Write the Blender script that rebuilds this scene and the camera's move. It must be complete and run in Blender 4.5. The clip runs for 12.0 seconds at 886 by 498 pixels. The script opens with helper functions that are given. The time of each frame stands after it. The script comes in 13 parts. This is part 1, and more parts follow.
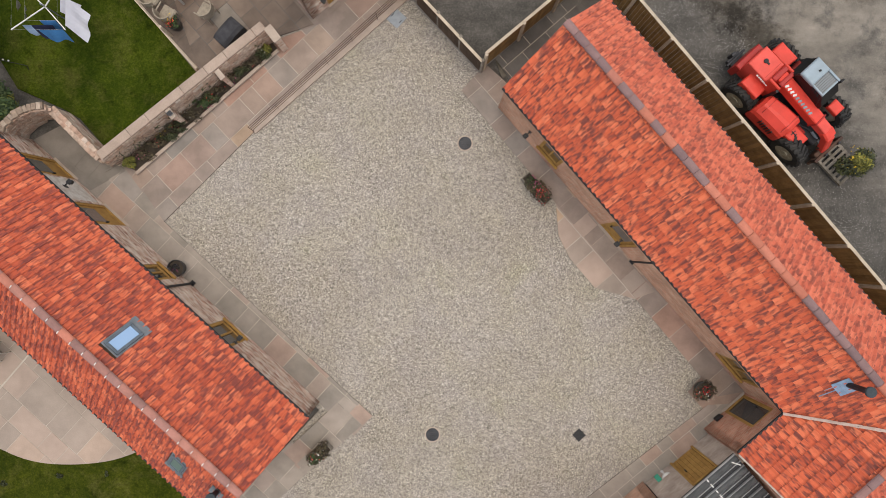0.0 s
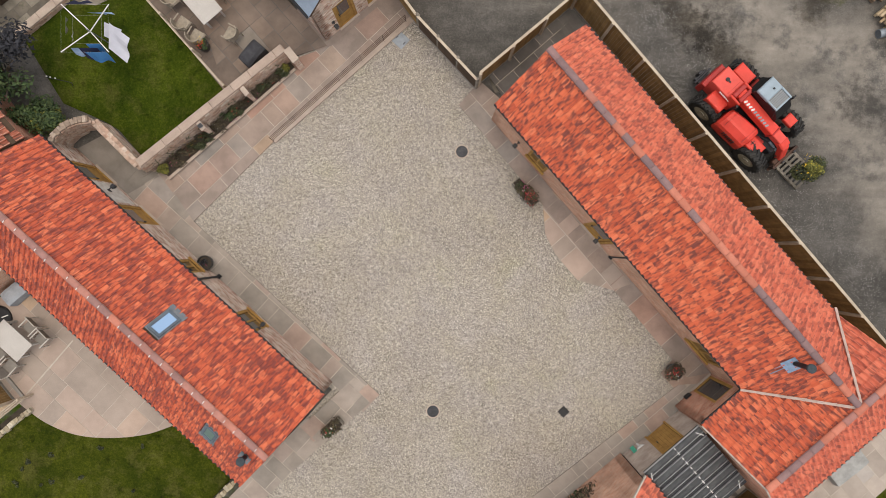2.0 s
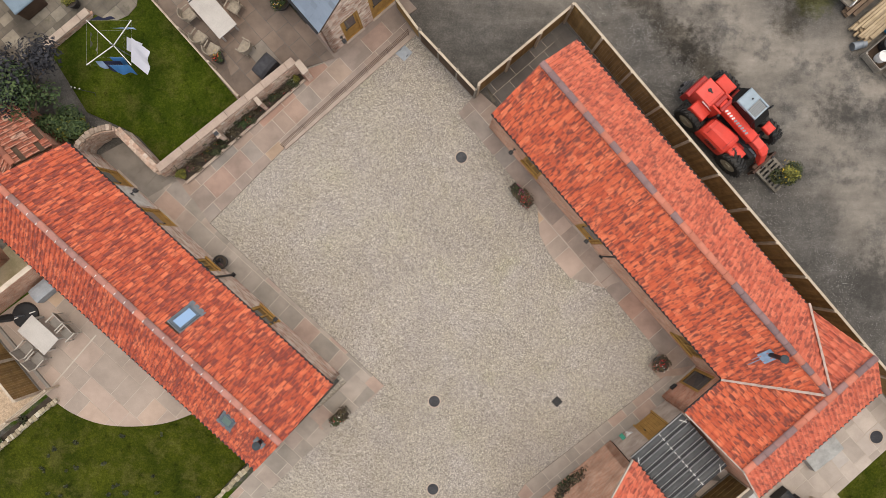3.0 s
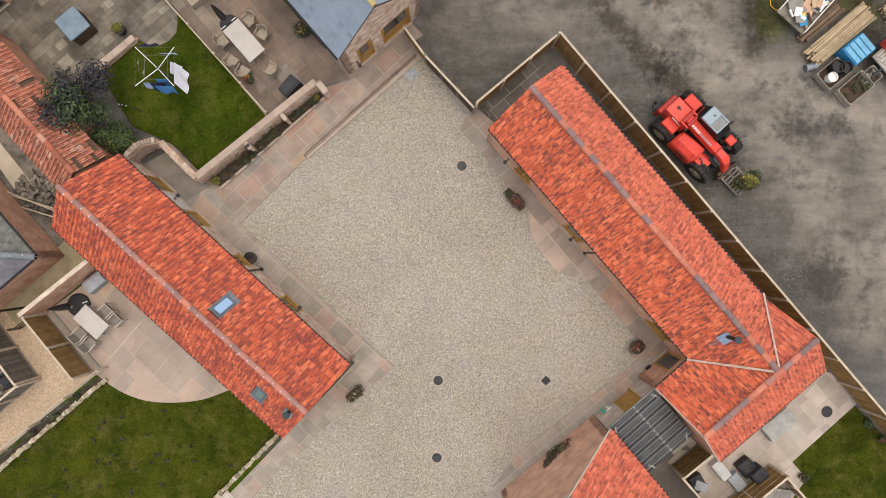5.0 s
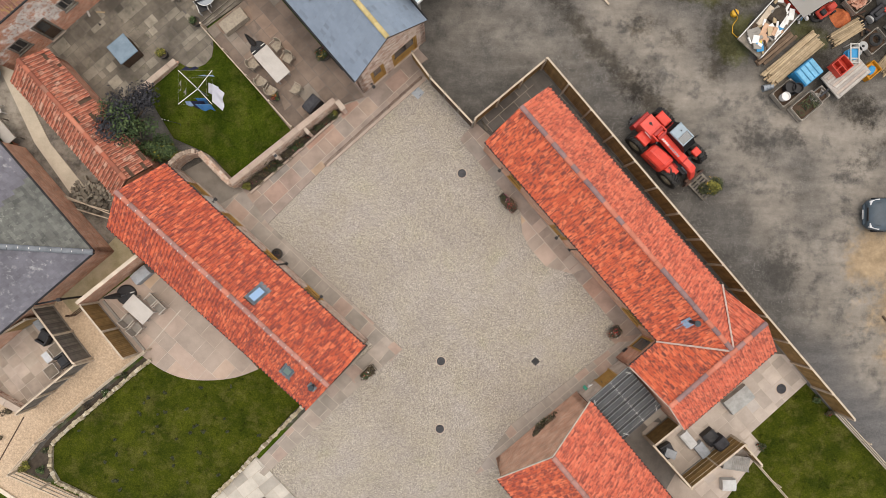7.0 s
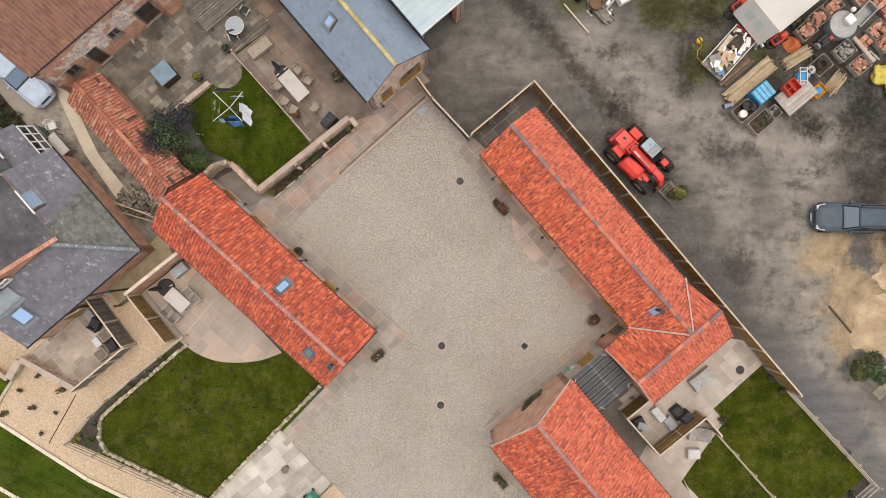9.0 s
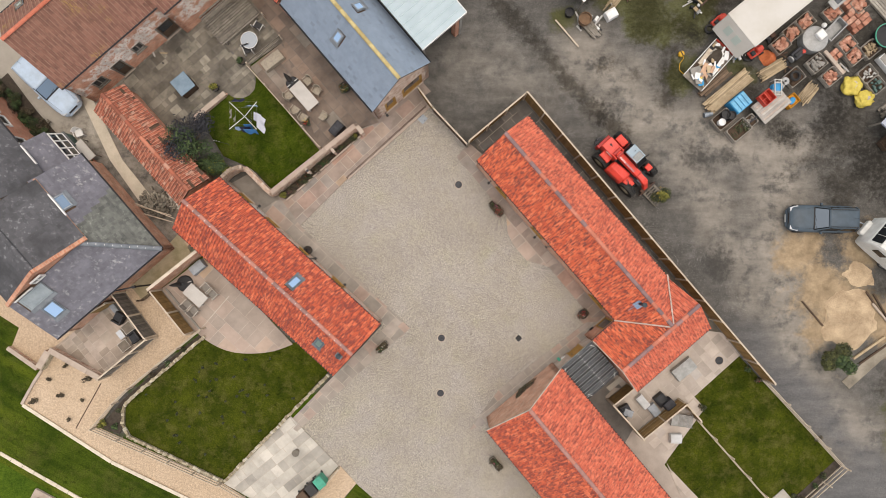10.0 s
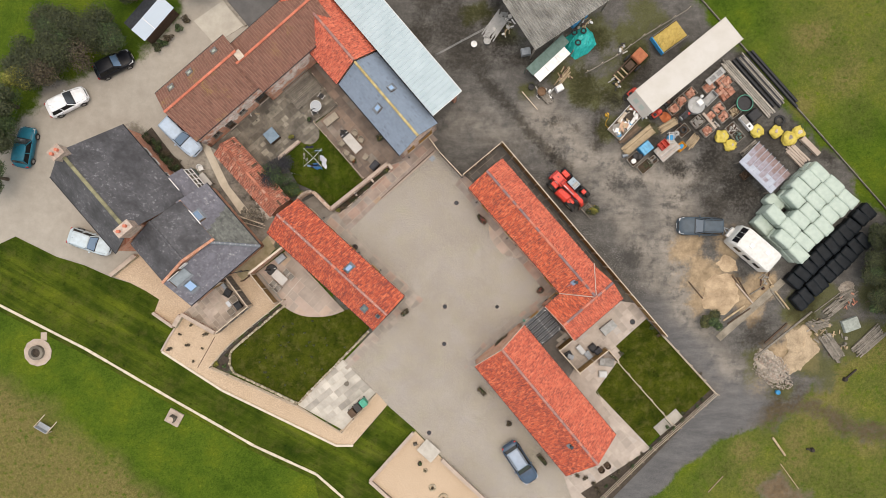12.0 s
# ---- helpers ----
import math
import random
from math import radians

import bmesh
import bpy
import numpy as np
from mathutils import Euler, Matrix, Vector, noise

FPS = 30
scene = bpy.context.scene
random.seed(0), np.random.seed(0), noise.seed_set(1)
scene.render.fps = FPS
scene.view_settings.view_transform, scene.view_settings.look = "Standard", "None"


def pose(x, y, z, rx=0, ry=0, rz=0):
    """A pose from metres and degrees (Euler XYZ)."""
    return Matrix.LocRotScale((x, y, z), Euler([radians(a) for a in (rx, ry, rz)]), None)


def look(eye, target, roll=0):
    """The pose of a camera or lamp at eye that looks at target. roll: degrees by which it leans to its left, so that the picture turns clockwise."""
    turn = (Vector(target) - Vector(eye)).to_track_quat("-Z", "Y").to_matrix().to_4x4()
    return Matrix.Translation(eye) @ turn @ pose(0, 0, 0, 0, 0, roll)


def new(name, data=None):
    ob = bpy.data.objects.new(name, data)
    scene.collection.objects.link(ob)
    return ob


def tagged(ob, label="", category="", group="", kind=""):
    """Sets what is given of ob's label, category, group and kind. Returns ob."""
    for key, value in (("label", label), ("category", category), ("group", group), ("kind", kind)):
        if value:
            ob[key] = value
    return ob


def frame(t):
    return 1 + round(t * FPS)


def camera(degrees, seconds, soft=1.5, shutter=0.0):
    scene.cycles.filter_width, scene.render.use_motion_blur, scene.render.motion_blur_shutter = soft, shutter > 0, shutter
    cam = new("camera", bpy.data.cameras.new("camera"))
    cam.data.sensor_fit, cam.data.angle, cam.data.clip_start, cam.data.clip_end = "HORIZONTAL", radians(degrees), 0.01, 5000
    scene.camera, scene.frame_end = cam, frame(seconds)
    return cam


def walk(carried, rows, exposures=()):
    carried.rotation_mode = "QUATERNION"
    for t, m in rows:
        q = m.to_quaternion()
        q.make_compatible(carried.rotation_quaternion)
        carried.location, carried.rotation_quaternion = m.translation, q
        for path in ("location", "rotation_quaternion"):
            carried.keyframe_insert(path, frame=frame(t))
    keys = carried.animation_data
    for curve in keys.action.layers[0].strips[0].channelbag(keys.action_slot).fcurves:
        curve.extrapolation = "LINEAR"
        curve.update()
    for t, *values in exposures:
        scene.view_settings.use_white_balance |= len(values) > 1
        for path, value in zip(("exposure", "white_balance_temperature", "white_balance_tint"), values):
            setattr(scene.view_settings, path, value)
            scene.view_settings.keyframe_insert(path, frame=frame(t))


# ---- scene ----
cam = camera(70.0, 12.0, soft=0.5)
# seconds, x, y, height, turn in degrees: a drone that looks straight down and climbs
PATH = [
    (0.0, 0.200, 0.330, 22.50, 0.05),
    (0.5, 0.218, 0.268, 23.14, 0.05),
    (1.0, 0.226, 0.226, 23.80, 0.05),
    (1.5, 0.228, 0.208, 24.50, 0.05),
    (2.0, 0.228, 0.205, 25.24, 0.04),
    (2.5, 0.216, 0.203, 26.04, 0.01),
    (3.0, 0.200, 0.198, 26.87, 0.00),
    (5.0, 0.069, 0.077, 30.55, -0.02),
    (5.5, 0.032, 0.037, 31.59, -0.01),
    (6.0, 0.000, 0.000, 32.66, 0.01),
    (6.5, -0.032, -0.040, 33.76, 0.03),
    (7.0, -0.062, -0.082, 34.89, 0.04),
    (9.0, -0.090, -0.180, 39.79, 0.03),
    (9.5, -0.080, -0.214, 41.10, 0.03),
    (10.0, -0.070, -0.260, 42.74, 0.05),
    (10.5, -0.085, -0.330, 45.24, 0.05),
    (11.0, -0.133, -0.430, 49.62, 0.05),
    (11.5, -0.225, -0.505, 55.84, 0.06),
    (12.0, -0.362, -0.520, 63.22, 0.07),
]
walk(cam, [(t, pose(x, y, h, 0, 0, turn)) for t, x, y, h, turn in PATH], exposures=[(0.0, 0.83, 6950, 11), (5.0, 0.97, 7150, 12), (9.0, 0.97, 7150, 12), (12.0, 1.0, 7150, 12)])

# ---- light: a bright overcast sky ----
world = bpy.data.worlds.new("overcast_sky")
scene.world = world
world.use_nodes = True
wn = world.node_tree.nodes
sky = wn.new("ShaderNodeTexSky")
sky.sky_type = "NISHITA"
sky.sun_disc = False
sky.sun_elevation = radians(84)
sky.sun_rotation = radians(50)
sky.air_density = 1.0
sky.dust_density = 4.0
sky.ozone_density = 0.6
wn["Background"].inputs["Strength"].default_value = 0.06
world.node_tree.links.new(sky.outputs["Color"], wn["Background"].inputs["Color"])
# an even sheet of cloud over the whole sky
cloud = wn.new("ShaderNodeBackground")
cloud.inputs["Color"].default_value, cloud.inputs["Strength"].default_value = (0.9, 0.96, 1.0, 1.0), 0.43
both = wn.new("ShaderNodeAddShader")
world.node_tree.links.new(wn["Background"].outputs[0], both.inputs[0])
world.node_tree.links.new(cloud.outputs[0], both.inputs[1])
world.node_tree.links.new(both.outputs[0], wn["World Output"].inputs["Surface"])
sun_data = bpy.data.lights.new("sun", "SUN")
sun_data.energy, sun_data.angle, sun_data.color = 0.5, radians(60), (1.0, 0.94, 0.85)
sun = new("sun", sun_data)
sun.matrix_world = look((4, 5, 60), (0, 0, 0))
# ---- materials ----
def start(name):
    m = bpy.data.materials.new(name)
    m.use_nodes = True
    nt = m.node_tree
    return m, nt, nt.nodes["Principled BSDF"]


def node(nt, kind, **values):
    n = nt.nodes.new(kind)
    for key, value in values.items():
        n.inputs[key.replace("_", " ")].default_value = value
    return n


def where(nt):
    return nt.nodes.new("ShaderNodeNewGeometry").outputs["Position"]


def noise_of(nt, scale, detail=4.0, rough=0.6, vec=None):
    n = node(nt, "ShaderNodeTexNoise", Scale=scale, Detail=detail, Roughness=rough)
    nt.links.new(vec or where(nt), n.inputs["Vector"])
    return n.outputs["Fac"]


def ramp(nt, fac, stops):
    r = nt.nodes.new("ShaderNodeValToRGB")
    els = r.color_ramp.elements
    while len(els) < len(stops):
        els.new(0.5)
    for e, (p, c) in zip(els, stops):
        e.position, e.color = p, (*c, 1)
    nt.links.new(fac, r.inputs["Fac"])
    return r.outputs["Color"]


def mix(nt, fac, a, b, how="MIX"):
    m = nt.nodes.new("ShaderNodeMix")
    m.data_type, m.blend_type = "RGBA", how
    for sock, v in ((m.inputs[0], fac), (m.inputs[6], a), (m.inputs[7], b)):
        if isinstance(v, (int, float)):
            sock.default_value = v
        elif isinstance(v, tuple):
            sock.default_value = (*v, 1)
        else:
            nt.links.new(v, sock)
    return m.outputs[2]


def calc(nt, op, a, b=0.0, clamp=False):
    m = nt.nodes.new("ShaderNodeMath")
    m.operation, m.use_clamp = op, clamp
    for sock, v in ((m.inputs[0], a), (m.inputs[1], b)):
        if isinstance(v, (int, float)):
            sock.default_value = v
        else:
            nt.links.new(v, sock)
    return m.outputs[0]


def smooth(nt, fac, lo, hi):
    m = nt.nodes.new("ShaderNodeMapRange")
    m.interpolation_type = "SMOOTHSTEP"
    m.inputs["From Min"].default_value, m.inputs["From Max"].default_value = lo, hi
    nt.links.new(fac, m.inputs["Value"])
    return m.outputs["Result"]


def luck(nt):
    """A random number for each object and each loose piece of a mesh."""
    o = nt.nodes.new("ShaderNodeObjectInfo").outputs["Random"]
    g = nt.nodes.new("ShaderNodeNewGeometry").outputs["Random Per Island"]
    return calc(nt, "FRACT", calc(nt, "ADD", o, g))


def relief(nt, bsdf, fac, depth, strength=0.6):
    b = node(nt, "ShaderNodeBump", Strength=strength, Distance=depth)
    nt.links.new(fac, b.inputs["Height"])
    nt.links.new(b.outputs["Normal"], bsdf.inputs["Normal"])


def grey(c, k):
    return tuple(min(1.0, v * k) for v in c)


def surf(name, col, col2=None, scale=3.0, fine=60.0, rough=0.85, depth=0.004, rnd=0.0, metal=0.0, spread=0.25, spec=0.3):
    """Two-scale variation round a base colour: stains at scale, grain at fine; rnd varies whole pieces."""
    m, nt, b = start(name)
    col2 = col2 or grey(col, 0.7)
    c = ramp(nt, noise_of(nt, scale, 5), [(0.32, col2), (0.62, col)])
    grain = noise_of(nt, fine, 3)
    c = mix(nt, 1.0, c, ramp(nt, grain, [(0.25, (1 - spread,) * 3), (0.75, (1.0,) * 3)]), "MULTIPLY")
    if rnd:
        c = mix(nt, 1.0, c, ramp(nt, luck(nt), [(0.0, (1 - rnd,) * 3), (1.0, (1.0,) * 3)]), "MULTIPLY")
    nt.links.new(c, b.inputs["Base Color"])
    b.inputs["Roughness"].default_value, b.inputs["Metallic"].default_value = rough, metal
    b.inputs["Specular IOR Level"].default_value = spec
    relief(nt, b, grain, depth)
    return m


def pieces(name, stops, scale=6.0, dark=0.45, fine=70.0, rough=0.85, depth=0.004, lo=0.35, hi=0.65, lichen=None):
    """Pieces each with a colour of their own from stops, with darker smoky stains over them."""
    m, nt, b = start(name)
    c = ramp(nt, luck(nt), stops)
    stain = noise_of(nt, scale, 4, 0.65)
    c = mix(nt, 1.0, c, ramp(nt, stain, [(lo, (dark,) * 3), (hi, (1, 1, 1))]), "MULTIPLY")
    if lichen:
        spot = calc(nt, "MULTIPLY", smooth(nt, noise_of(nt, 3.4, 4, 0.7), 0.54, 0.68), smooth(nt, noise_of(nt, 0.5, 3, 0.6), 0.4, 0.62))
        c = mix(nt, calc(nt, "MULTIPLY", spot, 0.75), c, lichen)
    grain = noise_of(nt, fine, 3)
    c = mix(nt, 1.0, c, ramp(nt, grain, [(0.25, (0.8,) * 3), (0.75, (1.0,) * 3)]), "MULTIPLY")
    nt.links.new(c, b.inputs["Base Color"])
    b.inputs["Roughness"].default_value = rough
    relief(nt, b, grain, depth)
    return m


def tile_material(name, stops, smoke, lo=0.42, hi=0.62, amount=0.85, crest=None, lichen=None):
    """Clay tiles of varied red, with sooty flame marks that run up each tile from the firing."""
    m, nt, b = start(name)
    own = luck(nt)
    c = ramp(nt, own, stops)
    uv = nt.nodes.new("ShaderNodeUVMap").outputs["UV"]
    sep = nt.nodes.new("ShaderNodeSeparateXYZ")
    nt.links.new(uv, sep.inputs[0])
    com = nt.nodes.new("ShaderNodeCombineXYZ")
    nt.links.new(calc(nt, "MULTIPLY", sep.outputs[0], 10.0), com.inputs[0])
    nt.links.new(calc(nt, "MULTIPLY", sep.outputs[1], 2.6), com.inputs[1])
    nt.links.new(calc(nt, "MULTIPLY", own, 171.0), com.inputs[2])
    flame = noise_of(nt, 1.0, 2, 0.5, com.outputs[0])
    area_mark = noise_of(nt, 0.9, 3, 0.6)
    flame = calc(nt, "ADD", flame, calc(nt, "MULTIPLY", calc(nt, "SUBTRACT", area_mark, 0.5), 0.16))
    c = mix(nt, calc(nt, "MULTIPLY", smooth(nt, flame, hi, lo), amount), c, smoke)
    # paler band along each roll paints the light it catches, broken up by noise
    if crest:
        away = calc(nt, "ABSOLUTE", calc(nt, "SUBTRACT", sep.outputs[0], crest[0]))
        worn = calc(nt, "MULTIPLY", smooth(nt, away, crest[0] * 0.22, crest[0] * 0.06), smooth(nt, noise_of(nt, 2.5, 4, 0.7), 0.3, 0.6))
        c = mix(nt, worn, c, crest[1])
    if lichen:
        c = mix(nt, calc(nt, "MULTIPLY", smooth(nt, noise_of(nt, 0.42, 4, 0.6), 0.58, 0.74), smooth(nt, noise_of(nt, 9.0, 4, 0.7), 0.46, 0.62)), c, lichen)
    grain = noise_of(nt, 70.0, 3)
    c = mix(nt, 1.0, c, ramp(nt, grain, [(0.25, (0.82,) * 3), (0.75, (1.0,) * 3)]), "MULTIPLY")
    nt.links.new(c, b.inputs["Base Color"])
    b.inputs["Roughness"].default_value = 0.85
    b.inputs["Specular IOR Level"].default_value = 0.2
    relief(nt, b, grain, 0.004)
    return m


def rubble_material(name, stops, mortar, long=4.2, high=11.0):
    """Thin rough-coursed stones with pale joints, whichever way the wall faces."""
    m, nt, b = start(name)
    mp = nt.nodes.new("ShaderNodeMapping")
    mp.inputs["Scale"].default_value = (long, long, high)
    nt.links.new(where(nt), mp.inputs["Vector"])
    v = node(nt, "ShaderNodeTexVoronoi", Scale=1.0, Randomness=0.9)
    nt.links.new(mp.outputs["Vector"], v.inputs["Vector"])
    e = node(nt, "ShaderNodeTexVoronoi", Scale=1.0, Randomness=0.9)
    e.feature = "DISTANCE_TO_EDGE"
    nt.links.new(mp.outputs["Vector"], e.inputs["Vector"])
    sep = nt.nodes.new("ShaderNodeSeparateColor")
    nt.links.new(v.outputs["Color"], sep.inputs["Color"])
    c = ramp(nt, sep.outputs["Red"], stops)
    joint = smooth(nt, e.outputs["Distance"], 0.03, 0.12)
    c = mix(nt, joint, mortar, c)
    stain = noise_of(nt, 2.2, 5, 0.65)
    c = mix(nt, 1.0, c, ramp(nt, stain, [(0.3, (0.72, 0.69, 0.66)), (0.65, (1, 1, 1))]), "MULTIPLY")
    nt.links.new(c, b.inputs["Base Color"])
    b.inputs["Roughness"].default_value = 0.92
    relief(nt, b, joint, 0.02, 0.8)
    return m


def plain(name, col, rough=0.5, metal=0.0):
    m, _, b = start(name)
    b.inputs["Base Color"].default_value = (*col, 1)
    b.inputs["Roughness"].default_value, b.inputs["Metallic"].default_value = rough, metal
    return m


def gravel_material(name, stops, size, rough=0.9, moss=0.0, tint=None):
    m, nt, b = start(name)
    v = node(nt, "ShaderNodeTexVoronoi", Scale=size, Randomness=1.0)
    nt.links.new(where(nt), v.inputs["Vector"])
    sep = nt.nodes.new("ShaderNodeSeparateColor")
    nt.links.new(v.outputs["Color"], sep.inputs["Color"])
    c = ramp(nt, sep.outputs["Red"], stops)
    # shade between the stones, put into the colour by distance from their centres
    gap = ramp(nt, v.outputs["Distance"], [(0.25, (1, 1, 1)), (0.75, (0.35,) * 3)])
    c = mix(nt, 0.36, c, gap, "MULTIPLY")
    c = mix(nt, 1.0, c, ramp(nt, noise_of(nt, 8.5, 4, 0.8), [(0.34, (0.7,) * 3), (0.5, (1.0,) * 3), (0.66, (1.28,) * 3)]), "MULTIPLY")
    big = noise_of(nt, 0.22, 5, 0.6)
    if tint:
        c = mix(nt, 1.0, c, ramp(nt, noise_of(nt, 0.55, 6, 0.7), [(0.38, tint[0]), (0.62, tint[1])]), "MULTIPLY")
    c = mix(nt, 1.0, c, ramp(nt, big, [(0.3, (0.86, 0.84, 0.8)), (0.68, (1, 1, 1))]), "MULTIPLY")
    if moss:
        c = mix(nt, calc(nt, "MULTIPLY", smooth(nt, noise_of(nt, 0.5, 4, 0.6), 0.55, 0.75), moss), c, mix(nt, 1.0, c, (0.86, 0.92, 0.7), "MULTIPLY"))
    nt.links.new(c, b.inputs["Base Color"])
    b.inputs["Roughness"].default_value = rough
    relief(nt, b, calc(nt, "SUBTRACT", 1.0, v.outputs["Distance"]), 0.01, 0.6)
    return m


def grass_material(name, dark, mid, pale, mow=None, blotch=0.35, worn_share=0.6):
    """Mown or rough grass; mow gives the angle and the spacing of mowing stripes."""
    m, nt, b = start(name)
    pos = where(nt)
    tuft = noise_of(nt, 14.0, 5, 0.75)
    c = ramp(nt, tuft, [(0.28, dark), (0.52, mid), (0.78, pale)])
    big = noise_of(nt, blotch, 4, 0.6)
    c = mix(nt, 1.0, c, ramp(nt, big, [(0.3, (0.42, 0.5, 0.42)), (0.7, (1.25, 1.14, 1.0))]), "MULTIPLY")
    if mow:
        ang, step = mow
        sep = nt.nodes.new("ShaderNodeSeparateXYZ")
        nt.links.new(pos, sep.inputs[0])
        across = calc(nt, "ADD", calc(nt, "MULTIPLY", sep.outputs[0], -math.sin(ang) / step), calc(nt, "MULTIPLY", sep.outputs[1], math.cos(ang) / step))
        longways = calc(nt, "ADD", calc(nt, "MULTIPLY", sep.outputs[0], math.cos(ang) * 0.045), calc(nt, "MULTIPLY", sep.outputs[1], math.sin(ang) * 0.045))
        com = nt.nodes.new("ShaderNodeCombineXYZ")
        nt.links.new(calc(nt, "MULTIPLY", across, 2.2), com.inputs[0])
        nt.links.new(longways, com.inputs[1])
        lane = noise_of(nt, 1.0, 4, 0.65, com.outputs[0])
        c = mix(nt, 1.0, c, ramp(nt, lane, [(0.36, (0.66, 0.72, 0.66)), (0.5, (0.95, 0.95, 0.92)), (0.62, (1.5, 1.32, 1.2))]), "MULTIPLY")
    c = mix(nt, calc(nt, "MULTIPLY", smooth(nt, noise_of(nt, 2.1, 4, 0.6), 0.56, 0.68), 0.75), c, mix(nt, 1.0, c, (0.5, 0.52, 0.5), "MULTIPLY"))
    worn = smooth(nt, noise_of(nt, blotch * 1.7, 5, 0.7), 0.46, 0.66)
    c = mix(nt, calc(nt, "MULTIPLY", worn, worn_share), c, ramp(nt, tuft, [(0.3, (0.06, 0.055, 0.014)), (0.75, (0.17, 0.15, 0.045))]))
    nt.links.new(c, b.inputs["Base Color"])
    b.inputs["Roughness"].default_value = 0.95
    b.inputs["Specular IOR Level"].default_value = 0.06
    relief(nt, b, tuft, 0.05, 0.8)
    return m


def brick_material(name, c1, c2, mortar, scale=1.0, limed=None):
    """Brickwork that runs along the wall, by the mesh's own x and z."""
    m, nt, b = start(name)
    tc = nt.nodes.new("ShaderNodeTexCoord").outputs["Object"]
    sep = nt.nodes.new("ShaderNodeSeparateXYZ")
    nt.links.new(tc, sep.inputs[0])
    com = nt.nodes.new("ShaderNodeCombineXYZ")
    nt.links.new(calc(nt, "ADD", sep.outputs[0], sep.outputs[1]), com.inputs[0])
    nt.links.new(sep.outputs[2], com.inputs[1])
    br = node(nt, "ShaderNodeTexBrick", Scale=scale, Mortar_Size=0.006, Bias=0.0)
    br.inputs["Brick Width"].default_value, br.inputs["Row Height"].default_value = 0.225, 0.075
    br.inputs["Color1"].default_value, br.inputs["Color2"].default_value, br.inputs["Mortar"].default_value = (*c1, 1), (*c2, 1), (*mortar, 1)
    nt.links.new(com.outputs[0], br.inputs["Vector"])
    stain = noise_of(nt, 1.7, 5, 0.65)
    col = br.outputs["Color"]
    if limed:
        # old limewash left in a ragged band between two heights
        lo, hi = limed
        ragged = calc(nt, "ADD", sep.outputs[2], calc(nt, "MULTIPLY", calc(nt, "SUBTRACT", noise_of(nt, 1.1, 5, 0.7), 0.5), 2.4))
        band = calc(nt, "MULTIPLY", smooth(nt, ragged, lo - 0.1, lo + 0.1), smooth(nt, ragged, hi + 0.1, hi - 0.1))
        col = mix(nt, calc(nt, "MULTIPLY", band, calc(nt, "MULTIPLY", smooth(nt, noise_of(nt, 7.0, 4, 0.7), 0.38, 0.5), smooth(nt, noise_of(nt, 0.9, 3, 0.6), 0.42, 0.52))), col, (0.86, 0.78, 0.7))
    c = mix(nt, 1.0, col, ramp(nt, stain, [(0.3, (0.62, 0.6, 0.58)), (0.65, (1, 1, 1))]), "MULTIPLY")
    nt.links.new(c, b.inputs["Base Color"])
    b.inputs["Roughness"].default_value = 0.9
    relief(nt, b, calc(nt, "SUBTRACT", 1.0, br.outputs["Fac"]), 0.008, 0.7)
    return m


def glass_material(name, tint, rough=0.04):
    m, nt, b = start(name)
    b.inputs["Base Color"].default_value = (*tint, 1)
    b.inputs["Roughness"].default_value = rough
    b.inputs["Specular IOR Level"].default_value = 0.9
    b.inputs["Coat Weight"].default_value = 0.6
    return m


SMOKE = (0.17, 0.058, 0.05)
TILE = tile_material("clay_pantile", [(0.0, (0.5, 0.105, 0.055)), (0.3, (0.6, 0.13, 0.064)), (0.7, (0.67, 0.16, 0.078)), (1.0, (0.74, 0.205, 0.105))], SMOKE, lo=0.33, hi=0.57, amount=0.92)
TILE_SMOKED = tile_material("smoky_clay_pantile", [(0.0, (0.46, 0.095, 0.052)), (0.3, (0.55, 0.12, 0.062)), (0.7, (0.64, 0.15, 0.075)), (1.0, (0.74, 0.205, 0.105))], (0.205, 0.06, 0.052), lo=0.35, hi=0.6, amount=0.88)
TILE_ROSE = tile_material("rosy_clay_pantile", [(0.0, (0.54, 0.13, 0.08)), (0.4, (0.62, 0.155, 0.092)), (1.0, (0.7, 0.2, 0.12))], SMOKE, lo=0.32, hi=0.57, amount=0.72)
TILE_OLD = tile_material("old_brown_pantile", [(0.0, (0.19, 0.092, 0.068)), (0.5, (0.22, 0.106, 0.078)), (1.0, (0.26, 0.128, 0.094))], (0.11, 0.06, 0.047), lo=0.3, hi=0.55, amount=0.6, crest=(0.215, (0.295, 0.17, 0.124)), lichen=(0.36, 0.24, 0.075))
TILE_WORN = tile_material("worn_mossy_pantile", [(0.0, (0.3, 0.095, 0.06)), (0.4, (0.42, 0.13, 0.078)), (0.85, (0.5, 0.19, 0.12)), (1.0, (0.56, 0.36, 0.27))], (0.12, 0.06, 0.045), lo=0.36, hi=0.6, amount=0.85, crest=(0.175, (0.55, 0.28, 0.2)))
RIDGE = pieces("ridge_tile_clay", [(0.0, (0.30, 0.16, 0.14)), (0.55, (0.38, 0.19, 0.16)), (0.9, (0.47, 0.2, 0.15)), (1.0, (0.58, 0.2, 0.13))], scale=3, dark=0.75)
RIDGE_SMOKY = pieces("smoky_ridge_tile", [(0.0, (0.2, 0.125, 0.125)), (0.56, (0.29, 0.17, 0.16)), (0.6, (0.5, 0.16, 0.1)), (1.0, (0.58, 0.2, 0.13))], scale=3, dark=0.8)
RIDGE_RED = pieces("red_ridge_tile", [(0.0, (0.5, 0.135, 0.075)), (1.0, (0.62, 0.19, 0.115))], scale=3, dark=0.8)
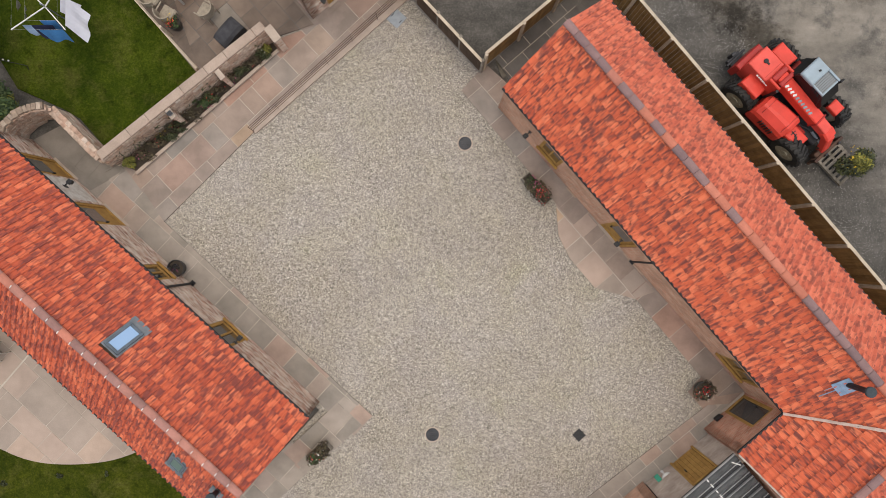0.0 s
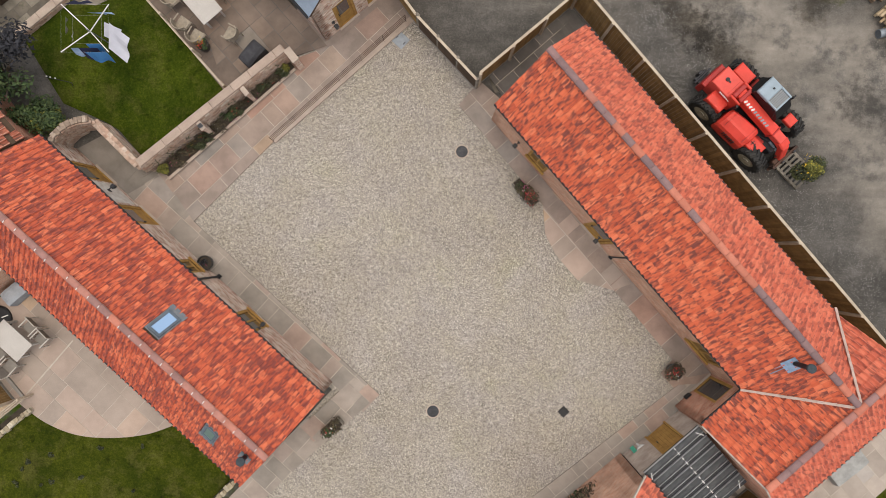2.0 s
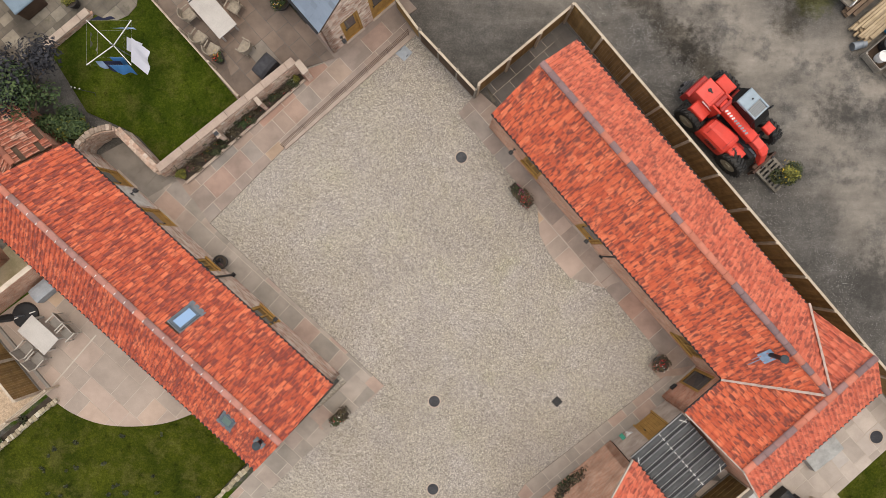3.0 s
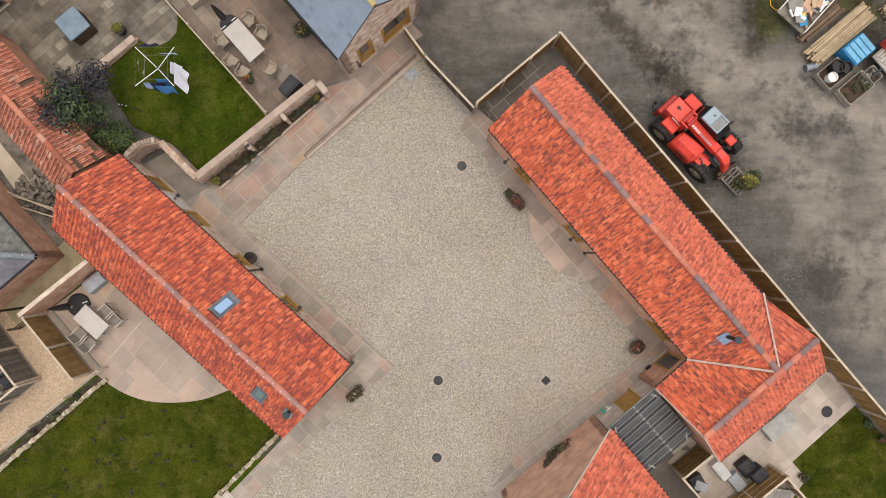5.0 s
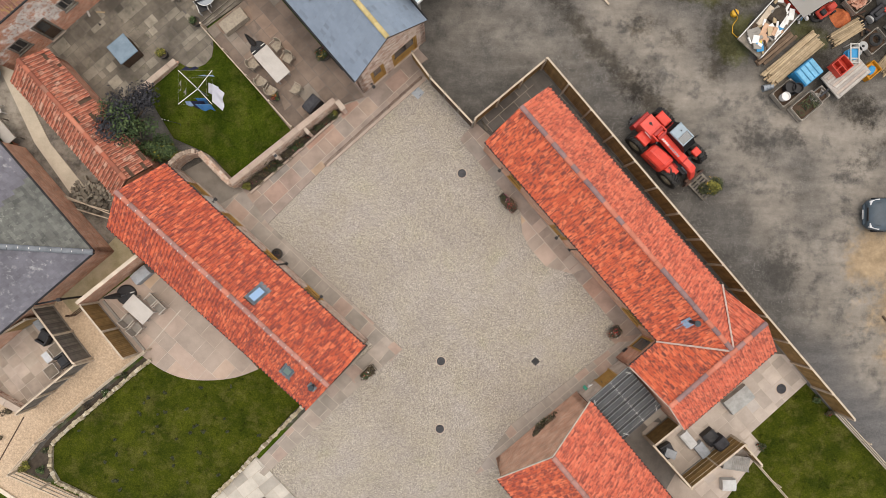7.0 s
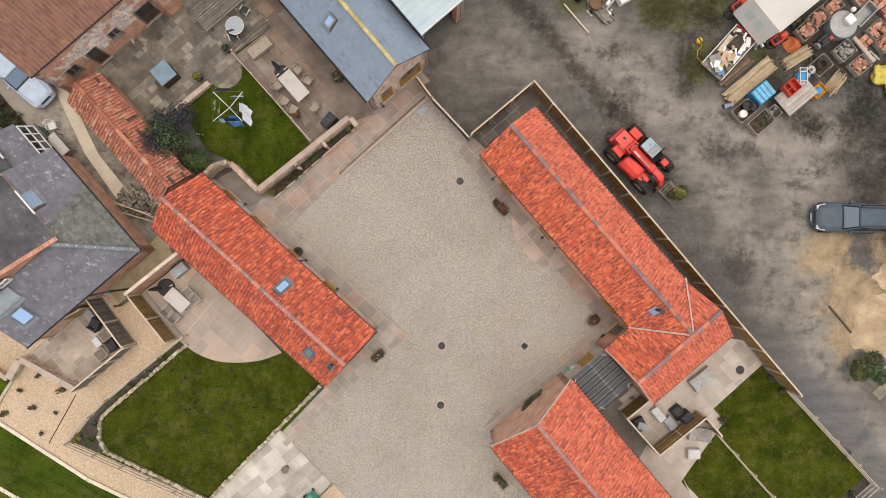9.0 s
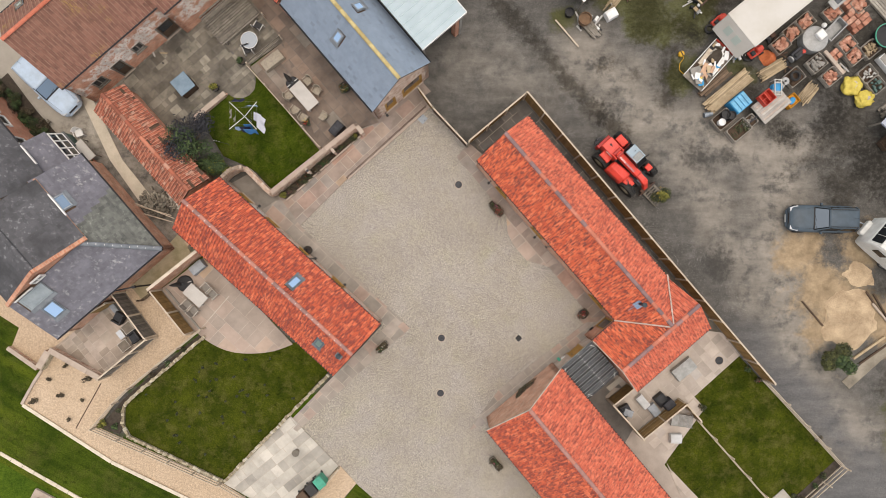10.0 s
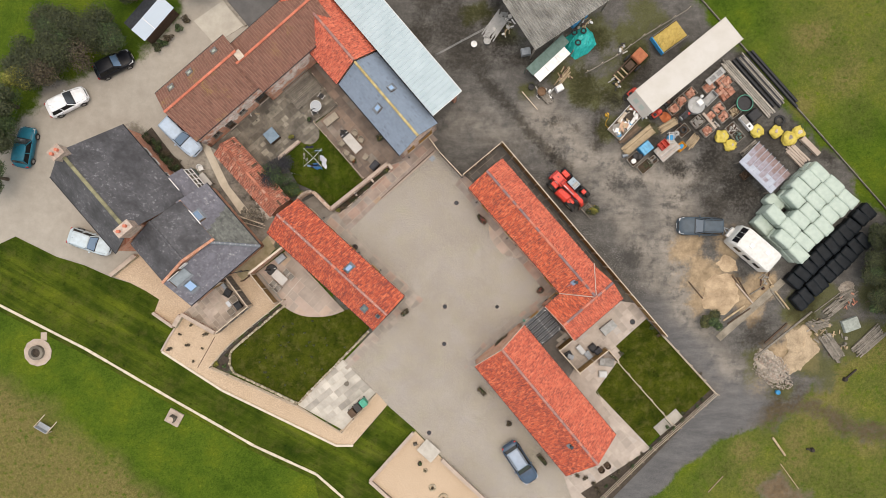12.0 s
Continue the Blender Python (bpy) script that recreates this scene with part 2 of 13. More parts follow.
RIDGE_YELLOW = pieces("lichen_ridge_tile", [(0.0, (0.42, 0.32, 0.13)), (1.0, (0.62, 0.5, 0.24))], scale=3, dark=0.7)
SLATE = pieces("blue_slate", [(0.0, (0.19, 0.24, 0.305)), (0.9, (0.215, 0.268, 0.335)), (1.0, (0.16, 0.2, 0.25))], scale=1.2, dark=0.88, rough=0.55)
SLATE_HOUSE = pieces("purple_slate", [(0.0, (0.13, 0.127, 0.15)), (1.0, (0.165, 0.16, 0.187))], scale=0.9, dark=0.7, rough=0.7, lichen=(0.36, 0.36, 0.36))
SLATE_MOSSY = pieces("mossy_slate", [(0.0, (0.1, 0.105, 0.095)), (1.0, (0.17, 0.175, 0.155))], scale=1.6, dark=0.6, rough=0.8, lichen=(0.3, 0.31, 0.27))
SLATE_DARK = pieces("sooty_slate", [(0.0, (0.075, 0.074, 0.08)), (1.0, (0.098, 0.096, 0.104))], scale=0.5, dark=0.45, rough=0.75, lichen=(0.24, 0.24, 0.25))
FLAG_BUFF = pieces("buff_grey_flag", [(0.0, (0.28, 0.245, 0.205)), (0.4, (0.325, 0.28, 0.235)), (0.75, (0.36, 0.305, 0.255)), (0.9, (0.4, 0.285, 0.225)), (1.0, (0.3, 0.275, 0.245))], scale=1.1, dark=0.75)
FLAG = pieces("sandstone_flag", [(0.0, (0.3, 0.235, 0.195)), (0.25, (0.32, 0.255, 0.214)), (0.5, (0.36, 0.268, 0.212)), (0.68, (0.42, 0.255, 0.19)), (0.8, (0.275, 0.245, 0.215)), (0.92, (0.37, 0.285, 0.232)), (1.0, (0.42, 0.295, 0.195))], scale=1.1, dark=0.72)
FLAG_PINK = pieces("pinkish_sandstone_flag", [(0.0, (0.355, 0.29, 0.24)), (0.5, (0.4, 0.318, 0.262)), (0.85, (0.45, 0.34, 0.275)), (1.0, (0.52, 0.37, 0.25))], scale=0.6, dark=0.75)
FLAG_GREY = pieces("grey_stone_flag", [(0.0, (0.15, 0.13, 0.1)), (0.5, (0.22, 0.19, 0.15)), (0.8, (0.27, 0.24, 0.19)), (1.0, (0.36, 0.32, 0.25))], scale=0.7, dark=0.42, lichen=(0.09, 0.085, 0.05))
FLAG_MOTTLED = pieces("mottled_sandstone_flag", [(0.0, (0.25, 0.195, 0.145)), (0.2, (0.4, 0.32, 0.255)), (0.6, (0.49, 0.395, 0.325)), (0.8, (0.32, 0.265, 0.21)), (1.0, (0.52, 0.43, 0.35))], scale=0.7, dark=0.66)
PASSAGE_FLAG = surf("brown_grey_flag", (0.25, 0.222, 0.19), (0.18, 0.158, 0.135), scale=1.2)
DRIVE_PALE = surf("pale_cement_flag", (0.5, 0.46, 0.4), (0.41, 0.375, 0.325), scale=1.5)
FLAG_CREAM = pieces("cream_sandstone_flag", [(0.0, (0.38, 0.325, 0.275)), (0.5, (0.46, 0.39, 0.33)), (0.85, (0.53, 0.45, 0.385)), (1.0, (0.43, 0.385, 0.345))], scale=0.8, dark=0.78)
FLAG_DAMP = pieces("damp_sandstone_flag", [(0.0, (0.19, 0.145, 0.115)), (0.5, (0.245, 0.185, 0.145)), (0.85, (0.31, 0.22, 0.165)), (1.0, (0.27, 0.235, 0.195))], scale=0.7, dark=0.6)
FLAG_DARK = pieces("dark_grey_flag", [(0.0, (0.11, 0.1, 0.09)), (1.0, (0.17, 0.155, 0.14))], scale=1.5, dark=0.7)
FLAG_PALE = pieces("pale_stone_flag", [(0.0, (0.32, 0.295, 0.255)), (0.4, (0.455, 0.42, 0.36)), (1.0, (0.59, 0.545, 0.47))], scale=0.9, dark=0.74)
MORTAR = surf("pale_mortar", (0.52, 0.47, 0.4), rough=0.95)
MORTAR_PINK = surf("pinkish_mortar", (0.56, 0.43, 0.37), (0.42, 0.31, 0.26), scale=4, rough=0.95)
COPE_PINK = surf("pinkish_coping", (0.43, 0.335, 0.27), (0.34, 0.262, 0.21), scale=1.6, fine=35, rnd=0.12)
LAWN_DAMP = grass_material("damp_lawn_grass", (0.018, 0.031, 0.003), (0.04, 0.062, 0.006), (0.092, 0.104, 0.013), blotch=0.6, worn_share=0.3)
SANDY_JOINT = surf("sandy_joint", (0.5, 0.44, 0.37), (0.38, 0.32, 0.26), scale=1.3, rough=0.95)
GRAVEL = gravel_material("buff_gravel", [(0.0, (0.12, 0.111, 0.095)), (0.25, (0.265, 0.243, 0.21)), (0.6, (0.375, 0.345, 0.3)), (0.88, (0.49, 0.454, 0.4)), (1.0, (0.65, 0.615, 0.555))], 38.0, moss=0.35, tint=((0.95, 0.925, 0.94), (0.995, 0.965, 0.905)))
GRAVEL_TAN = gravel_material("tan_gravel", [(0.0, (0.44, 0.325, 0.22)), (0.5, (0.52, 0.39, 0.27)), (1.0, (0.6, 0.465, 0.335))], 70.0)
LAWN = grass_material("lawn_grass", (0.02, 0.029, 0.003), (0.043, 0.057, 0.006), (0.097, 0.099, 0.012), blotch=0.6, worn_share=0.4)
MEADOW = grass_material("mown_grass", (0.021, 0.038, 0.004), (0.052, 0.079, 0.009), (0.092, 0.122, 0.017), mow=(radians(-29), 2.3), worn_share=0.25)
STONE = pieces("rubble_stone", [(0.0, (0.44, 0.28, 0.2)), (0.35, (0.56, 0.41, 0.315)), (0.7, (0.62, 0.49, 0.39)), (0.88, (0.5, 0.31, 0.22)), (1.0, (0.66, 0.57, 0.48))], scale=7, dark=0.6)
STONE_PALE = pieces("pale_rubble_stone", [(0.0, (0.26, 0.21, 0.13)), (0.4, (0.42, 0.35, 0.23)), (0.8, (0.52, 0.45, 0.32)), (1.0, (0.66, 0.6, 0.47))], scale=6, dark=0.55)
STONE_BROWN = pieces("brown_rubble_stone", [(0.0, (0.26, 0.19, 0.14)), (0.5, (0.37, 0.28, 0.21)), (1.0, (0.48, 0.38, 0.3))], scale=5, dark=0.6)
COPING = surf("coping_stone", (0.46, 0.375, 0.305), (0.37, 0.295, 0.24), scale=1.6)
COPING_PALE = surf("pale_kerb_stone", (0.66, 0.58, 0.46), (0.52, 0.45, 0.35), scale=1.6)
CONCRETE = surf("concrete", (0.3, 0.28, 0.25), (0.22, 0.205, 0.18), scale=1.2)
BRICK = brick_material("red_brick", (0.5, 0.18, 0.1), (0.6, 0.3, 0.2), (0.55, 0.46, 0.37))
BRICK_SOFT = brick_material("rosy_brick", (0.52, 0.24, 0.145), (0.63, 0.37, 0.255), (0.6, 0.51, 0.41))
BRICK_PATCHY = brick_material("limed_red_brick", (0.58, 0.22, 0.12), (0.7, 0.38, 0.25), (0.62, 0.5, 0.4), limed=(1.3, 3.3))
BRICK_OLD = brick_material("old_brick", (0.46, 0.18, 0.1), (0.56, 0.28, 0.18), (0.46, 0.36, 0.28))
STONEWALL = rubble_material("rubble_walling", [(0.0, (0.3, 0.15, 0.105)), (0.3, (0.52, 0.32, 0.24)), (0.6, (0.7, 0.53, 0.42)), (0.82, (0.82, 0.72, 0.62)), (1.0, (0.5, 0.23, 0.16))], (0.62, 0.51, 0.42))
WHITEWASH = surf("flaking_whitewash", (0.7, 0.66, 0.6), (0.5, 0.42, 0.35), scale=5, fine=30)
COURT_STONE = brick_material("dressed_stone", (0.44, 0.35, 0.29), (0.54, 0.45, 0.38), (0.4, 0.33, 0.28))
OAK = surf("oak", (0.42, 0.235, 0.065), (0.31, 0.165, 0.045), scale=4, fine=40)
FENCE_WOOD = surf("fence_board", (0.34, 0.21, 0.08), (0.23, 0.14, 0.052), scale=3, fine=30, rnd=0.3)
PALE_WOOD = surf("pale_timber", (0.56, 0.47, 0.36), (0.42, 0.34, 0.26), scale=3, fine=40)
SCREEN_GREY = surf("silvered_slat", (0.21, 0.19, 0.165), (0.14, 0.125, 0.108), scale=3, fine=40, rnd=0.45)
GREY_WOOD = surf("weathered_timber", (0.3, 0.265, 0.22), (0.17, 0.15, 0.12), scale=3, fine=40, rnd=0.35)
RAW_WOOD = surf("sawn_timber", (0.52, 0.4, 0.255), (0.37, 0.275, 0.165), scale=3, fine=40, rnd=0.42)
DARK_WOOD = surf("dark_timber", (0.11, 0.07, 0.045), scale=3, fine=40, rnd=0.3)
WHITE_PAINT = surf("white_paint", (0.72, 0.71, 0.69), (0.6, 0.59, 0.56), rough=0.5, spread=0.1)
BLACK = surf("black_plastic", (0.018, 0.018, 0.02), rough=0.45, spread=0.15)
DARK_METAL = surf("dark_metal", (0.05, 0.052, 0.058), (0.03, 0.03, 0.034), rough=0.45, metal=0.5)
STEEL = surf("galvanised_steel", (0.3, 0.33, 0.36), (0.22, 0.25, 0.28), rough=0.55, metal=0.5)
ZINC = surf("new_lead_flashing", (0.25, 0.36, 0.5), (0.16, 0.23, 0.32), scale=6, rough=0.6, metal=0.1)
LEAD_PALE = surf("weathered_lead", (0.27, 0.31, 0.33), (0.2, 0.235, 0.255), scale=2, rough=0.6)
LEAD = surf("lead_sheet", (0.2, 0.22, 0.24), (0.13, 0.145, 0.16), rough=0.7, metal=0.1)
ROOF_FRAME = surf("grey_roof_light_frame", (0.13, 0.16, 0.19), (0.09, 0.11, 0.13), rough=0.6, metal=0.1)
GLASS = glass_material("dark_glass", (0.02, 0.025, 0.03))
# on windscreens this blue base colour paints the reflected sky
GLASS_BLUE = glass_material("reflection_blue_glass", (0.1, 0.17, 0.26), 0.2)
# the blue base colour paints the sky reflected in the roof lights
GLASS_SKY = glass_material("sky_reflection_roof_glass", (0.22, 0.36, 0.56), 0.1)
GLASS_DULL = glass_material("dull_green_glass", (0.12, 0.18, 0.17), 0.3)
GLASS_PALE = glass_material("weathered_glass", (0.36, 0.42, 0.38), 0.45)
SOIL = surf("dark_soil", (0.07, 0.055, 0.04), (0.04, 0.03, 0.022), scale=4)
# ---- mesh helpers ----
UP = Vector((0, 0, 1))
rng = random.Random(7)


def mesh_of(name, bm, material):
    me = bpy.data.meshes.new(name)
    bm.normal_update()
    bm.to_mesh(me)
    bm.free()
    for m in material if isinstance(material, (list, tuple)) else [material]:
        me.materials.append(m)
    return me


def part(name, bm, material, parent, label=""):
    """One mesh object under a thing or a part; its coordinates are the thing's own."""
    ob = new(name, mesh_of(name, bm, material))
    ob.parent = parent
    return tagged(ob, label)


def thing(name, label, category, place=(0, 0, 0), turn=0.0, group="", kind=""):
    ob = new(name)
    ob.empty_display_size = 0.3
    ob.location, ob.rotation_euler = place, (0, 0, radians(turn))
    return tagged(ob, label, category, group, kind)


def solid(name, bm, material, label, category, place=(0, 0, 0), turn=0.0, group="", kind=""):
    """A thing that is a single mesh."""
    ob = new(name, mesh_of(name, bm, material))
    ob.location, ob.rotation_euler = place, (0, 0, radians(turn))
    return tagged(ob, label, category, group, kind)


def box(bm, x0, x1, y0, y1, z0, z1, bevel=0.0, m=None):
    r = bmesh.ops.create_cube(bm, size=1.0)
    vs = r["verts"]
    for v in vs:
        v.co = Vector((x0 + (v.co.x + 0.5) * (x1 - x0), y0 + (v.co.y + 0.5) * (y1 - y0), z0 + (v.co.z + 0.5) * (z1 - z0)))
    if bevel:
        es = list({e for v in vs for e in v.link_edges})
        r2 = bmesh.ops.bevel(bm, geom=es, offset=bevel, segments=1, affect="EDGES", profile=0.5)
        vs = list({v for f in r2["faces"] for v in f.verts} | {v for v in vs if v.is_valid})
    if m is not None:
        for v in vs:
            v.co = m @ v.co
    return vs


def boxes(*rows, bevel=0.0):
    bm = bmesh.new()
    for r in rows:
        box(bm, *r, bevel=bevel)
    return bm


def beam(bm, a, b, w, h=None, up=UP, bevel=0.0):
    """A bar of section w by h from a to b."""
    a, b = Vector(a), Vector(b)
    d = b - a
    n = d.length
    y = d.normalized()
    x = y.cross(up)
    if x.length < 1e-4:
        x = Vector((1, 0, 0))
    x.normalize()
    z = x.cross(y)
    m = Matrix((x, y, z)).transposed().to_4x4()
    m.translation = a
    h = h or w
    return box(bm, -w / 2, w / 2, 0, n, -h / 2, h / 2, bevel, m)


def rod(bm, a, b, r, r2=None, seg=8, caps=True):
    a, b = Vector(a), Vector(b)
    d = b - a
    q = d.to_track_quat("Z", "Y").to_matrix().to_4x4()
    q.translation = (a + b) / 2
    return bmesh.ops.create_cone(bm, cap_ends=caps, segments=seg, radius1=r, radius2=r if r2 is None else r2, depth=d.length, matrix=q)["verts"]


def ball(bm, c, r, sub=1, squash=(1, 1, 1), rough=0.0):
    vs = bmesh.ops.create_icosphere(bm, subdivisions=sub, radius=1.0)["verts"]
    for v in vs:
        k = 1 + rough * (rng.random() - 0.5) * 2
        v.co = Vector((c[0] + v.co.x * r * squash[0] * k, c[1] + v.co.y * r * squash[1] * k, c[2] + v.co.z * r * squash[2] * k))
    return vs


def ring(bm, c, r0, r1, z0, z1, seg=24):
    """A hollow drum."""
    loops = []
    for r, z in ((r0, z0), (r1, z0), (r1, z1), (r0, z1)):
        loops.append([bm.verts.new((c[0] + r * math.cos(2 * math.pi * i / seg), c[1] + r * math.sin(2 * math.pi * i / seg), z)) for i in range(seg)])
    for k in range(4):
        a, b = loops[k], loops[(k + 1) % 4]
        for i in range(seg):
            j = (i + 1) % seg
            bm.faces.new((a[i], a[j], b[j], b[i]))


def turned(bm, prof, seg=16, c=(0, 0)):
    """A lathe shape from (radius, height) pairs."""
    loops = [[bm.verts.new((c[0] + r * math.cos(2 * math.pi * i / seg), c[1] + r * math.sin(2 * math.pi * i / seg), z)) for i in range(seg)] for r, z in prof]
    for a, b in zip(loops, loops[1:]):
        for i in range(seg):
            j = (i + 1) % seg
            bm.faces.new((a[i], a[j], b[j], b[i]))
    bm.faces.new(loops[-1])
    bm.faces.new(loops[0][::-1])


def prism(bm, pts, z0, z1):
    """An upright prism over a plan outline, anticlockwise or not."""
    if sum(a[0] * b[1] - b[0] * a[1] for a, b in zip(pts, pts[1:] + pts[:1])) < 0:
        pts = pts[::-1]
    lo = [bm.verts.new((p[0], p[1], z0)) for p in pts]
    hi = [bm.verts.new((p[0], p[1], z1)) for p in pts]
    bm.faces.new(hi)
    bm.faces.new(lo[::-1])
    for i in range(len(pts)):
        j = (i + 1) % len(pts)
        bm.faces.new((lo[i], lo[j], hi[j], hi[i]))


def plate(bm, quad, thick):
    """A flat sheet on four or more points in space, thickened downwards along its normal."""
    quad = [Vector(p) for p in quad]
    n = (quad[1] - quad[0]).cross(quad[2] - quad[0]).normalized()
    if n.z < 0:
        quad, n = quad[::-1], -n
    hi = [bm.verts.new(p) for p in quad]
    lo = [bm.verts.new(p - n * thick) for p in quad]
    bm.faces.new(hi)
    bm.faces.new(lo[::-1])
    k = len(quad)
    for i in range(k):
        j = (i + 1) % k
        bm.faces.new((lo[i], lo[j], hi[j], hi[i]))


def cut(poly, a, b, c):
    """The part of a plan outline where a x + b y + c >= 0."""
    out = []
    for p, q in zip(poly, poly[1:] + poly[:1]):
        dp, dq = a * p[0] + b * p[1] + c, a * q[0] + b * q[1] + c
        if dp >= 0:
            out.append(p)
        if dp * dq < 0:
            t = dp / (dp - dq)
            out.append((p[0] + (q[0] - p[0]) * t, p[1] + (q[1] - p[1]) * t))
    return out


def cut_to(poly, outline):
    """A convex polygon cut to a convex anticlockwise outline."""
    for p, q in zip(outline, outline[1:] + outline[:1]):
        a, b = -(q[1] - p[1]), q[0] - p[0]
        poly = cut(poly, a, b, -(a * p[0] + b * p[1]))
        if len(poly) < 3:
            return []
    return poly


def area(poly):
    return 0.5 * sum(a[0] * b[1] - b[0] * a[1] for a, b in zip(poly, poly[1:] + poly[:1]))


def inside(p, poly):
    hit = False
    for a, b in zip(poly, poly[1:] + poly[:1]):
        if (a[1] > p[1]) != (b[1] > p[1]) and p[0] < (b[0] - a[0]) * (p[1] - a[1]) / (b[1] - a[1]) + a[0]:
            hit = not hit
    return hit


def edge_distance(p, poly):
    best = 1e9
    for a, b in zip(poly, poly[1:] + poly[:1]):
        dx, dy = b[0] - a[0], b[1] - a[1]
        t = max(0, min(1, ((p[0] - a[0]) * dx + (p[1] - a[1]) * dy) / (dx * dx + dy * dy)))
        best = min(best, math.hypot(p[0] - a[0] - t * dx, p[1] - a[1] - t * dy))
    return best if inside(p, poly) else -best


def layer(name, pts, z0, z1, material, label, category):
    bm = bmesh.new()
    prism(bm, pts, z0, z1)
    return solid(name, bm, material, label, category, kind="structure")


def paving(name, outlines, angle, size, material, label, top=0.05, joint=0.022, wild=0.35, limit=300, bed=SANDY_JOINT, sunk=0.007):
    """Flagstones in courses at an angle, each a piece of its own, on a mortar bed."""
    bm = bmesh.new()
    for o in outlines:
        prism(bm, o, -0.04, top - sunk)
    base = solid(name, bm, bed, label, "paving", kind="structure")
    ca, sa = math.cos(radians(angle)), math.sin(radians(angle))
    count = 0
    for o in outlines:
        if area(o) < 0:
            o = o[::-1]
        loc = [(p[0] * ca + p[1] * sa, -p[0] * sa + p[1] * ca) for p in o]
        xs, ys = [p[0] for p in loc], [p[1] for p in loc]
        y = min(ys)
        while y < max(ys):
            h = size * rng.uniform(1 - wild, 1 + wild * 0.6)
            x = min(xs) - rng.random() * size
            while x < max(xs):
                w = size * rng.uniform(1 - wild, 1 + wild * 1.4)
                g = joint / 2
                poly = cut_to(loc, [(x + g, y + g), (x + w - g, y + g), (x + w - g, y + h - g), (x + g, y + h - g)])
                if len(poly) > 2 and area(poly) > 0.02 and count < limit:
                    b = bmesh.new()
                    cx, cy = sum(p[0] for p in poly) / len(poly), sum(p[1] for p in poly) / len(poly)
                    wx, wy = cx * ca - cy * sa, cx * sa + cy * ca
                    t = top + rng.uniform(-0.004, 0.004)
                    prism(b, [((p[0] - cx) * ca - (p[1] - cy) * sa, (p[0] - cx) * sa + (p[1] - cy) * ca) for p in poly], top - 0.04, t)
                    f = part("paving_slab", b, material, base)
                    f.location = (wx, wy, 0)
                    count += 1
                x += w
            y += h
    return base


# ---- roofs ----
PANTILE = ((0.0, 0.012), (0.12, 0.002), (0.34, 0.0), (0.56, 0.006), (0.7, 0.034), (0.84, 0.06), (0.94, 0.056), (1.02, 0.03))
FLAT_TILE = ((0.004, 0.0), (0.996, 0.0))


def tile_shape(prof, w, length, lift, thick):
    """Points and faces of one tile: x across, y up the slope, its lower edge proud of the course below."""
    pts, faces, n = [], [], len(prof)
    for y, dz in ((0.0, lift), (length, 0.0)):
        pts += [(u * w, y, z + dz) for u, z in prof]
    pts += [(u * w, 0.0, z + lift - thick) for u, z in prof]
    for i in range(n - 1):
        faces.append((i, i + 1, n + i + 1, n + i))
        faces.append((2 * n + i, 2 * n + i + 1, i + 1, i))
    faces.append((0, n, 2 * n))
    faces.append((n - 1, 3 * n - 1, 2 * n - 1))
    return np.array(pts), faces


def tile_uv(me, shape):
    """Lays each tile's own across and up-slope metres into a UV map."""
    at = np.empty(len(me.loops), dtype=np.int32)
    me.loops.foreach_get("vertex_index", at)
    me.uv_layers.new(name="tile").data.foreach_set("uv", shape[at % len(shape), :2].astype(np.float32).ravel())


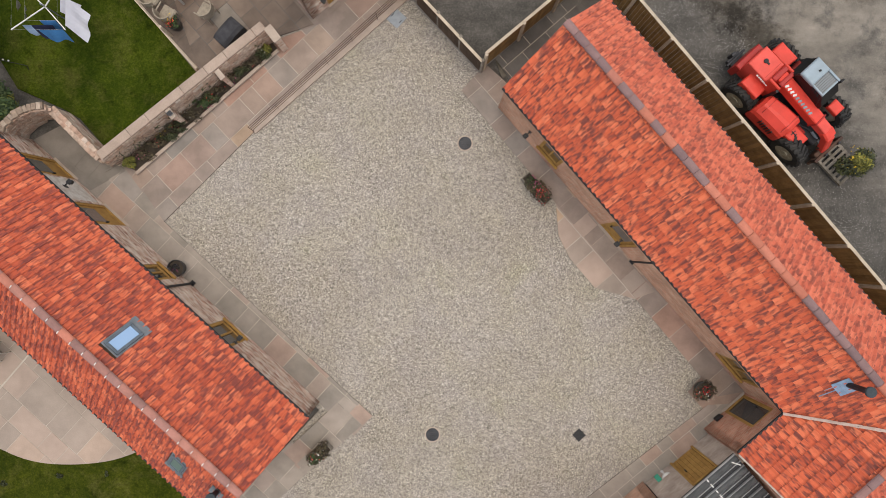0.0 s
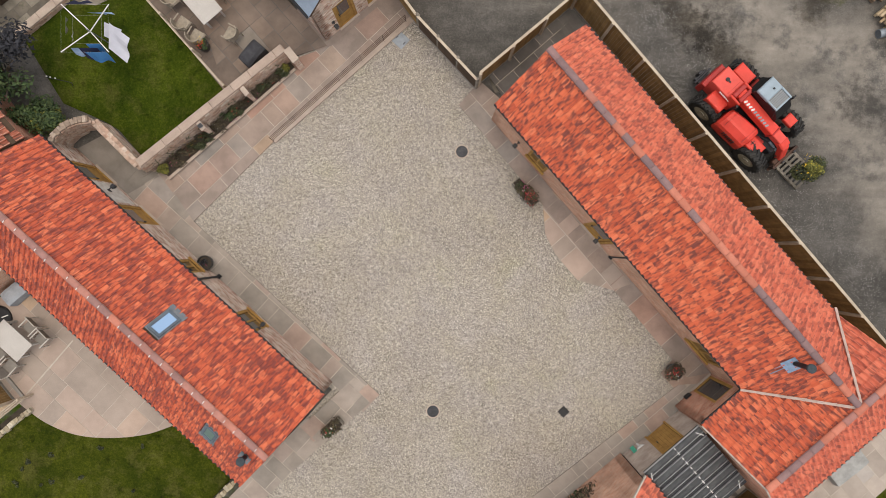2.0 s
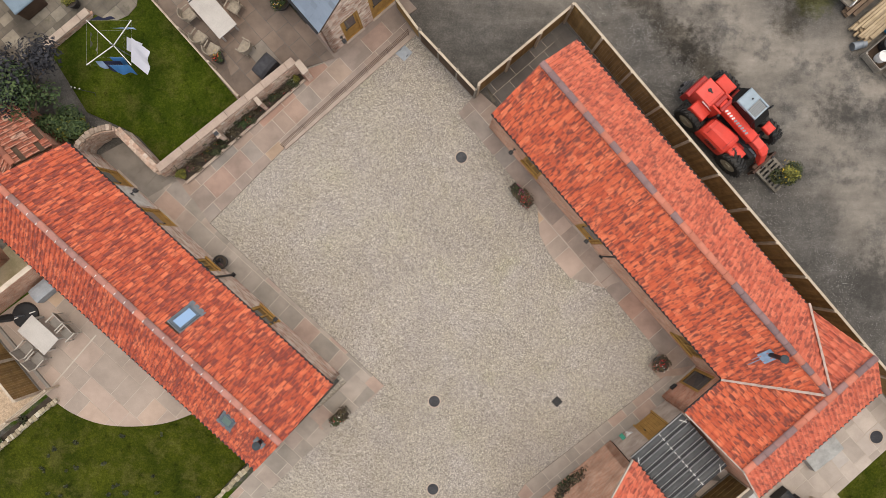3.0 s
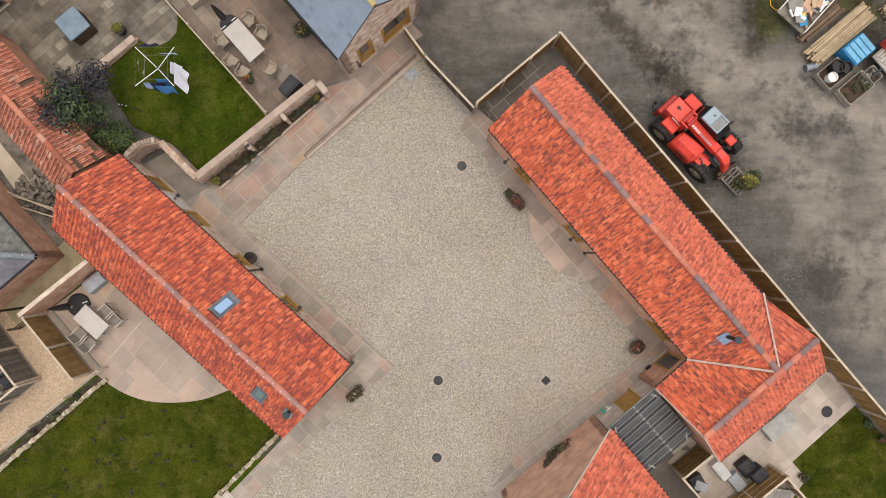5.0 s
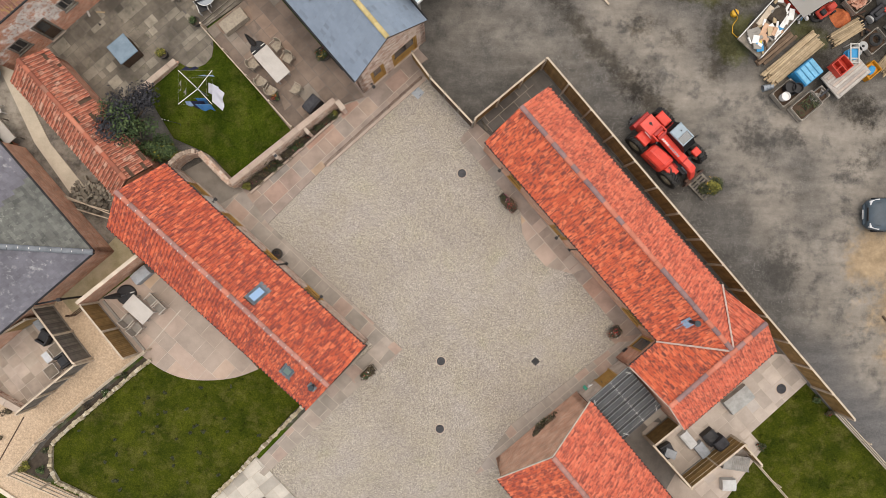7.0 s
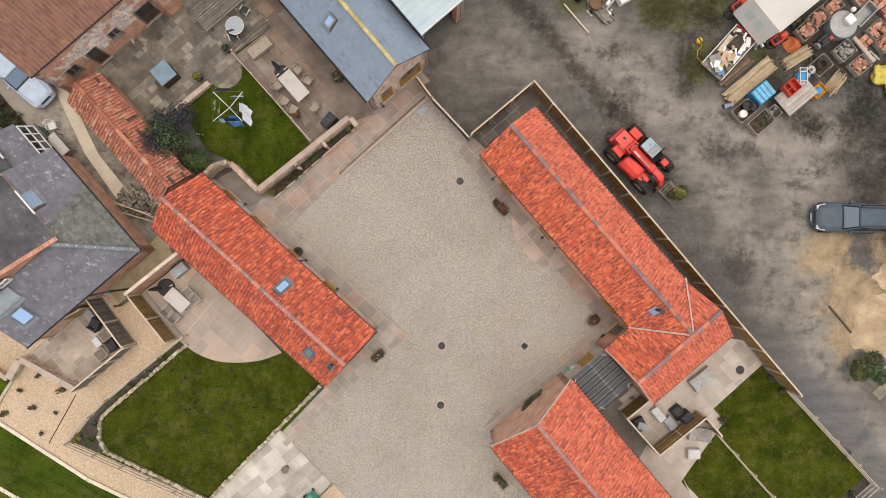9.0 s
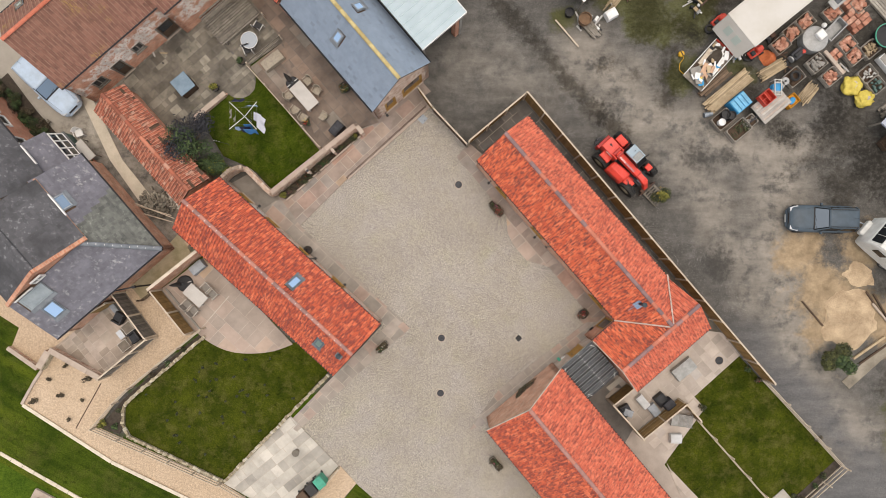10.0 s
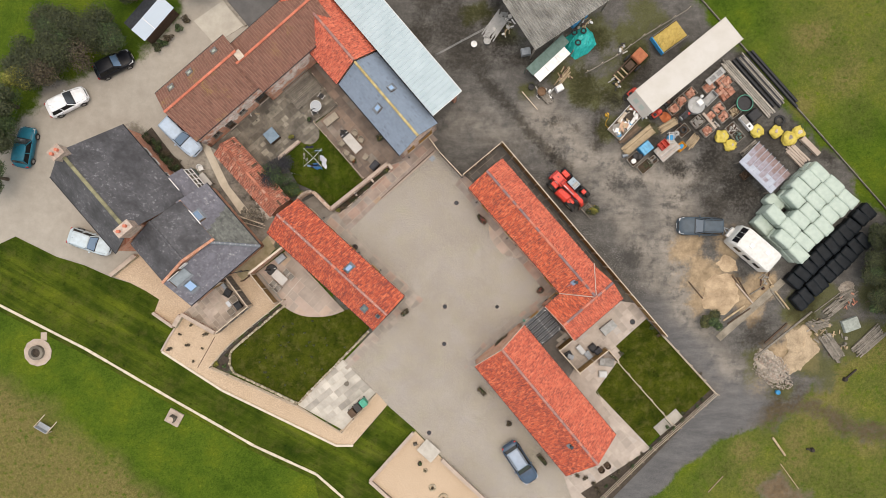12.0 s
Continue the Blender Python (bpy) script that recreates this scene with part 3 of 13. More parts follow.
def roof_plane(building, roof, start_pt, end_pt, into, run, rise, material, kind="pantile", w=0.215, gauge=0.29, cuts=(), loose=(), skip=(), name="roof_tile", over=0.03, jitter=0.008, gaps=0.0):
    """A slope: from start_pt to end_pt along the eave (in space, the building's own frame), rising over run metres in the plan
    direction into. cuts: half planes a x + b y + c >= 0 in (along, up the slope). loose: a stretch (from, to) along the eave whose
    tiles are objects of their own. skip: boxes left free for roof lights."""
    a, b = Vector(start_pt), Vector(end_pt)
    x = (b - a).normalized()
    y = (Vector((*into, 0)) * run + UP * rise).normalized()
    n = x.cross(y)
    flip = n.z < 0
    if flip:
        n = -n
    L, S = (b - a).length, math.hypot(run, rise)
    outline = [(0, 0), (L, 0), (L, S), (0, S)]
    for c in cuts:
        outline = cut(outline, *c)
    bm = bmesh.new()
    plate(bm, [a + x * p[0] + y * p[1] for p in outline], 0.10)
    deck = part("roof_deck", bm, DARK_WOOD, roof)
    prof, lift, thick = (PANTILE, 0.044, 0.036) if kind == "pantile" else ([(u, z * 0.6) for u, z in PANTILE], 0.014, 0.012) if kind == "flat_pantile" else (FLAT_TILE, 0.010, 0.008)
    if kind == "slate":
        jitter *= 0.4
    shape, faces = tile_shape(prof, w, gauge + 0.05, lift, thick)
    cols, rows = max(1, round(L / w)), max(1, math.ceil((S + over) / gauge))
    step = L / cols
    shape[:, 0] *= step / w
    rot = np.array((x, y, n)).T
    if flip:
        faces = [f[::-1] for f in faces]
    single = None
    vs, fs, made = [], [], 0
    for r in range(rows):
        for c in range(cols):
            u, v = c * step, r * gauge - over
            mu, mv = u + step / 2, v + gauge / 2
            if any(k[0] * mu + k[1] * mv + k[2] < 0 for k in cuts) or mv > S or any(s[0] < mu < s[1] and s[2] < mv < s[3] for s in skip):
                continue
            if gaps and noise.noise(Vector((mu * 1.3, mv * 2.4, 4.0))) > 1 - gaps:
                continue
            p = shape + np.array((u, v, 0.004 + rng.random() * jitter))
            p[:, 0] += rng.uniform(-1, 1) * jitter * 0.6
            p[:, 1] = np.minimum(p[:, 1], S - 0.01)
            spot = np.array(a)
            if loose and loose[0] <= mu <= loose[1] and made < 300 and v + gauge + 0.05 < S:
                if single is None:
                    single = bpy.data.meshes.new("roof_tile")
                    single.from_pydata([tuple(q) for q in shape @ rot.T], [], faces)
                    single.materials.append(material)
                    tile_uv(single, shape)
                t = new(name, single)
                t.parent = roof
                t.location = tuple(spot + rot @ np.array((u, v, 0.004 + rng.random() * jitter)))
                made += 1
                continue
            k = len(vs) * len(shape)
            vs.append(p @ rot.T + spot)
            fs += [tuple(i + k for i in f) for f in faces]
    if vs:
        me = bpy.data.meshes.new("roof_tiles")
        me.from_pydata(np.concatenate(vs).tolist(), [], fs)
        me.materials.append(material)
        tile_uv(me, shape)
        ob = new("roof_tiles", me)
        ob.parent = roof
        tagged(ob, kind="stuff")
    return a, x, y, n


def ridge_run(roof, a, b, material, length=0.46, r=0.115, name="ridge_tile", ticks=False):
    """Half-round ridge tiles end to end from a to b, each a piece."""
    a, b = Vector(a), Vector(b)
    d = b - a
    n = max(1, round(d.length / length))
    step = d.length / n
    x = d.normalized()
    side = UP.cross(x).normalized()
    top = x.cross(side)
    seg, vs, fs = 6, [], []
    for i, (t, k) in enumerate(((0.0, 1.0), (step - 0.012, 0.93))):
        for j in range(seg + 1):
            ang = math.pi * j / seg
            vs.append(x * t + side * (math.cos(ang) * r * k * 1.15) + top * (math.sin(ang) * r * k * 0.85))
    for j in range(seg):
        fs.append((j, j + 1, seg + 2 + j, seg + 1 + j))
    fs.append(tuple(range(seg, -1, -1)))
    fs.append(tuple(range(seg + 1, 2 * seg + 2)))
    me = bpy.data.meshes.new(name)
    me.from_pydata(vs, [], fs)
    me.materials.append(material)
    for i in range(n):
        t = new(name, me)
        t.parent = roof
        t.location = a + x * (step * i) + UP * rng.uniform(-0.006, 0.006)
    if ticks:
        for i in range(1, n):
            bm = bmesh.new()
            p = a + x * (step * i - 0.006) + side * rng.uniform(-0.12, -0.02)
            beam(bm, p + top * 0.085, p + side * 0.09 + top * 0.112, 0.022, 0.03)
            part("mortar_dab", bm, WHITE_PAINT, roof)


def wall_run(bm, a, b, height, thick, holes=(), z0=0.0):
    """An upright wall from a to b (its outer face on the line, its thickness to the left), with openings (from, to, sill, head)."""
    a, b = Vector((*a, 0)), Vector((*b, 0))
    d = (b - a).normalized()
    n = Vector((-d.y, d.x, 0))
    m = Matrix((d, n, UP)).transposed().to_4x4()
    m.translation = a
    L = (b - a).length
    xs = sorted({0.0, L, *[v for h in holes for v in h[:2]]})
    zs = sorted({z0, height, *[v for h in holes for v in h[2:4] if z0 < v < height]})
    solid_cell = lambda i, k: 0 <= i < len(xs) - 1 and 0 <= k < len(zs) - 1 and not any(h[0] < (xs[i] + xs[i + 1]) / 2 < h[1] and h[2] < (zs[k] + zs[k + 1]) / 2 < h[3] for h in holes)
    grid = {}

    def at(i, y, k):
        if (i, y, k) not in grid:
            grid[i, y, k] = bm.verts.new(m @ Vector((xs[i], y * thick, zs[k])))
        return grid[i, y, k]

    for i in range(len(xs) - 1):
        for k in range(len(zs) - 1):
            if not solid_cell(i, k):
                continue
            bm.faces.new((at(i, 0, k), at(i + 1, 0, k), at(i + 1, 0, k + 1), at(i, 0, k + 1)))
            bm.faces.new((at(i, 1, k + 1), at(i + 1, 1, k + 1), at(i + 1, 1, k), at(i, 1, k)))
            if not solid_cell(i - 1, k):
                bm.faces.new((at(i, 0, k), at(i, 0, k + 1), at(i, 1, k + 1), at(i, 1, k)))
            if not solid_cell(i + 1, k):
                bm.faces.new((at(i + 1, 0, k), at(i + 1, 1, k), at(i + 1, 1, k + 1), at(i + 1, 0, k + 1)))
            if not solid_cell(i, k - 1):
                bm.faces.new((at(i, 0, k), at(i, 1, k), at(i + 1, 1, k), at(i + 1, 0, k)))
            if not solid_cell(i, k + 1):
                bm.faces.new((at(i, 0, k + 1), at(i + 1, 0, k + 1), at(i + 1, 1, k + 1), at(i, 1, k + 1)))
    return m


def gable(bm, a, b, eave, ridge, thick, peak=0.5):
    """The triangle above an end wall from a to b."""
    a, b = Vector((*a, 0)), Vector((*b, 0))
    d = b - a
    n = Vector((-d.y, d.x, 0)).normalized() * thick
    tri = [a + UP * eave, b + UP * eave, a + d * peak + UP * ridge]
    lo = [bm.verts.new(p) for p in tri]
    hi = [bm.verts.new(p + n) for p in tri]
    bm.faces.new(lo)
    bm.faces.new(hi[::-1])
    for i in range(3):
        j = (i + 1) % 3
        bm.faces.new((lo[j], lo[i], hi[i], hi[j]))


def opening(building, m, hole, kind="window", leaf=OAK, frame_mat=OAK, sill=True, glazed=False):
    """Joinery in a wall's hole: frame, pane or leaf, sill, handle. m is the wall's frame (along, inwards, up)."""
    x0, x1, z0, z1 = hole
    root = new("window" if kind == "window" else "door")
    root.parent = building
    f, y0, y1 = 0.115, 0.02, 0.12
    bm = bmesh.new()
    for r in ((x0, x0 + f, y0, y1, z0, z1), (x1 - f, x1, y0, y1, z0, z1), (x0 + f, x1 - f, y0, y1, z1 - f, z1), (x0 + f, x1 - f, y0, y1, z0, z0 + f)):
        box(bm, *r, bevel=0.008, m=m)
    if kind == "window" and x1 - x0 > 0.7:
        c = (x0 + x1) / 2
        box(bm, c - 0.035, c + 0.035, y0 + 0.01, y1 - 0.01, z0 + f, z1 - f, m=m)
    fr = part("frame", bm, frame_mat, root)
    bm = bmesh.new()
    box(bm, x0 + f - 0.01, x1 - f + 0.01, 0.07, 0.095, z0 + f - 0.01, z1 - f + 0.01, m=m)
    if kind == "window" or glazed:
        part("pane", bm, GLASS, root)
    else:
        part("leaf", bm, leaf, root)
        bm = bmesh.new()
        box(bm, x0 + f + 0.1, x1 - f - 0.1, 0.062, 0.075, z0 + 0.95, z1 - f - 0.14, m=m)
        part("pane", bm, GLASS, root)
    if kind == "door":
        bm = bmesh.new()
        box(bm, x0 + f + 0.05, x0 + f + 0.08, 0.0, 0.07, 1.0, 1.14, m=m)
        part("handle", bm, BLACK, root)
        bm = bmesh.new()
        box(bm, x0 - 0.04, x1 + 0.04, -0.07, 0.02, max(0.0, z0) + 0.0, max(0.0, z0) + 0.06, m=m)
        part("threshold", bm, COPING, root)
    elif sill:
        bm = bmesh.new()
        box(bm, x0 - 0.05, x1 + 0.05, -0.08, 0.05, z0 - 0.08, z0, bevel=0.01, m=m)
        part("sill", bm, leaf, root)
    return root


def gutter(building, a, b, r=0.055):
    bm = bmesh.new()
    a, b = Vector(a), Vector(b)
    rod(bm, a, b, r, seg=8)
    d = b - a
    n = max(2, int(d.length / 1.0))
    for i in range(n + 1):
        p = a + d * (i / n)
        box(bm, p.x - 0.02, p.x + 0.02, p.y - 0.02, p.y + 0.02, p.z - 0.02, p.z + 0.03)
    return part("gutter", bm, BLACK, building)


def downpipe(building, top, foot):
    bm = bmesh.new()
    rod(bm, top, (foot[0], foot[1], top[2] - 0.25), 0.04)
    rod(bm, (foot[0], foot[1], top[2] - 0.25), foot, 0.04)
    box(bm, foot[0] - 0.08, foot[0] + 0.08, foot[1] - 0.08, foot[1] + 0.08, foot[2], foot[2] + 0.14)
    return part("downpipe", bm, BLACK, building)


def roof_light(building, roof_frame, u0, u1, v0, v1, glass=GLASS_SKY, frame_mat=ROOF_FRAME):
    a, x, y, n = roof_frame
    m = Matrix((x, y, n)).transposed().to_4x4()
    m.translation = a
    root = new("roof_light")
    root.parent = building
    bm = bmesh.new()
    f = 0.09
    for r in ((u0, u0 + f, v0, v1), (u1 - f, u1, v0, v1), (u0 + f, u1 - f, v0, v0 + f), (u0 + f, u1 - f, v1 - f, v1)):
        box(bm, *r, 0.0, 0.13, bevel=0.012, m=m)
    part("frame", bm, frame_mat, root)
    bm = bmesh.new()
    box(bm, u0 + f - 0.005, u1 - f + 0.005, v0 + f - 0.005, v1 - f + 0.005, 0.08, 0.1, m=m)
    part("pane", bm, glass, root)
    bm = bmesh.new()
    box(bm, u0 - 0.08, u1 + 0.08, v0 - 0.24, v0 - 0.002, 0.07, 0.082, m=m)
    box(bm, u0 - 0.05, u1 + 0.05, v1 + 0.002, v1 + 0.05, 0.05, 0.07, m=m)
    box(bm, u0 - 0.05, u0 - 0.002, v0 - 0.002, v1 + 0.002, 0.05, 0.07, m=m)
    box(bm, u1 + 0.002, u1 + 0.05, v0 - 0.002, v1 + 0.002, 0.05, 0.07, m=m)
    part("flashing", bm, LEAD, root)
    return root


COWL = surf("dark_cowl", (0.06, 0.075, 0.085), (0.04, 0.05, 0.055), rough=0.8, metal=0.1)


def flue(building, roof_frame, u, v, height=0.9, sheet=LEAD):
    a, x, y, n = roof_frame
    p = a + x * u + y * v
    root = new("flue")
    root.parent = building
    bm = bmesh.new()
    m = Matrix((x, y, n)).transposed().to_4x4()
    m.translation = p
    box(bm, -0.22, 0.22, -0.34, 0.2, 0.085, 0.1, m=m)
    if sheet is not LEAD:
        box(bm, -0.03, 0.0, -0.85, -0.34, 0.1, 0.106, m=m)
        box(bm, -0.14, -0.12, -0.6, -0.34, 0.1, 0.106, m=m)
    part("flashing", bm, sheet, root)
    bm = bmesh.new()
    rod(bm, p, p + UP * height, 0.085, seg=14)
    part("pipe", bm, BLACK, root)
    bm = bmesh.new()
    turned(bm, [(0.11, p.z + height), (0.15, p.z + height + 0.02), (0.15, p.z + height + 0.1), (0.05, p.z + height + 0.17)], 14, (p.x, p.y))
    part("cowl", bm, COWL, root)
    return root
# ---- ground ----
COURT = [(-19.5, 4.5), (-18.0, 9.8), (-14.0, 9.0), (-4.0, 10.5), (2.0, 8.0), (13.0, -5.0), (8.0, -11.0), (2.0, -14.0), (-4.0, -9.5), (-8.5, -9.0)]
EAST = [(9.5, -9.0), (16.0, -5.8), (18.5, -8.0), (17.2, -12.0), (19.5, -20.5), (15.0, -24.5), (11.0, -22.0)]
SOUTH = [(7.5, -21.5), (16.5, -25.5), (14.0, -29.0), (8.0, -31.0)]
PATIO = [(-16.0, -16.2), (-10.2, -18.3), (-7.0, -14.8), (-6.5, -16.0), (-9.3, -20.5), (-16.0, -17.8)]
SMEAR = [(31.5, -16.9), (34.5, -16.2), (37.5, -16.4), (40.2, -18.2), (44.5, -19.5)]
FIELD_SE = [(26.0, -20.0), (30.0, -16.0), (46.0, -9.0), (60.0, -12.0), (60.0, -40.0), (18.0, -40.0)]
BED = [(-15.5, -5.5), (-21.0, -9.3), (-24.0, -12.3), (-22.0, -13.2), (-20.5, -10.3), (-16.0, -6.6)]
BACK = [(-27.5, 7.5), (-24.0, 11.0), (-15.5, 4.0), (-17.0, -0.8), (-21.5, -3.5), (-20.5, 1.0)]
YARD = [(0.5, 6.0), (4.0, 8.5), (25.0, -15.8), (15.0, -26.0), (9.0, -33.0), (14.6, -32.0), (20.3, -25.4), (23.15, -22.75), (26.25, -20.5), (28.8, -19.15), (31.3, -18.2), (33.5, -17.5), (37.5, -14.0), (39.0, -12.5), (45.0, -7.0), (46.0, 1.0), (38.0, 9.3), (29.0, 19.5), (24.0, 25.0), (20.0, 32.0), (-16.0, 34.0), (-9.0, 16.0), (-4.0, 10.5)]
DRIVE_W = [(-22.0, 9.0), (-17.0, 19.5), (-16.5, 27.0), (-24.0, 30.0), (-27.3, 22.3), (-30.0, 19.3), (-35.0, 17.6), (-41.0, 14.6), (-43.6, 11.0), (-50.0, 4.0), (-46.0, -3.5), (-33.0, -5.5), (-29.0, -1.0)]
TRACK = [(9.4, 12.8), (11.0, 11.2), (13.4, 9.0), (17.8, 7.4), (23.1, 6.0), (22.0, 0.7), (23.1, -6.1), (26.5, -11.7), (29.3, -15.1)]
BYWAY = [(13.4, 9.0), (15.4, 6.8), (19.2, 0.7), (21.4, -3.8)]
# places with a radius: puddled dark spots, moss, tan subsoil
WET = ((19.4, 6.2, 1.0), (22.6, 4.2, 1.1), (23.5, 7.6, 1.3), (25.1, 8.0, 1.6), (22.6, 4.4, 1.2), (16.9, 5.8, 1.5), (6.2, 19.9, 2.2), (28.8, 5.8, 2.0), (26.0, 9.7, 1.8), (17.0, 14.0, 1.4), (30.5, 3.5, 2.0), (10.5, 8.5, 1.8), (13.5, 4.5, 1.6), (18.5, -1.0, 1.5))
MOSS = ((19.6, 12.1, 1.0), (20.9, 11.4, 0.9), (17.0, 14.2, 1.4), (34.8, -6.6, 2.2), (36.6, -8.0, 2.0), (38.6, -8.2, 2.6), (35.6, -12.0, 2.2), (40.6, -8.0, 2.4), (42.4, -5.6, 2.4), (38.2, -11.8, 2.4), (33.4, -14.0, 2.0), (37.2, -6.4, 1.8), (16.1, 16.5, 2.0), (14.7, 14.2, 1.7), (18.0, 21.0, 2.2), (7.9, 15.4, 1.4), (13.5, 15.4, 2.0), (42.0, -8.5, 2.5), (40.5, -11.5, 2.2), (38.0, -4.5, 1.6), (37.0, -11.2, 1.6), (13.5, 19.0, 2.2), (16.5, 16.3, 2.2), (18.8, 19.5, 2.0), (9.0, 22.0, 1.8), (11.8, 17.0, 2.2), (15.8, 18.2, 2.6), (6.2, 21.0, 1.8), (14.7, 21.0, 2.4), (16.4, 12.0, 1.6), (3.4, 23.3, 1.8), (20.0, 22.0, 2.5), (24.5, 18.5, 1.6), (17.2, 15.5, 1.6), (31.0, -12.0, 2.2), (36.5, -12.0, 2.6))
# broad dark ground, damp and with shade painted in by the container, the wet run across the yard, and the strip of pale
# chippings beside the fence
SHADY = ((26.5, 7.4, 3.6), (29.3, 5.7, 3.4), (27.1, 4.0, 2.6), (23.4, 4.7, 1.0), (23.1, 13.1, 4.6), (28.2, 14.2, 5.0), (31.6, 10.3, 4.4), (19.2, 17.0, 3.6), (14.5, 19.5, 3.2), (33.0, 16.0, 2.8), (35.0, 13.0, 2.4), (30.5, 19.0, 2.8), (37.5, 10.0, 2.2), (11.0, 12.4, 1.1), (12.9, 11.7, 1.3), (15.0, 12.0, 1.6), (14.9, 9.7, 0.8), (23.5, 7.7, 1.9), (16.1, 14.8, 1.9), (14.0, 14.7, 1.9), (15.3, 13.2, 1.4), (13.6, 16.6, 2.0), (9.6, 17.6, 1.8), (7.0, 18.3, 1.8), (17.2, 14.4, 1.2), (29.6, 8.0, 2.6), (0.5, 22.0, 3.8), (2.0, 19.2, 3.0), (-3.0, 21.0, 3.2), (-4.5, 17.5, 2.6), (5.4, 20.6, 2.4), (4.0, 23.0, 3.0), (-1.5, 25.0, 3.0), (20.8, 10.2, 2.0), (33.0, 1.5, 3.0), (31.5, -9.0, 2.6), (36.0, -6.5, 2.4), (29.5, -2.6, 1.6))
RUN = [(0.5, 21.0), (3.4, 17.0), (7.0, 12.7), (9.8, 9.6), (12.2, 7.4)]
CHIPPINGS = [(7.2, 10.0), (8.6, 8.6), (12.0, 4.0), (21.0, -6.6)]
TAN = ((27.2, -4.8, 3.4), (35.3, -10.2, 3.2), (32.6, -12.4, 2.6), (26.0, -3.3, 3.2), (24.0, -0.5, 2.2), (28.8, 0.0, 2.4), (30.2, -6.4, 2.0), (33.3, -11.0, 2.4), (36.0, -9.0, 2.0), (25.0, -6.0, 1.8), (31.5, -4.0, 2.0))
ROUGH = [(-60.0, -13.0), (-44.0, -14.0), (-38.5, -18.0), (-33.0, -22.5), (-27.0, -26.5), (-24.0, -40.0), (-60.0, -40.0)]
DRY_E = [(31.0, 16.0), (40.0, 12.0), (48.0, 16.0), (48.0, 30.0), (36.0, 30.0)]
ASPHALT = [(16.0, -4.0), (22.0, -6.0), (28.5, -13.0), (31.6, -15.6), (31.4, -18.1), (26.2, -20.4), (23.0, -22.8), (20.2, -25.5), (14.0, -34.0), (4.0, -36.0), (26.5, -14.8)]


def line_distance(p, path):
    best = 1e9
    for a, b in zip(path, path[1:]):
        dx, dy = b[0] - a[0], b[1] - a[1]
        t = max(0, min(1, ((p[0] - a[0]) * dx + (p[1] - a[1]) * dy) / (dx * dx + dy * dy)))
        best = min(best, math.hypot(p[0] - a[0] - t * dx, p[1] - a[1] - t * dy))
    return best


def spots(x, y, places, w):
    return max(0.0, min(1.0, max(1.25 - math.hypot(x - a, y - b) / r + w * 0.9 for a, b, r in places)))


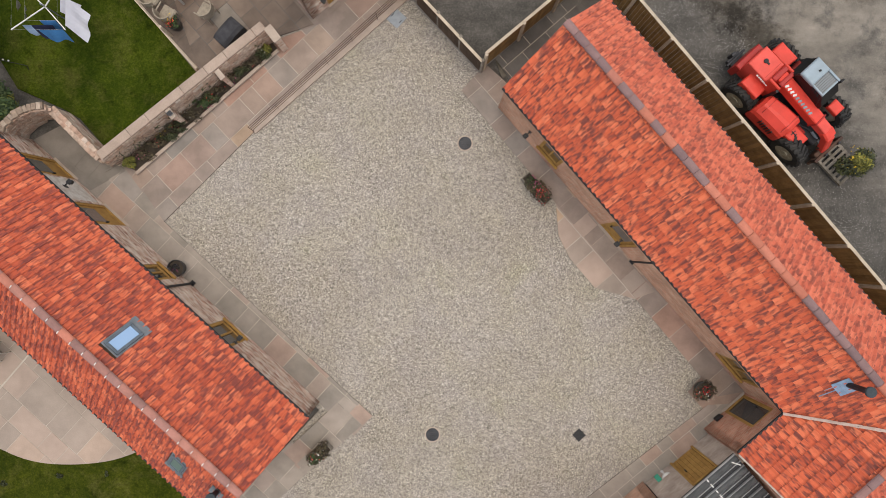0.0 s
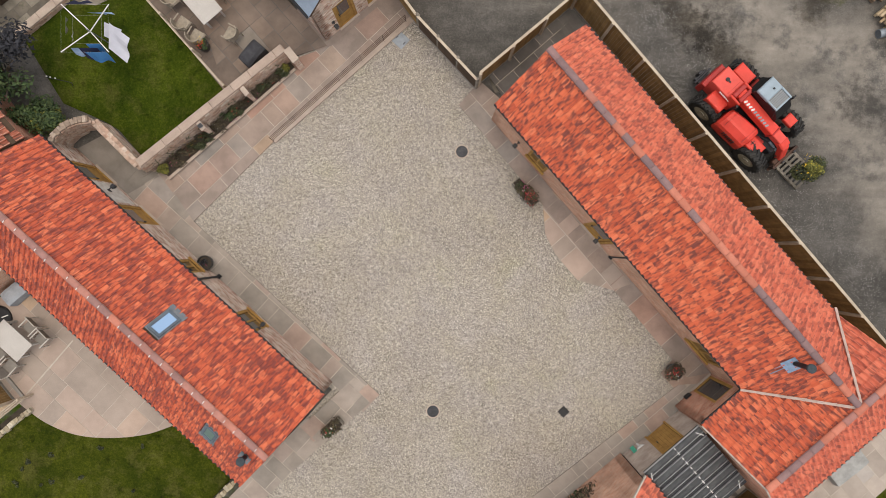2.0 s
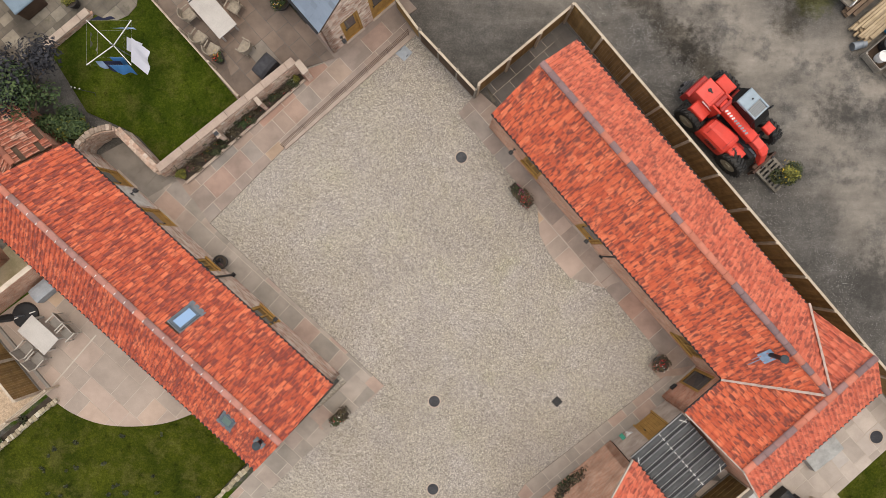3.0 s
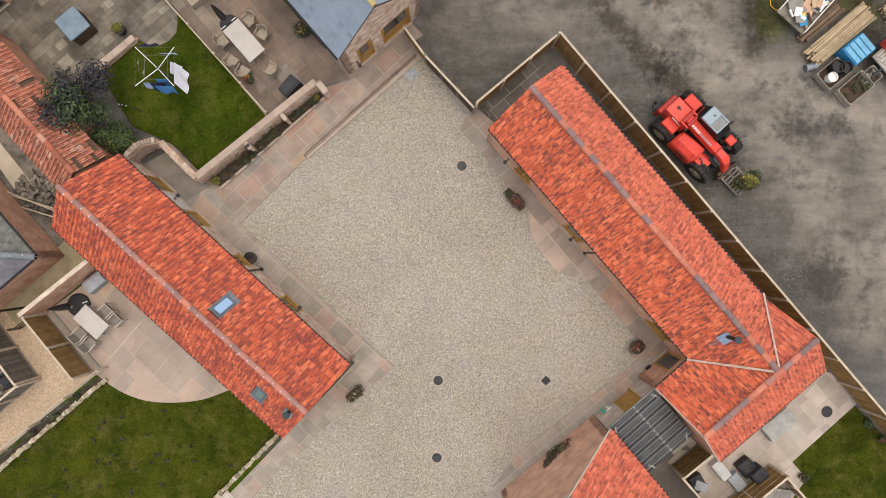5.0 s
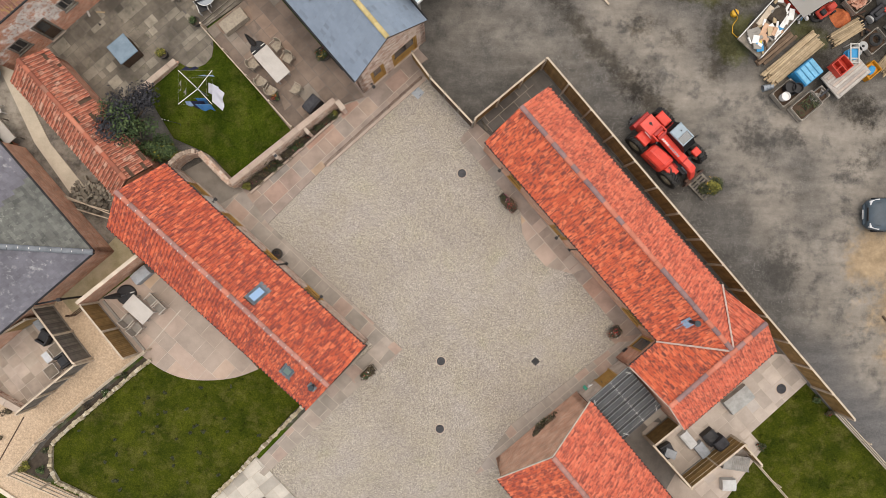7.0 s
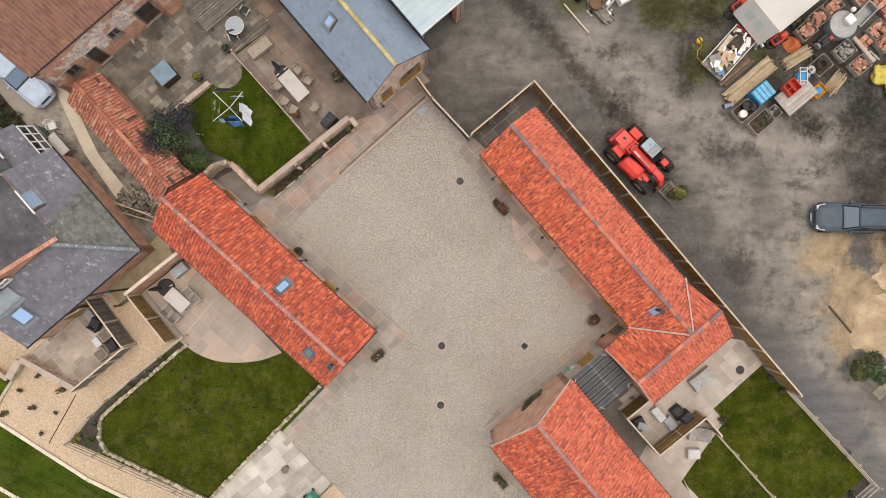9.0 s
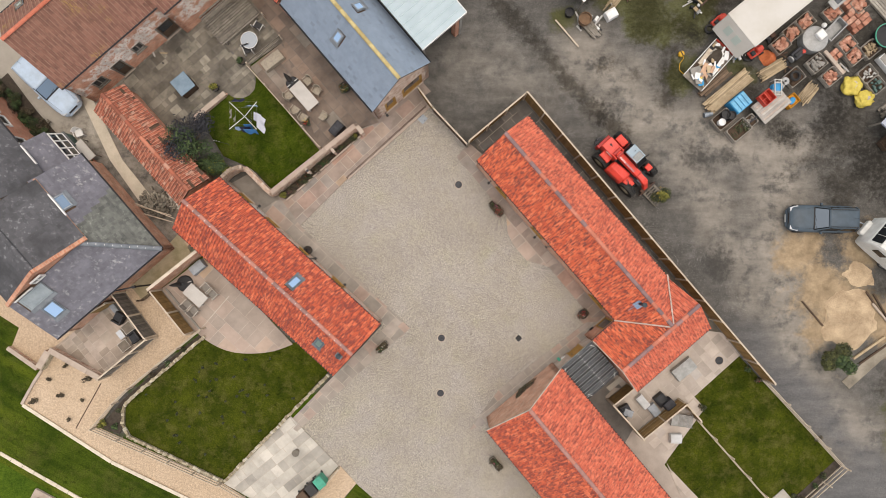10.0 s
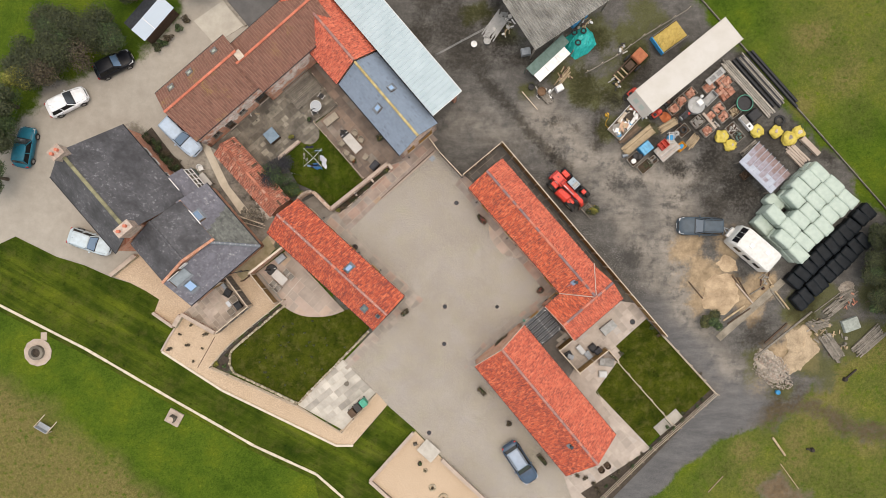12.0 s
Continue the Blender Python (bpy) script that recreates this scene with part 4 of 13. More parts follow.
def ground_cover(x, y):
    """How bare, dry, dusty and hard the ground is at a place, and how wet, mossy and tan."""
    w = noise.noise(Vector((x * 0.35, y * 0.35, 3.0))) * 0.9 + noise.noise(Vector((x * 1.3, y * 1.3, 8.0))) * 0.35
    yard = edge_distance((x, y), YARD)
    lane = edge_distance((x, y), DRIVE_W)
    drive = max(lane, edge_distance((x, y), BACK))
    bare = max(0.0, min(1.0, (max(yard, drive, edge_distance((x, y), COURT), edge_distance((x, y), BACK), edge_distance((x, y), BED), edge_distance((x, y), EAST), edge_distance((x, y), SOUTH), edge_distance((x, y), PATIO)) + w * 1.8) / 2.6 + 0.5))
    if 12 < x < 32 and y < -17:
        bare = max(0.0, min(1.0, (yard + w * 0.5) / 1.3 + 0.5))
    smear = 0.0
    if x > 24:
        smear = max(0.0, min(1.0, 1.1 - (line_distance((x, y), SMEAR) + w * 2.2) / 2.6))
        bare = max(bare, 0.6 * smear)
    dry = max(0.0, min(1.0, (edge_distance((x, y), ROUGH) + w * 1.6) / 2.4 + 0.5))
    dry = max(dry, 0.45 * max(0.0, min(1.0, (edge_distance((x, y), DRY_E) + w * 3) / 7 + 0.45)))
    dry = max(dry, spots(x, y, ((37.2, -16.3, 3.5), (31.0, -23.6, 2.5), (34.4, -19.7, 2.6), (39.5, -12.5, 3.0), (42.0, -20.0, 2.5), (35.0, -22.0, 3.0), (38.5, -17.5, 3.0), (29.5, -21.0, 2.2), (33.5, -26.0, 3.0), (39.5, -7.5, 4.5), (38.0, -10.5, 3.5), (43.0, -10.0, 3.0), (36.6, 20.5, 2.6), (38.9, 17.0, 2.8), (35.6, 13.8, 1.8)), w) * 0.9)
    dry = max(dry, 0.42 * max(0.0, min(1.0, (edge_distance((x, y), FIELD_SE) + w * 3) / 5 + 0.5)))
    dust = max(0.0, min(1.0, (drive + w) / 1.2 + 0.7))
    if yard > -1:
        dust = max(dust, max(0.0, min(1.0, 1.15 - (line_distance((x, y), TRACK) + w * 1.6) / 2.6)), 0.8 * max(0.0, min(1.0, 1.1 - (line_distance((x, y), BYWAY) + w * 1.6) / 2.4)))
        dust = max(dust, 0.42 * max(0.0, min(1.0, 1.2 - (line_distance((x, y), [(-2.0, 13.6), (3.5, 12.2), (6.2, 10.6)]) + w) / 2.4)))
    hard = max(0.0, min(1.0, (edge_distance((x, y), ASPHALT) + w * 0.8) / 1.6 + 0.5))
    inyard = 1.0 if yard > -2 else 0.0
    shady = chips = 0.0
    if inyard:
        shady = max(0.85 * spots(x, y, SHADY, w), max(0.0, min(1.0, 1.05 - (line_distance((x, y), RUN) + w * 0.8) / 1.15)))
        chips = max(0.0, min(1.0, 1.3 - (line_distance((x, y), CHIPPINGS) + w * 0.9) / 1.5))
    elif -27.5 < x < -17.5 and y > 0:
        shady = max(0.0, min(0.5, (edge_distance((x, y), BACK) + w * 0.8) / 1.5))
    elif -33 < x < -26 and y > 3:
        shady = max(0.0, min(1.0, 1.2 - (line_distance((x, y), [(-31.2, 11.6), (-27.0, 7.2)]) + w * 0.5) / 1.1))
    mud = spots(x, y, ((33.2, -24.6, 2.0), (35.0, -26.0, 2.6)), w) if y < -18 and x > 28 else 0.0
    bare, shady = max(bare, 0.75 * mud), max(shady, 0.95 * smear, 0.9 * mud)
    GRIT[:] = (shady, chips, 0.0, 0.0)
    return (bare, dry, dust, hard), (spots(x, y, WET, w) * inyard, max(spots(x, y, MOSS, w) * inyard, 0.5 * smear), max(spots(x, y, TAN, w) * inyard, 0.55 * smear, 0.7 * mud), 1.0 if lane > 0 else 0.0)


GRIT = [0.0] * 4


def ground_sheet():
    xs = [-900, -300, -120] + [-62 + 0.62 * i for i in range(201)] + [120, 300, 900]
    ys = [-900, -300, -90] + [-42 + 0.62 * i for i in range(136)] + [90, 300, 900]
    nx, ny = len(xs), len(ys)
    vs, cols, soils, grits = [], [], [], []
    for y in ys:
        for x in xs:
            GRIT[:] = (0.0,) * 4
            far = abs(x) > 64 or abs(y) > 44
            cover, soil = ((0.0, 0.3, 0.0, 0.0), (0.0,) * 4) if far else ground_cover(x, y)
            h = 0.0 if far else (noise.noise(Vector((x * 0.5, y * 0.5, 0))) * 0.02) * (1 - cover[3])
            vs.append((x, y, -0.06 + h))
            cols += cover
            soils += soil
            grits += GRIT
    fs = [(j * nx + i, j * nx + i + 1, (j + 1) * nx + i + 1, (j + 1) * nx + i) for j in range(ny - 1) for i in range(nx - 1)]
    me = bpy.data.meshes.new("ground")
    me.from_pydata(vs, [], fs)
    at = me.color_attributes.new("cover", "FLOAT_COLOR", "POINT")
    at.data.foreach_set("color", cols)
    at = me.color_attributes.new("soil", "FLOAT_COLOR", "POINT")
    at.data.foreach_set("color", soils)
    at = me.color_attributes.new("grit", "FLOAT_COLOR", "POINT")
    at.data.foreach_set("color", grits)
    me.materials.append(ground_material())
    return tagged(new("ground", me), "grass fields and bare earth yard round the farm", "ground", kind="structure")


def ground_material():
    m, nt, b = start("field_and_yard")
    at = nt.nodes.new("ShaderNodeVertexColor")
    at.layer_name = "cover"
    sep = nt.nodes.new("ShaderNodeSeparateColor")
    nt.links.new(at.outputs["Color"], sep.inputs["Color"])
    so = nt.nodes.new("ShaderNodeVertexColor")
    so.layer_name = "soil"
    ss = nt.nodes.new("ShaderNodeSeparateColor")
    nt.links.new(so.outputs["Color"], ss.inputs["Color"])
    gr = nt.nodes.new("ShaderNodeVertexColor")
    gr.layer_name = "grit"
    gs = nt.nodes.new("ShaderNodeSeparateColor")
    nt.links.new(gr.outputs["Color"], gs.inputs["Color"])
    fine = noise_of(nt, 11.0, 6, 0.75)
    mid = noise_of(nt, 1.1, 6, 0.7)
    big = noise_of(nt, 0.23, 5, 0.65)
    tuft = noise_of(nt, 3.2, 6, 0.75)
    green = ramp(nt, fine, [(0.25, (0.03, 0.058, 0.006)), (0.5, (0.075, 0.122, 0.012)), (0.8, (0.165, 0.19, 0.028))])
    green = mix(nt, 1.0, green, ramp(nt, tuft, [(0.3, (0.62, 0.66, 0.6)), (0.7, (1.15, 1.12, 1.0))]), "MULTIPLY")
    green = mix(nt, 1.0, green, ramp(nt, big, [(0.3, (0.46, 0.57, 0.5)), (0.5, (0.83, 0.87, 0.82)), (0.7, (1.35, 1.12, 0.92))]), "MULTIPLY")
    brown = ramp(nt, fine, [(0.25, (0.085, 0.07, 0.024)), (0.5, (0.17, 0.14, 0.055)), (0.8, (0.28, 0.23, 0.11))])
    brown = mix(nt, 1.0, brown, ramp(nt, tuft, [(0.3, (0.6, 0.6, 0.55)), (0.7, (1.15, 1.12, 1.05))]), "MULTIPLY")
    brown = mix(nt, smooth(nt, mid, 0.5, 0.7), brown, green)
    grass = mix(nt, calc(nt, "MULTIPLY", sep.outputs["Green"], smooth(nt, mid, 0.2, 0.58), True), green, brown)
    v = node(nt, "ShaderNodeTexVoronoi", Scale=20.0)
    nt.links.new(where(nt), v.inputs["Vector"])
    vs = nt.nodes.new("ShaderNodeSeparateColor")
    nt.links.new(v.outputs["Color"], vs.inputs["Color"])
    stretch = nt.nodes.new("ShaderNodeMapping")
    stretch.inputs["Rotation"].default_value = (0, 0, radians(49))
    stretch.inputs["Scale"].default_value = (0.35, 1.4, 1.0)
    nt.links.new(where(nt), stretch.inputs["Vector"])
    streak = noise_of(nt, 1.0, 6, 0.7, stretch.outputs["Vector"])
    earth = ramp(nt, mix(nt, 0.5, mid, streak), [(0.3, (0.058, 0.054, 0.049)), (0.5, (0.1, 0.094, 0.085)), (0.68, (0.16, 0.15, 0.136))])
    earth = mix(nt, 1.0, earth, ramp(nt, vs.outputs["Blue"], [(0.0, (0.84, 0.84, 0.84)), (0.6, (1.0, 1.0, 1.0)), (1.0, (1.18, 1.17, 1.16))]), "MULTIPLY")
    chips = calc(nt, "MULTIPLY", calc(nt, "GREATER_THAN", vs.outputs["Red"], 0.82), calc(nt, "LESS_THAN", v.outputs["Distance"], calc(nt, "MULTIPLY", vs.outputs["Green"], 0.42)))
    chips = calc(nt, "MULTIPLY", chips, smooth(nt, big, 0.42, 0.56))
    earth = mix(nt, calc(nt, "MULTIPLY", chips, 0.25), earth, (0.4, 0.38, 0.35))
    dusty = ramp(nt, mix(nt, 0.5, mid, streak), [(0.3, (0.145, 0.129, 0.109)), (0.7, (0.335, 0.298, 0.252))])
    drive = ramp(nt, mix(nt, 0.5, mid, big), [(0.3, (0.28, 0.252, 0.212)), (0.7, (0.4, 0.365, 0.31))])
    dusty = mix(nt, so.outputs["Alpha"], dusty, drive)
    patch = calc(nt, "ADD", smooth(nt, noise_of(nt, 0.7, 5, 0.7), 0.3, 0.55), so.outputs["Alpha"], True)
    earth = mix(nt, calc(nt, "MULTIPLY", sep.outputs["Blue"], patch, True), earth, dusty)
    ragged = calc(nt, "MULTIPLY", calc(nt, "SUBTRACT", tuft, 0.5), 1.1)
    tan = ramp(nt, mid, [(0.3, (0.21, 0.15, 0.09)), (0.7, (0.46, 0.34, 0.21))])
    earth = mix(nt, calc(nt, "MULTIPLY", smooth(nt, calc(nt, "ADD", ss.outputs["Blue"], ragged), 0.25, 0.85), 0.85), earth, tan)
    earth = mix(nt, calc(nt, "MULTIPLY", smooth(nt, calc(nt, "ADD", ss.outputs["Green"], ragged), 0.3, 0.85), 0.75), earth, ramp(nt, fine, [(0.3, (0.046, 0.05, 0.014)), (0.7, (0.105, 0.107, 0.03))]))
    earth = mix(nt, calc(nt, "MULTIPLY", smooth(nt, calc(nt, "ADD", ss.outputs["Red"], calc(nt, "MULTIPLY", ragged, 1.9)), 0.35, 1.15), 0.75), earth, (0.045, 0.042, 0.038))
    # darkens the earth for damp ground and for the shade painted in by SHADY
    damp = smooth(nt, calc(nt, "ADD", gs.outputs["Red"], calc(nt, "MULTIPLY", ragged, 1.3)), 0.3, 0.95)
    earth = mix(nt, calc(nt, "MULTIPLY", damp, 0.85), earth, mix(nt, 1.0, earth, (0.37, 0.35, 0.315), "MULTIPLY"))
    v2 = node(nt, "ShaderNodeTexVoronoi", Scale=27.0)
    nt.links.new(where(nt), v2.inputs["Vector"])
    vs2 = nt.nodes.new("ShaderNodeSeparateColor")
    nt.links.new(v2.outputs["Color"], vs2.inputs["Color"])
    stone = calc(nt, "MULTIPLY", calc(nt, "GREATER_THAN", vs2.outputs["Green"], 0.74), calc(nt, "LESS_THAN", v2.outputs["Distance"], calc(nt, "MULTIPLY", vs2.outputs["Blue"], 0.55)))
    stone = calc(nt, "MULTIPLY", stone, smooth(nt, calc(nt, "ADD", gs.outputs["Green"], ragged), 0.2, 0.8))
    earth = mix(nt, calc(nt, "MULTIPLY", smooth(nt, gs.outputs["Green"], 0.1, 0.8), 0.3), earth, mix(nt, 1.0, earth, (0.62, 0.62, 0.63), "MULTIPLY"))
    earth = mix(nt, calc(nt, "MULTIPLY", stone, 0.8), earth, (0.42, 0.41, 0.39))
    tar = ramp(nt, fine, [(0.3, (0.085, 0.085, 0.088)), (0.7, (0.15, 0.15, 0.152))])
    tar = mix(nt, 1.0, tar, ramp(nt, streak, [(0.3, (0.75, 0.75, 0.75)), (0.7, (1.2, 1.18, 1.15))]), "MULTIPLY")
    earth = mix(nt, calc(nt, "MULTIPLY", at.outputs["Alpha"], 0.8), earth, tar)
    edge = calc(nt, "ADD", sep.outputs["Red"], calc(nt, "MULTIPLY", calc(nt, "SUBTRACT", mix(nt, 0.5, mid, tuft), 0.5), 1.3))
    c = mix(nt, smooth(nt, edge, 0.3, 0.7), grass, earth)
    c = mix(nt, 1.0, c, ramp(nt, noise_of(nt, 42.0, 3), [(0.25, (0.82,) * 3), (0.75, (1,) * 3)]), "MULTIPLY")
    nt.links.new(c, b.inputs["Base Color"])
    b.inputs["Roughness"].default_value = 0.95
    b.inputs["Specular IOR Level"].default_value = 0.08
    relief(nt, b, fine, 0.03, 0.6)
    return m


ground_sheet()
layer("gravel_court", [(-13.6, 3.2), (-11.1, 3.3), (-5.7, 7.9), (-4.2, 8.4), (-1.8, 10.6), (-0.7, 9.2), (1.5, 6.7), (2.6, 6.1), (11.4, -4.6), (9.9, -6.1), (7.3, -8.2), (2.9, -12.0), (4.0, -12.8), (11.6, -22.3), (12.9, -26.5), (9.0, -30.5), (3.9, -25.5), (-0.42, -21.34), (-3.24, -18.46), (-5.95, -16.09), (-10.6, -12.1), (-7.2, -8.7), (-4.2, -5.4)], -0.12, 0.0, GRAVEL, "buff gravel courtyard between the brick barns", "gravel court")
# ---- buildings ----
def barn(name, label, centre, turn, length, width, eave, ridge, wall_mat, tile_mats, holes=None, loose=None, lights=(), flues=(), light_mats=(GLASS_SKY, ROOF_FRAME), ridge_mat=RIDGE, tile=("pantile", 0.215, 0.29), pipes=(), end_mat=None, gutters=True, over=0.14, gaps=0.0, verge=False, ticks=False):
    """A gabled range: its own x runs along the ridge, y across; sides: 0 is the -y wall, 1 the +y wall, 2 and 3 the ends at -x and +x."""
    b = thing(name, label, "barn" if "barn" in name else "building", (*centre, 0), turn)
    hx, hy = length / 2 - 0.06, width / 2 - over
    holes = holes or {}
    sides = {0: ((-hx, -hy), (hx, -hy)), 1: ((hx, hy), (-hx, hy)), 2: ((-hx, hy), (-hx, -hy)), 3: ((hx, -hy), (hx, hy))}
    for k, (p, q) in sides.items():
        bm = bmesh.new()
        rows = [h[:4] for h in holes.get(k, ()) if h[4] != "limed"]
        m = wall_run(bm, p, q, eave - 0.05, 0.32, rows)
        if k > 1:
            top = bmesh.new()
            gable(top, p, q, eave - 0.05, ridge - 0.1, 0.32)
            part("gable", top, end_mat or wall_mat, b)
        part("wall", bm, wall_mat if k < 2 else (end_mat or wall_mat), b)
        for h in holes.get(k, ()):
            if h[4] == "limed":
                bm = bmesh.new()
                box(bm, h[0], h[1], -0.006, -0.001, h[2], h[3], m=m)
                part("limewash", bm, WHITEWASH, b)
                continue
            opening(b, m, h[:4], h[4], **(h[5] if len(h) > 5 else {}))
    roof = new("roof")
    roof.parent = b
    run, rise = width / 2, ridge - eave
    kind, w, g = tile
    loose = loose or {}
    skips = {0: [], 1: []}
    for s, u0, u1, v0, v1, *_ in lights:
        skips[s].append((u0 - 0.06, u1 + 0.06, v0 - 0.1, v1 + 0.06))
    f0 = roof_plane(b, roof, (-length / 2, -width / 2, eave), (length / 2, -width / 2, eave), (0, 1), run, rise, tile_mats[0], kind, w, g, loose=loose.get(0, ()), skip=skips[0])
    f1 = roof_plane(b, roof, (-length / 2, width / 2, eave), (length / 2, width / 2, eave), (0, -1), run, rise, tile_mats[1], kind, w, g, loose=loose.get(1, ()), skip=skips[1], gaps=gaps)
    ridge_run(roof, (-length / 2, 0, ridge + 0.05), (length / 2, 0, ridge + 0.05), ridge_mat, ticks=ticks)
    if gutters:
        for s in (-1, 1):
            gutter(b, (-length / 2 + 0.02, s * (width / 2 + 0.05), eave - 0.02), (length / 2 - 0.02, s * (width / 2 + 0.05), eave - 0.02))
    for s, u0, u1, v0, v1, *glass in lights:
        roof_light(b, (f0, f1)[s], u0, u1, v0, v1, *(glass or light_mats[:1]), light_mats[1])
    for s, u, v, hgt in flues:
        flue(b, (f0, f1)[s], u, v, hgt)
    for s, u in pipes:
        downpipe(b, (u, s * (width / 2 + 0.05), eave - 0.03), (u, s * (hy + 0.07), 0.0))
    if verge:
        for e in (-1, 1):
            for f in (-1, 1):
                bm = bmesh.new()
                beam(bm, (e * (length / 2 + 0.03), f * width / 2, eave + 0.03), (e * (length / 2 + 0.03), 0, ridge + 0.03), 0.05, 0.07)
                part("verge", bm, MORTAR, roof)
    bm = bmesh.new()
    box(bm, -hx + 0.3, hx - 0.3, -hy + 0.3, hy - 0.3, -0.02, 0.02)
    part("floor", bm, CONCRETE, b)
    return b, roof


# the range with two roof lights
LB = dict(centre=(-10.68, -2.01), turn=-42.4)
barn("long_barn", "long single-storey rubble barn under an orange pantile roof", LB["centre"], LB["turn"], 13.9, 4.34, 2.45, 4.44, STONEWALL, (TILE_SMOKED, TILE_SMOKED), over=0.06,
     holes={1: [(3.35, 4.4, 0.55, 2.1, "window"), (6.55, 7.3, 0.9, 2.1, "window"), (9.25, 10.35, 0.0, 2.12, "door"), (10.45, 11.6, 0.35, 2.1, "limed"), (11.7, 12.75, 0.0, 2.12, "door")]},
     loose={1: (3.4, 10.6)}, lights=[(1, 7.97, 8.52, 1.5, 2.45), (0, 11.62, 12.15, 1.2, 1.95, GLASS_DULL)], flues=[(0, 13.32, 2.1, 0.6)], pipes=[(1, 0.73)], ticks=True)

# the L-shaped range
RB_TURN = -49.05
rb = thing("brick_barn", "L-shaped single-storey brick barn under orange pantiles", "barn", (2.08, 5.37, 0), RB_TURN)
MW, ML, WW, WP = 4.18, 13.4, 4.2, 1.95
RE, RR = 2.88, 4.63


def brick_barn():
    """Own frame: x runs along the court's eave to the inner corner, y away from the court; the wing lies across the far end."""
    o = 0.05
    x1, x2 = ML, ML + WW
    holes = [(2.0, 2.95, 0.85, 2.1, "window"), (5.5, 6.6, 0.0, 2.12, "door"), (11.4, 12.65, 0.85, 2.1, "window")]
    runs = [((o, o), (x1 + o, o), holes, BRICK_SOFT), ((x1 + o, o), (x1 + o, -WP + o), [(0.08, 1.02, 0.0, 2.1, "door", dict(glazed=True))], BRICK), ((x1 + o, -WP + o), (x2 - o, -WP + o), [], BRICK_SOFT),
            ((x2 - o, -WP + o), (x2 - o, MW - o), [(1.2, 3.2, 0.0, 2.1, "door")], BRICK_SOFT), ((x2 - o, MW - o), (o, MW - o), [], BRICK_SOFT), ((o, MW - o), (o, o), [], BRICK_SOFT)]
    for p, q, hs, mat in runs:
        bm = bmesh.new()
        m = wall_run(bm, p, q, RE - 0.06, 0.3, [h[:4] for h in hs])
        if mat is BRICK_SOFT and p[0] == q[0] == o:
            gable(bm, p, q, RE - 0.06, RR - 0.1, 0.3)
        if p[1] == q[1] == -WP + o:
            gable(bm, p, q, RE - 0.06, RR - 0.1, 0.3)
        part("wall", bm, mat, rb)
        for h in hs:
            opening(rb, m, h[:4], h[4], **(h[5] if len(h) > 5 else {}))
    bm = bmesh.new()
    gable(bm, (x2 - o, MW - o), (x1 + o, MW - o), RE - 0.06, RR - 0.1, 0.3)
    part("wall", bm, BRICK_SOFT, rb)
    roof = new("roof")
    roof.parent = rb
    run, rise = MW / 2, RR - RE
    S = math.hypot(run, rise)
    k = run / S
    # slopes of the main range end at the valleys, which climb to where the two ridges meet
    f0 = roof_plane(rb, roof, (0, 0, RE), (x1 + run, 0, RE), (0, 1), run, rise, TILE, cuts=[(-1, k, x1)], loose=(1.2, 8.6))
    f1 = roof_plane(rb, roof, (0, MW, RE), (x1 + run, MW, RE), (0, -1), run, rise, TILE_ROSE, cuts=[(-1, k, x1)])
    wrun = WW / 2
    a = roof_plane(rb, roof, (x1, -WP, RE), (x1, run, RE), (1, 0), wrun, rise, TILE, cuts=[(-1, k, WP)])
    roof_plane(rb, roof, (x1, run, RE), (x1, MW, RE), (1, 0), wrun, rise, TILE_ROSE, cuts=[(1, k, -run)])
    roof_plane(rb, roof, (x2, -WP, RE), (x2, MW, RE), (-1, 0), wrun, rise, TILE_ROSE)
    ridge_run(roof, (0, run, RR + 0.06), (x1 + run - 0.1, run, RR + 0.06), RIDGE_SMOKY)
    ridge_run(roof, (x1 + wrun, -WP, RR + 0.07), (x1 + wrun, MW, RR + 0.07), RIDGE_SMOKY)
    for p in ((x1, 0), (x1, MW)):
        bm = bmesh.new()
        q = Vector((x1 + run, run, RR + 0.1))
        s = Vector((p[0] - 0.12, p[1] + (-0.12 if p[1] == 0 else 0.12), RE + 0.085))
        beam(bm, s, q, 0.05, 0.035)
        part("valley", bm, LEAD, roof, "grey lead valley lining")
        bm = bmesh.new()
        d = (q - s).normalized()
        side = d.cross(UP).normalized()
        for e in (-1, 1):
            t = s.copy()
            while (t - s).length < (q - s).length - 0.2:
                n = t + d * rng.uniform(0.12, 0.3) + UP * 0.0
                beam(bm, t + side * e * 0.02 + UP * 0.03, n + side * e * rng.uniform(0.012, 0.034) + UP * 0.035, 0.045, 0.03)
                t = n
        tagged(part("mortar_fillet", bm, MORTAR_PINK, roof), kind="stuff")
    gutter(rb, (0.02, -0.05, RE - 0.02), (x1 - 0.05, -0.05, RE - 0.02))
    gutter(rb, (x1 - 0.05, -0.08, RE - 0.02), (x1 - 0.05, -WP + 0.02, RE - 0.02))
    gutter(rb, (x2 + 0.05, -WP + 0.02, RE - 0.02), (x2 + 0.05, MW, RE - 0.02))
    gutter(rb, (0.02, MW + 0.05, RE - 0.02), (x1, MW + 0.05, RE - 0.02))
    flue(rb, f0, 13.2, 2.03, 0.95, ZINC)
    downpipe(rb, (7.3, -0.05, RE - 0.03), (7.3, 0.05, 0))
    # pale verge mortar on the wing's court gable
    bm = bmesh.new()
    beam(bm, (x1, -WP - 0.02, RE + 0.02), (x1 + wrun, -WP - 0.02, RR + 0.02), 0.05, 0.05)
    beam(bm, (x2, -WP - 0.02, RE + 0.02), (x1 + wrun, -WP - 0.02, RR + 0.02), 0.05, 0.05)
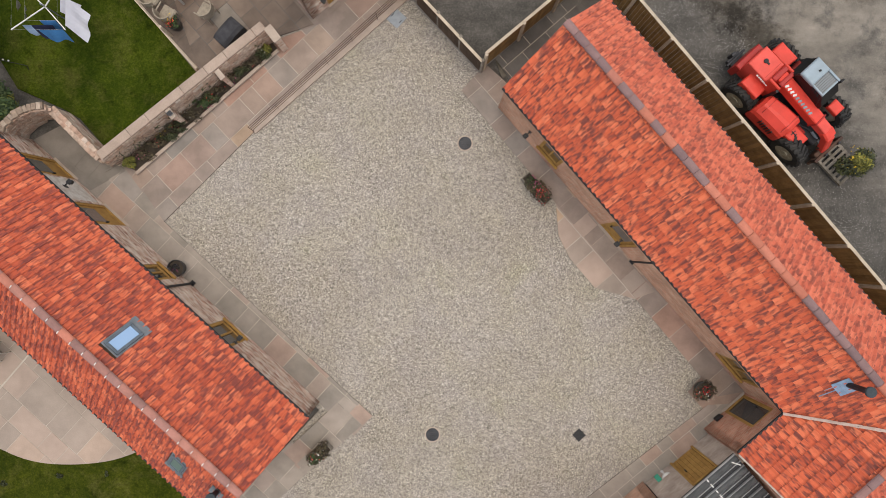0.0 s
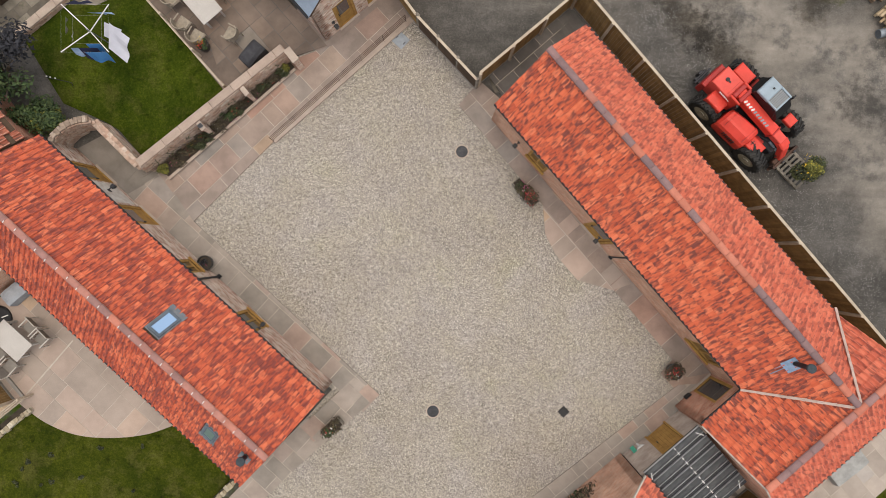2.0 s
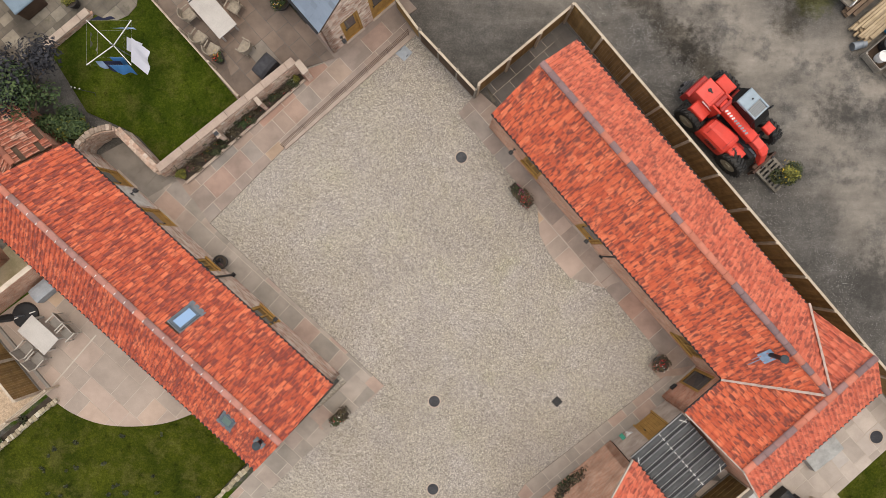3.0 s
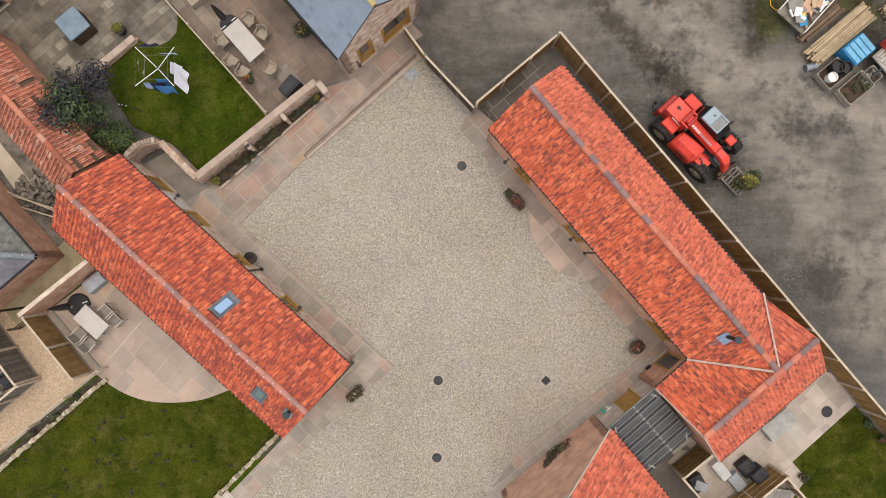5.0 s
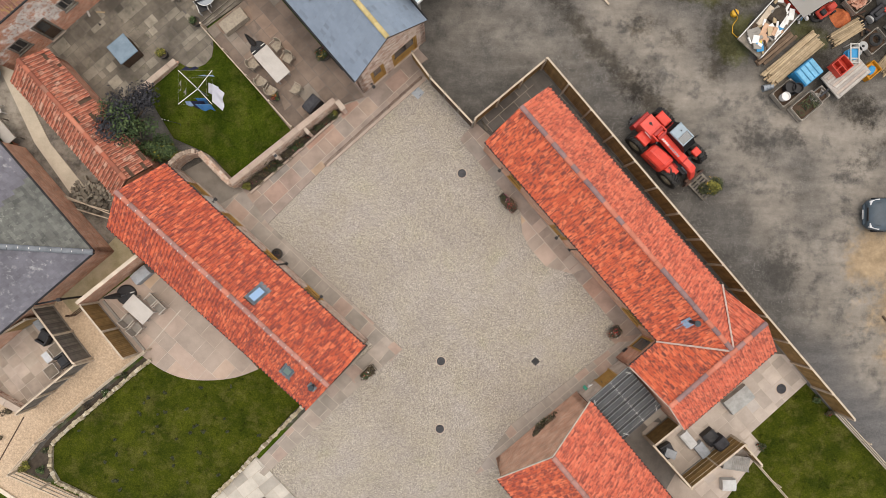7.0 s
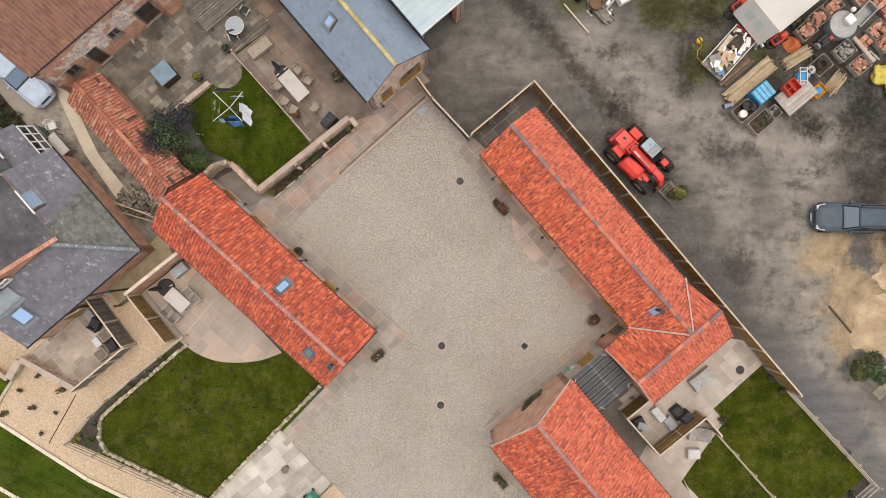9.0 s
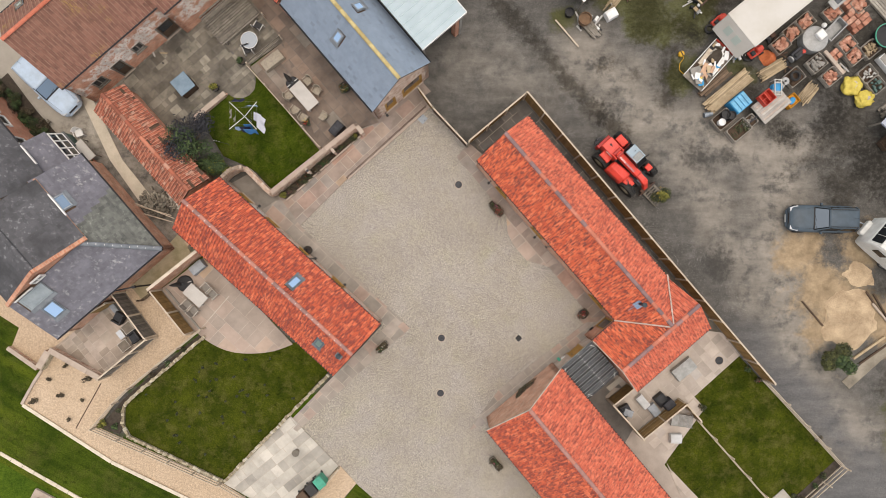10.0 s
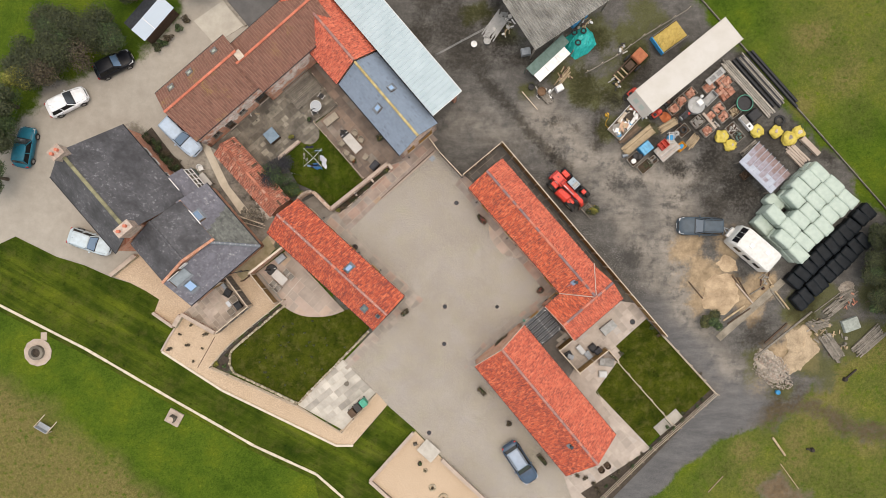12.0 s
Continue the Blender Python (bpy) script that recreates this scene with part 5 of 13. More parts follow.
    part("verge", bm, MORTAR, roof)
    bm = bmesh.new()
    box(bm, 0.5, x2 - 0.5, 0.5, MW - 0.5, -0.02, 0.02)
    part("floor", bm, CONCRETE, rb)


brick_barn()

# the range across the foot of the court
barn("gabled_barn", "broad single-storey brick barn under an orange pantile roof", (9.4, -14.93), -50.1, 13.6, 6.05, 3.0, 5.6, BRICK_SOFT, (TILE_SMOKED, TILE_ROSE),
     holes={0: [(2.6, 3.5, 0.0, 2.1, "door"), (5.4, 6.5, 0.9, 2.0, "window"), (9.2, 10.2, 0.0, 2.1, "door")], 3: [(1.6, 4.0, 0.0, 2.2, "door")]},
     loose={0: (0.0, 7.0)}, flues=[(0, 10.9, 2.9, 0.7)], pipes=[(-1, -6.3)], verge=True)

def verge_and_creeper():
    """Pale mortar verge of the broad barn's court gable, and the plant that climbs it."""
    g = thing("wall_creeper", "browning creeper against the brick gable", "creeper", (9.4, -14.93, 0), -50.1)
    bm = bmesh.new()
    r = random.Random(9)
    for k in range(26):
        y = r.uniform(-0.9, 0.9)
        p = Vector((-6.72, 0.4 + y * 0.3, 0.0))
        q = Vector((-6.72 - r.uniform(0.02, 0.12), 0.4 + y, r.uniform(0.5, 1.7)))
        rod(bm, p, q, 0.012, 0.006, 4)
    part("stem", bm, DARK_WOOD, g)
    return g


CREEPER = verge_and_creeper()

# slate-roofed stone range with its pantiled continuation
SL = math.hypot(-10.31 + 4.47, 15.14 - 8.33)
SA = math.degrees(math.atan2(15.14 - 8.33, -10.31 + 4.47))
SAR = radians(SA)
SX, SY = Vector((math.cos(SAR), math.sin(SAR))), Vector((-math.sin(SAR), math.cos(SAR)))
s_mid = Vector((-2.68, 9.9)) + SX * (SL / 2)
barn("slate_barn", "stone barn with a blue slate roof and lichened ridge", tuple(s_mid), SA, SL, 4.75, 3.0, 5.0, STONEWALL, (SLATE, SLATE),
     holes={2: [(0.75, 1.65, 0.0, 2.1, "door"), (2.2, 3.9, 0.0, 2.1, "door")]}, lights=[(1, 4.3, 4.85, 1.35, 2.1), (0, 4.9, 5.45, 1.4, 2.1)], light_mats=(GLASS_SKY, STEEL), ridge_mat=RIDGE_YELLOW, tile=("slate", 0.3, 0.2))
o_mid = Vector((-2.68, 9.9)) + SX * (SL + 4.6)
barn("pantiled_barn", "tall barn range under bright orange pantiles", tuple(o_mid), SA, 9.1, 5.0, 3.2, 5.3, BRICK, (TILE_ROSE, TILE_ROSE), ridge_mat=RIDGE)

# old brick barn with brown pantiles, in two ranges
barn("old_barn", "old brick barn with a weathered brown pantile roof", (-22.2, 14.5), 40.9, 8.45, 5.9, 4.0, 6.4, BRICK_PATCHY, (TILE_OLD, TILE_OLD), ridge_mat=RIDGE_RED, tile=("flat_pantile", 0.25, 0.32),
     holes={0: [(1.0, 1.9, 1.0, 2.0, "window", dict(frame_mat=GREY_WOOD, leaf=GREY_WOOD)), (2.6, 3.5, 0.0, 2.0, "door", dict(frame_mat=GREY_WOOD, leaf=DARK_WOOD)), (4.4, 5.2, 1.2, 2.1, "window", dict(frame_mat=GREY_WOOD, leaf=GREY_WOOD)), (6.4, 7.7, 0.0, 2.0, "door", dict(frame_mat=GREY_WOOD, leaf=DARK_WOOD))]},
     lights=[(1, 1.4, 1.9, 0.9, 1.5), (1, 3.6, 4.1, 1.0, 1.6), (1, 6.6, 7.1, 1.0, 1.6)], light_mats=(GLASS_PALE, GREY_WOOD))
barn("old_barn", "lower brick barn range with a dark brown pantile roof", (-15.55, 19.27), 41.5, 9.35, 5.4, 3.9, 6.1, BRICK_PATCHY, (TILE_OLD, TILE_OLD), ridge_mat=RIDGE_RED, tile=("flat_pantile", 0.25, 0.32))

stub = thing("limed_stack", "pale limed brick stack between the old barns", "chimney", (-18.75, 16.9, 0), 41)
part("stack", boxes((-0.3, 0.3, -0.4, 0.4, 3.4, 6.3), bevel=0.02), STONE, stub)
part("cap", boxes((-0.34, 0.34, -0.44, 0.44, 6.3, 6.38), bevel=0.02), BRICK, stub)
part("foot", boxes((-0.28, 0.28, -0.38, 0.38, 0.0, 3.4)), BRICK, stub)
# ---- lawns, paving and beds ----
def lawn(name, pts, label, top=0.03, material=LAWN):
    return layer(name, pts, -0.1, top, material, label, "lawn")


OLD_CORNER = [(-12.72, 11.0), (-12.8, 10.5), (-13.15, 10.1), (-13.6, 9.9), (-14.2, 9.95), (-14.55, 10.15)]
lawn("lawn_north", [(-11.45, 3.55), (-8.3, 6.4), (-12.75, 11.5), *OLD_CORNER, (-16.6, 8.75), (-14.9, 6.0), (-13.3, 5.3), (-12.7, 4.95)], "small damp lawn behind the rubble garden wall", material=LAWN_DAMP)
lawn("lawn_west", [(-16.05, -6.1), (-18.6, -8.2), (-20.9, -10.1), (-21.5, -10.8), (-21.5, -12.2), (-21.1, -12.85), (-14.8, -15.8), (-9.7, -10.5), (-7.75, -8.5), (-7.6, -7.7), (-9.4, -6.5), (-12.0, -6.9), (-14.5, -6.9)], "lawn beside the pantiled barn, with worn dark spots")
lawn("lawn_east", [(19.95, -7.5), (16.6, -10.4), (16.95, -11.65), (22.45, -17.85), (26.7, -14.7), (21.9, -9.6)], "fenced lawn beside the lane")
lawn("lawn_east", [(16.95, -11.7), (14.9, -14.8), (19.3, -20.6), (22.4, -17.9)], "narrow fenced lawn behind the broad barn")
layer("mown_strip", [(-70, -12.0), (-43.1, 0.67), (-39.0, -1.35), (-36.2, -2.2), (-33.6, -3.35), (-31.65, -3.95), (-29.95, -4.85), (-28.75, -5.6), (-29.25, -6.95), (-27.15, -8.4), (-27.7, -9.4), (-28.45, -10.8), (-22.3, -14.6), (-11.0, -20.1), (-9.3, -20.1), (-5.9, -16.2), (-3.3, -18.4), (-7.5, -23.5), (-5.3, -25.6), (-6.0, -32), (-12.5, -26.5), (-13.2, -23.6), (-19.3, -20.8), (-27.7, -16.0), (-36.2, -11.1), (-44.7, -6.8), (-70, -16.0)], -0.12, -0.02, MEADOW, "mown grass with stripes beside the house", "lawn")

paving("paving_court_west", [[(-12.4, 2.35), (-2.95, -6.3), (-2.3, -5.6), (-9.7, 1.3), (-11.0, 3.2)], [(-5.5, -6.95), (-4.7, -7.7), (-2.3, -5.6), (-3.3, -4.9)], [(-10.6, -12.1), (-9.9, -12.6), (-4.3, -7.3), (-5.2, -6.5)]], -42.4, 0.78, FLAG_BUFF, "buff-grey sandstone flags along the barn wall")
paving("paving_court_north", [[(-11.1, 3.2), (-9.7, 1.3), (-6.45, 4.55), (-1.0, 9.3), (-1.75, 10.4), (-4.2, 8.3), (-5.75, 7.75)]], 43, 0.85, FLAG, "mixed buff and grey sandstone flags")
paving("paving_court_east", [[(0.85, 5.95), (1.7, 6.9), (2.6, 6.1), (2.3, 5.3), (11.0, -4.7), (9.95, -4.9)]], -49.05, 0.85, FLAG, "sandstone flags along the brick barn")
paving("paving_bay", [[(4.0, 2.75), (4.19, 2.14), (4.3, 0.8), (4.7, 0.0), (5.57, -1.03), (6.99, -1.43), (7.95, -1.1), (5.0, 2.35)]], -49.05, 0.8, FLAG_PINK, "pinkish flags in a bay before the barn door", joint=0.03, top=0.052)
paving("paving_court_south", [[(9.6, -5.2), (11.4, -5.1), (7.6, -8.1), (2.9, -12.0), (1.7, -12.5), (3.7, -9.75)]], 39.8, 0.8, FLAG_BUFF, "row of grey sandstone flags")
paving("paving_patio_north", [[(-8.4, 6.4), (-5.6, 7.9), (-4.4, 8.3), (-12.6, 17.9), (-14.3, 18.1), (-10.9, 13.7)], [(-13.1, 12.0), (-8.4, 6.4), (-10.9, 13.7)]], -49, 0.8, FLAG_DAMP, "damp sandstone flags of the patio", bed=FLAG_DARK)
paving("paving_old_yard", [[(-24.4, 10.1), (-19.3, 7.3), (-16.6, 8.75), *OLD_CORNER[::-1], (-12.75, 11.5), (-13.2, 12.1), (-17.4, 15.6)], [(-17.4, 15.6), (-13.2, 12.1), (-10.9, 13.7), (-14.4, 18.2)]], 41, 0.5, FLAG_GREY, "old mossy stone flags", wild=0.6, limit=330, bed=FLAG_DARK, joint=0.018)
paving("paving_passage", [[(-14.7, 4.0), (-12.3, 2.4), (-11.05, 3.1), (-13.0, 4.9)]], -42, 0.9, PASSAGE_FLAG, "brown-grey concrete flags of the passage", bed=PASSAGE_FLAG)


def eased(pts, n=5):
    """A smooth line through the points."""
    out = []
    for i in range(len(pts) - 1):
        a, b, c, d = (Vector(pts[max(0, min(len(pts) - 1, k))]) for k in (i - 1, i, i + 1, i + 2))
        for j in range(n):
            t = j / n
            out.append(tuple(0.5 * (2 * b + (c - a) * t + (2 * a - 5 * b + 4 * c - d) * t * t + (3 * b - a - 3 * c + d) * t ** 3)))
    return out + [pts[-1]]


paving("paving_patio_west", [[(-19.1, -3.0)] + eased([(-16.6, -6.0), (-15.6, -6.72), (-14.4, -7.2), (-13.0, -7.33), (-11.5, -7.17), (-10.2, -6.7)]) + [(-15.9, -0.6)]], -42.4, 0.95, FLAG_PINK, "rounded sandstone patio behind the barn")
paving("paving_terrace_house", [[(-26.35, -6.95), (-23.0, -9.0), (-19.4, -6.1), (-21.6, -3.1), (-24.5, -5.5)]], -52, 0.6, FLAG_MOTTLED, "mottled sandstone flags outside the house", bed=SANDY_JOINT)
paving("paving_white_patio", [[(-10.35, -11.55), (-7.1, -14.9), (-10.35, -18.6), (-14.85, -16.1)]], 39, 0.75, FLAG_PALE, "pale cream stone patio")
paving("paving_east_terrace", [[(11.2, -8.6), (14.4, -12.6), (16.9, -10.2), (20.0, -7.4), (18.8, -5.9), (16.6, -5.6), (12.4, -9.0)], [(10.9, -10.2), (11.5, -9.6), (16.9, -10.2), (17.6, -11.0), (15.0, -14.6)], [(15.0, -14.6), (15.3, -15.1), (20.4, -20.4), (16.4, -18.0)], [(16.4, -18.0), (20.4, -20.4), (13.4, -24.9), (12.0, -22.4)], [(12.0, -22.4), (13.4, -24.9), (14.7, -26.0), (13.0, -26.6), (11.5, -22.6)]], -49, 0.72, FLAG_CREAM, "pale flagged terrace behind the barns", joint=0.03)
paving("paving_margin", [[(2.0, 7.2), (5.2, 9.9), (5.9, 9.1), (2.6, 6.3)], [(5.3, 9.8), (14.9, -1.6), (14.3, -2.1), (4.7, 9.2)]], 40.8, 0.75, FLAG_DARK, "dark grey flags between barn and fence", top=0.03)
layer("corner_flag", [(8.9, -4.75), (10.0, -3.5), (11.4, -5.1), (9.6, -5.5)], -0.1, 0.034, FLAG, "brown-grey flag in the court corner", "paving")
layer("barn_apron", [(-7.0, 8.6), (-4.3, 8.0), (-0.9, 10.4), (-2.6, 12.2)], -0.1, 0.03, FLAG, "sandstone apron at the foot of the barn", "paving")
layer("terrace_gap", [(13.9, -13.6), (15.2, -14.5), (17.6, -17.2), (15.5, -18.6)], -0.1, 0.016, FLAG_CREAM, "cream flags between terrace and barn", "paving")
layer("barn_strip", [(12.2, -13.4), (13.3, -11.5), (16.4, -16.5), (15.6, -17.6)], -0.1, 0.02, FLAG_CREAM, "cream flags along the barn", "paving")
for x, y in ((21.55, -18.25), (22.7, -17.3)):
    bm = bmesh.new()
    box(bm, -0.72, 0.72, -0.55, 0.55, 0.0, 0.09, 0.015)
    solid("concrete_slab", bm, FLAG_PALE, "pale concrete slab at the lawn corner", "slab", (x, y, 0.0), 41, "slabs at the lawn corner")
layer("passage_floor", [(9.2, -9.8), (11.3, -8.3), (13.3, -11.5), (12.2, -13.4)], -0.1, 0.02, FLAG_DARK, "dark grey concrete passage behind the barn", "paving")
layer("tan_path", [(-33.5, -3.25), (-31.0, -1.15), (-29.4, -0.6), (-24.5, -5.6), (-26.35, -6.95), (-23.1, -9.0), (-19.5, -6.0), (-21.7, -3.0), (-17.7, 0.9), (-17.0, 0.4), (-19.1, -3.0), (-16.7, -5.9), (-20.9, -9.5), (-22.0, -10.4), (-23.4, -12.3), (-15.0, -16.05), (-10.7, -18.75), (-7.0, -14.9), (-5.9, -16.1), (-9.3, -20.05), (-11.0, -20.05), (-22.35, -14.6), (-28.4, -10.75), (-27.65, -9.35), (-27.1, -8.35), (-29.2, -6.9), (-28.7, -5.6), (-29.95, -4.8), (-31.65, -3.9)], -0.1, 0.02, GRAVEL_TAN, "tan resin-bound gravel path", "path")
layer("weedy_gravel", [(-20.35, -3.75), (-19.6, -3.2), (-17.1, -0.5), (-17.9, 0.8), (-21.2, -2.75)], -0.1, 0.026, surf("weedy_gravel", (0.43, 0.36, 0.24), (0.29, 0.25, 0.145), scale=1.2, fine=45, spread=0.35), "weedy yellowish gravel between house and brick wall", "gravel")
layer("tan_terrace", [(-3.1, -18.7), (-7.5, -23.5), (-5.1, -25.6), (1.0, -31.0), (7.5, -29.0), (3.95, -25.5), (-0.45, -21.4)], -0.1, 0.12, GRAVEL_TAN, "raised tan gravel terrace", "terrace")
layer("flower_bed", [(-11.1, 3.3), (-10.6, 3.05), (-5.65, 7.4), (-5.95, 7.75)], -0.1, 0.12, SOIL, "narrow flower bed under the wall", "flower bed")
layer("flower_bed", [(-16.4, -5.95), (-20.7, -9.6), (-21.7, -10.5), (-23.2, -12.3), (-21.9, -12.75), (-21.6, -12.2), (-21.65, -10.9), (-20.9, -10.25), (-16.1, -6.2)], -0.1, 0.05, SOIL, "planted bed between path and lawn", "flower bed")
layer("kerb_strip", [(11.5, -22.6), (16.5, -25.5), (26.9, -14.85), (26.5, -14.4), (19.4, -21.0), (12.9, -24.8)], -0.1, 0.04, SOIL, "earth border along the lane", "flower bed")
layer("gravel_margin", [(2.0, 7.2), (5.2, 9.9), (14.9, -1.6), (19.0, -5.9), (18.4, -6.3), (17.2, -4.9), (14.2, -2.0), (5.3, 8.3), (2.3, 6.4)], -0.12, -0.01, FLAG_GREY, "narrow flagged margin behind the barn", "paving")

# ---- walls of stone ----
def stone_mesh(seed, material):
    r = random.Random(seed)
    bm = bmesh.new()
    vs = box(bm, -0.5, 0.5, -0.5, 0.5, -0.5, 0.5)
    bmesh.ops.bevel(bm, geom=list(bm.edges), offset=0.12, segments=1, affect="EDGES")
    for v in bm.verts:
        v.co *= 1 + r.uniform(-0.1, 0.1)
    return mesh_of("stone", bm, material)


def stone_set(material, n=6):
    return [stone_mesh(i, material) for i in range(n)]


STONES, STONES_PALE = stone_set(STONE), stone_set(STONE_PALE)


def put_stone(parent, meshes, place, size, turn, name="stone"):
    o = new(name, rng.choice(meshes))
    o.parent = parent
    o.location, o.rotation_euler, o.scale = place, (rng.uniform(-0.08, 0.08), rng.uniform(-0.08, 0.08), turn), size
    return o


def rubble_wall(name, label, path, height, thick, meshes=STONES, faces=(1,), cope=True, core=STONEWALL, limit=300, cope_mat=COPING, cope_stones=False, size=0.27, rough_top=False):
    """A wall along path with its stones on the faces that show (1: the right-hand face, -1: the left), and a coping."""
    w = thing(name, label, "wall", kind="structure")
    left = limit
    for p, q in zip(path, path[1:]):
        bm = bmesh.new()
        beam(bm, (*p, height / 2), (*q, height / 2), thick - 0.06, height)
        part("core", bm, core, w)
        d = Vector((q[0] - p[0], q[1] - p[1], 0))
        L = d.length
        d.normalize()
        n = Vector((d.y, -d.x, 0))
        ang = math.atan2(d.y, d.x)
        for f in faces:
            z = 0.0
            while z < height - 0.05:
                h = min(rng.uniform(0.075, 0.13), height - z)
                s = rng.uniform(-0.15, 0)
                while s < L:
                    ln = rng.uniform(size * 0.6, size * 1.5)
                    if s + ln / 2 > 0 and s + ln / 2 < L and left > 0:
                        c = Vector((*p, 0)) + d * (s + ln / 2) + n * (f * (thick / 2 - 0.04 + rng.uniform(0, 0.02)))
                        put_stone(w, meshes, (c.x, c.y, z + h / 2), (ln * 0.98, 0.12, h * 0.96), ang)
                        left -= 1
                    s += ln
                z += h
        if rough_top:
            for row in (-0.5, 0.5):
                s = rng.uniform(-0.1, 0.0)
                while s < L:
                    ln = rng.uniform(0.12, 0.34)
                    c = Vector((*p, height + rng.uniform(-0.02, 0.02))) + d * min(L, max(0.0, s + ln / 2)) + n * (row * thick / 2.0)
                    put_stone(w, meshes, tuple(c), (ln * 1.02, thick / 1.9, rng.uniform(0.07, 0.12)), ang + rng.uniform(-0.1, 0.1))
                    s += ln
        elif cope:
            s = 0.0
            while s < L - 0.05:
                ln = min(rng.uniform(0.8, 1.5) if not cope_stones else rng.uniform(0.11, 0.22), L - s)
                bm = bmesh.new()
                a = Vector((*p, height + 0.03)) + d * s + (n * rng.uniform(-0.035, 0.035) if cope_stones else n * 0.0)
                beam(bm, a, a + d * (ln - 0.008), thick + 0.03 + (rng.uniform(-0.07, 0.03) if cope_stones else 0.0), 0.07 + rng.uniform(0, 0.02) + (0.05 if cope_stones else 0), bevel=0.015)
                part("coping_stone", bm, cope_mat, w)
                s += ln
    return w


rubble_wall("garden_wall", "rubble stone garden wall with a smooth pinkish coping and bare climbers", [(-11.35, 3.45), (-5.85, 7.85)], 1.2, 0.3, faces=(1,), size=0.3, cope_mat=COPE_PINK)


def wall_pier(place, turn, out, wide, height):
    """A squat stone buttress with a flat cap; its own x points away from the wall."""
    p = thing("wall_pier", "stone buttress with a flat cap against the garden wall", "buttress", (*place, 0), turn, "buttresses of the garden wall", "structure")
    part("shaft", boxes((0.05, out - 0.04, -wide / 2 + 0.03, wide / 2 - 0.03, 0, height - 0.06)), STONEWALL, p)
    part("cap", boxes((0.0, out, -wide / 2, wide / 2, height - 0.06, height + 0.02), bevel=0.015), COPING, p)


for place, out, wide, high in (((-7.44, 6.35), 0.38, 0.2, 1.2), ((-9.1, 5.03), 0.38, 0.2, 1.2), ((-5.72, 7.8), 0.6, 0.3, 1.26)):
    wall_pier(place, -51.3, out, wide, high)
rubble_wall("garden_wall", "low rubble wall between passage and lawn", [(-13.1, 5.05), (-11.5, 3.45)], 1.0, 0.3, faces=(1,), limit=120, rough_top=True)
rubble_wall("curved_wall", "curved rubble wall with rounded stone coping", [(-14.75, 4.0), (-14.6, 4.45), (-14.25, 4.8), (-13.75, 5.05), (-13.2, 5.1)], 1.25, 0.24, faces=(1,), limit=110, cope_stones=True, cope_mat=STONE_BROWN)
rubble_wall("bed_edging", "thin pale stone edging of the flower bed", [(-10.65, 2.98), (-5.62, 7.36)], 0.12, 0.09, faces=(), core=COPING)
rubble_wall("old_yard_wall", "low old stone retaining wall in the yard", [(-16.75, 8.5), (-14.7, 10.2)], 0.3, 0.3, faces=(1,), limit=80)
rubble_wall("brick_garden_wall", "bare-topped brick garden wall", [(-19.25, -2.95), (-15.8, -0.2)], 1.8, 0.26, faces=(), core=BRICK_SOFT, cope=False)
rubble_wall("court_wall", "brick wall with an oak door closing the court", [(10.05, -6.0), (9.13, -6.72)], 2.4, 0.26, faces=(), core=COURT_STONE)
rubble_wall("court_wall", "brick wall beside the oak door", [(8.36, -7.34), (7.45, -8.05)], 2.4, 0.26, faces=(), core=COURT_STONE)
rubble_wall("edging_wall", "pale stone edging of the lawn", [(-16.1, -6.15), (-20.85, -10.15), (-21.55, -10.85), (-21.6, -12.15), (-21.2, -12.9), (-14.8, -15.95)], 0.16, 0.2, meshes=STONES_PALE, faces=(), core=STONE_PALE, cope_stones=True, cope_mat=STONE_PALE)
rubble_wall("edging_wall", "pale stone edging beside the gravel court", [(-14.75, -15.9), (-9.6, -10.6), (-7.75, -8.75)], 0.22, 0.2, meshes=STONES_PALE, faces=(), core=STONE_PALE, cope_stones=True, cope_mat=STONE_PALE)
rubble_wall("terrace_wall", "low coped wall of the tan terrace", [(-0.45, -21.45), (3.9, -25.5), (7.4, -29.0)], 0.5, 0.35, faces=(), core=COPING)
rubble_wall("terrace_wall", "low coped wall beside the mown grass", [(-3.3, -18.8), (-7.6, -23.6), (-5.2, -25.8)], 0.4, 0.3, faces=(), core=COPING)
rubble_wall("house_terrace_wall", "low rubble wall with wide coping round the house terrace", [(-26.3, -7.0), (-23.0, -8.85)], 0.6, 0.34, faces=(1,), meshes=STONES_PALE, limit=80)
rubble_wall("path_kerb", "pale kerb of the gravel corner", [(-28.45, -10.75), (-27.65, -9.3), (-27.1, -8.45)], 0.1, 0.16, faces=(), core=COPING)
rubble_wall("terrace_end_wall", "low pale wall at the end of the house terrace", [(-29.2, -6.9), (-27.2, -8.3)], 0.4, 0.26, faces=(1,), meshes=STONES_PALE, limit=50)
rubble_wall("terrace_pier", "short broad wall with pale coping at the terrace steps", [(-27.0, -8.2), (-26.35, -7.1)], 0.62, 0.42, faces=(1,), meshes=STONES_PALE, limit=30)
rubble_wall("drive_wall", "low pale wall between drive and house terrace", [(-33.35, -3.2), (-30.9, -1.2)], 0.55, 0.36, faces=(1,), meshes=STONES_PALE, limit=60)
bm = bmesh.new()
beam(bm, (-23.15, -9.35, 0.022), (-24.85, -12.4, 0.022), 0.07, 0.012)
solid("gravel_joint", bm, DARK_WOOD, "dark edging strip across the gravel", "edging", kind="structure")
rubble_wall("path_kerb", "pale kerb between path and mown grass", [(-28.4, -10.8), (-22.4, -14.65), (-11.0, -20.15), (-9.3, -20.15)], 0.06, 0.2, faces=(), core=COPING, cope_mat=COPING_PALE)

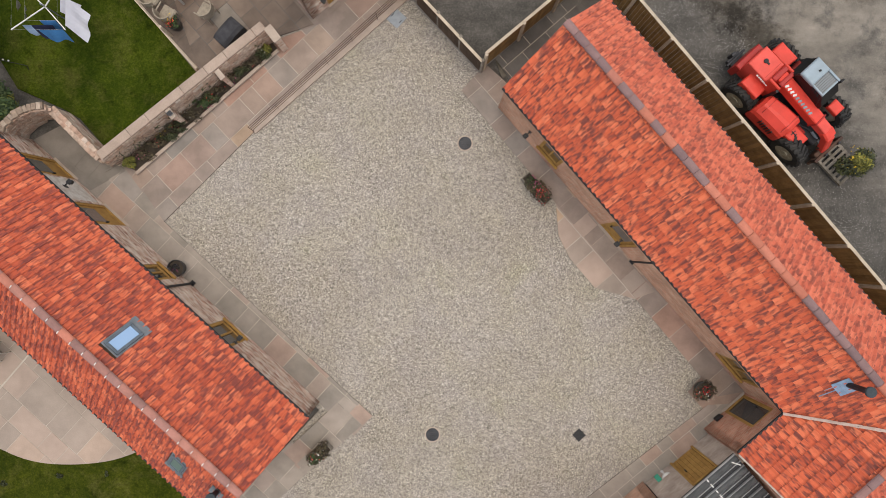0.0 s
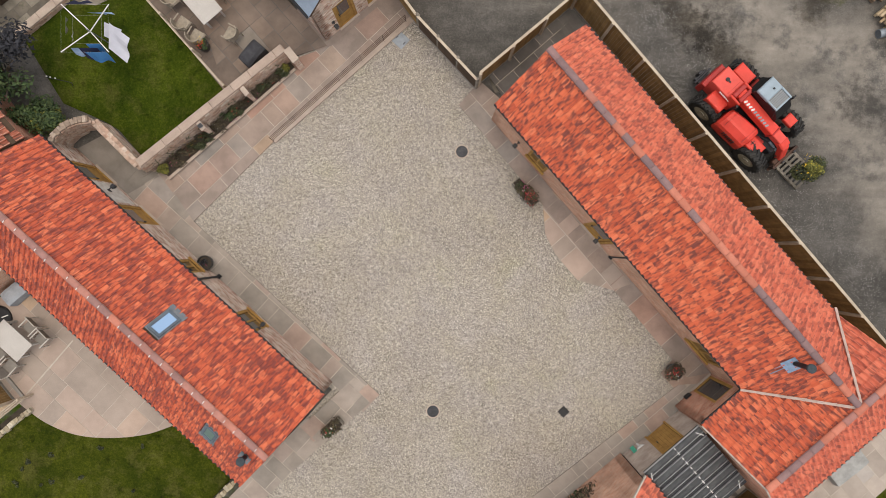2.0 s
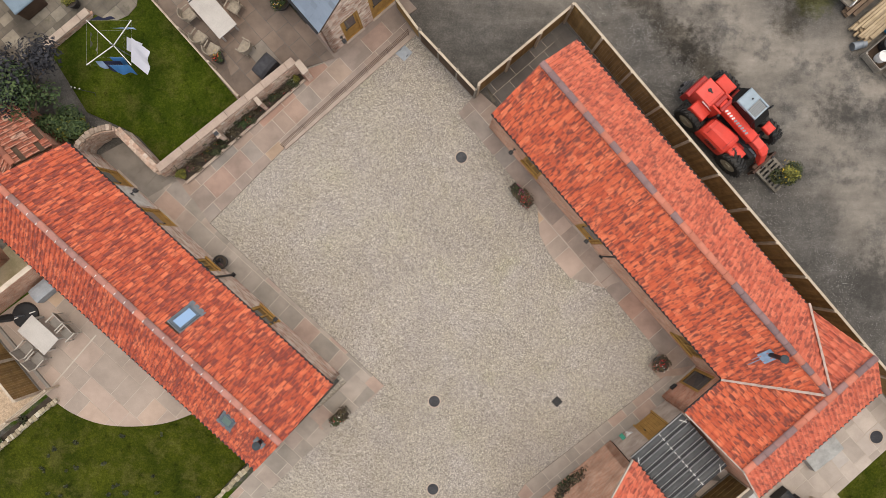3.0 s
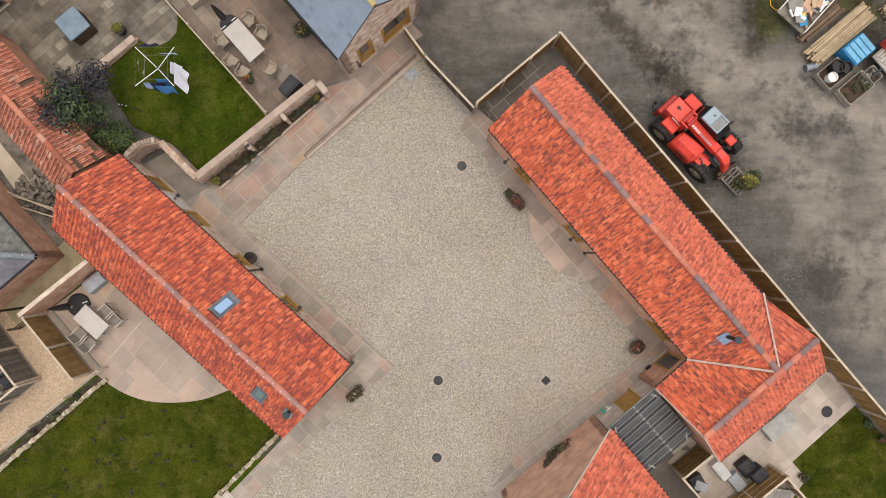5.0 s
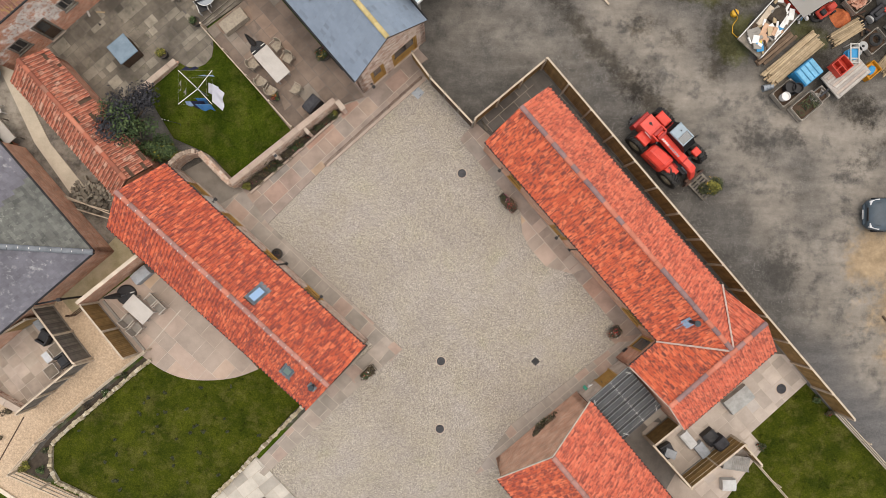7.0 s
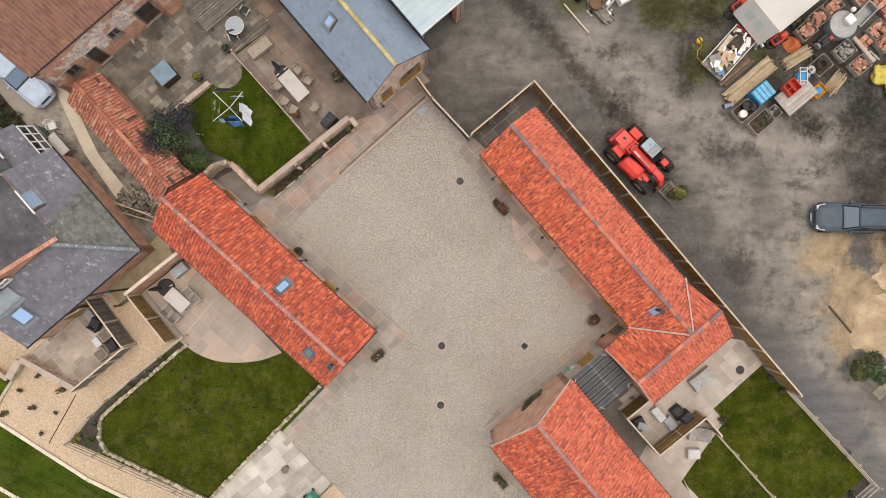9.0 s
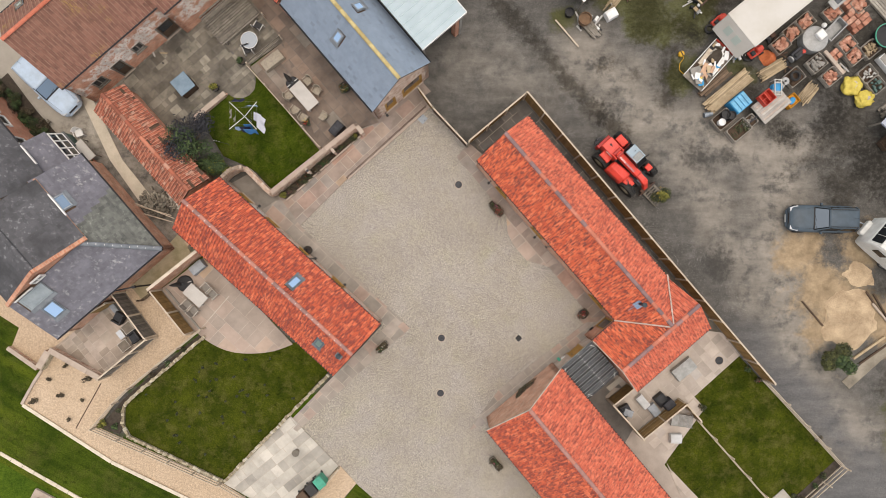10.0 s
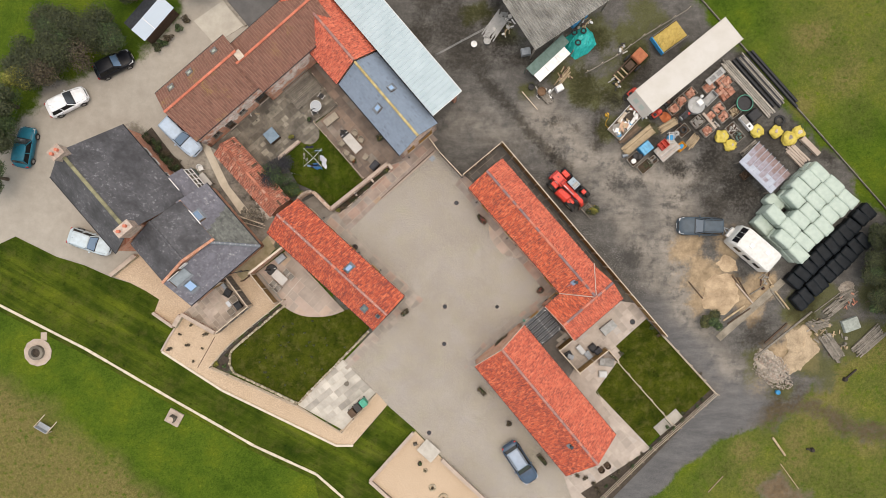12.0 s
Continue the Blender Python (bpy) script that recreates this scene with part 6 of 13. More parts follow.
# oak door in the court wall
def court_door():
    d = thing("court_door", "closed oak board door in the court wall", "door", (9.1, -6.7, 0), 219.4, kind="structure")
    part("frame", boxes((0.0, 0.08, -0.1, 0.1, 0, 2.15), (0.95, 1.03, -0.1, 0.1, 0, 2.15), (0.08, 0.95, -0.1, 0.1, 2.07, 2.15), bevel=0.008), OAK, d)
    for i in range(6):
        part("board", boxes((0.085 + i * 0.144, 0.225 + i * 0.144, -0.03, 0.03, 0.03, 2.06), bevel=0.006), OAK, d)
    part("handle", boxes((0.8, 0.84, -0.09, -0.03, 1.0, 1.12)), BLACK, d)


court_door()

# ---- fences ----
def along(path):
    for p, q in zip(path, path[1:]):
        yield Vector((*p, 0)), Vector((*q, 0))


def board_fence(name, label, path, height, bay=1.8, side=1, board=FENCE_WOOD, post=PALE_WOOD, cap=PALE_WOOD, upright=False, width=0.14, gap=0.01, gravel_board=True):
    """Boarded panels between posts; side says on which hand of the path the posts stand proud."""
    f = thing(name, label, "fence", kind="structure")
    for p, q in along(path):
        d = q - p
        L = d.length
        d.normalize()
        n = Vector((d.y, -d.x, 0)) * side
        k = max(1, round(L / bay))
        step = L / k
        for i in range(k + 1):
            c = p + d * (i * step) + n * 0.05
            bm = bmesh.new()
            beam(bm, c, c + UP * (height + 0.06), 0.1, 0.1, up=d, bevel=0.01)
            part("post", bm, post, f)
        bm = bmesh.new()
        beam(bm, p + UP * (height + 0.02), q + UP * (height + 0.02), 0.1, 0.035, bevel=0.006)
        part("capping", bm, cap, f)
        if gravel_board:
            bm = bmesh.new()
            beam(bm, p + UP * 0.08, q + UP * 0.08, 0.04, 0.16)
            part("gravel_board", bm, CONCRETE, f)
        for i in range(k):
            a = p + d * (i * step + 0.05)
            if upright:
                m = int((step - 0.1) / (width + gap))
                for j in range(m):
                    c = a + d * ((j + 0.5) * (step - 0.1) / m)
                    bm = bmesh.new()
                    beam(bm, c + UP * 0.17, c + UP * height, (step - 0.1) / m - gap, 0.022, up=Vector((n.x, n.y, 0)))
                    part("board", bm, board, f)
            else:
                m = max(1, int((height - 0.17) / (width + gap)))
                for j in range(m):
                    z = 0.17 + (j + 0.5) * (height - 0.17) / m
                    bm = bmesh.new()
                    beam(bm, a + UP * z + n * (0.008 * (j % 2)), a + d * (step - 0.1) + UP * z + n * (0.008 * (j % 2)), 0.022, (height - 0.17) / m - gap)
                    part("board", bm, board, f)
    return f


def rail_fence(name, label, path, height, bay=1.8, rails=3, rail=PALE_WOOD, post=PALE_WOOD, thick=0.035, wide=0.09, post_w=0.09):
    f = thing(name, label, "fence", kind="structure")
    for p, q in along(path):
        d = q - p
        L = d.length
        d.normalize()
        n = Vector((d.y, -d.x, 0))
        k = max(1, round(L / bay))
        for i in range(k + 1):
            c = p + d * (i * L / k)
            bm = bmesh.new()
            beam(bm, c, c + UP * (height + 0.06) + n * rng.uniform(-0.02, 0.02), post_w, post_w, up=d, bevel=0.012)
            part("post", bm, post, f)
        for j in range(rails):
            z = height * (j + 0.6) / rails
            for i in range(k):
                bm = bmesh.new()
                a, b = p + d * (i * L / k), p + d * ((i + 1) * L / k)
                beam(bm, a + UP * (z + rng.uniform(-0.015, 0.015)) + n * 0.06, b + UP * (z + rng.uniform(-0.015, 0.015)) + n * 0.06, thick, wide)
                part("rail", bm, rail, f)
    return f


board_fence("yard_fence", "brown boarded fence with pale posts and capping along the yard", [(5.37, 9.88), (21.4, -8.95)], 1.95, 1.83, side=1, upright=True, width=0.125)
board_fence("yard_fence", "brown boarded fence with pale posts beside the barn end", [(1.6, 6.75), (5.3, 9.85)], 1.7, 1.6, side=1, upright=True, width=0.125)
board_fence("gate_fence", "boarded timber fence and gate panels beside the gravel", [(-0.75, 9.0), (1.5, 6.6)], 1.35, 1.2, side=-1, post=GREY_WOOD, board=DARK_WOOD, upright=True)
board_fence("gate_fence", "short boarded fence beside the stone barn", [(-1.75, 10.4), (-0.8, 9.1)], 1.2, 1.4, side=-1, post=GREY_WOOD)
rail_fence("lane_fence", "pale post-and-rail fence along the lane", [(21.5, -9.05), (26.8, -14.85)], 1.05, 1.75)
rail_fence("lane_fence", "pale post-and-rail fence along the lane end", [(26.8, -14.85), (20.6, -20.3), (14.5, -26.2)], 1.05, 1.7)
rail_fence("lawn_fence", "pale timber fence between the two lawns", [(16.9, -11.55), (22.5, -17.9)], 1.0, 1.8, rails=2)
board_fence("terrace_fence", "brown boarded screen with pale posts", [(11.0, -10.4), (12.35, -9.3)], 1.75, 1.8, side=-1)
board_fence("terrace_fence", "pale thin screen beside the passage", [(11.0, -10.4), (12.95, -12.6)], 1.75, 1.5, side=-1)
board_fence("terrace_fence", "brown boarded screen across the terrace", [(12.95, -12.6), (15.8, -10.3)], 1.75, 1.85, side=1, width=0.3, gap=0.05)
board_fence("terrace_fence", "stepped boarded screen at the lawn", [(15.8, -10.3), (16.9, -11.55)], 1.3, 0.9, side=1)
board_fence("patio_screen", "brown ribbed timber screen with pale frame", [(-19.05, -3.05), (-16.8, -5.85)], 1.8, 1.8, side=-1, upright=True, width=0.09)
board_fence("patio_screen", "grey ribbed timber screen with pale frame", [(-21.55, -3.2), (-19.4, -6.1)], 1.8, 1.8, side=-1, board=SCREEN_GREY, upright=True, width=0.09)
board_fence("patio_screen", "grey ribbed screen panels with white rails along the path", [(-19.35, -6.15), (-22.5, -8.75)], 1.7, 1.35, side=-1, board=SCREEN_GREY, upright=True, width=0.09)
board_fence("house_screen", "brown boarded screen against the house", [(-23.5, -4.7), (-22.0, -3.85)], 1.7, 1.7, side=-1)
rail_fence("garden_gate", "low dark timber gate across the path", [(-20.3, -3.72), (-19.55, -3.15)], 0.9, 0.9, rails=3, rail=DARK_WOOD, post=DARK_WOOD)
bm = boxes((-0.05, 1.2, -0.045, 0.045, 2.28, 2.37), (1.1, 1.3, -0.09, 0.09, 2.22, 2.4), bevel=0.015)
box(bm, 1.15, 1.25, -0.05, 0.05, 0.0, 2.22)
solid("gate_beam", bm, BLACK, "black timber beam on a post beside the house wall", "beam", (-21.0, -2.95, 0), 12)
bm = bmesh.new()
beam(bm, (-18.75, -2.95, 0.09), (-16.4, -5.75, 0.09), 0.13, 0.1, bevel=0.01)
solid("patio_kerb", bm, CONCRETE, "pale concrete kerb at the foot of the ribbed screen", "kerb", kind="structure")
bm = bmesh.new()
beam(bm, (-14.5, -3.45, 0.054), (-16.35, -5.6, 0.054), 0.06, 0.016)
solid("drain_channel", bm, SANDY_JOINT, "pale narrow drain channel across the patio", "drain", kind="structure")
rail_fence("path_fence", "pale low rail fence between path and bed", [(-16.1, -5.6), (-21.0, -9.6), (-22.0, -10.6), (-23.4, -12.25), (-15.0, -15.95)], 0.95, 1.9, rails=3)
rail_fence("patio_fence", "pale capped fence between lawn and patio", [(-13.1, 12.0), (-8.2, 6.5)], 0.95, 1.8, rails=2, wide=0.12)
rail_fence("yard_rail", "weathered fence between old yard and patio", [(-14.4, 18.2), (-10.9, 13.85), (-13.1, 12.05)], 0.95, 1.9, rails=2, rail=GREY_WOOD)
rail_fence("white_patio_fence", "thin pale rail round the white patio", [(-14.95, -16.05), (-10.4, -18.75), (-7.05, -14.95)], 0.7, 1.9, rails=2)
rubble_wall("field_edge", "low weathered timber edging along the field", [(24.0, 26.0), (44.5, 2.8)], 0.18, 0.16, faces=(), core=GREY_WOOD, cope=False)


def iron_railing():
    r = thing("iron_railing", "thin rusty-black iron estate railing beside the gravel", "railing", kind="structure")
    a, b = Vector((-6.5, 4.5, 0.05)), Vector((-1.25, 9.25, 0.05))
    d = (b - a).normalized()
    L = (b - a).length
    n = 6
    for i in range(n + 1):
        p = a + d * (L * i / n)
        bm = bmesh.new()
        beam(bm, p, p + UP * 0.75, 0.035, 0.012, up=d)
        box(bm, p.x - 0.05, p.x + 0.05, p.y - 0.05, p.y + 0.05, 0.05, 0.062)
        part("upright", bm, RUST, r)
    for z in (0.2, 0.38, 0.56, 0.74):
        bm = bmesh.new()
        rod(bm, a + UP * z, b + UP * z, 0.011, seg=6)
        part("rail", bm, RUST, r)


RUST = surf("rusty_iron", (0.11, 0.06, 0.04), (0.05, 0.03, 0.025), rough=0.8)
iron_railing()
layer("kerb_step", [(-6.62, 4.6), (-6.45, 4.42), (-0.95, 9.28), (-1.1, 9.45)], -0.05, 0.075, COPING, "narrow stone kerb under the railing", "kerb")

# ---- house and outbuildings ----
GLASS_HAZE = glass_material("hazy_glass", (0.26, 0.34, 0.42), 0.35)
CHIMNEY_BRICK = pieces("limed_brick", [(0.0, (0.45, 0.34, 0.27)), (1.0, (0.58, 0.47, 0.39))], scale=3.0, dark=0.6)


def house():
    h = thing("farmhouse", "old farmhouse under dark slate roofs with brick chimneys", "house", (-33.3, 7.01, 0), math.degrees(math.atan2(-0.758, 0.652)))
    roof = new("roof")
    roof.parent = h
    x0, x1 = -1.4, 7.9
    # own frame: x along the main ridge, y towards the court
    bm = bmesh.new()
    prism(bm, [(x0 + 0.15, -2.9), (x1 - 0.15, -2.9), (x1 - 0.15, 4.6), (x0 + 0.15, 4.6)], 0, 3.5)
    prism(bm, [(x0 + 0.15, -2.85), (x1 - 0.15, -2.85), (x1 - 0.15, 2.6), (x0 + 0.15, 2.6)], 3.5, 4.85)
    prism(bm, [(x0 + 0.15, -0.8), (x1 - 0.15, -0.8), (x1 - 0.15, 0.8), (x0 + 0.15, 0.8)], 4.85, 6.6)
    part("wall", bm, BRICK, h)
    bm = bmesh.new()
    prism(bm, [(x1, -1.5), (12.3, -1.5), (12.3, 4.3), (x1, 4.3)], 0, 4.1)
    gable(bm, (12.3, -1.5), (12.3, 4.3), 4.1, 5.75, -0.3)
    part("wall", bm, BRICK, h)
    roof_plane(h, roof, (x0, -3.03, 5.0), (x1, -3.03, 5.0), (0, 1), 3.03, 2.5, SLATE_DARK, "slate", 0.3, 0.2, jitter=0.012)
    e = roof_plane(h, roof, (x0, 4.75, 3.6), (x1, 4.75, 3.6), (0, -1), 4.75, 3.9, SLATE_DARK, "slate", 0.3, 0.2, jitter=0.012)
    ridge_run(roof, (x0, 0, 7.53), (x1, 0, 7.53), RIDGE_MOSS, r=0.16)
    roof_plane(h, roof, (x1, -1.65, 4.45), (12.5, -1.65, 4.45), (0, 1), 3.05, 1.3, SLATE_DARK, "slate", 0.3, 0.2, jitter=0.012)
    roof_plane(h, roof, (x1, 4.45, 4.45), (12.5, 4.45, 4.45), (0, -1), 3.05, 1.3, SLATE_DARK, "slate", 0.3, 0.2, jitter=0.012)
    ridge_run(roof, (x1, 1.4, 5.78), (12.5, 1.4, 5.78), SLATE_DARK, r=0.13)
    # brick parapet on the wing's gable
    bm = bmesh.new()
    beam(bm, (12.62, -1.75, 4.5), (12.62, 1.4, 5.9), 0.24, 0.16)
    beam(bm, (12.62, 4.55, 4.5), (12.62, 1.4, 5.9), 0.24, 0.16)
    part("parapet", bm, BRICK_OLD, h)
    # lean-to wrapped round the wing, hipped at its corner
    ex, ey, ez, hz = 15.6, 7.0, 2.8, 4.5
    bm = bmesh.new()
    for p, q in (((7.8, 6.75), (15.35, 6.75)), ((15.35, 6.75), (15.35, -1.6)), ((15.35, -1.6), (12.3, -1.6))):
        wall_run(bm, q, p, ez - 0.05, 0.3)
    prism(bm, [(7.8, 4.3), (12.3, 4.3), (12.3, 4.45), (7.8, 4.45)], 0, 4.4)
    part("wall", bm, BRICK_SOFT, h)
    s = math.hypot(3.0, hz - ez)
    k = 3.0 / s
    A = roof_plane(h, roof, (7.7, ey, ez), (ex, ey, ez), (0, -1), 3.0, hz - ez, SLATE_HOUSE, "slate", 0.24, 0.17, cuts=[(-1, -k, ex - 7.7), (-1, 0.35, 2.9)], skip=[(1.6, 2.8, 2.2, 3.4)])
    roof_plane(h, roof, (7.7, ey, ez), (ex, ey, ez), (0, -1), 3.0, hz - ez, SLATE_MOSSY, "slate", 0.24, 0.17, cuts=[(-1, -k, ex - 7.7), (1, -0.35, -2.9)])
    B = roof_plane(h, roof, (ex, -1.75, ez), (ex, ey, ez), (-1, 0), 3.0, hz - ez, SLATE_HOUSE, "slate", 0.24, 0.17, cuts=[(-1, -k, ey + 1.75)], skip=[(1.0, 2.0, 0.95, 2.05), (0.6, 2.5, 2.2, 3.3)])
    ridge_run(roof, (ex + 0.02, ey + 0.02, ez + 0.06), (ex - 3.0, ey - 3.0, hz + 0.06), LEAD, r=0.13, ticks=True)
    roof_light(h, B, 1.05, 1.95, 1.0, 2.0)
    roof_light(h, B, 0.65, 2.4, 2.3, 3.2, glass=LEAD_PALE, frame_mat=LEAD_PALE)
    roof_light(h, A, 1.7, 2.7, 2.3, 3.2, glass=GLASS_BLUE, frame_mat=STEEL)
    gutter(h, (7.7, ey + 0.06, ez - 0.03), (ex, ey + 0.06, ez - 0.03))
    gutter(h, (ex + 0.06, ey, ez - 0.03), (ex + 0.06, -1.75, ez - 0.03))
    # white boards and joinery against the roofs
    part("fascia", boxes((9.1, 10.8, 4.46, 4.54, 4.4, 4.56), (5.3, 6.8, 4.76, 4.84, 3.5, 3.66), (12.75, 12.82, -1.3, 0.1, 4.42, 4.6), bevel=0.01), WHITE_PAINT, h, "white painted fascia boards")
    w = new("window")
    w.parent = h
    part("frame", boxes((12.72, 12.82, 0.5, 0.57, 4.62, 5.2), (12.72, 12.82, 1.23, 1.3, 4.62, 5.2), (12.72, 12.82, 0.57, 1.23, 4.62, 4.7), (12.72, 12.82, 0.57, 1.23, 5.12, 5.2), (12.72, 12.8, 0.88, 0.92, 4.7, 5.12)), WHITE_PAINT, w)
    part("pane", boxes((12.7, 12.74, 0.57, 1.23, 4.7, 5.12)), GLASS, w)
    w = new("window")
    w.parent = h
    bm = bmesh.new()
    for x in (5.2, 5.8, 6.4, 7.0, 7.6):
        beam(bm, (x, 6.1, 2.42), (x, 6.45, 1.3), 0.08, 0.06)
    for y, z in ((6.1, 2.42), (6.28, 1.86), (6.45, 1.3)):
        beam(bm, (5.16, y, z), (7.64, y, z), 0.07, 0.07)
    part("frame", bm, WHITE_PAINT, w)
    bm = bmesh.new()
    plate(bm, [(5.2, 6.1, 2.38), (7.6, 6.1, 2.38), (7.6, 6.45, 1.27), (5.2, 6.45, 1.27)], 0.02)
    part("pane", bm, GLASS, w)
    # low lean-to on the back wall
    bm = bmesh.new()
    prism(bm, [(5.1, 4.6), (7.6, 4.6), (7.6, 5.9), (5.1, 5.9)], 0, 2.4)
    part("wall", bm, BRICK, h)
    roof_plane(h, roof, (5.0, 6.05, 2.5), (7.7, 6.05, 2.5), (0, -1), 1.4, 0.8, SLATE_HOUSE, "slate", 0.24, 0.17)
    # chimneys
    for cx, cy, w, d in ((x0 + 0.3, 0.0, 0.55, 0.9), (x1 - 0.15, 0.1, 0.74, 0.76)):
        c = new("chimney")
        c.parent = h
        part("chimney_stack", boxes((cx - d / 2, cx + d / 2, cy - w, cy + w, 6.3, 8.2)), CHIMNEY_BRICK, c)
        part("oversailing_course", boxes((cx - d / 2 - 0.05, cx + d / 2 + 0.05, cy - w - 0.05, cy + w + 0.05, 8.2, 8.32)), CHIMNEY_BRICK, c)
        for s_ in (-0.5, 0.5):
            bm = bmesh.new()
            turned(bm, [(0.13, 8.31), (0.15, 8.37), (0.12, 8.6), (0.15, 8.68), (0.1, 8.68)], 12, (cx, cy + s_ * w))
            part("chimney_pot", bm, RIDGE_RED, c)
    # white windows of the court side
    for wx, wz in ((1.2, 2.2), (2.4, 2.2), (4.3, 2.2)):
        w = new("window")
        w.parent = h
        part("frame", boxes((wx, wx + 0.9, 4.6, 4.7, wz, wz + 0.08), (wx, wx + 0.9, 4.6, 4.7, wz + 1.0, wz + 1.08), (wx, wx + 0.08, 4.6, 4.7, wz + 0.08, wz + 1.0), (wx + 0.82, wx + 0.9, 4.6, 4.7, wz + 0.08, wz + 1.0)), WHITE_PAINT, w)
        part("pane", boxes((wx + 0.08, wx + 0.82, 4.6, 4.64, wz + 0.08, wz + 1.0)), GLASS, w)
    gutter(h, (x0, -3.1, 4.96), (x1, -3.1, 4.96))
    gutter(h, (x0, 4.82, 3.56), (5.0, 4.82, 3.56))


RIDGE_MOSS = pieces("mossy_ridge_tile", [(0.0, (0.18, 0.17, 0.1)), (1.0, (0.3, 0.28, 0.16))], scale=2, dark=0.7)
house()
barn("lean_to_shed", "crumbling low shed with slipped mossy pantiles", (-18.85, 6.45), -48, 8.2, 2.5, 2.0, 2.8, BRICK, (TILE_WORN, TILE_WORN), tile=("pantile", 0.21, 0.25), gutters=False, ridge_mat=TILE_WORN, gaps=0.6)


def white_shed():
    s = thing("sheet_shed", "long shed with a pale blue-white sheet roof", "shed", (1.35, 14.3, 0), 130.6)
    # own frame: x away from the court along the roof, y towards the slate barn
    L, W = 22.0, 3.55
    bm = bmesh.new()
    for p, q in (((0.15, 0.15), (L, 0.15)), ((L, W - 0.1), (0.15, W - 0.1))):
        wall_run(bm, p, q, 3.5, 0.2)
    part("wall", bm, CONCRETE, s)
    bm = bmesh.new()
    n, prof = 44, []
    for i in range(n):
        x, w = i * L / n, L / n
        prof += [(x, 3.9), (x + w * 0.74, 3.9), (x + w * 0.8, 3.93), (x + w * 0.94, 3.93)]
    prof.append((L, 3.9))
    rows = [[bm.verts.new((x, y, z)) for x, z in prof] for y in (0.0, W)] + [[bm.verts.new((x, y, z - 0.03)) for x, z in prof] for y in (W, 0.0)]
    for p, q in zip(rows, rows[1:] + rows[:1]):
        for i in range(len(prof) - 1):
            bm.faces.new((p[i], p[i + 1], q[i + 1], q[i]))
    part("roof", bm, SHEET_WHITE, s, "pale blue-white profiled sheet roof")
    part("fascia", boxes((-0.04, 0.0, 0, W, 3.7, 3.9), (0, L, -0.06, -0.005, 3.74, 3.86)), WHITE_PAINT, s)
    part("pier", boxes((0.2, 0.6, 0.25, 0.65, 0, 3.6), bevel=0.01), BRICK, s)


SHEET_WHITE = surf("pale_sheet", (0.4, 0.47, 0.49), (0.34, 0.41, 0.43), scale=0.8, rough=0.75, spread=0.06, spec=0.1)
white_shed()


def carport():
    """Black ribbed sheets between the two barns, with white straps."""
    c = thing("carport_roof", "black ribbed carport roof with white straps between barns", "carport", (2.08, 5.37, 0), RB_TURN)
    x0, x1, y0, y1, z = 13.42, 16.1, -4.6, -2.02, 2.6
    part("deck", boxes((x0, x1, y0, y1, z - 0.06, z)), BLACK, c)
    n = 6
    for i in range(n):
        a = x0 + (x1 - x0) * i / n
        w = (x1 - x0) / n
        bm = bmesh.new()
        rows = []
        for k in range(9):
            u = k / 8
            zz = z + 0.03 + 0.09 * math.sin(math.pi * u) ** 0.6
            rows.append([bm.verts.new((a + 0.02 + u * w * 0.56, y, zz)) for y in (y0 + 0.02, y1 - 0.02)])
        for p, q in zip(rows, rows[1:]):
            bm.faces.new((p[0], q[0], q[1], p[1]))
        bmesh.ops.solidify(bm, geom=bm.faces[:], thickness=0.02)
        bmesh.ops.recalc_face_normals(bm, faces=bm.faces)
        part("ridge_sheet", bm, DARK_SHEET, c)
        for e in (0.0, w * 0.6):
            part("edge_bar", boxes((a + e, a + e + 0.016, y0, y1, z, z + 0.09)), EDGE_PALE, c)
        bm = bmesh.new()
        m = 22
        for j in range(m):
            y = y0 + (y1 - y0) * (j + 0.5) / m
            box(bm, a + w * 0.7, a + w * 0.92, y - 0.036, y + 0.03, z, z + 0.04)
        part("drain_ladder", bm, DARK_METAL, c)
    ym = (y0 + y1) / 2 + 0.1
    for i in range(n):
        a = x0 + (x1 - x0) * i / n
        part("strap", boxes((a + 0.02, a + 0.34, ym - 0.02, ym + 0.02, z + 0.1, z + 0.112)), WHITE_PAINT, c)
    for x, y, t in ((x0 + 0.1, y1 - 0.25, 1), (x0 + 0.15, y0 + 0.2, -1), (x1 - 0.3, y1 - 0.2, -1), (x1 - 0.3, y0 + 0.2, 1)):
        bm = bmesh.new()
        beam(bm, (x, y, z + 0.12), (x + 0.26, y + 0.16 * t, z + 0.12), 0.035, 0.012)
        part("strap", bm, WHITE_PAINT, c)
    for x in (x0 + 0.7, x1 - 0.08):
        for y in (y0 + 0.1, y1 - 0.1):
            part("post", boxes((x - 0.05, x + 0.05, y - 0.05, y + 0.05, 0, z - 0.06)), DARK_METAL, c)


EDGE_PALE = surf("pale_edge_strip", (0.42, 0.42, 0.41), (0.33, 0.33, 0.32))
DARK_SHEET = surf("grey_ribbed_sheet", (0.17, 0.175, 0.175), (0.115, 0.12, 0.122), scale=2, rough=0.5)
carport()
layer("passage_flag", [(10.95, -9.6), (11.2, -9.85), (12.4, -8.85), (12.2, -8.6)], -0.1, 0.062, DRIVE_PALE, "pale flag strip between passage and terrace", "paving")
# ---- plants ----
def leaf_material(name, dark, mid, pale, scale=2.0):
    return pieces(name, [(0.0, dark), (0.5, mid), (1.0, pale)], scale=scale, dark=0.55, rough=0.75, depth=0.002)


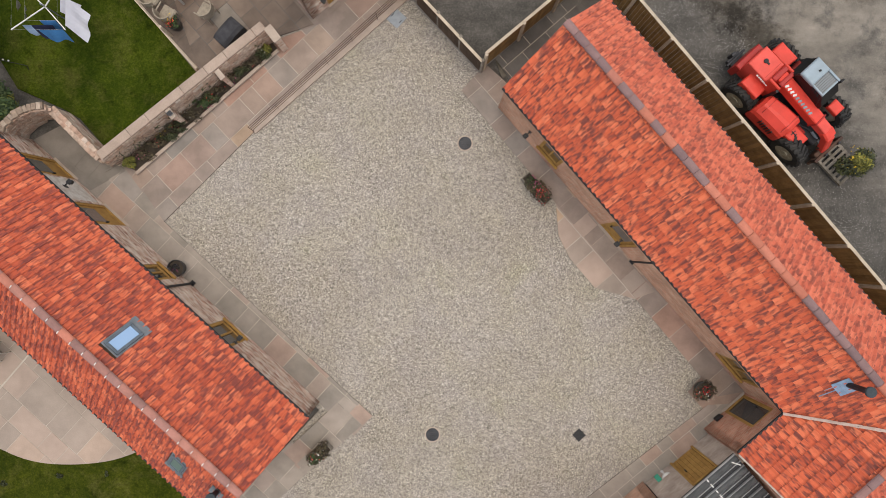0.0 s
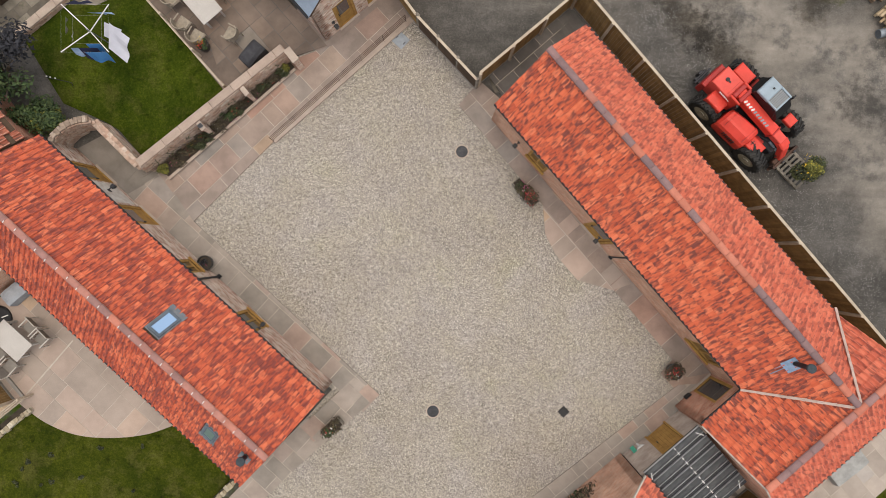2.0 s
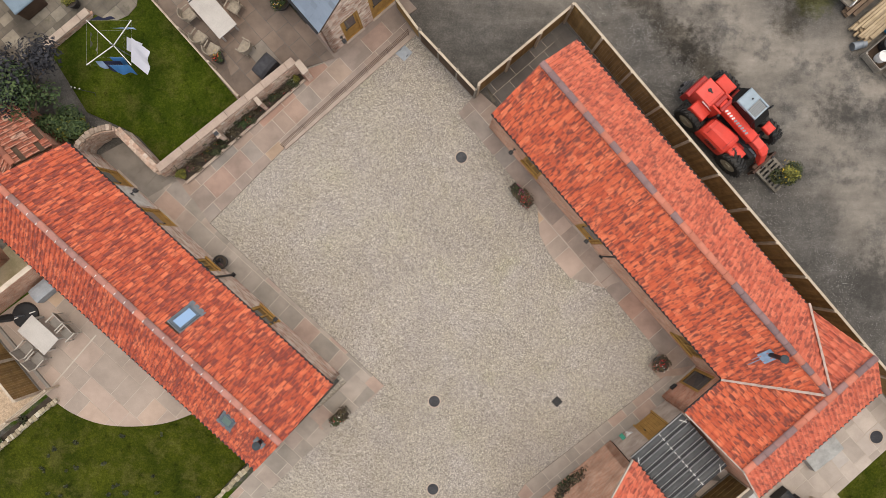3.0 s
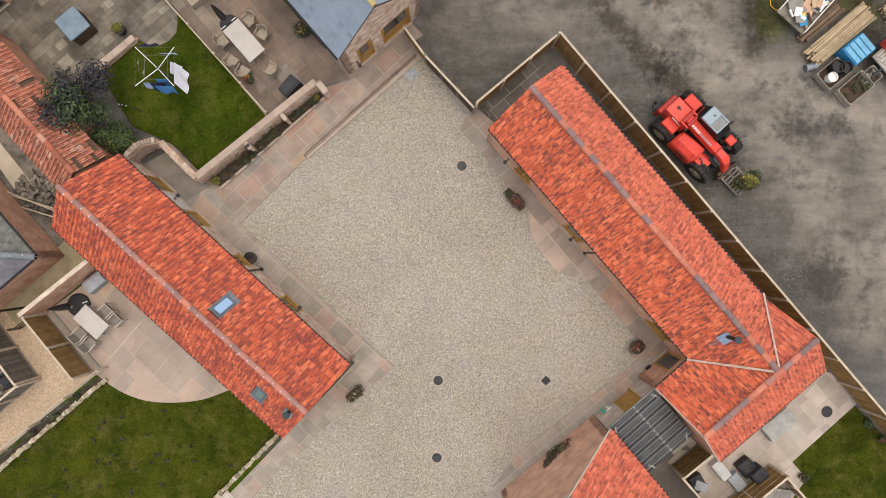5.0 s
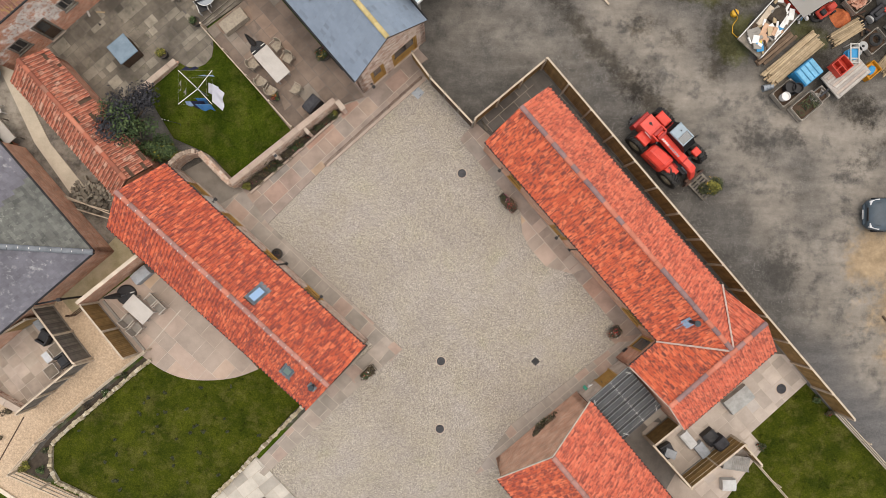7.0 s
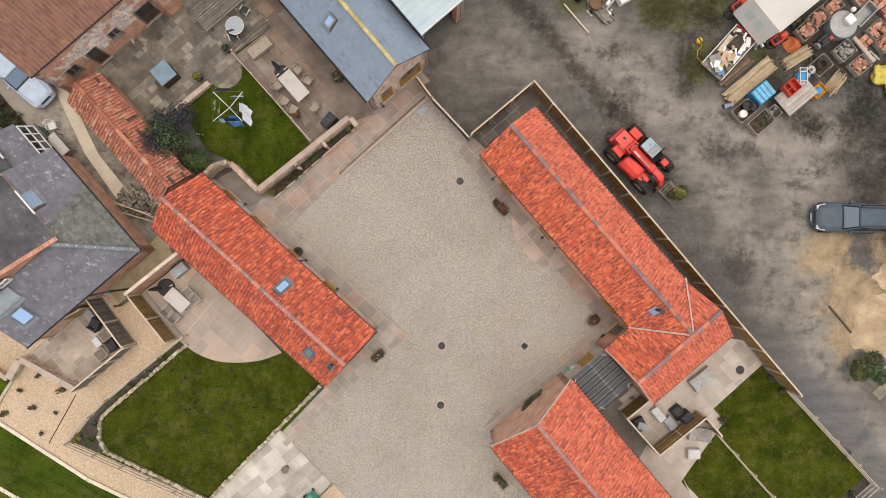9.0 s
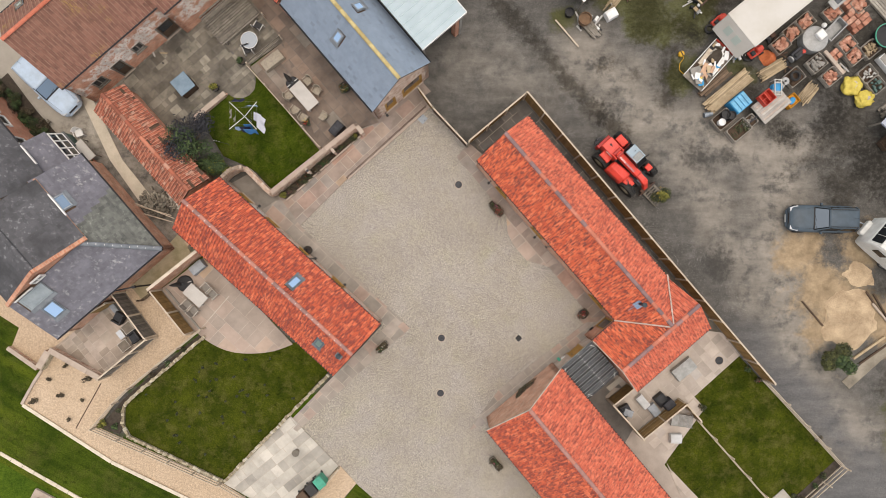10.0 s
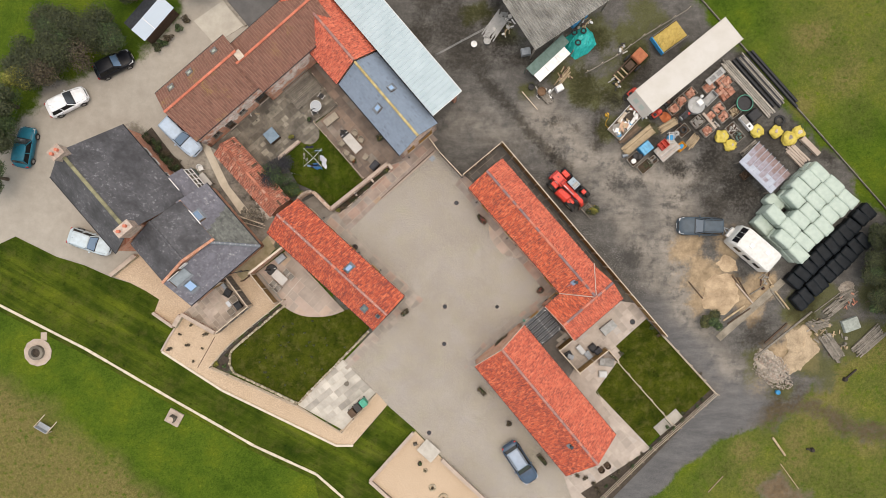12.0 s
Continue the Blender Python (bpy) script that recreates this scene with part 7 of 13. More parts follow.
LEAF = leaf_material("green_leaf", (0.02, 0.045, 0.012), (0.045, 0.085, 0.02), (0.09, 0.13, 0.035))
LEAF_YELLOW = leaf_material("yellow_leaf", (0.09, 0.1, 0.015), (0.2, 0.2, 0.03), (0.35, 0.32, 0.05))
LEAF_PURPLE = leaf_material("purple_leaf", (0.011, 0.011, 0.015), (0.022, 0.023, 0.03), (0.042, 0.043, 0.054))
LEAF_BROWN = leaf_material("browning_leaf", (0.045, 0.032, 0.02), (0.09, 0.065, 0.035), (0.14, 0.12, 0.06))
LEAF_OLIVE = leaf_material("olive_leaf", (0.02, 0.029, 0.009), (0.044, 0.057, 0.016), (0.088, 0.096, 0.029))
LEAF_SPIKY = leaf_material("yellow_olive_leaf", (0.032, 0.037, 0.01), (0.072, 0.08, 0.02), (0.135, 0.138, 0.038))
BARK = surf("bark", (0.13, 0.1, 0.075), (0.07, 0.055, 0.04), scale=6)
RED_BLOOM = pieces("red_blossom", [(0.0, (0.4, 0.02, 0.03)), (0.6, (0.6, 0.05, 0.04)), (1.0, (0.7, 0.12, 0.1))], dark=0.7)
PINK_BLOOM = pieces("pink_blossom", [(0.0, (0.4, 0.03, 0.12)), (1.0, (0.75, 0.2, 0.4))], dark=0.7)
WHITE_BLOOM = pieces("white_blossom", [(0.0, (0.7, 0.68, 0.6)), (1.0, (0.85, 0.83, 0.78))], dark=0.8)
YELLOW_BLOOM = pieces("yellow_blossom", [(0.0, (0.6, 0.35, 0.02)), (1.0, (0.75, 0.55, 0.05))], dark=0.8)
TERRACOTTA = surf("terracotta", (0.45, 0.18, 0.1), (0.33, 0.13, 0.075))
DARK_POT = surf("dark_glazed_pot", (0.03, 0.028, 0.027), rough=0.4)


def leaf_cloud(name, parent, centre, radii, n, size, material, seed=1, lumps=5, shell=0.55, label=""):
    """Many small bent leaves in a lumpy crown with gaps."""
    r = random.Random(seed)
    heads = [(Vector((r.uniform(-0.55, 0.55), r.uniform(-0.55, 0.55), r.uniform(-0.4, 0.5))), r.uniform(0.4, 0.62)) for _ in range(lumps)]
    vs, fs = [], []
    for i in range(n):
        h, hr = r.choice(heads)
        d = Vector((r.gauss(0, 1), r.gauss(0, 1), r.gauss(0, 1) + 0.15)).normalized()
        p = h + d * hr * (shell + (1 - shell) * r.random()) * r.uniform(0.85, 1.12)
        p = Vector((centre[0] + p.x * radii[0], centre[1] + p.y * radii[1], centre[2] + p.z * radii[2]))
        if p.z < 0.01:
            p.z = 0.01 + r.random() * 0.05
        up = (d + Vector((r.uniform(-0.7, 0.7), r.uniform(-0.7, 0.7), r.uniform(0, 0.9)))).normalized()
        a = up.orthogonal().normalized()
        a = (Matrix.Rotation(r.uniform(0, 6.28), 3, up) @ a)
        b = up.cross(a)
        s = size * r.uniform(0.6, 1.3)
        k = len(vs)
        vs += [p - a * s, p + b * s * 0.45 + up * s * 0.12, p + a * s, p - b * s * 0.45 + up * s * 0.12]
        fs += [(k, k + 1, k + 2), (k, k + 2, k + 3)]
    me = bpy.data.meshes.new(name)
    me.from_pydata(vs, [], fs)
    me.materials.append(material)
    ob = new(name, me)
    ob.parent = parent
    return tagged(ob, label)


def stems(parent, centre, height, spread, n=7, seed=1, thick=0.02):
    r = random.Random(seed)
    bm = bmesh.new()
    for i in range(n):
        a = r.uniform(0, 6.28)
        p = Vector((centre[0], centre[1], centre[2]))
        q = p + Vector((math.cos(a) * spread * r.uniform(0.3, 1), math.sin(a) * spread * r.uniform(0.3, 1), height * r.uniform(0.6, 1)))
        rod(bm, p, q, thick, thick * 0.4, 5)
    return part("stems", bm, BARK, parent)


def shrub(name, label, place, radii, leaf=LEAF, n=500, size=0.06, seed=1, blooms=(), kind_of="shrub", accent=None):
    s = thing(name, label, kind_of, place)
    stems(s, (0, 0, 0), radii[2] * 1.4, max(radii[:2]) * 0.7, 8, seed, 0.015)
    leaf_cloud("foliage", s, (0, 0, radii[2] * 0.85), radii, n, size, leaf, seed)
    if accent:
        leaf_cloud("foliage", s, (radii[0] * 0.3, -radii[1] * 0.1, radii[2] * 1.0), [v * 0.75 for v in radii], n // 2, size, accent, seed + 5)
    for i, (m, k) in enumerate(blooms):
        leaf_cloud("blossom", s, (0, 0, radii[2] * 1.0), [v * 0.95 for v in radii], k, size * 0.6, m, seed + 11 + i, shell=0.95)
    return s


def tree(name, label, place, height, radius, leaf, n=6200, size=0.125, seed=1, accent=None):
    t = thing(name, label, "tree", place)
    r = random.Random(seed)
    bm = bmesh.new()
    rod(bm, (0, 0, 0), (0.1, 0.05, height * 0.5), 0.2, 0.12, 10)
    part("trunk", bm, BARK, t)
    for i in range(9):
        a = i * 0.7 + r.uniform(-0.3, 0.3)
        bm = bmesh.new()
        mid = Vector((math.cos(a) * radius * 0.35, math.sin(a) * radius * 0.35, height * r.uniform(0.5, 0.65)))
        end = Vector((math.cos(a) * radius * r.uniform(0.6, 0.9), math.sin(a) * radius * r.uniform(0.6, 0.9), height * r.uniform(0.62, 0.9)))
        rod(bm, (0.05, 0.03, height * r.uniform(0.25, 0.45)), mid, 0.09, 0.05, 6)
        rod(bm, mid, end, 0.05, 0.015, 6)
        part("limb", bm, BARK, t)
    leaf_cloud("crown", t, (0, 0, height * 0.66), (radius, radius, height * 0.42), n, size, leaf, seed, lumps=11, shell=0.35)
    if accent:
        leaf_cloud("crown", t, (radius * 0.2, -radius * 0.2, height * 0.7), (radius * 0.8, radius * 0.7, height * 0.36), n // 3, size, accent, seed + 3, lumps=7, shell=0.5)
    return t


def trough(label, place, turn, length, blooms, seed, leaf=LEAF_BROWN, pot=GREY_WOOD):
    t = thing("flower_trough", label, "planter", place, turn)
    L, w = length / 2, 0.19
    part("box", boxes((-L, L, -w, -w + 0.03, 0.0, 0.32), (-L, L, w - 0.03, w, 0.0, 0.32), (-L, -L + 0.03, -w + 0.03, w - 0.03, 0, 0.32), (L - 0.03, L, -w + 0.03, w - 0.03, 0, 0.32)), pot, t)
    part("soil", boxes((-L + 0.03, L - 0.03, -w + 0.03, w - 0.03, 0.02, 0.28)), SOIL, t)
    leaf_cloud("foliage", t, (0, 0, 0.38), (L * 1.15, 0.33, 0.24), 700, 0.055, leaf, seed, lumps=8)
    leaf_cloud("foliage", t, (0, 0, 0.42), (L * 1.0, 0.26, 0.22), 200, 0.05, LEAF, seed + 1, lumps=6)
    for i, (m, k) in enumerate(blooms):
        leaf_cloud("blossom", t, (0, 0, 0.45), (L, 0.28, 0.24), k, 0.035, m, seed + 7 + i, lumps=4, shell=0.9)
    return t


def round_pot(label, place, blooms, seed, r=0.3, leaf=LEAF, pot=DARK_POT, n=450, spread=1.35):
    t = thing("plant_pot", label, "planter", place)
    bm = bmesh.new()
    turned(bm, [(r * 0.7, 0), (r * 0.95, 0.2), (r, 0.4), (r * 1.08, 0.42), (r * 1.08, 0.45), (r * 0.95, 0.45), (r * 0.92, 0.4)], 20)
    part("pot", bm, pot, t)
    bm = bmesh.new()
    rod(bm, (0, 0, 0.36), (0, 0, 0.405), r * 0.9, seg=20)
    part("soil", bm, SOIL, t)
    if n:
        leaf_cloud("foliage", t, (0, 0, 0.52), (r * spread, r * spread, 0.26), n, 0.05, leaf, seed)
    for i, (m, k) in enumerate(blooms):
        leaf_cloud("blossom", t, (0.02 * i, -0.05 * i, 0.58), (r * spread * 0.9, r * spread * 0.9, 0.26), k, 0.035, m, seed + 7 + i, lumps=3, shell=0.9)
    return t


trough("timber trough of fading red and pink bedding flowers", (3.5, 2.45, 0.0), -50, 1.25, [(RED_BLOOM, 110), (PINK_BLOOM, 70), (WHITE_BLOOM, 14)], 3)
trough("timber trough of browning plants on the gravel", (-4.15, -6.85, 0.05), 38, 0.9, [(WHITE_BLOOM, 14), (RED_BLOOM, 8)], 13)
trough("timber trough of dark plants with pale flowers", (3.5, -14.7, 0.0), -50, 1.0, [(WHITE_BLOOM, 18), (PINK_BLOOM, 14)], 23)
trough("low trough of dark foliage by the barn wall", (9.55, -21.5, 0.0), -50, 1.3, [], 33)
round_pot("round dark pot of red and white flowers", (9.3, -4.6, 0.05), [(RED_BLOOM, 70), (WHITE_BLOOM, 26)], 5, leaf=LEAF_BROWN, n=520)
round_pot("round black barrel pot with a dark plant", (-9.1, -0.35, 0.05), [(PINK_BLOOM, 8)], 6, r=0.28, n=60, leaf=LEAF_PURPLE, spread=0.8)
round_pot("small dark pot of foliage by the wall", (6.25, -17.85, 0.0), [], 8, r=0.24, n=320, leaf=LEAF_BROWN)
round_pot("flowering pot beside the slate barn wall", (-6.6, 10.55, 0.05), [(WHITE_BLOOM, 40), (RED_BLOOM, 25), (YELLOW_BLOOM, 15)], 9, r=0.36, n=520)
round_pot("pot of orange flowers by the fence", (-9.2, 8.2, 0.05), [(YELLOW_BLOOM, 45), (RED_BLOOM, 25)], 10, r=0.22, n=160)
round_pot("green glazed pot with a small conifer", (-15.35, 10.55, 0.05), [], 12, r=0.26, n=420, leaf=LEAF_YELLOW)
round_pot("stone pot with a small bush", (-13.55, 12.3, 0.05), [], 14, r=0.24, n=320)
shrub("bed_shrub", "bright yellow-green shrub at the wall end", (-6.05, 7.35, 0.1), (0.28, 0.24, 0.25), LEAF_YELLOW, 420, 0.05, 41)
shrub("bed_shrub", "yellow-green shrub in the narrow bed", (-10.75, 3.4, 0.1), (0.3, 0.26, 0.25), LEAF_YELLOW, 420, 0.05, 42)
for i, (t, lf, bl) in enumerate(((0.1, LEAF_BROWN, PINK_BLOOM), (0.18, LEAF_BROWN, RED_BLOOM), (0.26, LEAF_OLIVE, YELLOW_BLOOM), (0.42, LEAF_BROWN, WHITE_BLOOM), (0.56, LEAF_OLIVE, RED_BLOOM), (0.7, LEAF_BROWN, PINK_BLOOM), (0.85, LEAF_BROWN, RED_BLOOM), (0.92, LEAF_OLIVE, WHITE_BLOOM), (0.33, LEAF_OLIVE, RED_BLOOM), (0.5, LEAF, PINK_BLOOM), (0.62, LEAF_BROWN, RED_BLOOM), (0.78, LEAF_OLIVE, RED_BLOOM))):
    shrub("bed_plant", "low dark plant in the narrow flower bed", (-10.85 + 5.0 * t, 3.2 + 4.35 * t, 0.12), (0.45, 0.25, 0.2), lf, 420, 0.045, 50 + i, [(bl, 16)], "plant")


def climber():
    """Bare branching stems trained on the garden wall."""
    c = thing("wall_climber", "bare brown climber stems trained on the garden wall", "climber", (-11.35, 3.45, 0))
    d, n = Vector((0.78, 0.625, 0)).normalized(), Vector((0.625, -0.78, 0)).normalized()
    r = random.Random(4)
    for k in range(9):
        s = 0.5 + k * 0.72
        bm = bmesh.new()
        base = d * s + n * 0.26 + UP * 0.12
        for j in range(7):
            p = base.copy()
            a = r.uniform(-1.2, 1.2)
            for q in range(4):
                a += r.uniform(-0.35, 0.35)
                e = p + (d * math.sin(a) + UP * math.cos(a)) * 0.26 + n * r.uniform(-0.01, 0.02)
                e.z = min(e.z, 1.3)
                rod(bm, p, e, 0.011 - q * 0.002, 0.009 - q * 0.002, 4)
                p = e
        tagged(part("stem", bm, BARK, c), kind="stuff")
        leaf_cloud("leaves", c, tuple(base + UP * 0.55), (0.4, 0.35, 0.45), 26, 0.045, LEAF_OLIVE, 60 + k)


climber()
leaf_cloud("leaves", CREEPER, (-6.8, 0.4, 0.9), (0.12, 1.0, 0.6), 420, 0.07, LEAF_BROWN, 91)
leaf_cloud("leaves", CREEPER, (-6.8, 0.2, 0.5), (0.15, 0.9, 0.4), 200, 0.06, LEAF_OLIVE, 92)
tree("purple_bush", "dark purple smoke bush beside the barn", (-16.6, 6.7, 0), 2.9, 2.05, LEAF_PURPLE, 4600, 0.09, 71, accent=LEAF)
shrub("green_bush", "leafy green bush under the purple one", (-15.3, 5.2, 0), (1.25, 0.95, 0.8), LEAF, 2300, 0.085, 72, accent=LEAF_YELLOW)
shrub("yard_shrub", "spiky green shrub at the edge of the lane", (25.95, -7.5, 0), (1.25, 1.15, 0.9), LEAF_SPIKY, 3000, 0.12, 73, accent=LEAF)
for i, (x, y, h, r_, lf, ac) in enumerate(((-36.4, 18.9, 4.6, 3.1, LEAF_OLIVE, LEAF_BROWN), (-33.4, 20.4, 4.0, 2.5, LEAF_OLIVE, LEAF), (-38.9, 17.2, 4.2, 2.6, LEAF_OLIVE, LEAF_BROWN), (-37.6, 20.8, 4.4, 2.5, LEAF_OLIVE, LEAF), (-41.2, 16.4, 4.2, 2.1, LEAF_OLIVE, LEAF_YELLOW), (-42.9, 13.6, 4.6, 2.4, LEAF, LEAF_OLIVE), (-43.4, 10.6, 4.6, 2.3, LEAF, LEAF_OLIVE), (-43.9, 6.4, 4.5, 2.0, LEAF, None), (44.4, -1.6, 6.0, 3.5, LEAF_OLIVE, LEAF), (45.0, -6.6, 5.0, 3.0, LEAF_OLIVE, LEAF), (45.4, 3.0, 5.5, 3.2, LEAF, LEAF_OLIVE), (41.9, -2.3, 2.6, 1.9, LEAF_OLIVE, LEAF), (42.3, -5.3, 2.4, 1.8, LEAF_OLIVE, LEAF), (42.6, 0.8, 2.4, 1.5, LEAF_OLIVE, None), (-31.4, 25.0, 3.0, 1.8, LEAF_OLIVE, LEAF_BROWN), (-24.2, 25.5, 3.2, 1.9, LEAF_OLIVE, LEAF))):
    tree("tree" if h > 3.5 else "bush", "broad leafy tree with uneven autumn crown" if h > 3.5 else "dense bush at the edge of the grass", (x, y, -0.05), h, r_, lf, 13000, 0.1, 80 + i, ac)
for i, (x, y, rx, ry) in enumerate(((-29.9, 10.3, 0.5, 0.7), (-29.0, 9.2, 0.55, 0.8), (-28.1, 8.2, 0.6, 0.7), (-27.4, 7.6, 0.5, 0.5), (-27.7, 20.4, 0.7, 0.45), (-26.7, 21.4, 0.6, 0.5), (-28.9, 19.5, 0.6, 0.5), (-26.0, 22.3, 0.5, 0.5), (-28.3, 19.9, 0.6, 0.45), (-23.5, 4.8, 0.4, 0.35), (-19.3, 4.6, 0.5, 0.4))):
    shrub("border_shrub", "low border shrub beside the drive", (x, y, -0.05), (rx, ry, 0.4), (LEAF_OLIVE, LEAF_BROWN, LEAF)[i % 3], 500, 0.08, 100 + i)
for i, (x, y, r_) in enumerate(((-25.48, -8.14, 0.2), (-26.58, -9.06, 0.22), (-24.08, -9.06, 0.4), (-25.84, -10.01, 0.35), (-27.68, -10.53, 0.35), (-24.34, -10.45, 0.16), (-25.26, -11.74, 0.2))):
    shrub("terrace_plant", "dark tussock growing through the tan terrace", (x, y, 0.02), (r_, r_ * 0.8, 0.2), LEAF_BROWN, 180, 0.06, 120 + i, kind_of="plant")
shrub("corner_plant", "bright green plant at the fence corner", (-22.9, -12.0, 0.03), (0.4, 0.35, 0.3), LEAF_YELLOW, 420, 0.06, 131, kind_of="plant")
for i, (x, y) in enumerate(((-17.6, -7.1), (-18.6, -8.0), (-19.6, -8.8), (-21.9, -11.2), (-22.2, -12.2), (25.2, -13.0), (23.6, -16.9), (22.0, -18.2), (18.2, -21.9), (16.6, -23.2), (20.4, -8.3), (21.2, -9.1), (17.4, -10.9))):
    shrub("bed_plant", "small plant in the earth border", (x, y, 0.03), (0.3, 0.26, 0.2), (LEAF_OLIVE, LEAF, LEAF_BROWN)[i % 3], 200, 0.055, 140 + i, [(WHITE_BLOOM, 10)] if i % 4 == 1 else ([(RED_BLOOM, 12)] if i > 9 else []), "plant")
for i, (x, y) in enumerate(((13.9, -23.3), (14.6, -23.9), (13.0, -23.0), (12.2, -22.9), (15.0, -24.3))):
    shrub("bed_plant", "browning plant beside the barn end", (x, y, 0.04), (0.35, 0.3, 0.22), LEAF_BROWN, 260, 0.06, 160 + i, kind_of="plant")


def lawn_spots():
    """Dark rings of fungus and mole scrapes in the west lawn."""
    r = random.Random(3)
    outline = [(-16.05, -6.6), (-20.8, -10.4), (-20.9, -12.4), (-14.8, -15.3), (-10.2, -10.5), (-8.9, -8.2), (-12.0, -7.4)]
    n = 0
    while n < 34:
        x, y = r.uniform(-21, -9), r.uniform(-15.5, -6.5)
        if not inside((x, y), outline):
            continue
        s = r.uniform(0.09, 0.2)
        t = thing("turf_tuft", "dark coarse grass tuft in the lawn", "grass tuft", (x, y, 0.03), group="tufts in the west lawn")
        leaf_cloud("tuft", t, (0, 0, 0.03), (s, s, 0.05), 70, 0.05, LEAF_OLIVE, n, lumps=3)
        n += 1


lawn_spots()

def barn_end_heap():
    """Broken stone dumped behind the barn, with bleached poles across it."""
    t = thing("stone_heap", "heap of broken grey stone dumped behind the barn", "heap", (-19.3, 2.9, -0.06), group="")
    r = random.Random(21)
    for i in range(120):
        a, q = r.uniform(0, 6.28), math.sqrt(r.random())
        x, y = math.cos(a) * q * 1.25, math.sin(a) * q * 1.0
        o = put_stone(t, STONES_GREY, (x, y, 0.05 + (1 - q) * 0.45 + r.uniform(0, 0.08)), (r.uniform(0.12, 0.36), r.uniform(0.1, 0.26), r.uniform(0.08, 0.18)), r.uniform(0, 3))
        o.rotation_euler = (r.uniform(-0.5, 0.5), r.uniform(-0.5, 0.5), r.uniform(0, 3))
    for i, (a, b, z) in enumerate((((-21.3, 3.0), (-17.9, 1.75), 0.62), ((-20.6, 2.2), (-18.0, 1.5), 0.5), ((-21.0, 2.75), (-18.1, 1.95), 0.6))):
        bm = bmesh.new()
        rod(bm, (*a, z - 0.45), (*b, z + 0.15), 0.045, 0.03, 7)
        solid("bleached_pole", bm, PALE_WOOD, "long bleached pole lying over the stone heap", "pole", group="poles on the stone heap")


STONES_GREY = stone_set(FLAG_GREY)
barn_end_heap()
layer("flower_bed", [(13.3, -24.85), (16.5, -22.9), (17.3, -23.5), (14.5, -26.2), (12.9, -26.6)], -0.1, 0.012, SOIL, "dark bed between barn terrace and lane rail", "flower bed")
layer("flower_bed", [(-30.4, 10.8), (-26.5, 6.3), (-25.7, 6.95), (-27.6, 9.1), (-29.5, 11.6)], -0.1, 0.0, SOIL, "weedy dark bed against the farmhouse wall", "flower bed")
BED_RNG = random.Random(31)
for i in range(14):
    f = (i + 0.5) / 14
    shrub("border_shrub", "straggling dark shrub against the farmhouse wall", (-30.0 + 3.7 * f + BED_RNG.uniform(-0.15, 0.35), 10.95 - 4.3 * f + BED_RNG.uniform(-0.1, 0.4), 0.0), (BED_RNG.uniform(0.3, 0.55), BED_RNG.uniform(0.3, 0.5), BED_RNG.uniform(0.25, 0.5)), (LEAF_OLIVE, LEAF_BROWN, LEAF)[i % 3], 320, 0.07, 400 + i)
# ---- court fittings ----
def manhole(place, r=0.26, label="round dark iron inspection cover in a pale ring"):
    t = thing("manhole_cover", label, "manhole cover", place, group="covers in the court")
    bm = bmesh.new()
    ring(bm, (0, 0), r * 0.9, r * 1.06, -0.02, 0.012, 28)
    part("rim", bm, COPING, t)
    bm = bmesh.new()
    rod(bm, (0, 0, -0.03), (0, 0, 0.008), r * 0.9, seg=28)
    for i in range(5):
        box(bm, -r * 0.6, r * 0.6, -r * 0.5 + i * r * 0.25 - 0.012, -r * 0.5 + i * r * 0.25 + 0.012, 0.006, 0.013)
    part("lid", bm, DARK_METAL, t)
    return t


for x, y in ((0.98, 4.09), (-0.17, -6.27), (-0.23, -10.0), (-1.72, -18.87)):
    manhole((x, y, 0.0))
manhole((18.57, -7.77, 0.05), 0.3)


def drain_cover():
    t = thing("drain_grate", "square black iron drain grate in the gravel", "drain grate", (5.04, -6.28, 0.0), 43)
    part("frame", boxes((-0.17, 0.17, -0.17, -0.13, -0.02, 0.012), (-0.17, 0.17, 0.13, 0.17, -0.02, 0.012), (-0.17, -0.13, -0.13, 0.13, -0.02, 0.012), (0.13, 0.17, -0.13, 0.13, -0.02, 0.012)), BLACK, t)
    part("sump", boxes((-0.13, 0.13, -0.13, 0.13, -0.03, 0.003)), BLACK, t)
    for i in range(6):
        part("bar", boxes((-0.12 + i * 0.044, -0.098 + i * 0.044, -0.13, 0.13, -0.02, 0.006)), BLACK, t)


drain_cover()


def light_plate():
    t = thing("access_plate", "galvanised steel access plate set in the gravel", "access plate", (-1.46, 8.53, 0.0), 48)
    part("plate", boxes((-0.26, 0.26, -0.26, 0.26, -0.02, 0.015), bevel=0.006), STEEL, t)
    part("handle", boxes((-0.06, 0.06, -0.2, -0.17, 0.015, 0.03)), DARK_METAL, t)
    part("handle", boxes((-0.06, 0.06, 0.17, 0.2, 0.015, 0.03)), DARK_METAL, t)


light_plate()


def wall_lamp(place, turn):
    t = thing("wall_lantern", "black wall lantern on a bracket under the eaves", "wall lamp", place, turn, group="lanterns on the barns")
    part("bracket", boxes((-0.02, 0.02, 0.0, 0.2, 0.14, 0.17), (-0.06, 0.06, -0.01, 0.01, 0.0, 0.2)), BLACK, t)
    part("lantern", boxes((-0.06, 0.06, 0.13, 0.25, -0.05, 0.12), (-0.08, 0.08, 0.11, 0.27, 0.12, 0.14), bevel=0.012), BLACK, t)
    part("lamp_glass", boxes((-0.045, 0.045, 0.251, 0.255, -0.03, 0.1)), GLASS, t)
    return t


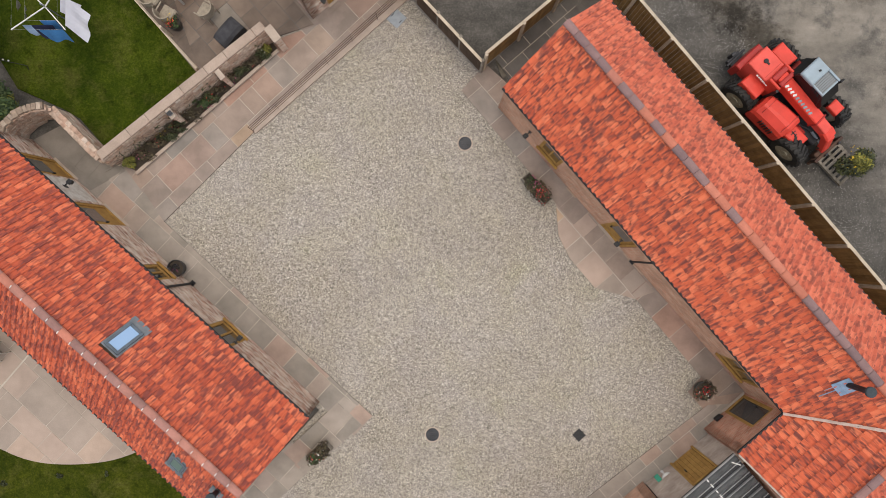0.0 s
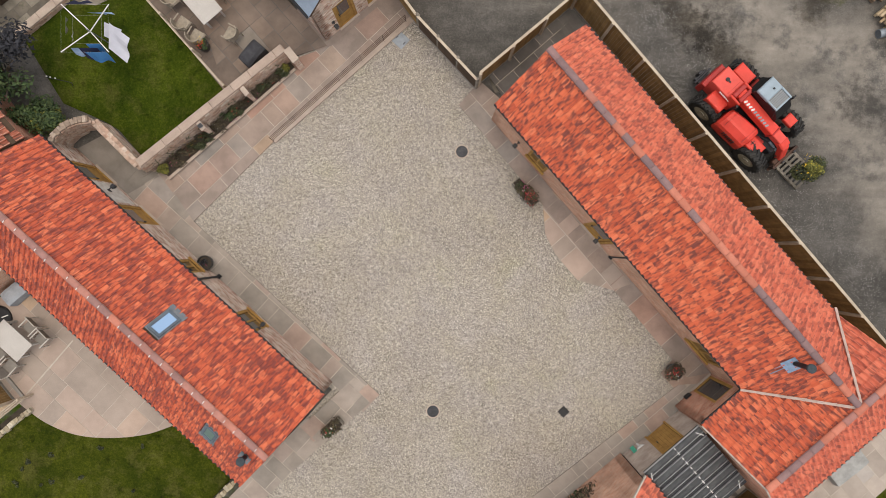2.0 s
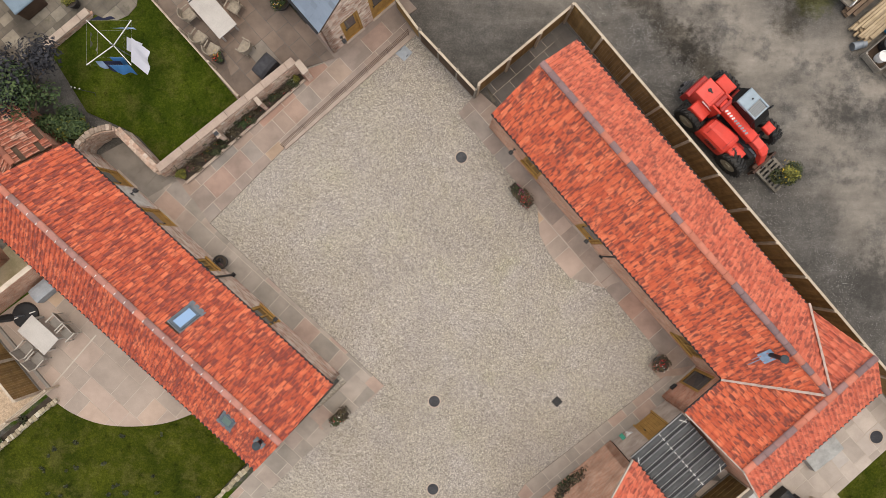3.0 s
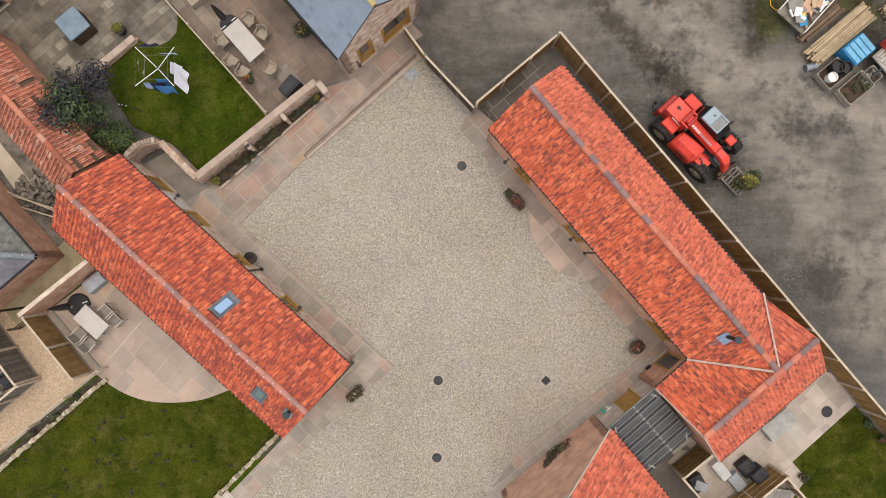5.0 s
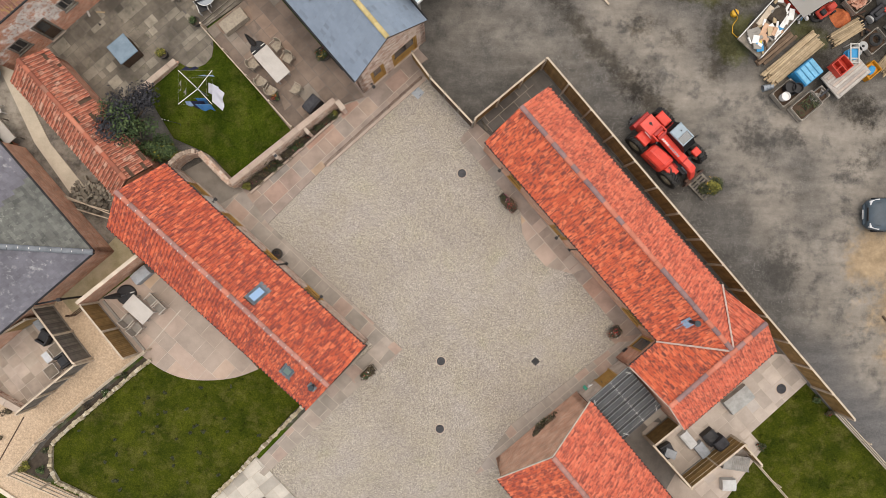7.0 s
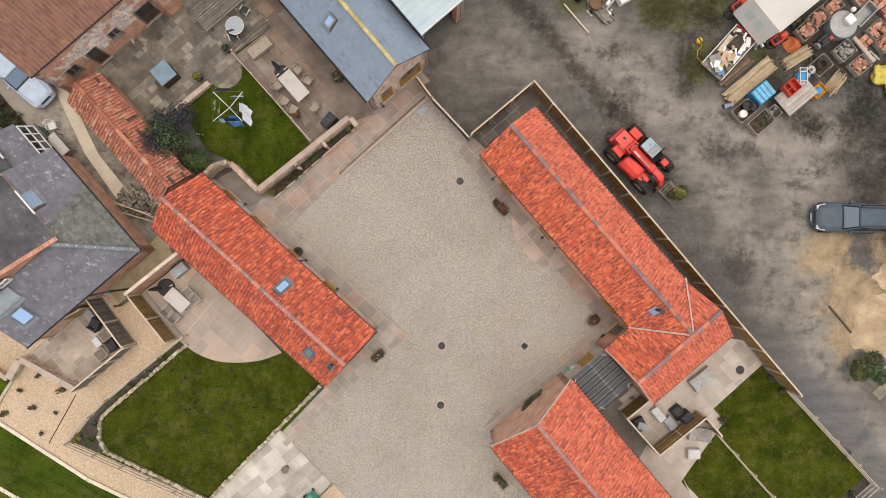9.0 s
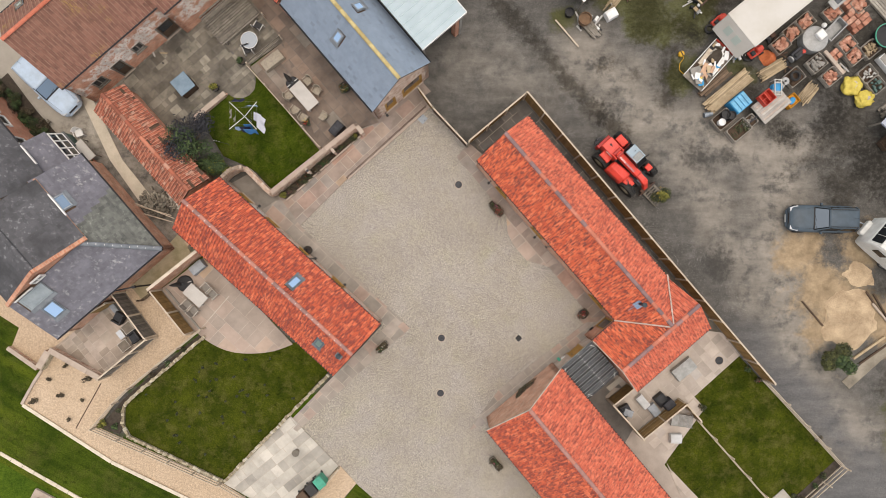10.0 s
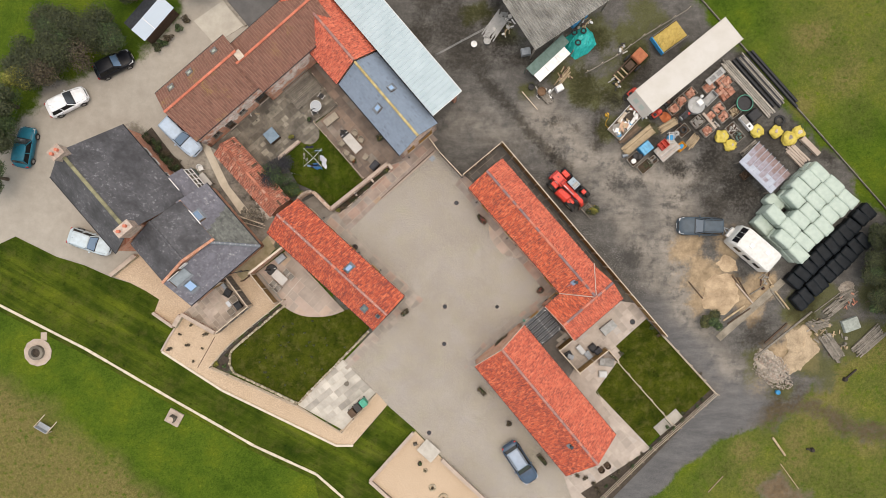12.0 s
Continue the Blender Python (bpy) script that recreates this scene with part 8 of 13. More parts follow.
wall_lamp((5.95, 0.62, 2.0), 131)
wall_lamp((3.0, 4.1, 2.0), 131)
wall_lamp((-12.0, 2.35, 1.95), -42)
wall_lamp((-6.5, -2.7, 1.95), -42)
wall_lamp((-3.75, 8.42, 2.2), -143)
wall_lamp((10.6, -5.5, 2.1), 40)


def bin_store():
    t = thing("boot_scraper", "small black box against the brick wall", "box", (9.95, -5.65, 0.05), 40)
    part("body", boxes((-0.14, 0.14, -0.1, 0.1, 0, 0.24), bevel=0.02), BLACK, t)
    part("lid", boxes((-0.15, 0.15, -0.11, 0.11, 0.24, 0.27), bevel=0.01), BLACK, t)
    t = thing("wall_sink", "small white basin with a green tray by the wall", "basin", (8.0, -7.6, 0.05), 40)
    bm = bmesh.new()
    turned(bm, [(0.1, 0), (0.08, 0.4), (0.2, 0.5), (0.2, 0.55), (0.16, 0.5)], 18)
    part("basin", bm, WHITE_PAINT, t)
    part("tray", boxes((-0.35, -0.18, -0.05, 0.35, 0.5, 0.54), bevel=0.01), GREEN_PLASTIC, t)


GREEN_PLASTIC = surf("green_plastic", (0.05, 0.3, 0.2), rough=0.45, spread=0.1)
bin_store()

# ---- garden furniture ----
RATTAN = surf("pale_rattan", (0.36, 0.31, 0.24), (0.26, 0.22, 0.17), scale=8, fine=90)
TABLE_TOP = surf("pale_table_top", (0.47, 0.42, 0.36), (0.38, 0.33, 0.28), scale=3)
COVER_GREY = surf("grey_cover", (0.34, 0.36, 0.38), (0.26, 0.28, 0.3), scale=3)
COVER_BLUE = surf("slate_blue_cover", (0.2, 0.27, 0.33), (0.15, 0.21, 0.26), scale=2)


GLASS_TABLE = glass_material("table_glass", (0.16, 0.19, 0.22), 0.25)
CHARCOAL = surf("charcoal_cushion", (0.045, 0.047, 0.052), (0.03, 0.031, 0.035))
COOL_WHITE = surf("cool_white_top", (0.55, 0.57, 0.6), (0.46, 0.48, 0.5), rough=0.5)
GREY_TEAK = surf("weathered_teak", (0.33, 0.32, 0.3), (0.23, 0.22, 0.2), scale=4)
COVER_PALE = surf("pale_grey_sheet", (0.38, 0.38, 0.36), (0.27, 0.27, 0.255), scale=3)
PALE_CLOTH = surf("pale_cloth", (0.55, 0.55, 0.54), (0.46, 0.46, 0.45))
COVER_DARK = surf("charcoal_cover", (0.035, 0.035, 0.04), (0.06, 0.06, 0.065), rough=0.8)


PALE_TOP = surf("pale_grey_top", (0.5, 0.47, 0.43), (0.43, 0.4, 0.365), scale=1.6)
DARK_SLING = surf("taupe_sling_fabric", (0.24, 0.215, 0.185), (0.18, 0.16, 0.138))
TAUPE_TOP = surf("taupe_tabletop", (0.2, 0.165, 0.13), (0.14, 0.115, 0.09))
PALE_FRAME = surf("pale_painted_frame", (0.5, 0.46, 0.4), (0.42, 0.38, 0.33), rough=0.5)


def framed_chair(label, place, turn, group):
    """A dark sling seat and back in a thin pale frame with arms."""
    t = thing("garden_chair", label, "chair", place, turn, group)
    part("seat", boxes((-0.23, 0.23, -0.22, 0.24, 0.42, 0.445), bevel=0.01), DARK_SLING, t)
    bm = bmesh.new()
    beam(bm, (0, -0.23, 0.44), (0, -0.34, 0.88), 0.44, 0.025, up=Vector((0, 1, 0.2)))
    part("backrest", bm, DARK_SLING, t)
    bm = bmesh.new()
    beam(bm, (-0.26, -0.35, 0.89), (0.26, -0.35, 0.89), 0.035, 0.035, bevel=0.006)
    part("top_rail", bm, PALE_FRAME, t)
    for sx in (-1, 1):
        bm = bmesh.new()
        beam(bm, (sx * 0.25, -0.22, 0.42), (sx * 0.25, -0.35, 0.88), 0.03, 0.03)
        part("back_post", bm, PALE_FRAME, t)
        part("arm", boxes((sx * 0.26 - 0.025, sx * 0.26 + 0.025, -0.3, 0.25, 0.62, 0.645), bevel=0.008), PALE_FRAME, t)
        for y in (-0.22, 0.23):
            part("leg", boxes((sx * 0.25 - 0.016, sx * 0.25 + 0.016, y - 0.016, y + 0.016, 0, 0.62 if y > 0 else 0.42)), PALE_FRAME, t)
    return t


def low_armchair(label, place, turn):
    """A deep black armchair: seat cushion, raked back, two broad arms."""
    t = thing("garden_armchair", label, "armchair", place, turn, "armchairs outside the house")
    part("base", boxes((-0.34, 0.34, -0.34, 0.34, 0.06, 0.3), bevel=0.03), BLACK, t)
    part("seat_cushion", boxes((-0.25, 0.25, -0.22, 0.35, 0.3, 0.42), bevel=0.04), CHARCOAL, t, "charcoal seat cushion")
    bm = bmesh.new()
    beam(bm, (0, -0.27, 0.3), (0, -0.36, 0.8), 0.62, 0.12, up=Vector((0, 1, 0.2)), bevel=0.03)
    part("backrest", bm, BLACK, t)
    for sx in (-1, 1):
        part("arm", boxes((sx * 0.32 - 0.07, sx * 0.32 + 0.07, -0.34, 0.34, 0.3, 0.56), bevel=0.03), BLACK, t)
        for y in (-0.28, 0.28):
            part("leg", boxes((sx * 0.28 - 0.025, sx * 0.28 + 0.025, y - 0.025, y + 0.025, 0, 0.06)), BLACK, t)
    return t


def frame_table(label, place, turn, L, W, H, top, rim):
    """A low table: a thin top let into a slim frame on four legs."""
    t = thing("side_table", label, "table", place, turn)
    part("tabletop", boxes((-L / 2 + 0.03, L / 2 - 0.03, -W / 2 + 0.03, W / 2 - 0.03, H - 0.02, H - 0.005)), top, t)
    part("rim", boxes((-L / 2, L / 2, -W / 2, -W / 2 + 0.03, H - 0.04, H), (-L / 2, L / 2, W / 2 - 0.03, W / 2, H - 0.04, H), (-L / 2, -L / 2 + 0.03, -W / 2 + 0.03, W / 2 - 0.03, H - 0.04, H), (L / 2 - 0.03, L / 2, -W / 2 + 0.03, W / 2 - 0.03, H - 0.04, H)), rim, t)
    for sx in (-1, 1):
        for sy in (-1, 1):
            part("leg", boxes((sx * (L / 2 - 0.02) - 0.015, sx * (L / 2 - 0.02) + 0.015, sy * (W / 2 - 0.02) - 0.015, sy * (W / 2 - 0.02) + 0.015, 0, H - 0.04)), rim, t)
    return t


def slatted_lounger(label, place, turn, mat):
    """A low lounger: slats between two rails, its head end raised."""
    t = thing("sun_lounger", label, "lounger", place, turn)
    for s in (-1, 1):
        part("rail", boxes((-0.75, 0.75, s * 0.38 - 0.03, s * 0.38 + 0.03, 0.26, 0.34), bevel=0.008), mat, t)
        for x in (-0.65, 0.65):
            part("leg", boxes((x - 0.03, x + 0.03, s * 0.38 - 0.028, s * 0.38 + 0.028, 0, 0.26)), mat, t)
    for i in range(9):
        x = -0.72 + i * 0.105
        part("slat", boxes((x, x + 0.09, -0.35, 0.35, 0.3, 0.325), bevel=0.005), mat, t)
    bm = bmesh.new()
    beam(bm, (0.24, 0, 0.33), (0.78, 0, 0.55), 0.7, 0.03, up=Vector((-0.3, 0, 1)))
    part("head_rest", bm, mat, t)
    return t


def garden_table(label, place, turn, L=1.9, W=0.95, top=TABLE_TOP, planks=7):
    t = thing("garden_table", label, "table", place, turn)
    for i in range(planks):
        y = -W / 2 + W * i / planks
        part("plank", boxes((-L / 2, L / 2, y + 0.004, y + W / planks - 0.004, 0.7, 0.74), bevel=0.006), top, t)
    part("frame", boxes((-L / 2 + 0.1, L / 2 - 0.1, -W / 2 + 0.1, W / 2 - 0.1, 0.64, 0.7)), top, t)
    for sx in (-1, 1):
        for sy in (-1, 1):
            part("leg", boxes((sx * (L / 2 - 0.12) - 0.04, sx * (L / 2 - 0.12) + 0.04, sy * (W / 2 - 0.12) - 0.04, sy * (W / 2 - 0.12) + 0.04, 0, 0.64)), top, t)
    return t


def garden_chair(label, place, turn, mat=RATTAN, group="garden chairs"):
    t = thing("garden_chair", label, "chair", place, turn, group)
    part("seat", boxes((-0.25, 0.25, -0.25, 0.25, 0.4, 0.46), bevel=0.02), mat, t)
    bm = bmesh.new()
    rows = []
    for i in range(9):
        a = radians(200 + 140 * i / 8)
        rows.append([bm.verts.new((k * math.cos(a), k * math.sin(a), z)) for k, z in ((0.275, 0.45), (0.305, 0.45), (0.33, 0.87), (0.3, 0.87))])
    for p, q in zip(rows, rows[1:]):
        for k in range(4):
            bm.faces.new((p[k], q[k], q[(k + 1) % 4], p[(k + 1) % 4]))
    bm.faces.new(rows[0])
    bm.faces.new(rows[-1][::-1])
    bmesh.ops.recalc_face_normals(bm, faces=bm.faces)
    part("backrest", bm, mat, t)
    for sx in (-1, 1):
        part("arm", boxes((sx * 0.28 - 0.025, sx * 0.28 + 0.025, -0.2, 0.24, 0.64, 0.68), bevel=0.01), mat, t)
        for sy in (-1, 1):
            part("leg", boxes((sx * 0.24 - 0.02, sx * 0.24 + 0.02, sy * 0.22 - 0.02, sy * 0.22 + 0.02, 0, 0.4)), mat, t)
    return t


def parasol(label, place, turn=0, fabric=BLACK, base_r=0.45):
    t = thing("parasol", label, "parasol", place, turn)
    bm = bmesh.new()
    rod(bm, (0, 0, 0), (0, 0, 2.45), 0.025)
    part("pole", bm, STEEL, t)
    bm = bmesh.new()
    turned(bm, [(0.04, 0.95), (0.17, 1.0), (0.15, 1.5), (0.09, 2.1), (0.03, 2.5)], 10)
    for v in bm.verts:
        a = math.atan2(v.co.y, v.co.x)
        k = 1 + 0.22 * math.sin(a * 5)
        v.co.x *= k
        v.co.y *= k
    part("canopy", bm, fabric, t, "folded dark canopy")
    bm = bmesh.new()
    turned(bm, [(base_r, 0), (base_r, 0.1), (base_r * 0.9, 0.14), (0.06, 0.16)], 24)
    part("base", bm, BLACK, t)
    for s in (-1, 1):
        part("handle", boxes((s * base_r * 0.7 - 0.13, s * base_r * 0.7 + 0.13, -0.02, 0.02, 0.17, 0.2)), WHITE_PAINT, t)
    return t


def covered(label, name, place, turn, L, W, H, mat, cat="cover"):
    """A soft weather cover over furniture: a sagging box with a rounded top."""
    t = thing(name, label, cat, place, turn)
    bm = bmesh.new()
    nx, ny = 7, 5
    g = [[None] * (ny + 1) for _ in range(nx + 1)]
    for i in range(nx + 1):
        for j in range(ny + 1):
            u, v = i / nx * 2 - 1, j / ny * 2 - 1
            z = H * (1 - 0.10 * (abs(u) ** 4 + abs(v) ** 4)) + rng.uniform(-0.012, 0.012)
            g[i][j] = bm.verts.new((u * L / 2, v * W / 2, z))
    for i in range(nx):
        for j in range(ny):
            bm.faces.new((g[i][j], g[i + 1][j], g[i + 1][j + 1], g[i][j + 1]))
    rim = [g[i][0] for i in range(nx + 1)] + [g[nx][j] for j in range(1, ny + 1)] + [g[i][ny] for i in range(nx - 1, -1, -1)] + [g[0][j] for j in range(ny - 1, 0, -1)]
    low = [bm.verts.new((v.co.x * (1.03 + rng.uniform(0, 0.02)), v.co.y * (1.03 + rng.uniform(0, 0.02)), 0.02)) for v in rim]
    for i in range(len(rim)):
        j = (i + 1) % len(rim)
        bm.faces.new((rim[j], rim[i], low[i], low[j]))
    part("cover", bm, mat, t)
    part("frame", boxes((-L / 2 + 0.06, L / 2 - 0.06, -W / 2 + 0.06, W / 2 - 0.06, 0.0, H * 0.75)), DARK_WOOD, t)
    return t


garden_table("long pale plain-topped garden table on the patio", (-9.3, 9.9, 0.05), -49, 1.95, 0.95, PALE_TOP, 1)
for x, y, a in ((-9.1, 10.95, 130), (-8.5, 10.3, 150), (-10.4, 9.95, -50), (-9.95, 9.0, -35), (-9.4, 8.5, -30), (-8.05, 8.6, 60)):
    garden_chair("pale woven garden chair with curved back", (x, y, 0.05), a)
parasol("folded black parasol on a round base", (-10.2, 10.9, 0.05), 40)
covered("pale covered bench on the patio", "covered_bench", (-11.5, 12.35, 0.05), 38, 1.5, 0.7, 0.5, RATTAN, "bench")
covered("dark covered barbecue beside the wall", "covered_barbecue", (-7.15, 7.75, 0.05), 50, 0.95, 0.6, 0.95, COVER_DARK, "barbecue")
garden_table("white-topped garden table on the rounded patio", (-16.5, -3.35, 0.05), -42, 1.5, 0.9, PALE_TOP, 1)
for x, y, a in ((-15.9, -2.85, 135), (-15.45, -3.3, 135), (-17.15, -3.95, -42), (-16.7, -4.4, -42)):
    framed_chair("taupe sling garden chair with a thin pale frame", (x, y, 0.05), a, "chairs at the white table")
parasol("folded black parasol with a broad base", (-17.45, -2.6, 0.05), 20, base_r=0.55)
covered("grey covered sofa against the brick wall", "covered_sofa", (-16.5, -1.5, 0.05), 40, 1.0, 0.6, 0.6, COVER_GREY, "sofa")
for x, y, a in ((-21.75, -4.9, 60), (-20.7, -6.15, 125)):
    low_armchair("black garden armchair with a charcoal cushion", (x, y, 0.05), a)
frame_table("small white-topped side table outside the house", (-21.62, -6.0, 0.05), 38, 0.42, 0.62, 0.42, COOL_WHITE, PALE_FRAME)
for x, y in ((-21.15, -5.55), (-21.4, -6.75)):
    frame_table("low table with a taupe top and thin pale frame", (x, y, 0.05), 38, 0.7, 0.66, 0.4, TAUPE_TOP, PALE_FRAME)
covered("blue-grey cushion box against the ribbed screen", "cushion_box", (-22.15, -4.2, 0.05), -52, 0.75, 0.35, 0.4, COVER_GREY, "storage box")
low_armchair("black garden armchair with a charcoal cushion", (12.15, -11.05, 0.05), -60)
covered("grey cover thrown over the armchair", "loose_cover", (12.3, -11.2, 0.43), -20, 0.6, 0.45, 0.2, COVER_GREY, "cover")
covered("pale cushioned lounger on the flags", "sun_lounger", (13.35, -10.5, 0.05), -50, 0.95, 0.5, 0.4, PALE_CLOTH, "lounger")
covered("grey cushioned footstool on the flags", "footstool", (14.1, -11.05, 0.05), -50, 0.8, 0.55, 0.42, COVER_GREY, "footstool")
covered("black covered fire bowl on the terrace", "covered_fire_bowl", (14.55, -10.35, 0.05), -50, 0.75, 0.7, 0.55, BLACK, "fire bowl")
covered("dark grey covered barbecue by the screen", "covered_barbecue", (15.0, -10.6, 0.05), 40, 0.7, 0.55, 0.85, COVER_DARK, "barbecue")
slatted_lounger("weathered grey slatted sun lounger on the terrace", (15.95, -11.75, 0.05), 172, GREY_TEAK)
covered("pale cushioned cube seat outdoors", "cube_seat", (15.55, -12.95, 0.05), 0, 0.75, 0.6, 0.45, PALE_CLOTH, "seat")
covered("pale sheeted bench against the barn", "garden_bench", (16.1, -8.3, 0.05), 39, 1.55, 0.85, 0.45, COVER_PALE, "bench")
garden_table("pale garden table behind the broad barn", (15.2, -21.45, 0.05), 40, 1.4, 0.8)
for x, y, a in ((15.9, -21.9, 40), (15.3, -22.3, 30)):
    garden_chair("brown woven garden chair behind the barn", (x, y, 0.05), a, DARK_WOOD)
hot_tub = thing("covered_tub", "square tub under a flat slate-blue cover", "hot tub", (-17.3, 10.65, 0.05), -50)
part("tub_body", boxes((-0.58, 0.58, -0.55, 0.55, 0, 0.8), bevel=0.04), DARK_WOOD, hot_tub)
part("cover", boxes((-0.62, 0.62, -0.59, 0.59, 0.8, 0.9), bevel=0.03), COVER_BLUE, hot_tub)




def glass_table():
    t = thing("glass_table", "round glass garden table on white legs", "table", (-12.95, 13.6, 0.05))
    bm = bmesh.new()
    rod(bm, (0, 0, 0.7), (0, 0, 0.715), 0.55, seg=28)
    part("glass_top", bm, GLASS_TABLE, t)
    bm = bmesh.new()
    ring(bm, (0, 0), 0.54, 0.565, 0.695, 0.72, 28)
    part("rim", bm, WHITE_PAINT, t)
    for i in range(4):
        bm = bmesh.new()
        a = i * math.pi / 2 + 0.4
        rod(bm, (0.4 * math.cos(a), 0.4 * math.sin(a), 0), (0.2 * math.cos(a), 0.2 * math.sin(a), 0.7), 0.02)
        part("leg", bm, WHITE_PAINT, t)
    for x, y, a in ((-12.45, 14.65, 150), (-13.15, 13.05, 20)):
        c = thing("folding_chair", "black folding garden chair with white frame", "chair", (x, y, 0.05), a)
        part("seat", boxes((-0.24, 0.24, -0.22, 0.22, 0.42, 0.45)), BLACK, c)
        part("backrest", boxes((-0.24, 0.24, 0.22, 0.25, 0.45, 0.85)), BLACK, c)
        for sx in (-1, 1):
            part("frame", boxes((sx * 0.26 - 0.02, sx * 0.26 + 0.02, -0.24, 0.28, 0.4, 0.46), (sx * 0.26 - 0.02, sx * 0.26 + 0.02, 0.22, 0.26, 0.46, 0.88), (sx * 0.26 - 0.02, sx * 0.26 + 0.02, -0.24, -0.2, 0, 0.4)), WHITE_PAINT, c)


glass_table()


def slat_deck():
    t = thing("slatted_canopy", "grey weathered slatted canopy over old benches", "canopy", (-14.45, 15.4, 0), 40.5)
    L, W = 2.9, 3.2
    for i in range(17):
        x = -L / 2 + L * i / 17
        part("slat", boxes((-W / 2, W / 2, x + 0.01, x + rng.uniform(0.1, 0.15), 0.62 + rng.uniform(-0.03, 0.03), 0.66)), GREY_WOOD, t)
    for s in (-1, 1):
        part("bearer", boxes((s * 1.3 - 0.05, s * 1.3 + 0.05, -L / 2, L / 2, 0.5, 0.58)), GREY_WOOD, t)
        for k in (-1, 1):
            part("leg", boxes((s * 1.3 - 0.05, s * 1.3 + 0.05, k * 1.35 - 0.05, k * 1.35 + 0.05, 0.0, 0.5)), GREY_WOOD, t)


slat_deck()


def cloth(bm, a, b, drop, wave=0.05, n=8, m=5, swing=(0, 0)):
    """A sheet that hangs from a line between a and b."""
    a, b = Vector(a), Vector(b)
    d = b - a
    nrm = Vector((-d.y, d.x, 0)).normalized()
    g = []
    for i in range(n + 1):
        row = []
        for j in range(m + 1):
            t, v = i / n, j / m
            p = a + d * t - UP * (drop * v) + nrm * (wave * math.sin(t * 9 + v * 2) * v) + Vector((swing[0], swing[1], 0)) * v
            row.append(bm.verts.new(p))
        g.append(row)
    for i in range(n):
        for j in range(m):
            bm.faces.new((g[i][j], g[i + 1][j], g[i + 1][j + 1], g[i][j + 1]))


def airer():
    t = thing("rotary_airer", "white rotary clothes airer hung with washing", "clothes airer", (-13.0, 8.35, 0.03), 0)
    bm = bmesh.new()
    rod(bm, (0, 0, 0), (0, 0, 1.75), 0.025)
    part("pole", bm, STEEL, t)
    tips = []
    for i in range(4):
        a = radians(45 + 90 * i)
        tip = (1.25 * math.cos(a), 1.25 * math.sin(a), 1.85)
        tips.append(tip)
        bm = bmesh.new()
        beam(bm, (0, 0, 1.5), tip, 0.03, 0.03)
        part("arm", bm, WHITE_PAINT, t)
    for k in (0.6, 1.0):
        for i in range(4):
            p, q = tips[i], tips[(i + 1) % 4]
            bm = bmesh.new()
            rod(bm, (p[0] * k, p[1] * k, 1.5 + 0.35 * k), (q[0] * k, q[1] * k, 1.5 + 0.35 * k), 0.0016, seg=4)
            part("line", bm, WHITE_PAINT, t)
    blue = surf("blue_cloth", (0.05, 0.2, 0.45), rough=0.9)
    pale = surf("pale_blue_cloth", (0.35, 0.5, 0.72), rough=0.9)
    navy = surf("navy_cloth", (0.02, 0.025, 0.06), rough=0.9)
    sand = surf("sand_cloth", (0.4, 0.38, 0.33), rough=0.9)
    white = surf("white_cloth", (0.7, 0.71, 0.78), (0.64, 0.65, 0.73), rough=0.9, spread=0.04)

    def on(i, s0, s1, k, mat, drop, swing):
        p, q = Vector(tips[i]), Vector(tips[(i + 1) % 4])
        p, q = Vector((p.x * k, p.y * k, 1.5 + 0.35 * k)), Vector((q.x * k, q.y * k, 1.5 + 0.35 * k))
        b = bmesh.new()
        cloth(b, p + (q - p) * s0, p + (q - p) * s1, drop, swing=swing)
        part("washing", b, mat, t)

    on(3, 0.08, 0.62, 1.0, white, 0.85, (0.3, -0.3))
    on(3, 0.3, 0.7, 0.75, white, 0.7, (0.25, -0.05))
    on(0, 0.05, 0.5, 0.7, pale, 0.5, (0.25, 0.15))
    on(0, 0.55, 0.95, 1.0, navy, 0.5, (0.1, 0.3))
    on(1, 0.2, 0.6, 0.85, sand, 0.6, (-0.3, 0.1))
    on(1, 0.5, 0.8, 0.6, sand, 0.5, (-0.3, 0.0))
    on(2, 0.1, 0.7, 0.8, pale, 0.6, (-0.15, -0.1))
    on(2, 0.5, 0.95, 1.0, blue, 0.5, (0.1, -0.2))
    on(2, 0.3, 0.8, 0.8, navy, 0.5, (0.05, -0.25))
    on(2, 0.45, 0.95, 0.6, blue, 0.5, (0.1, -0.25))


airer()


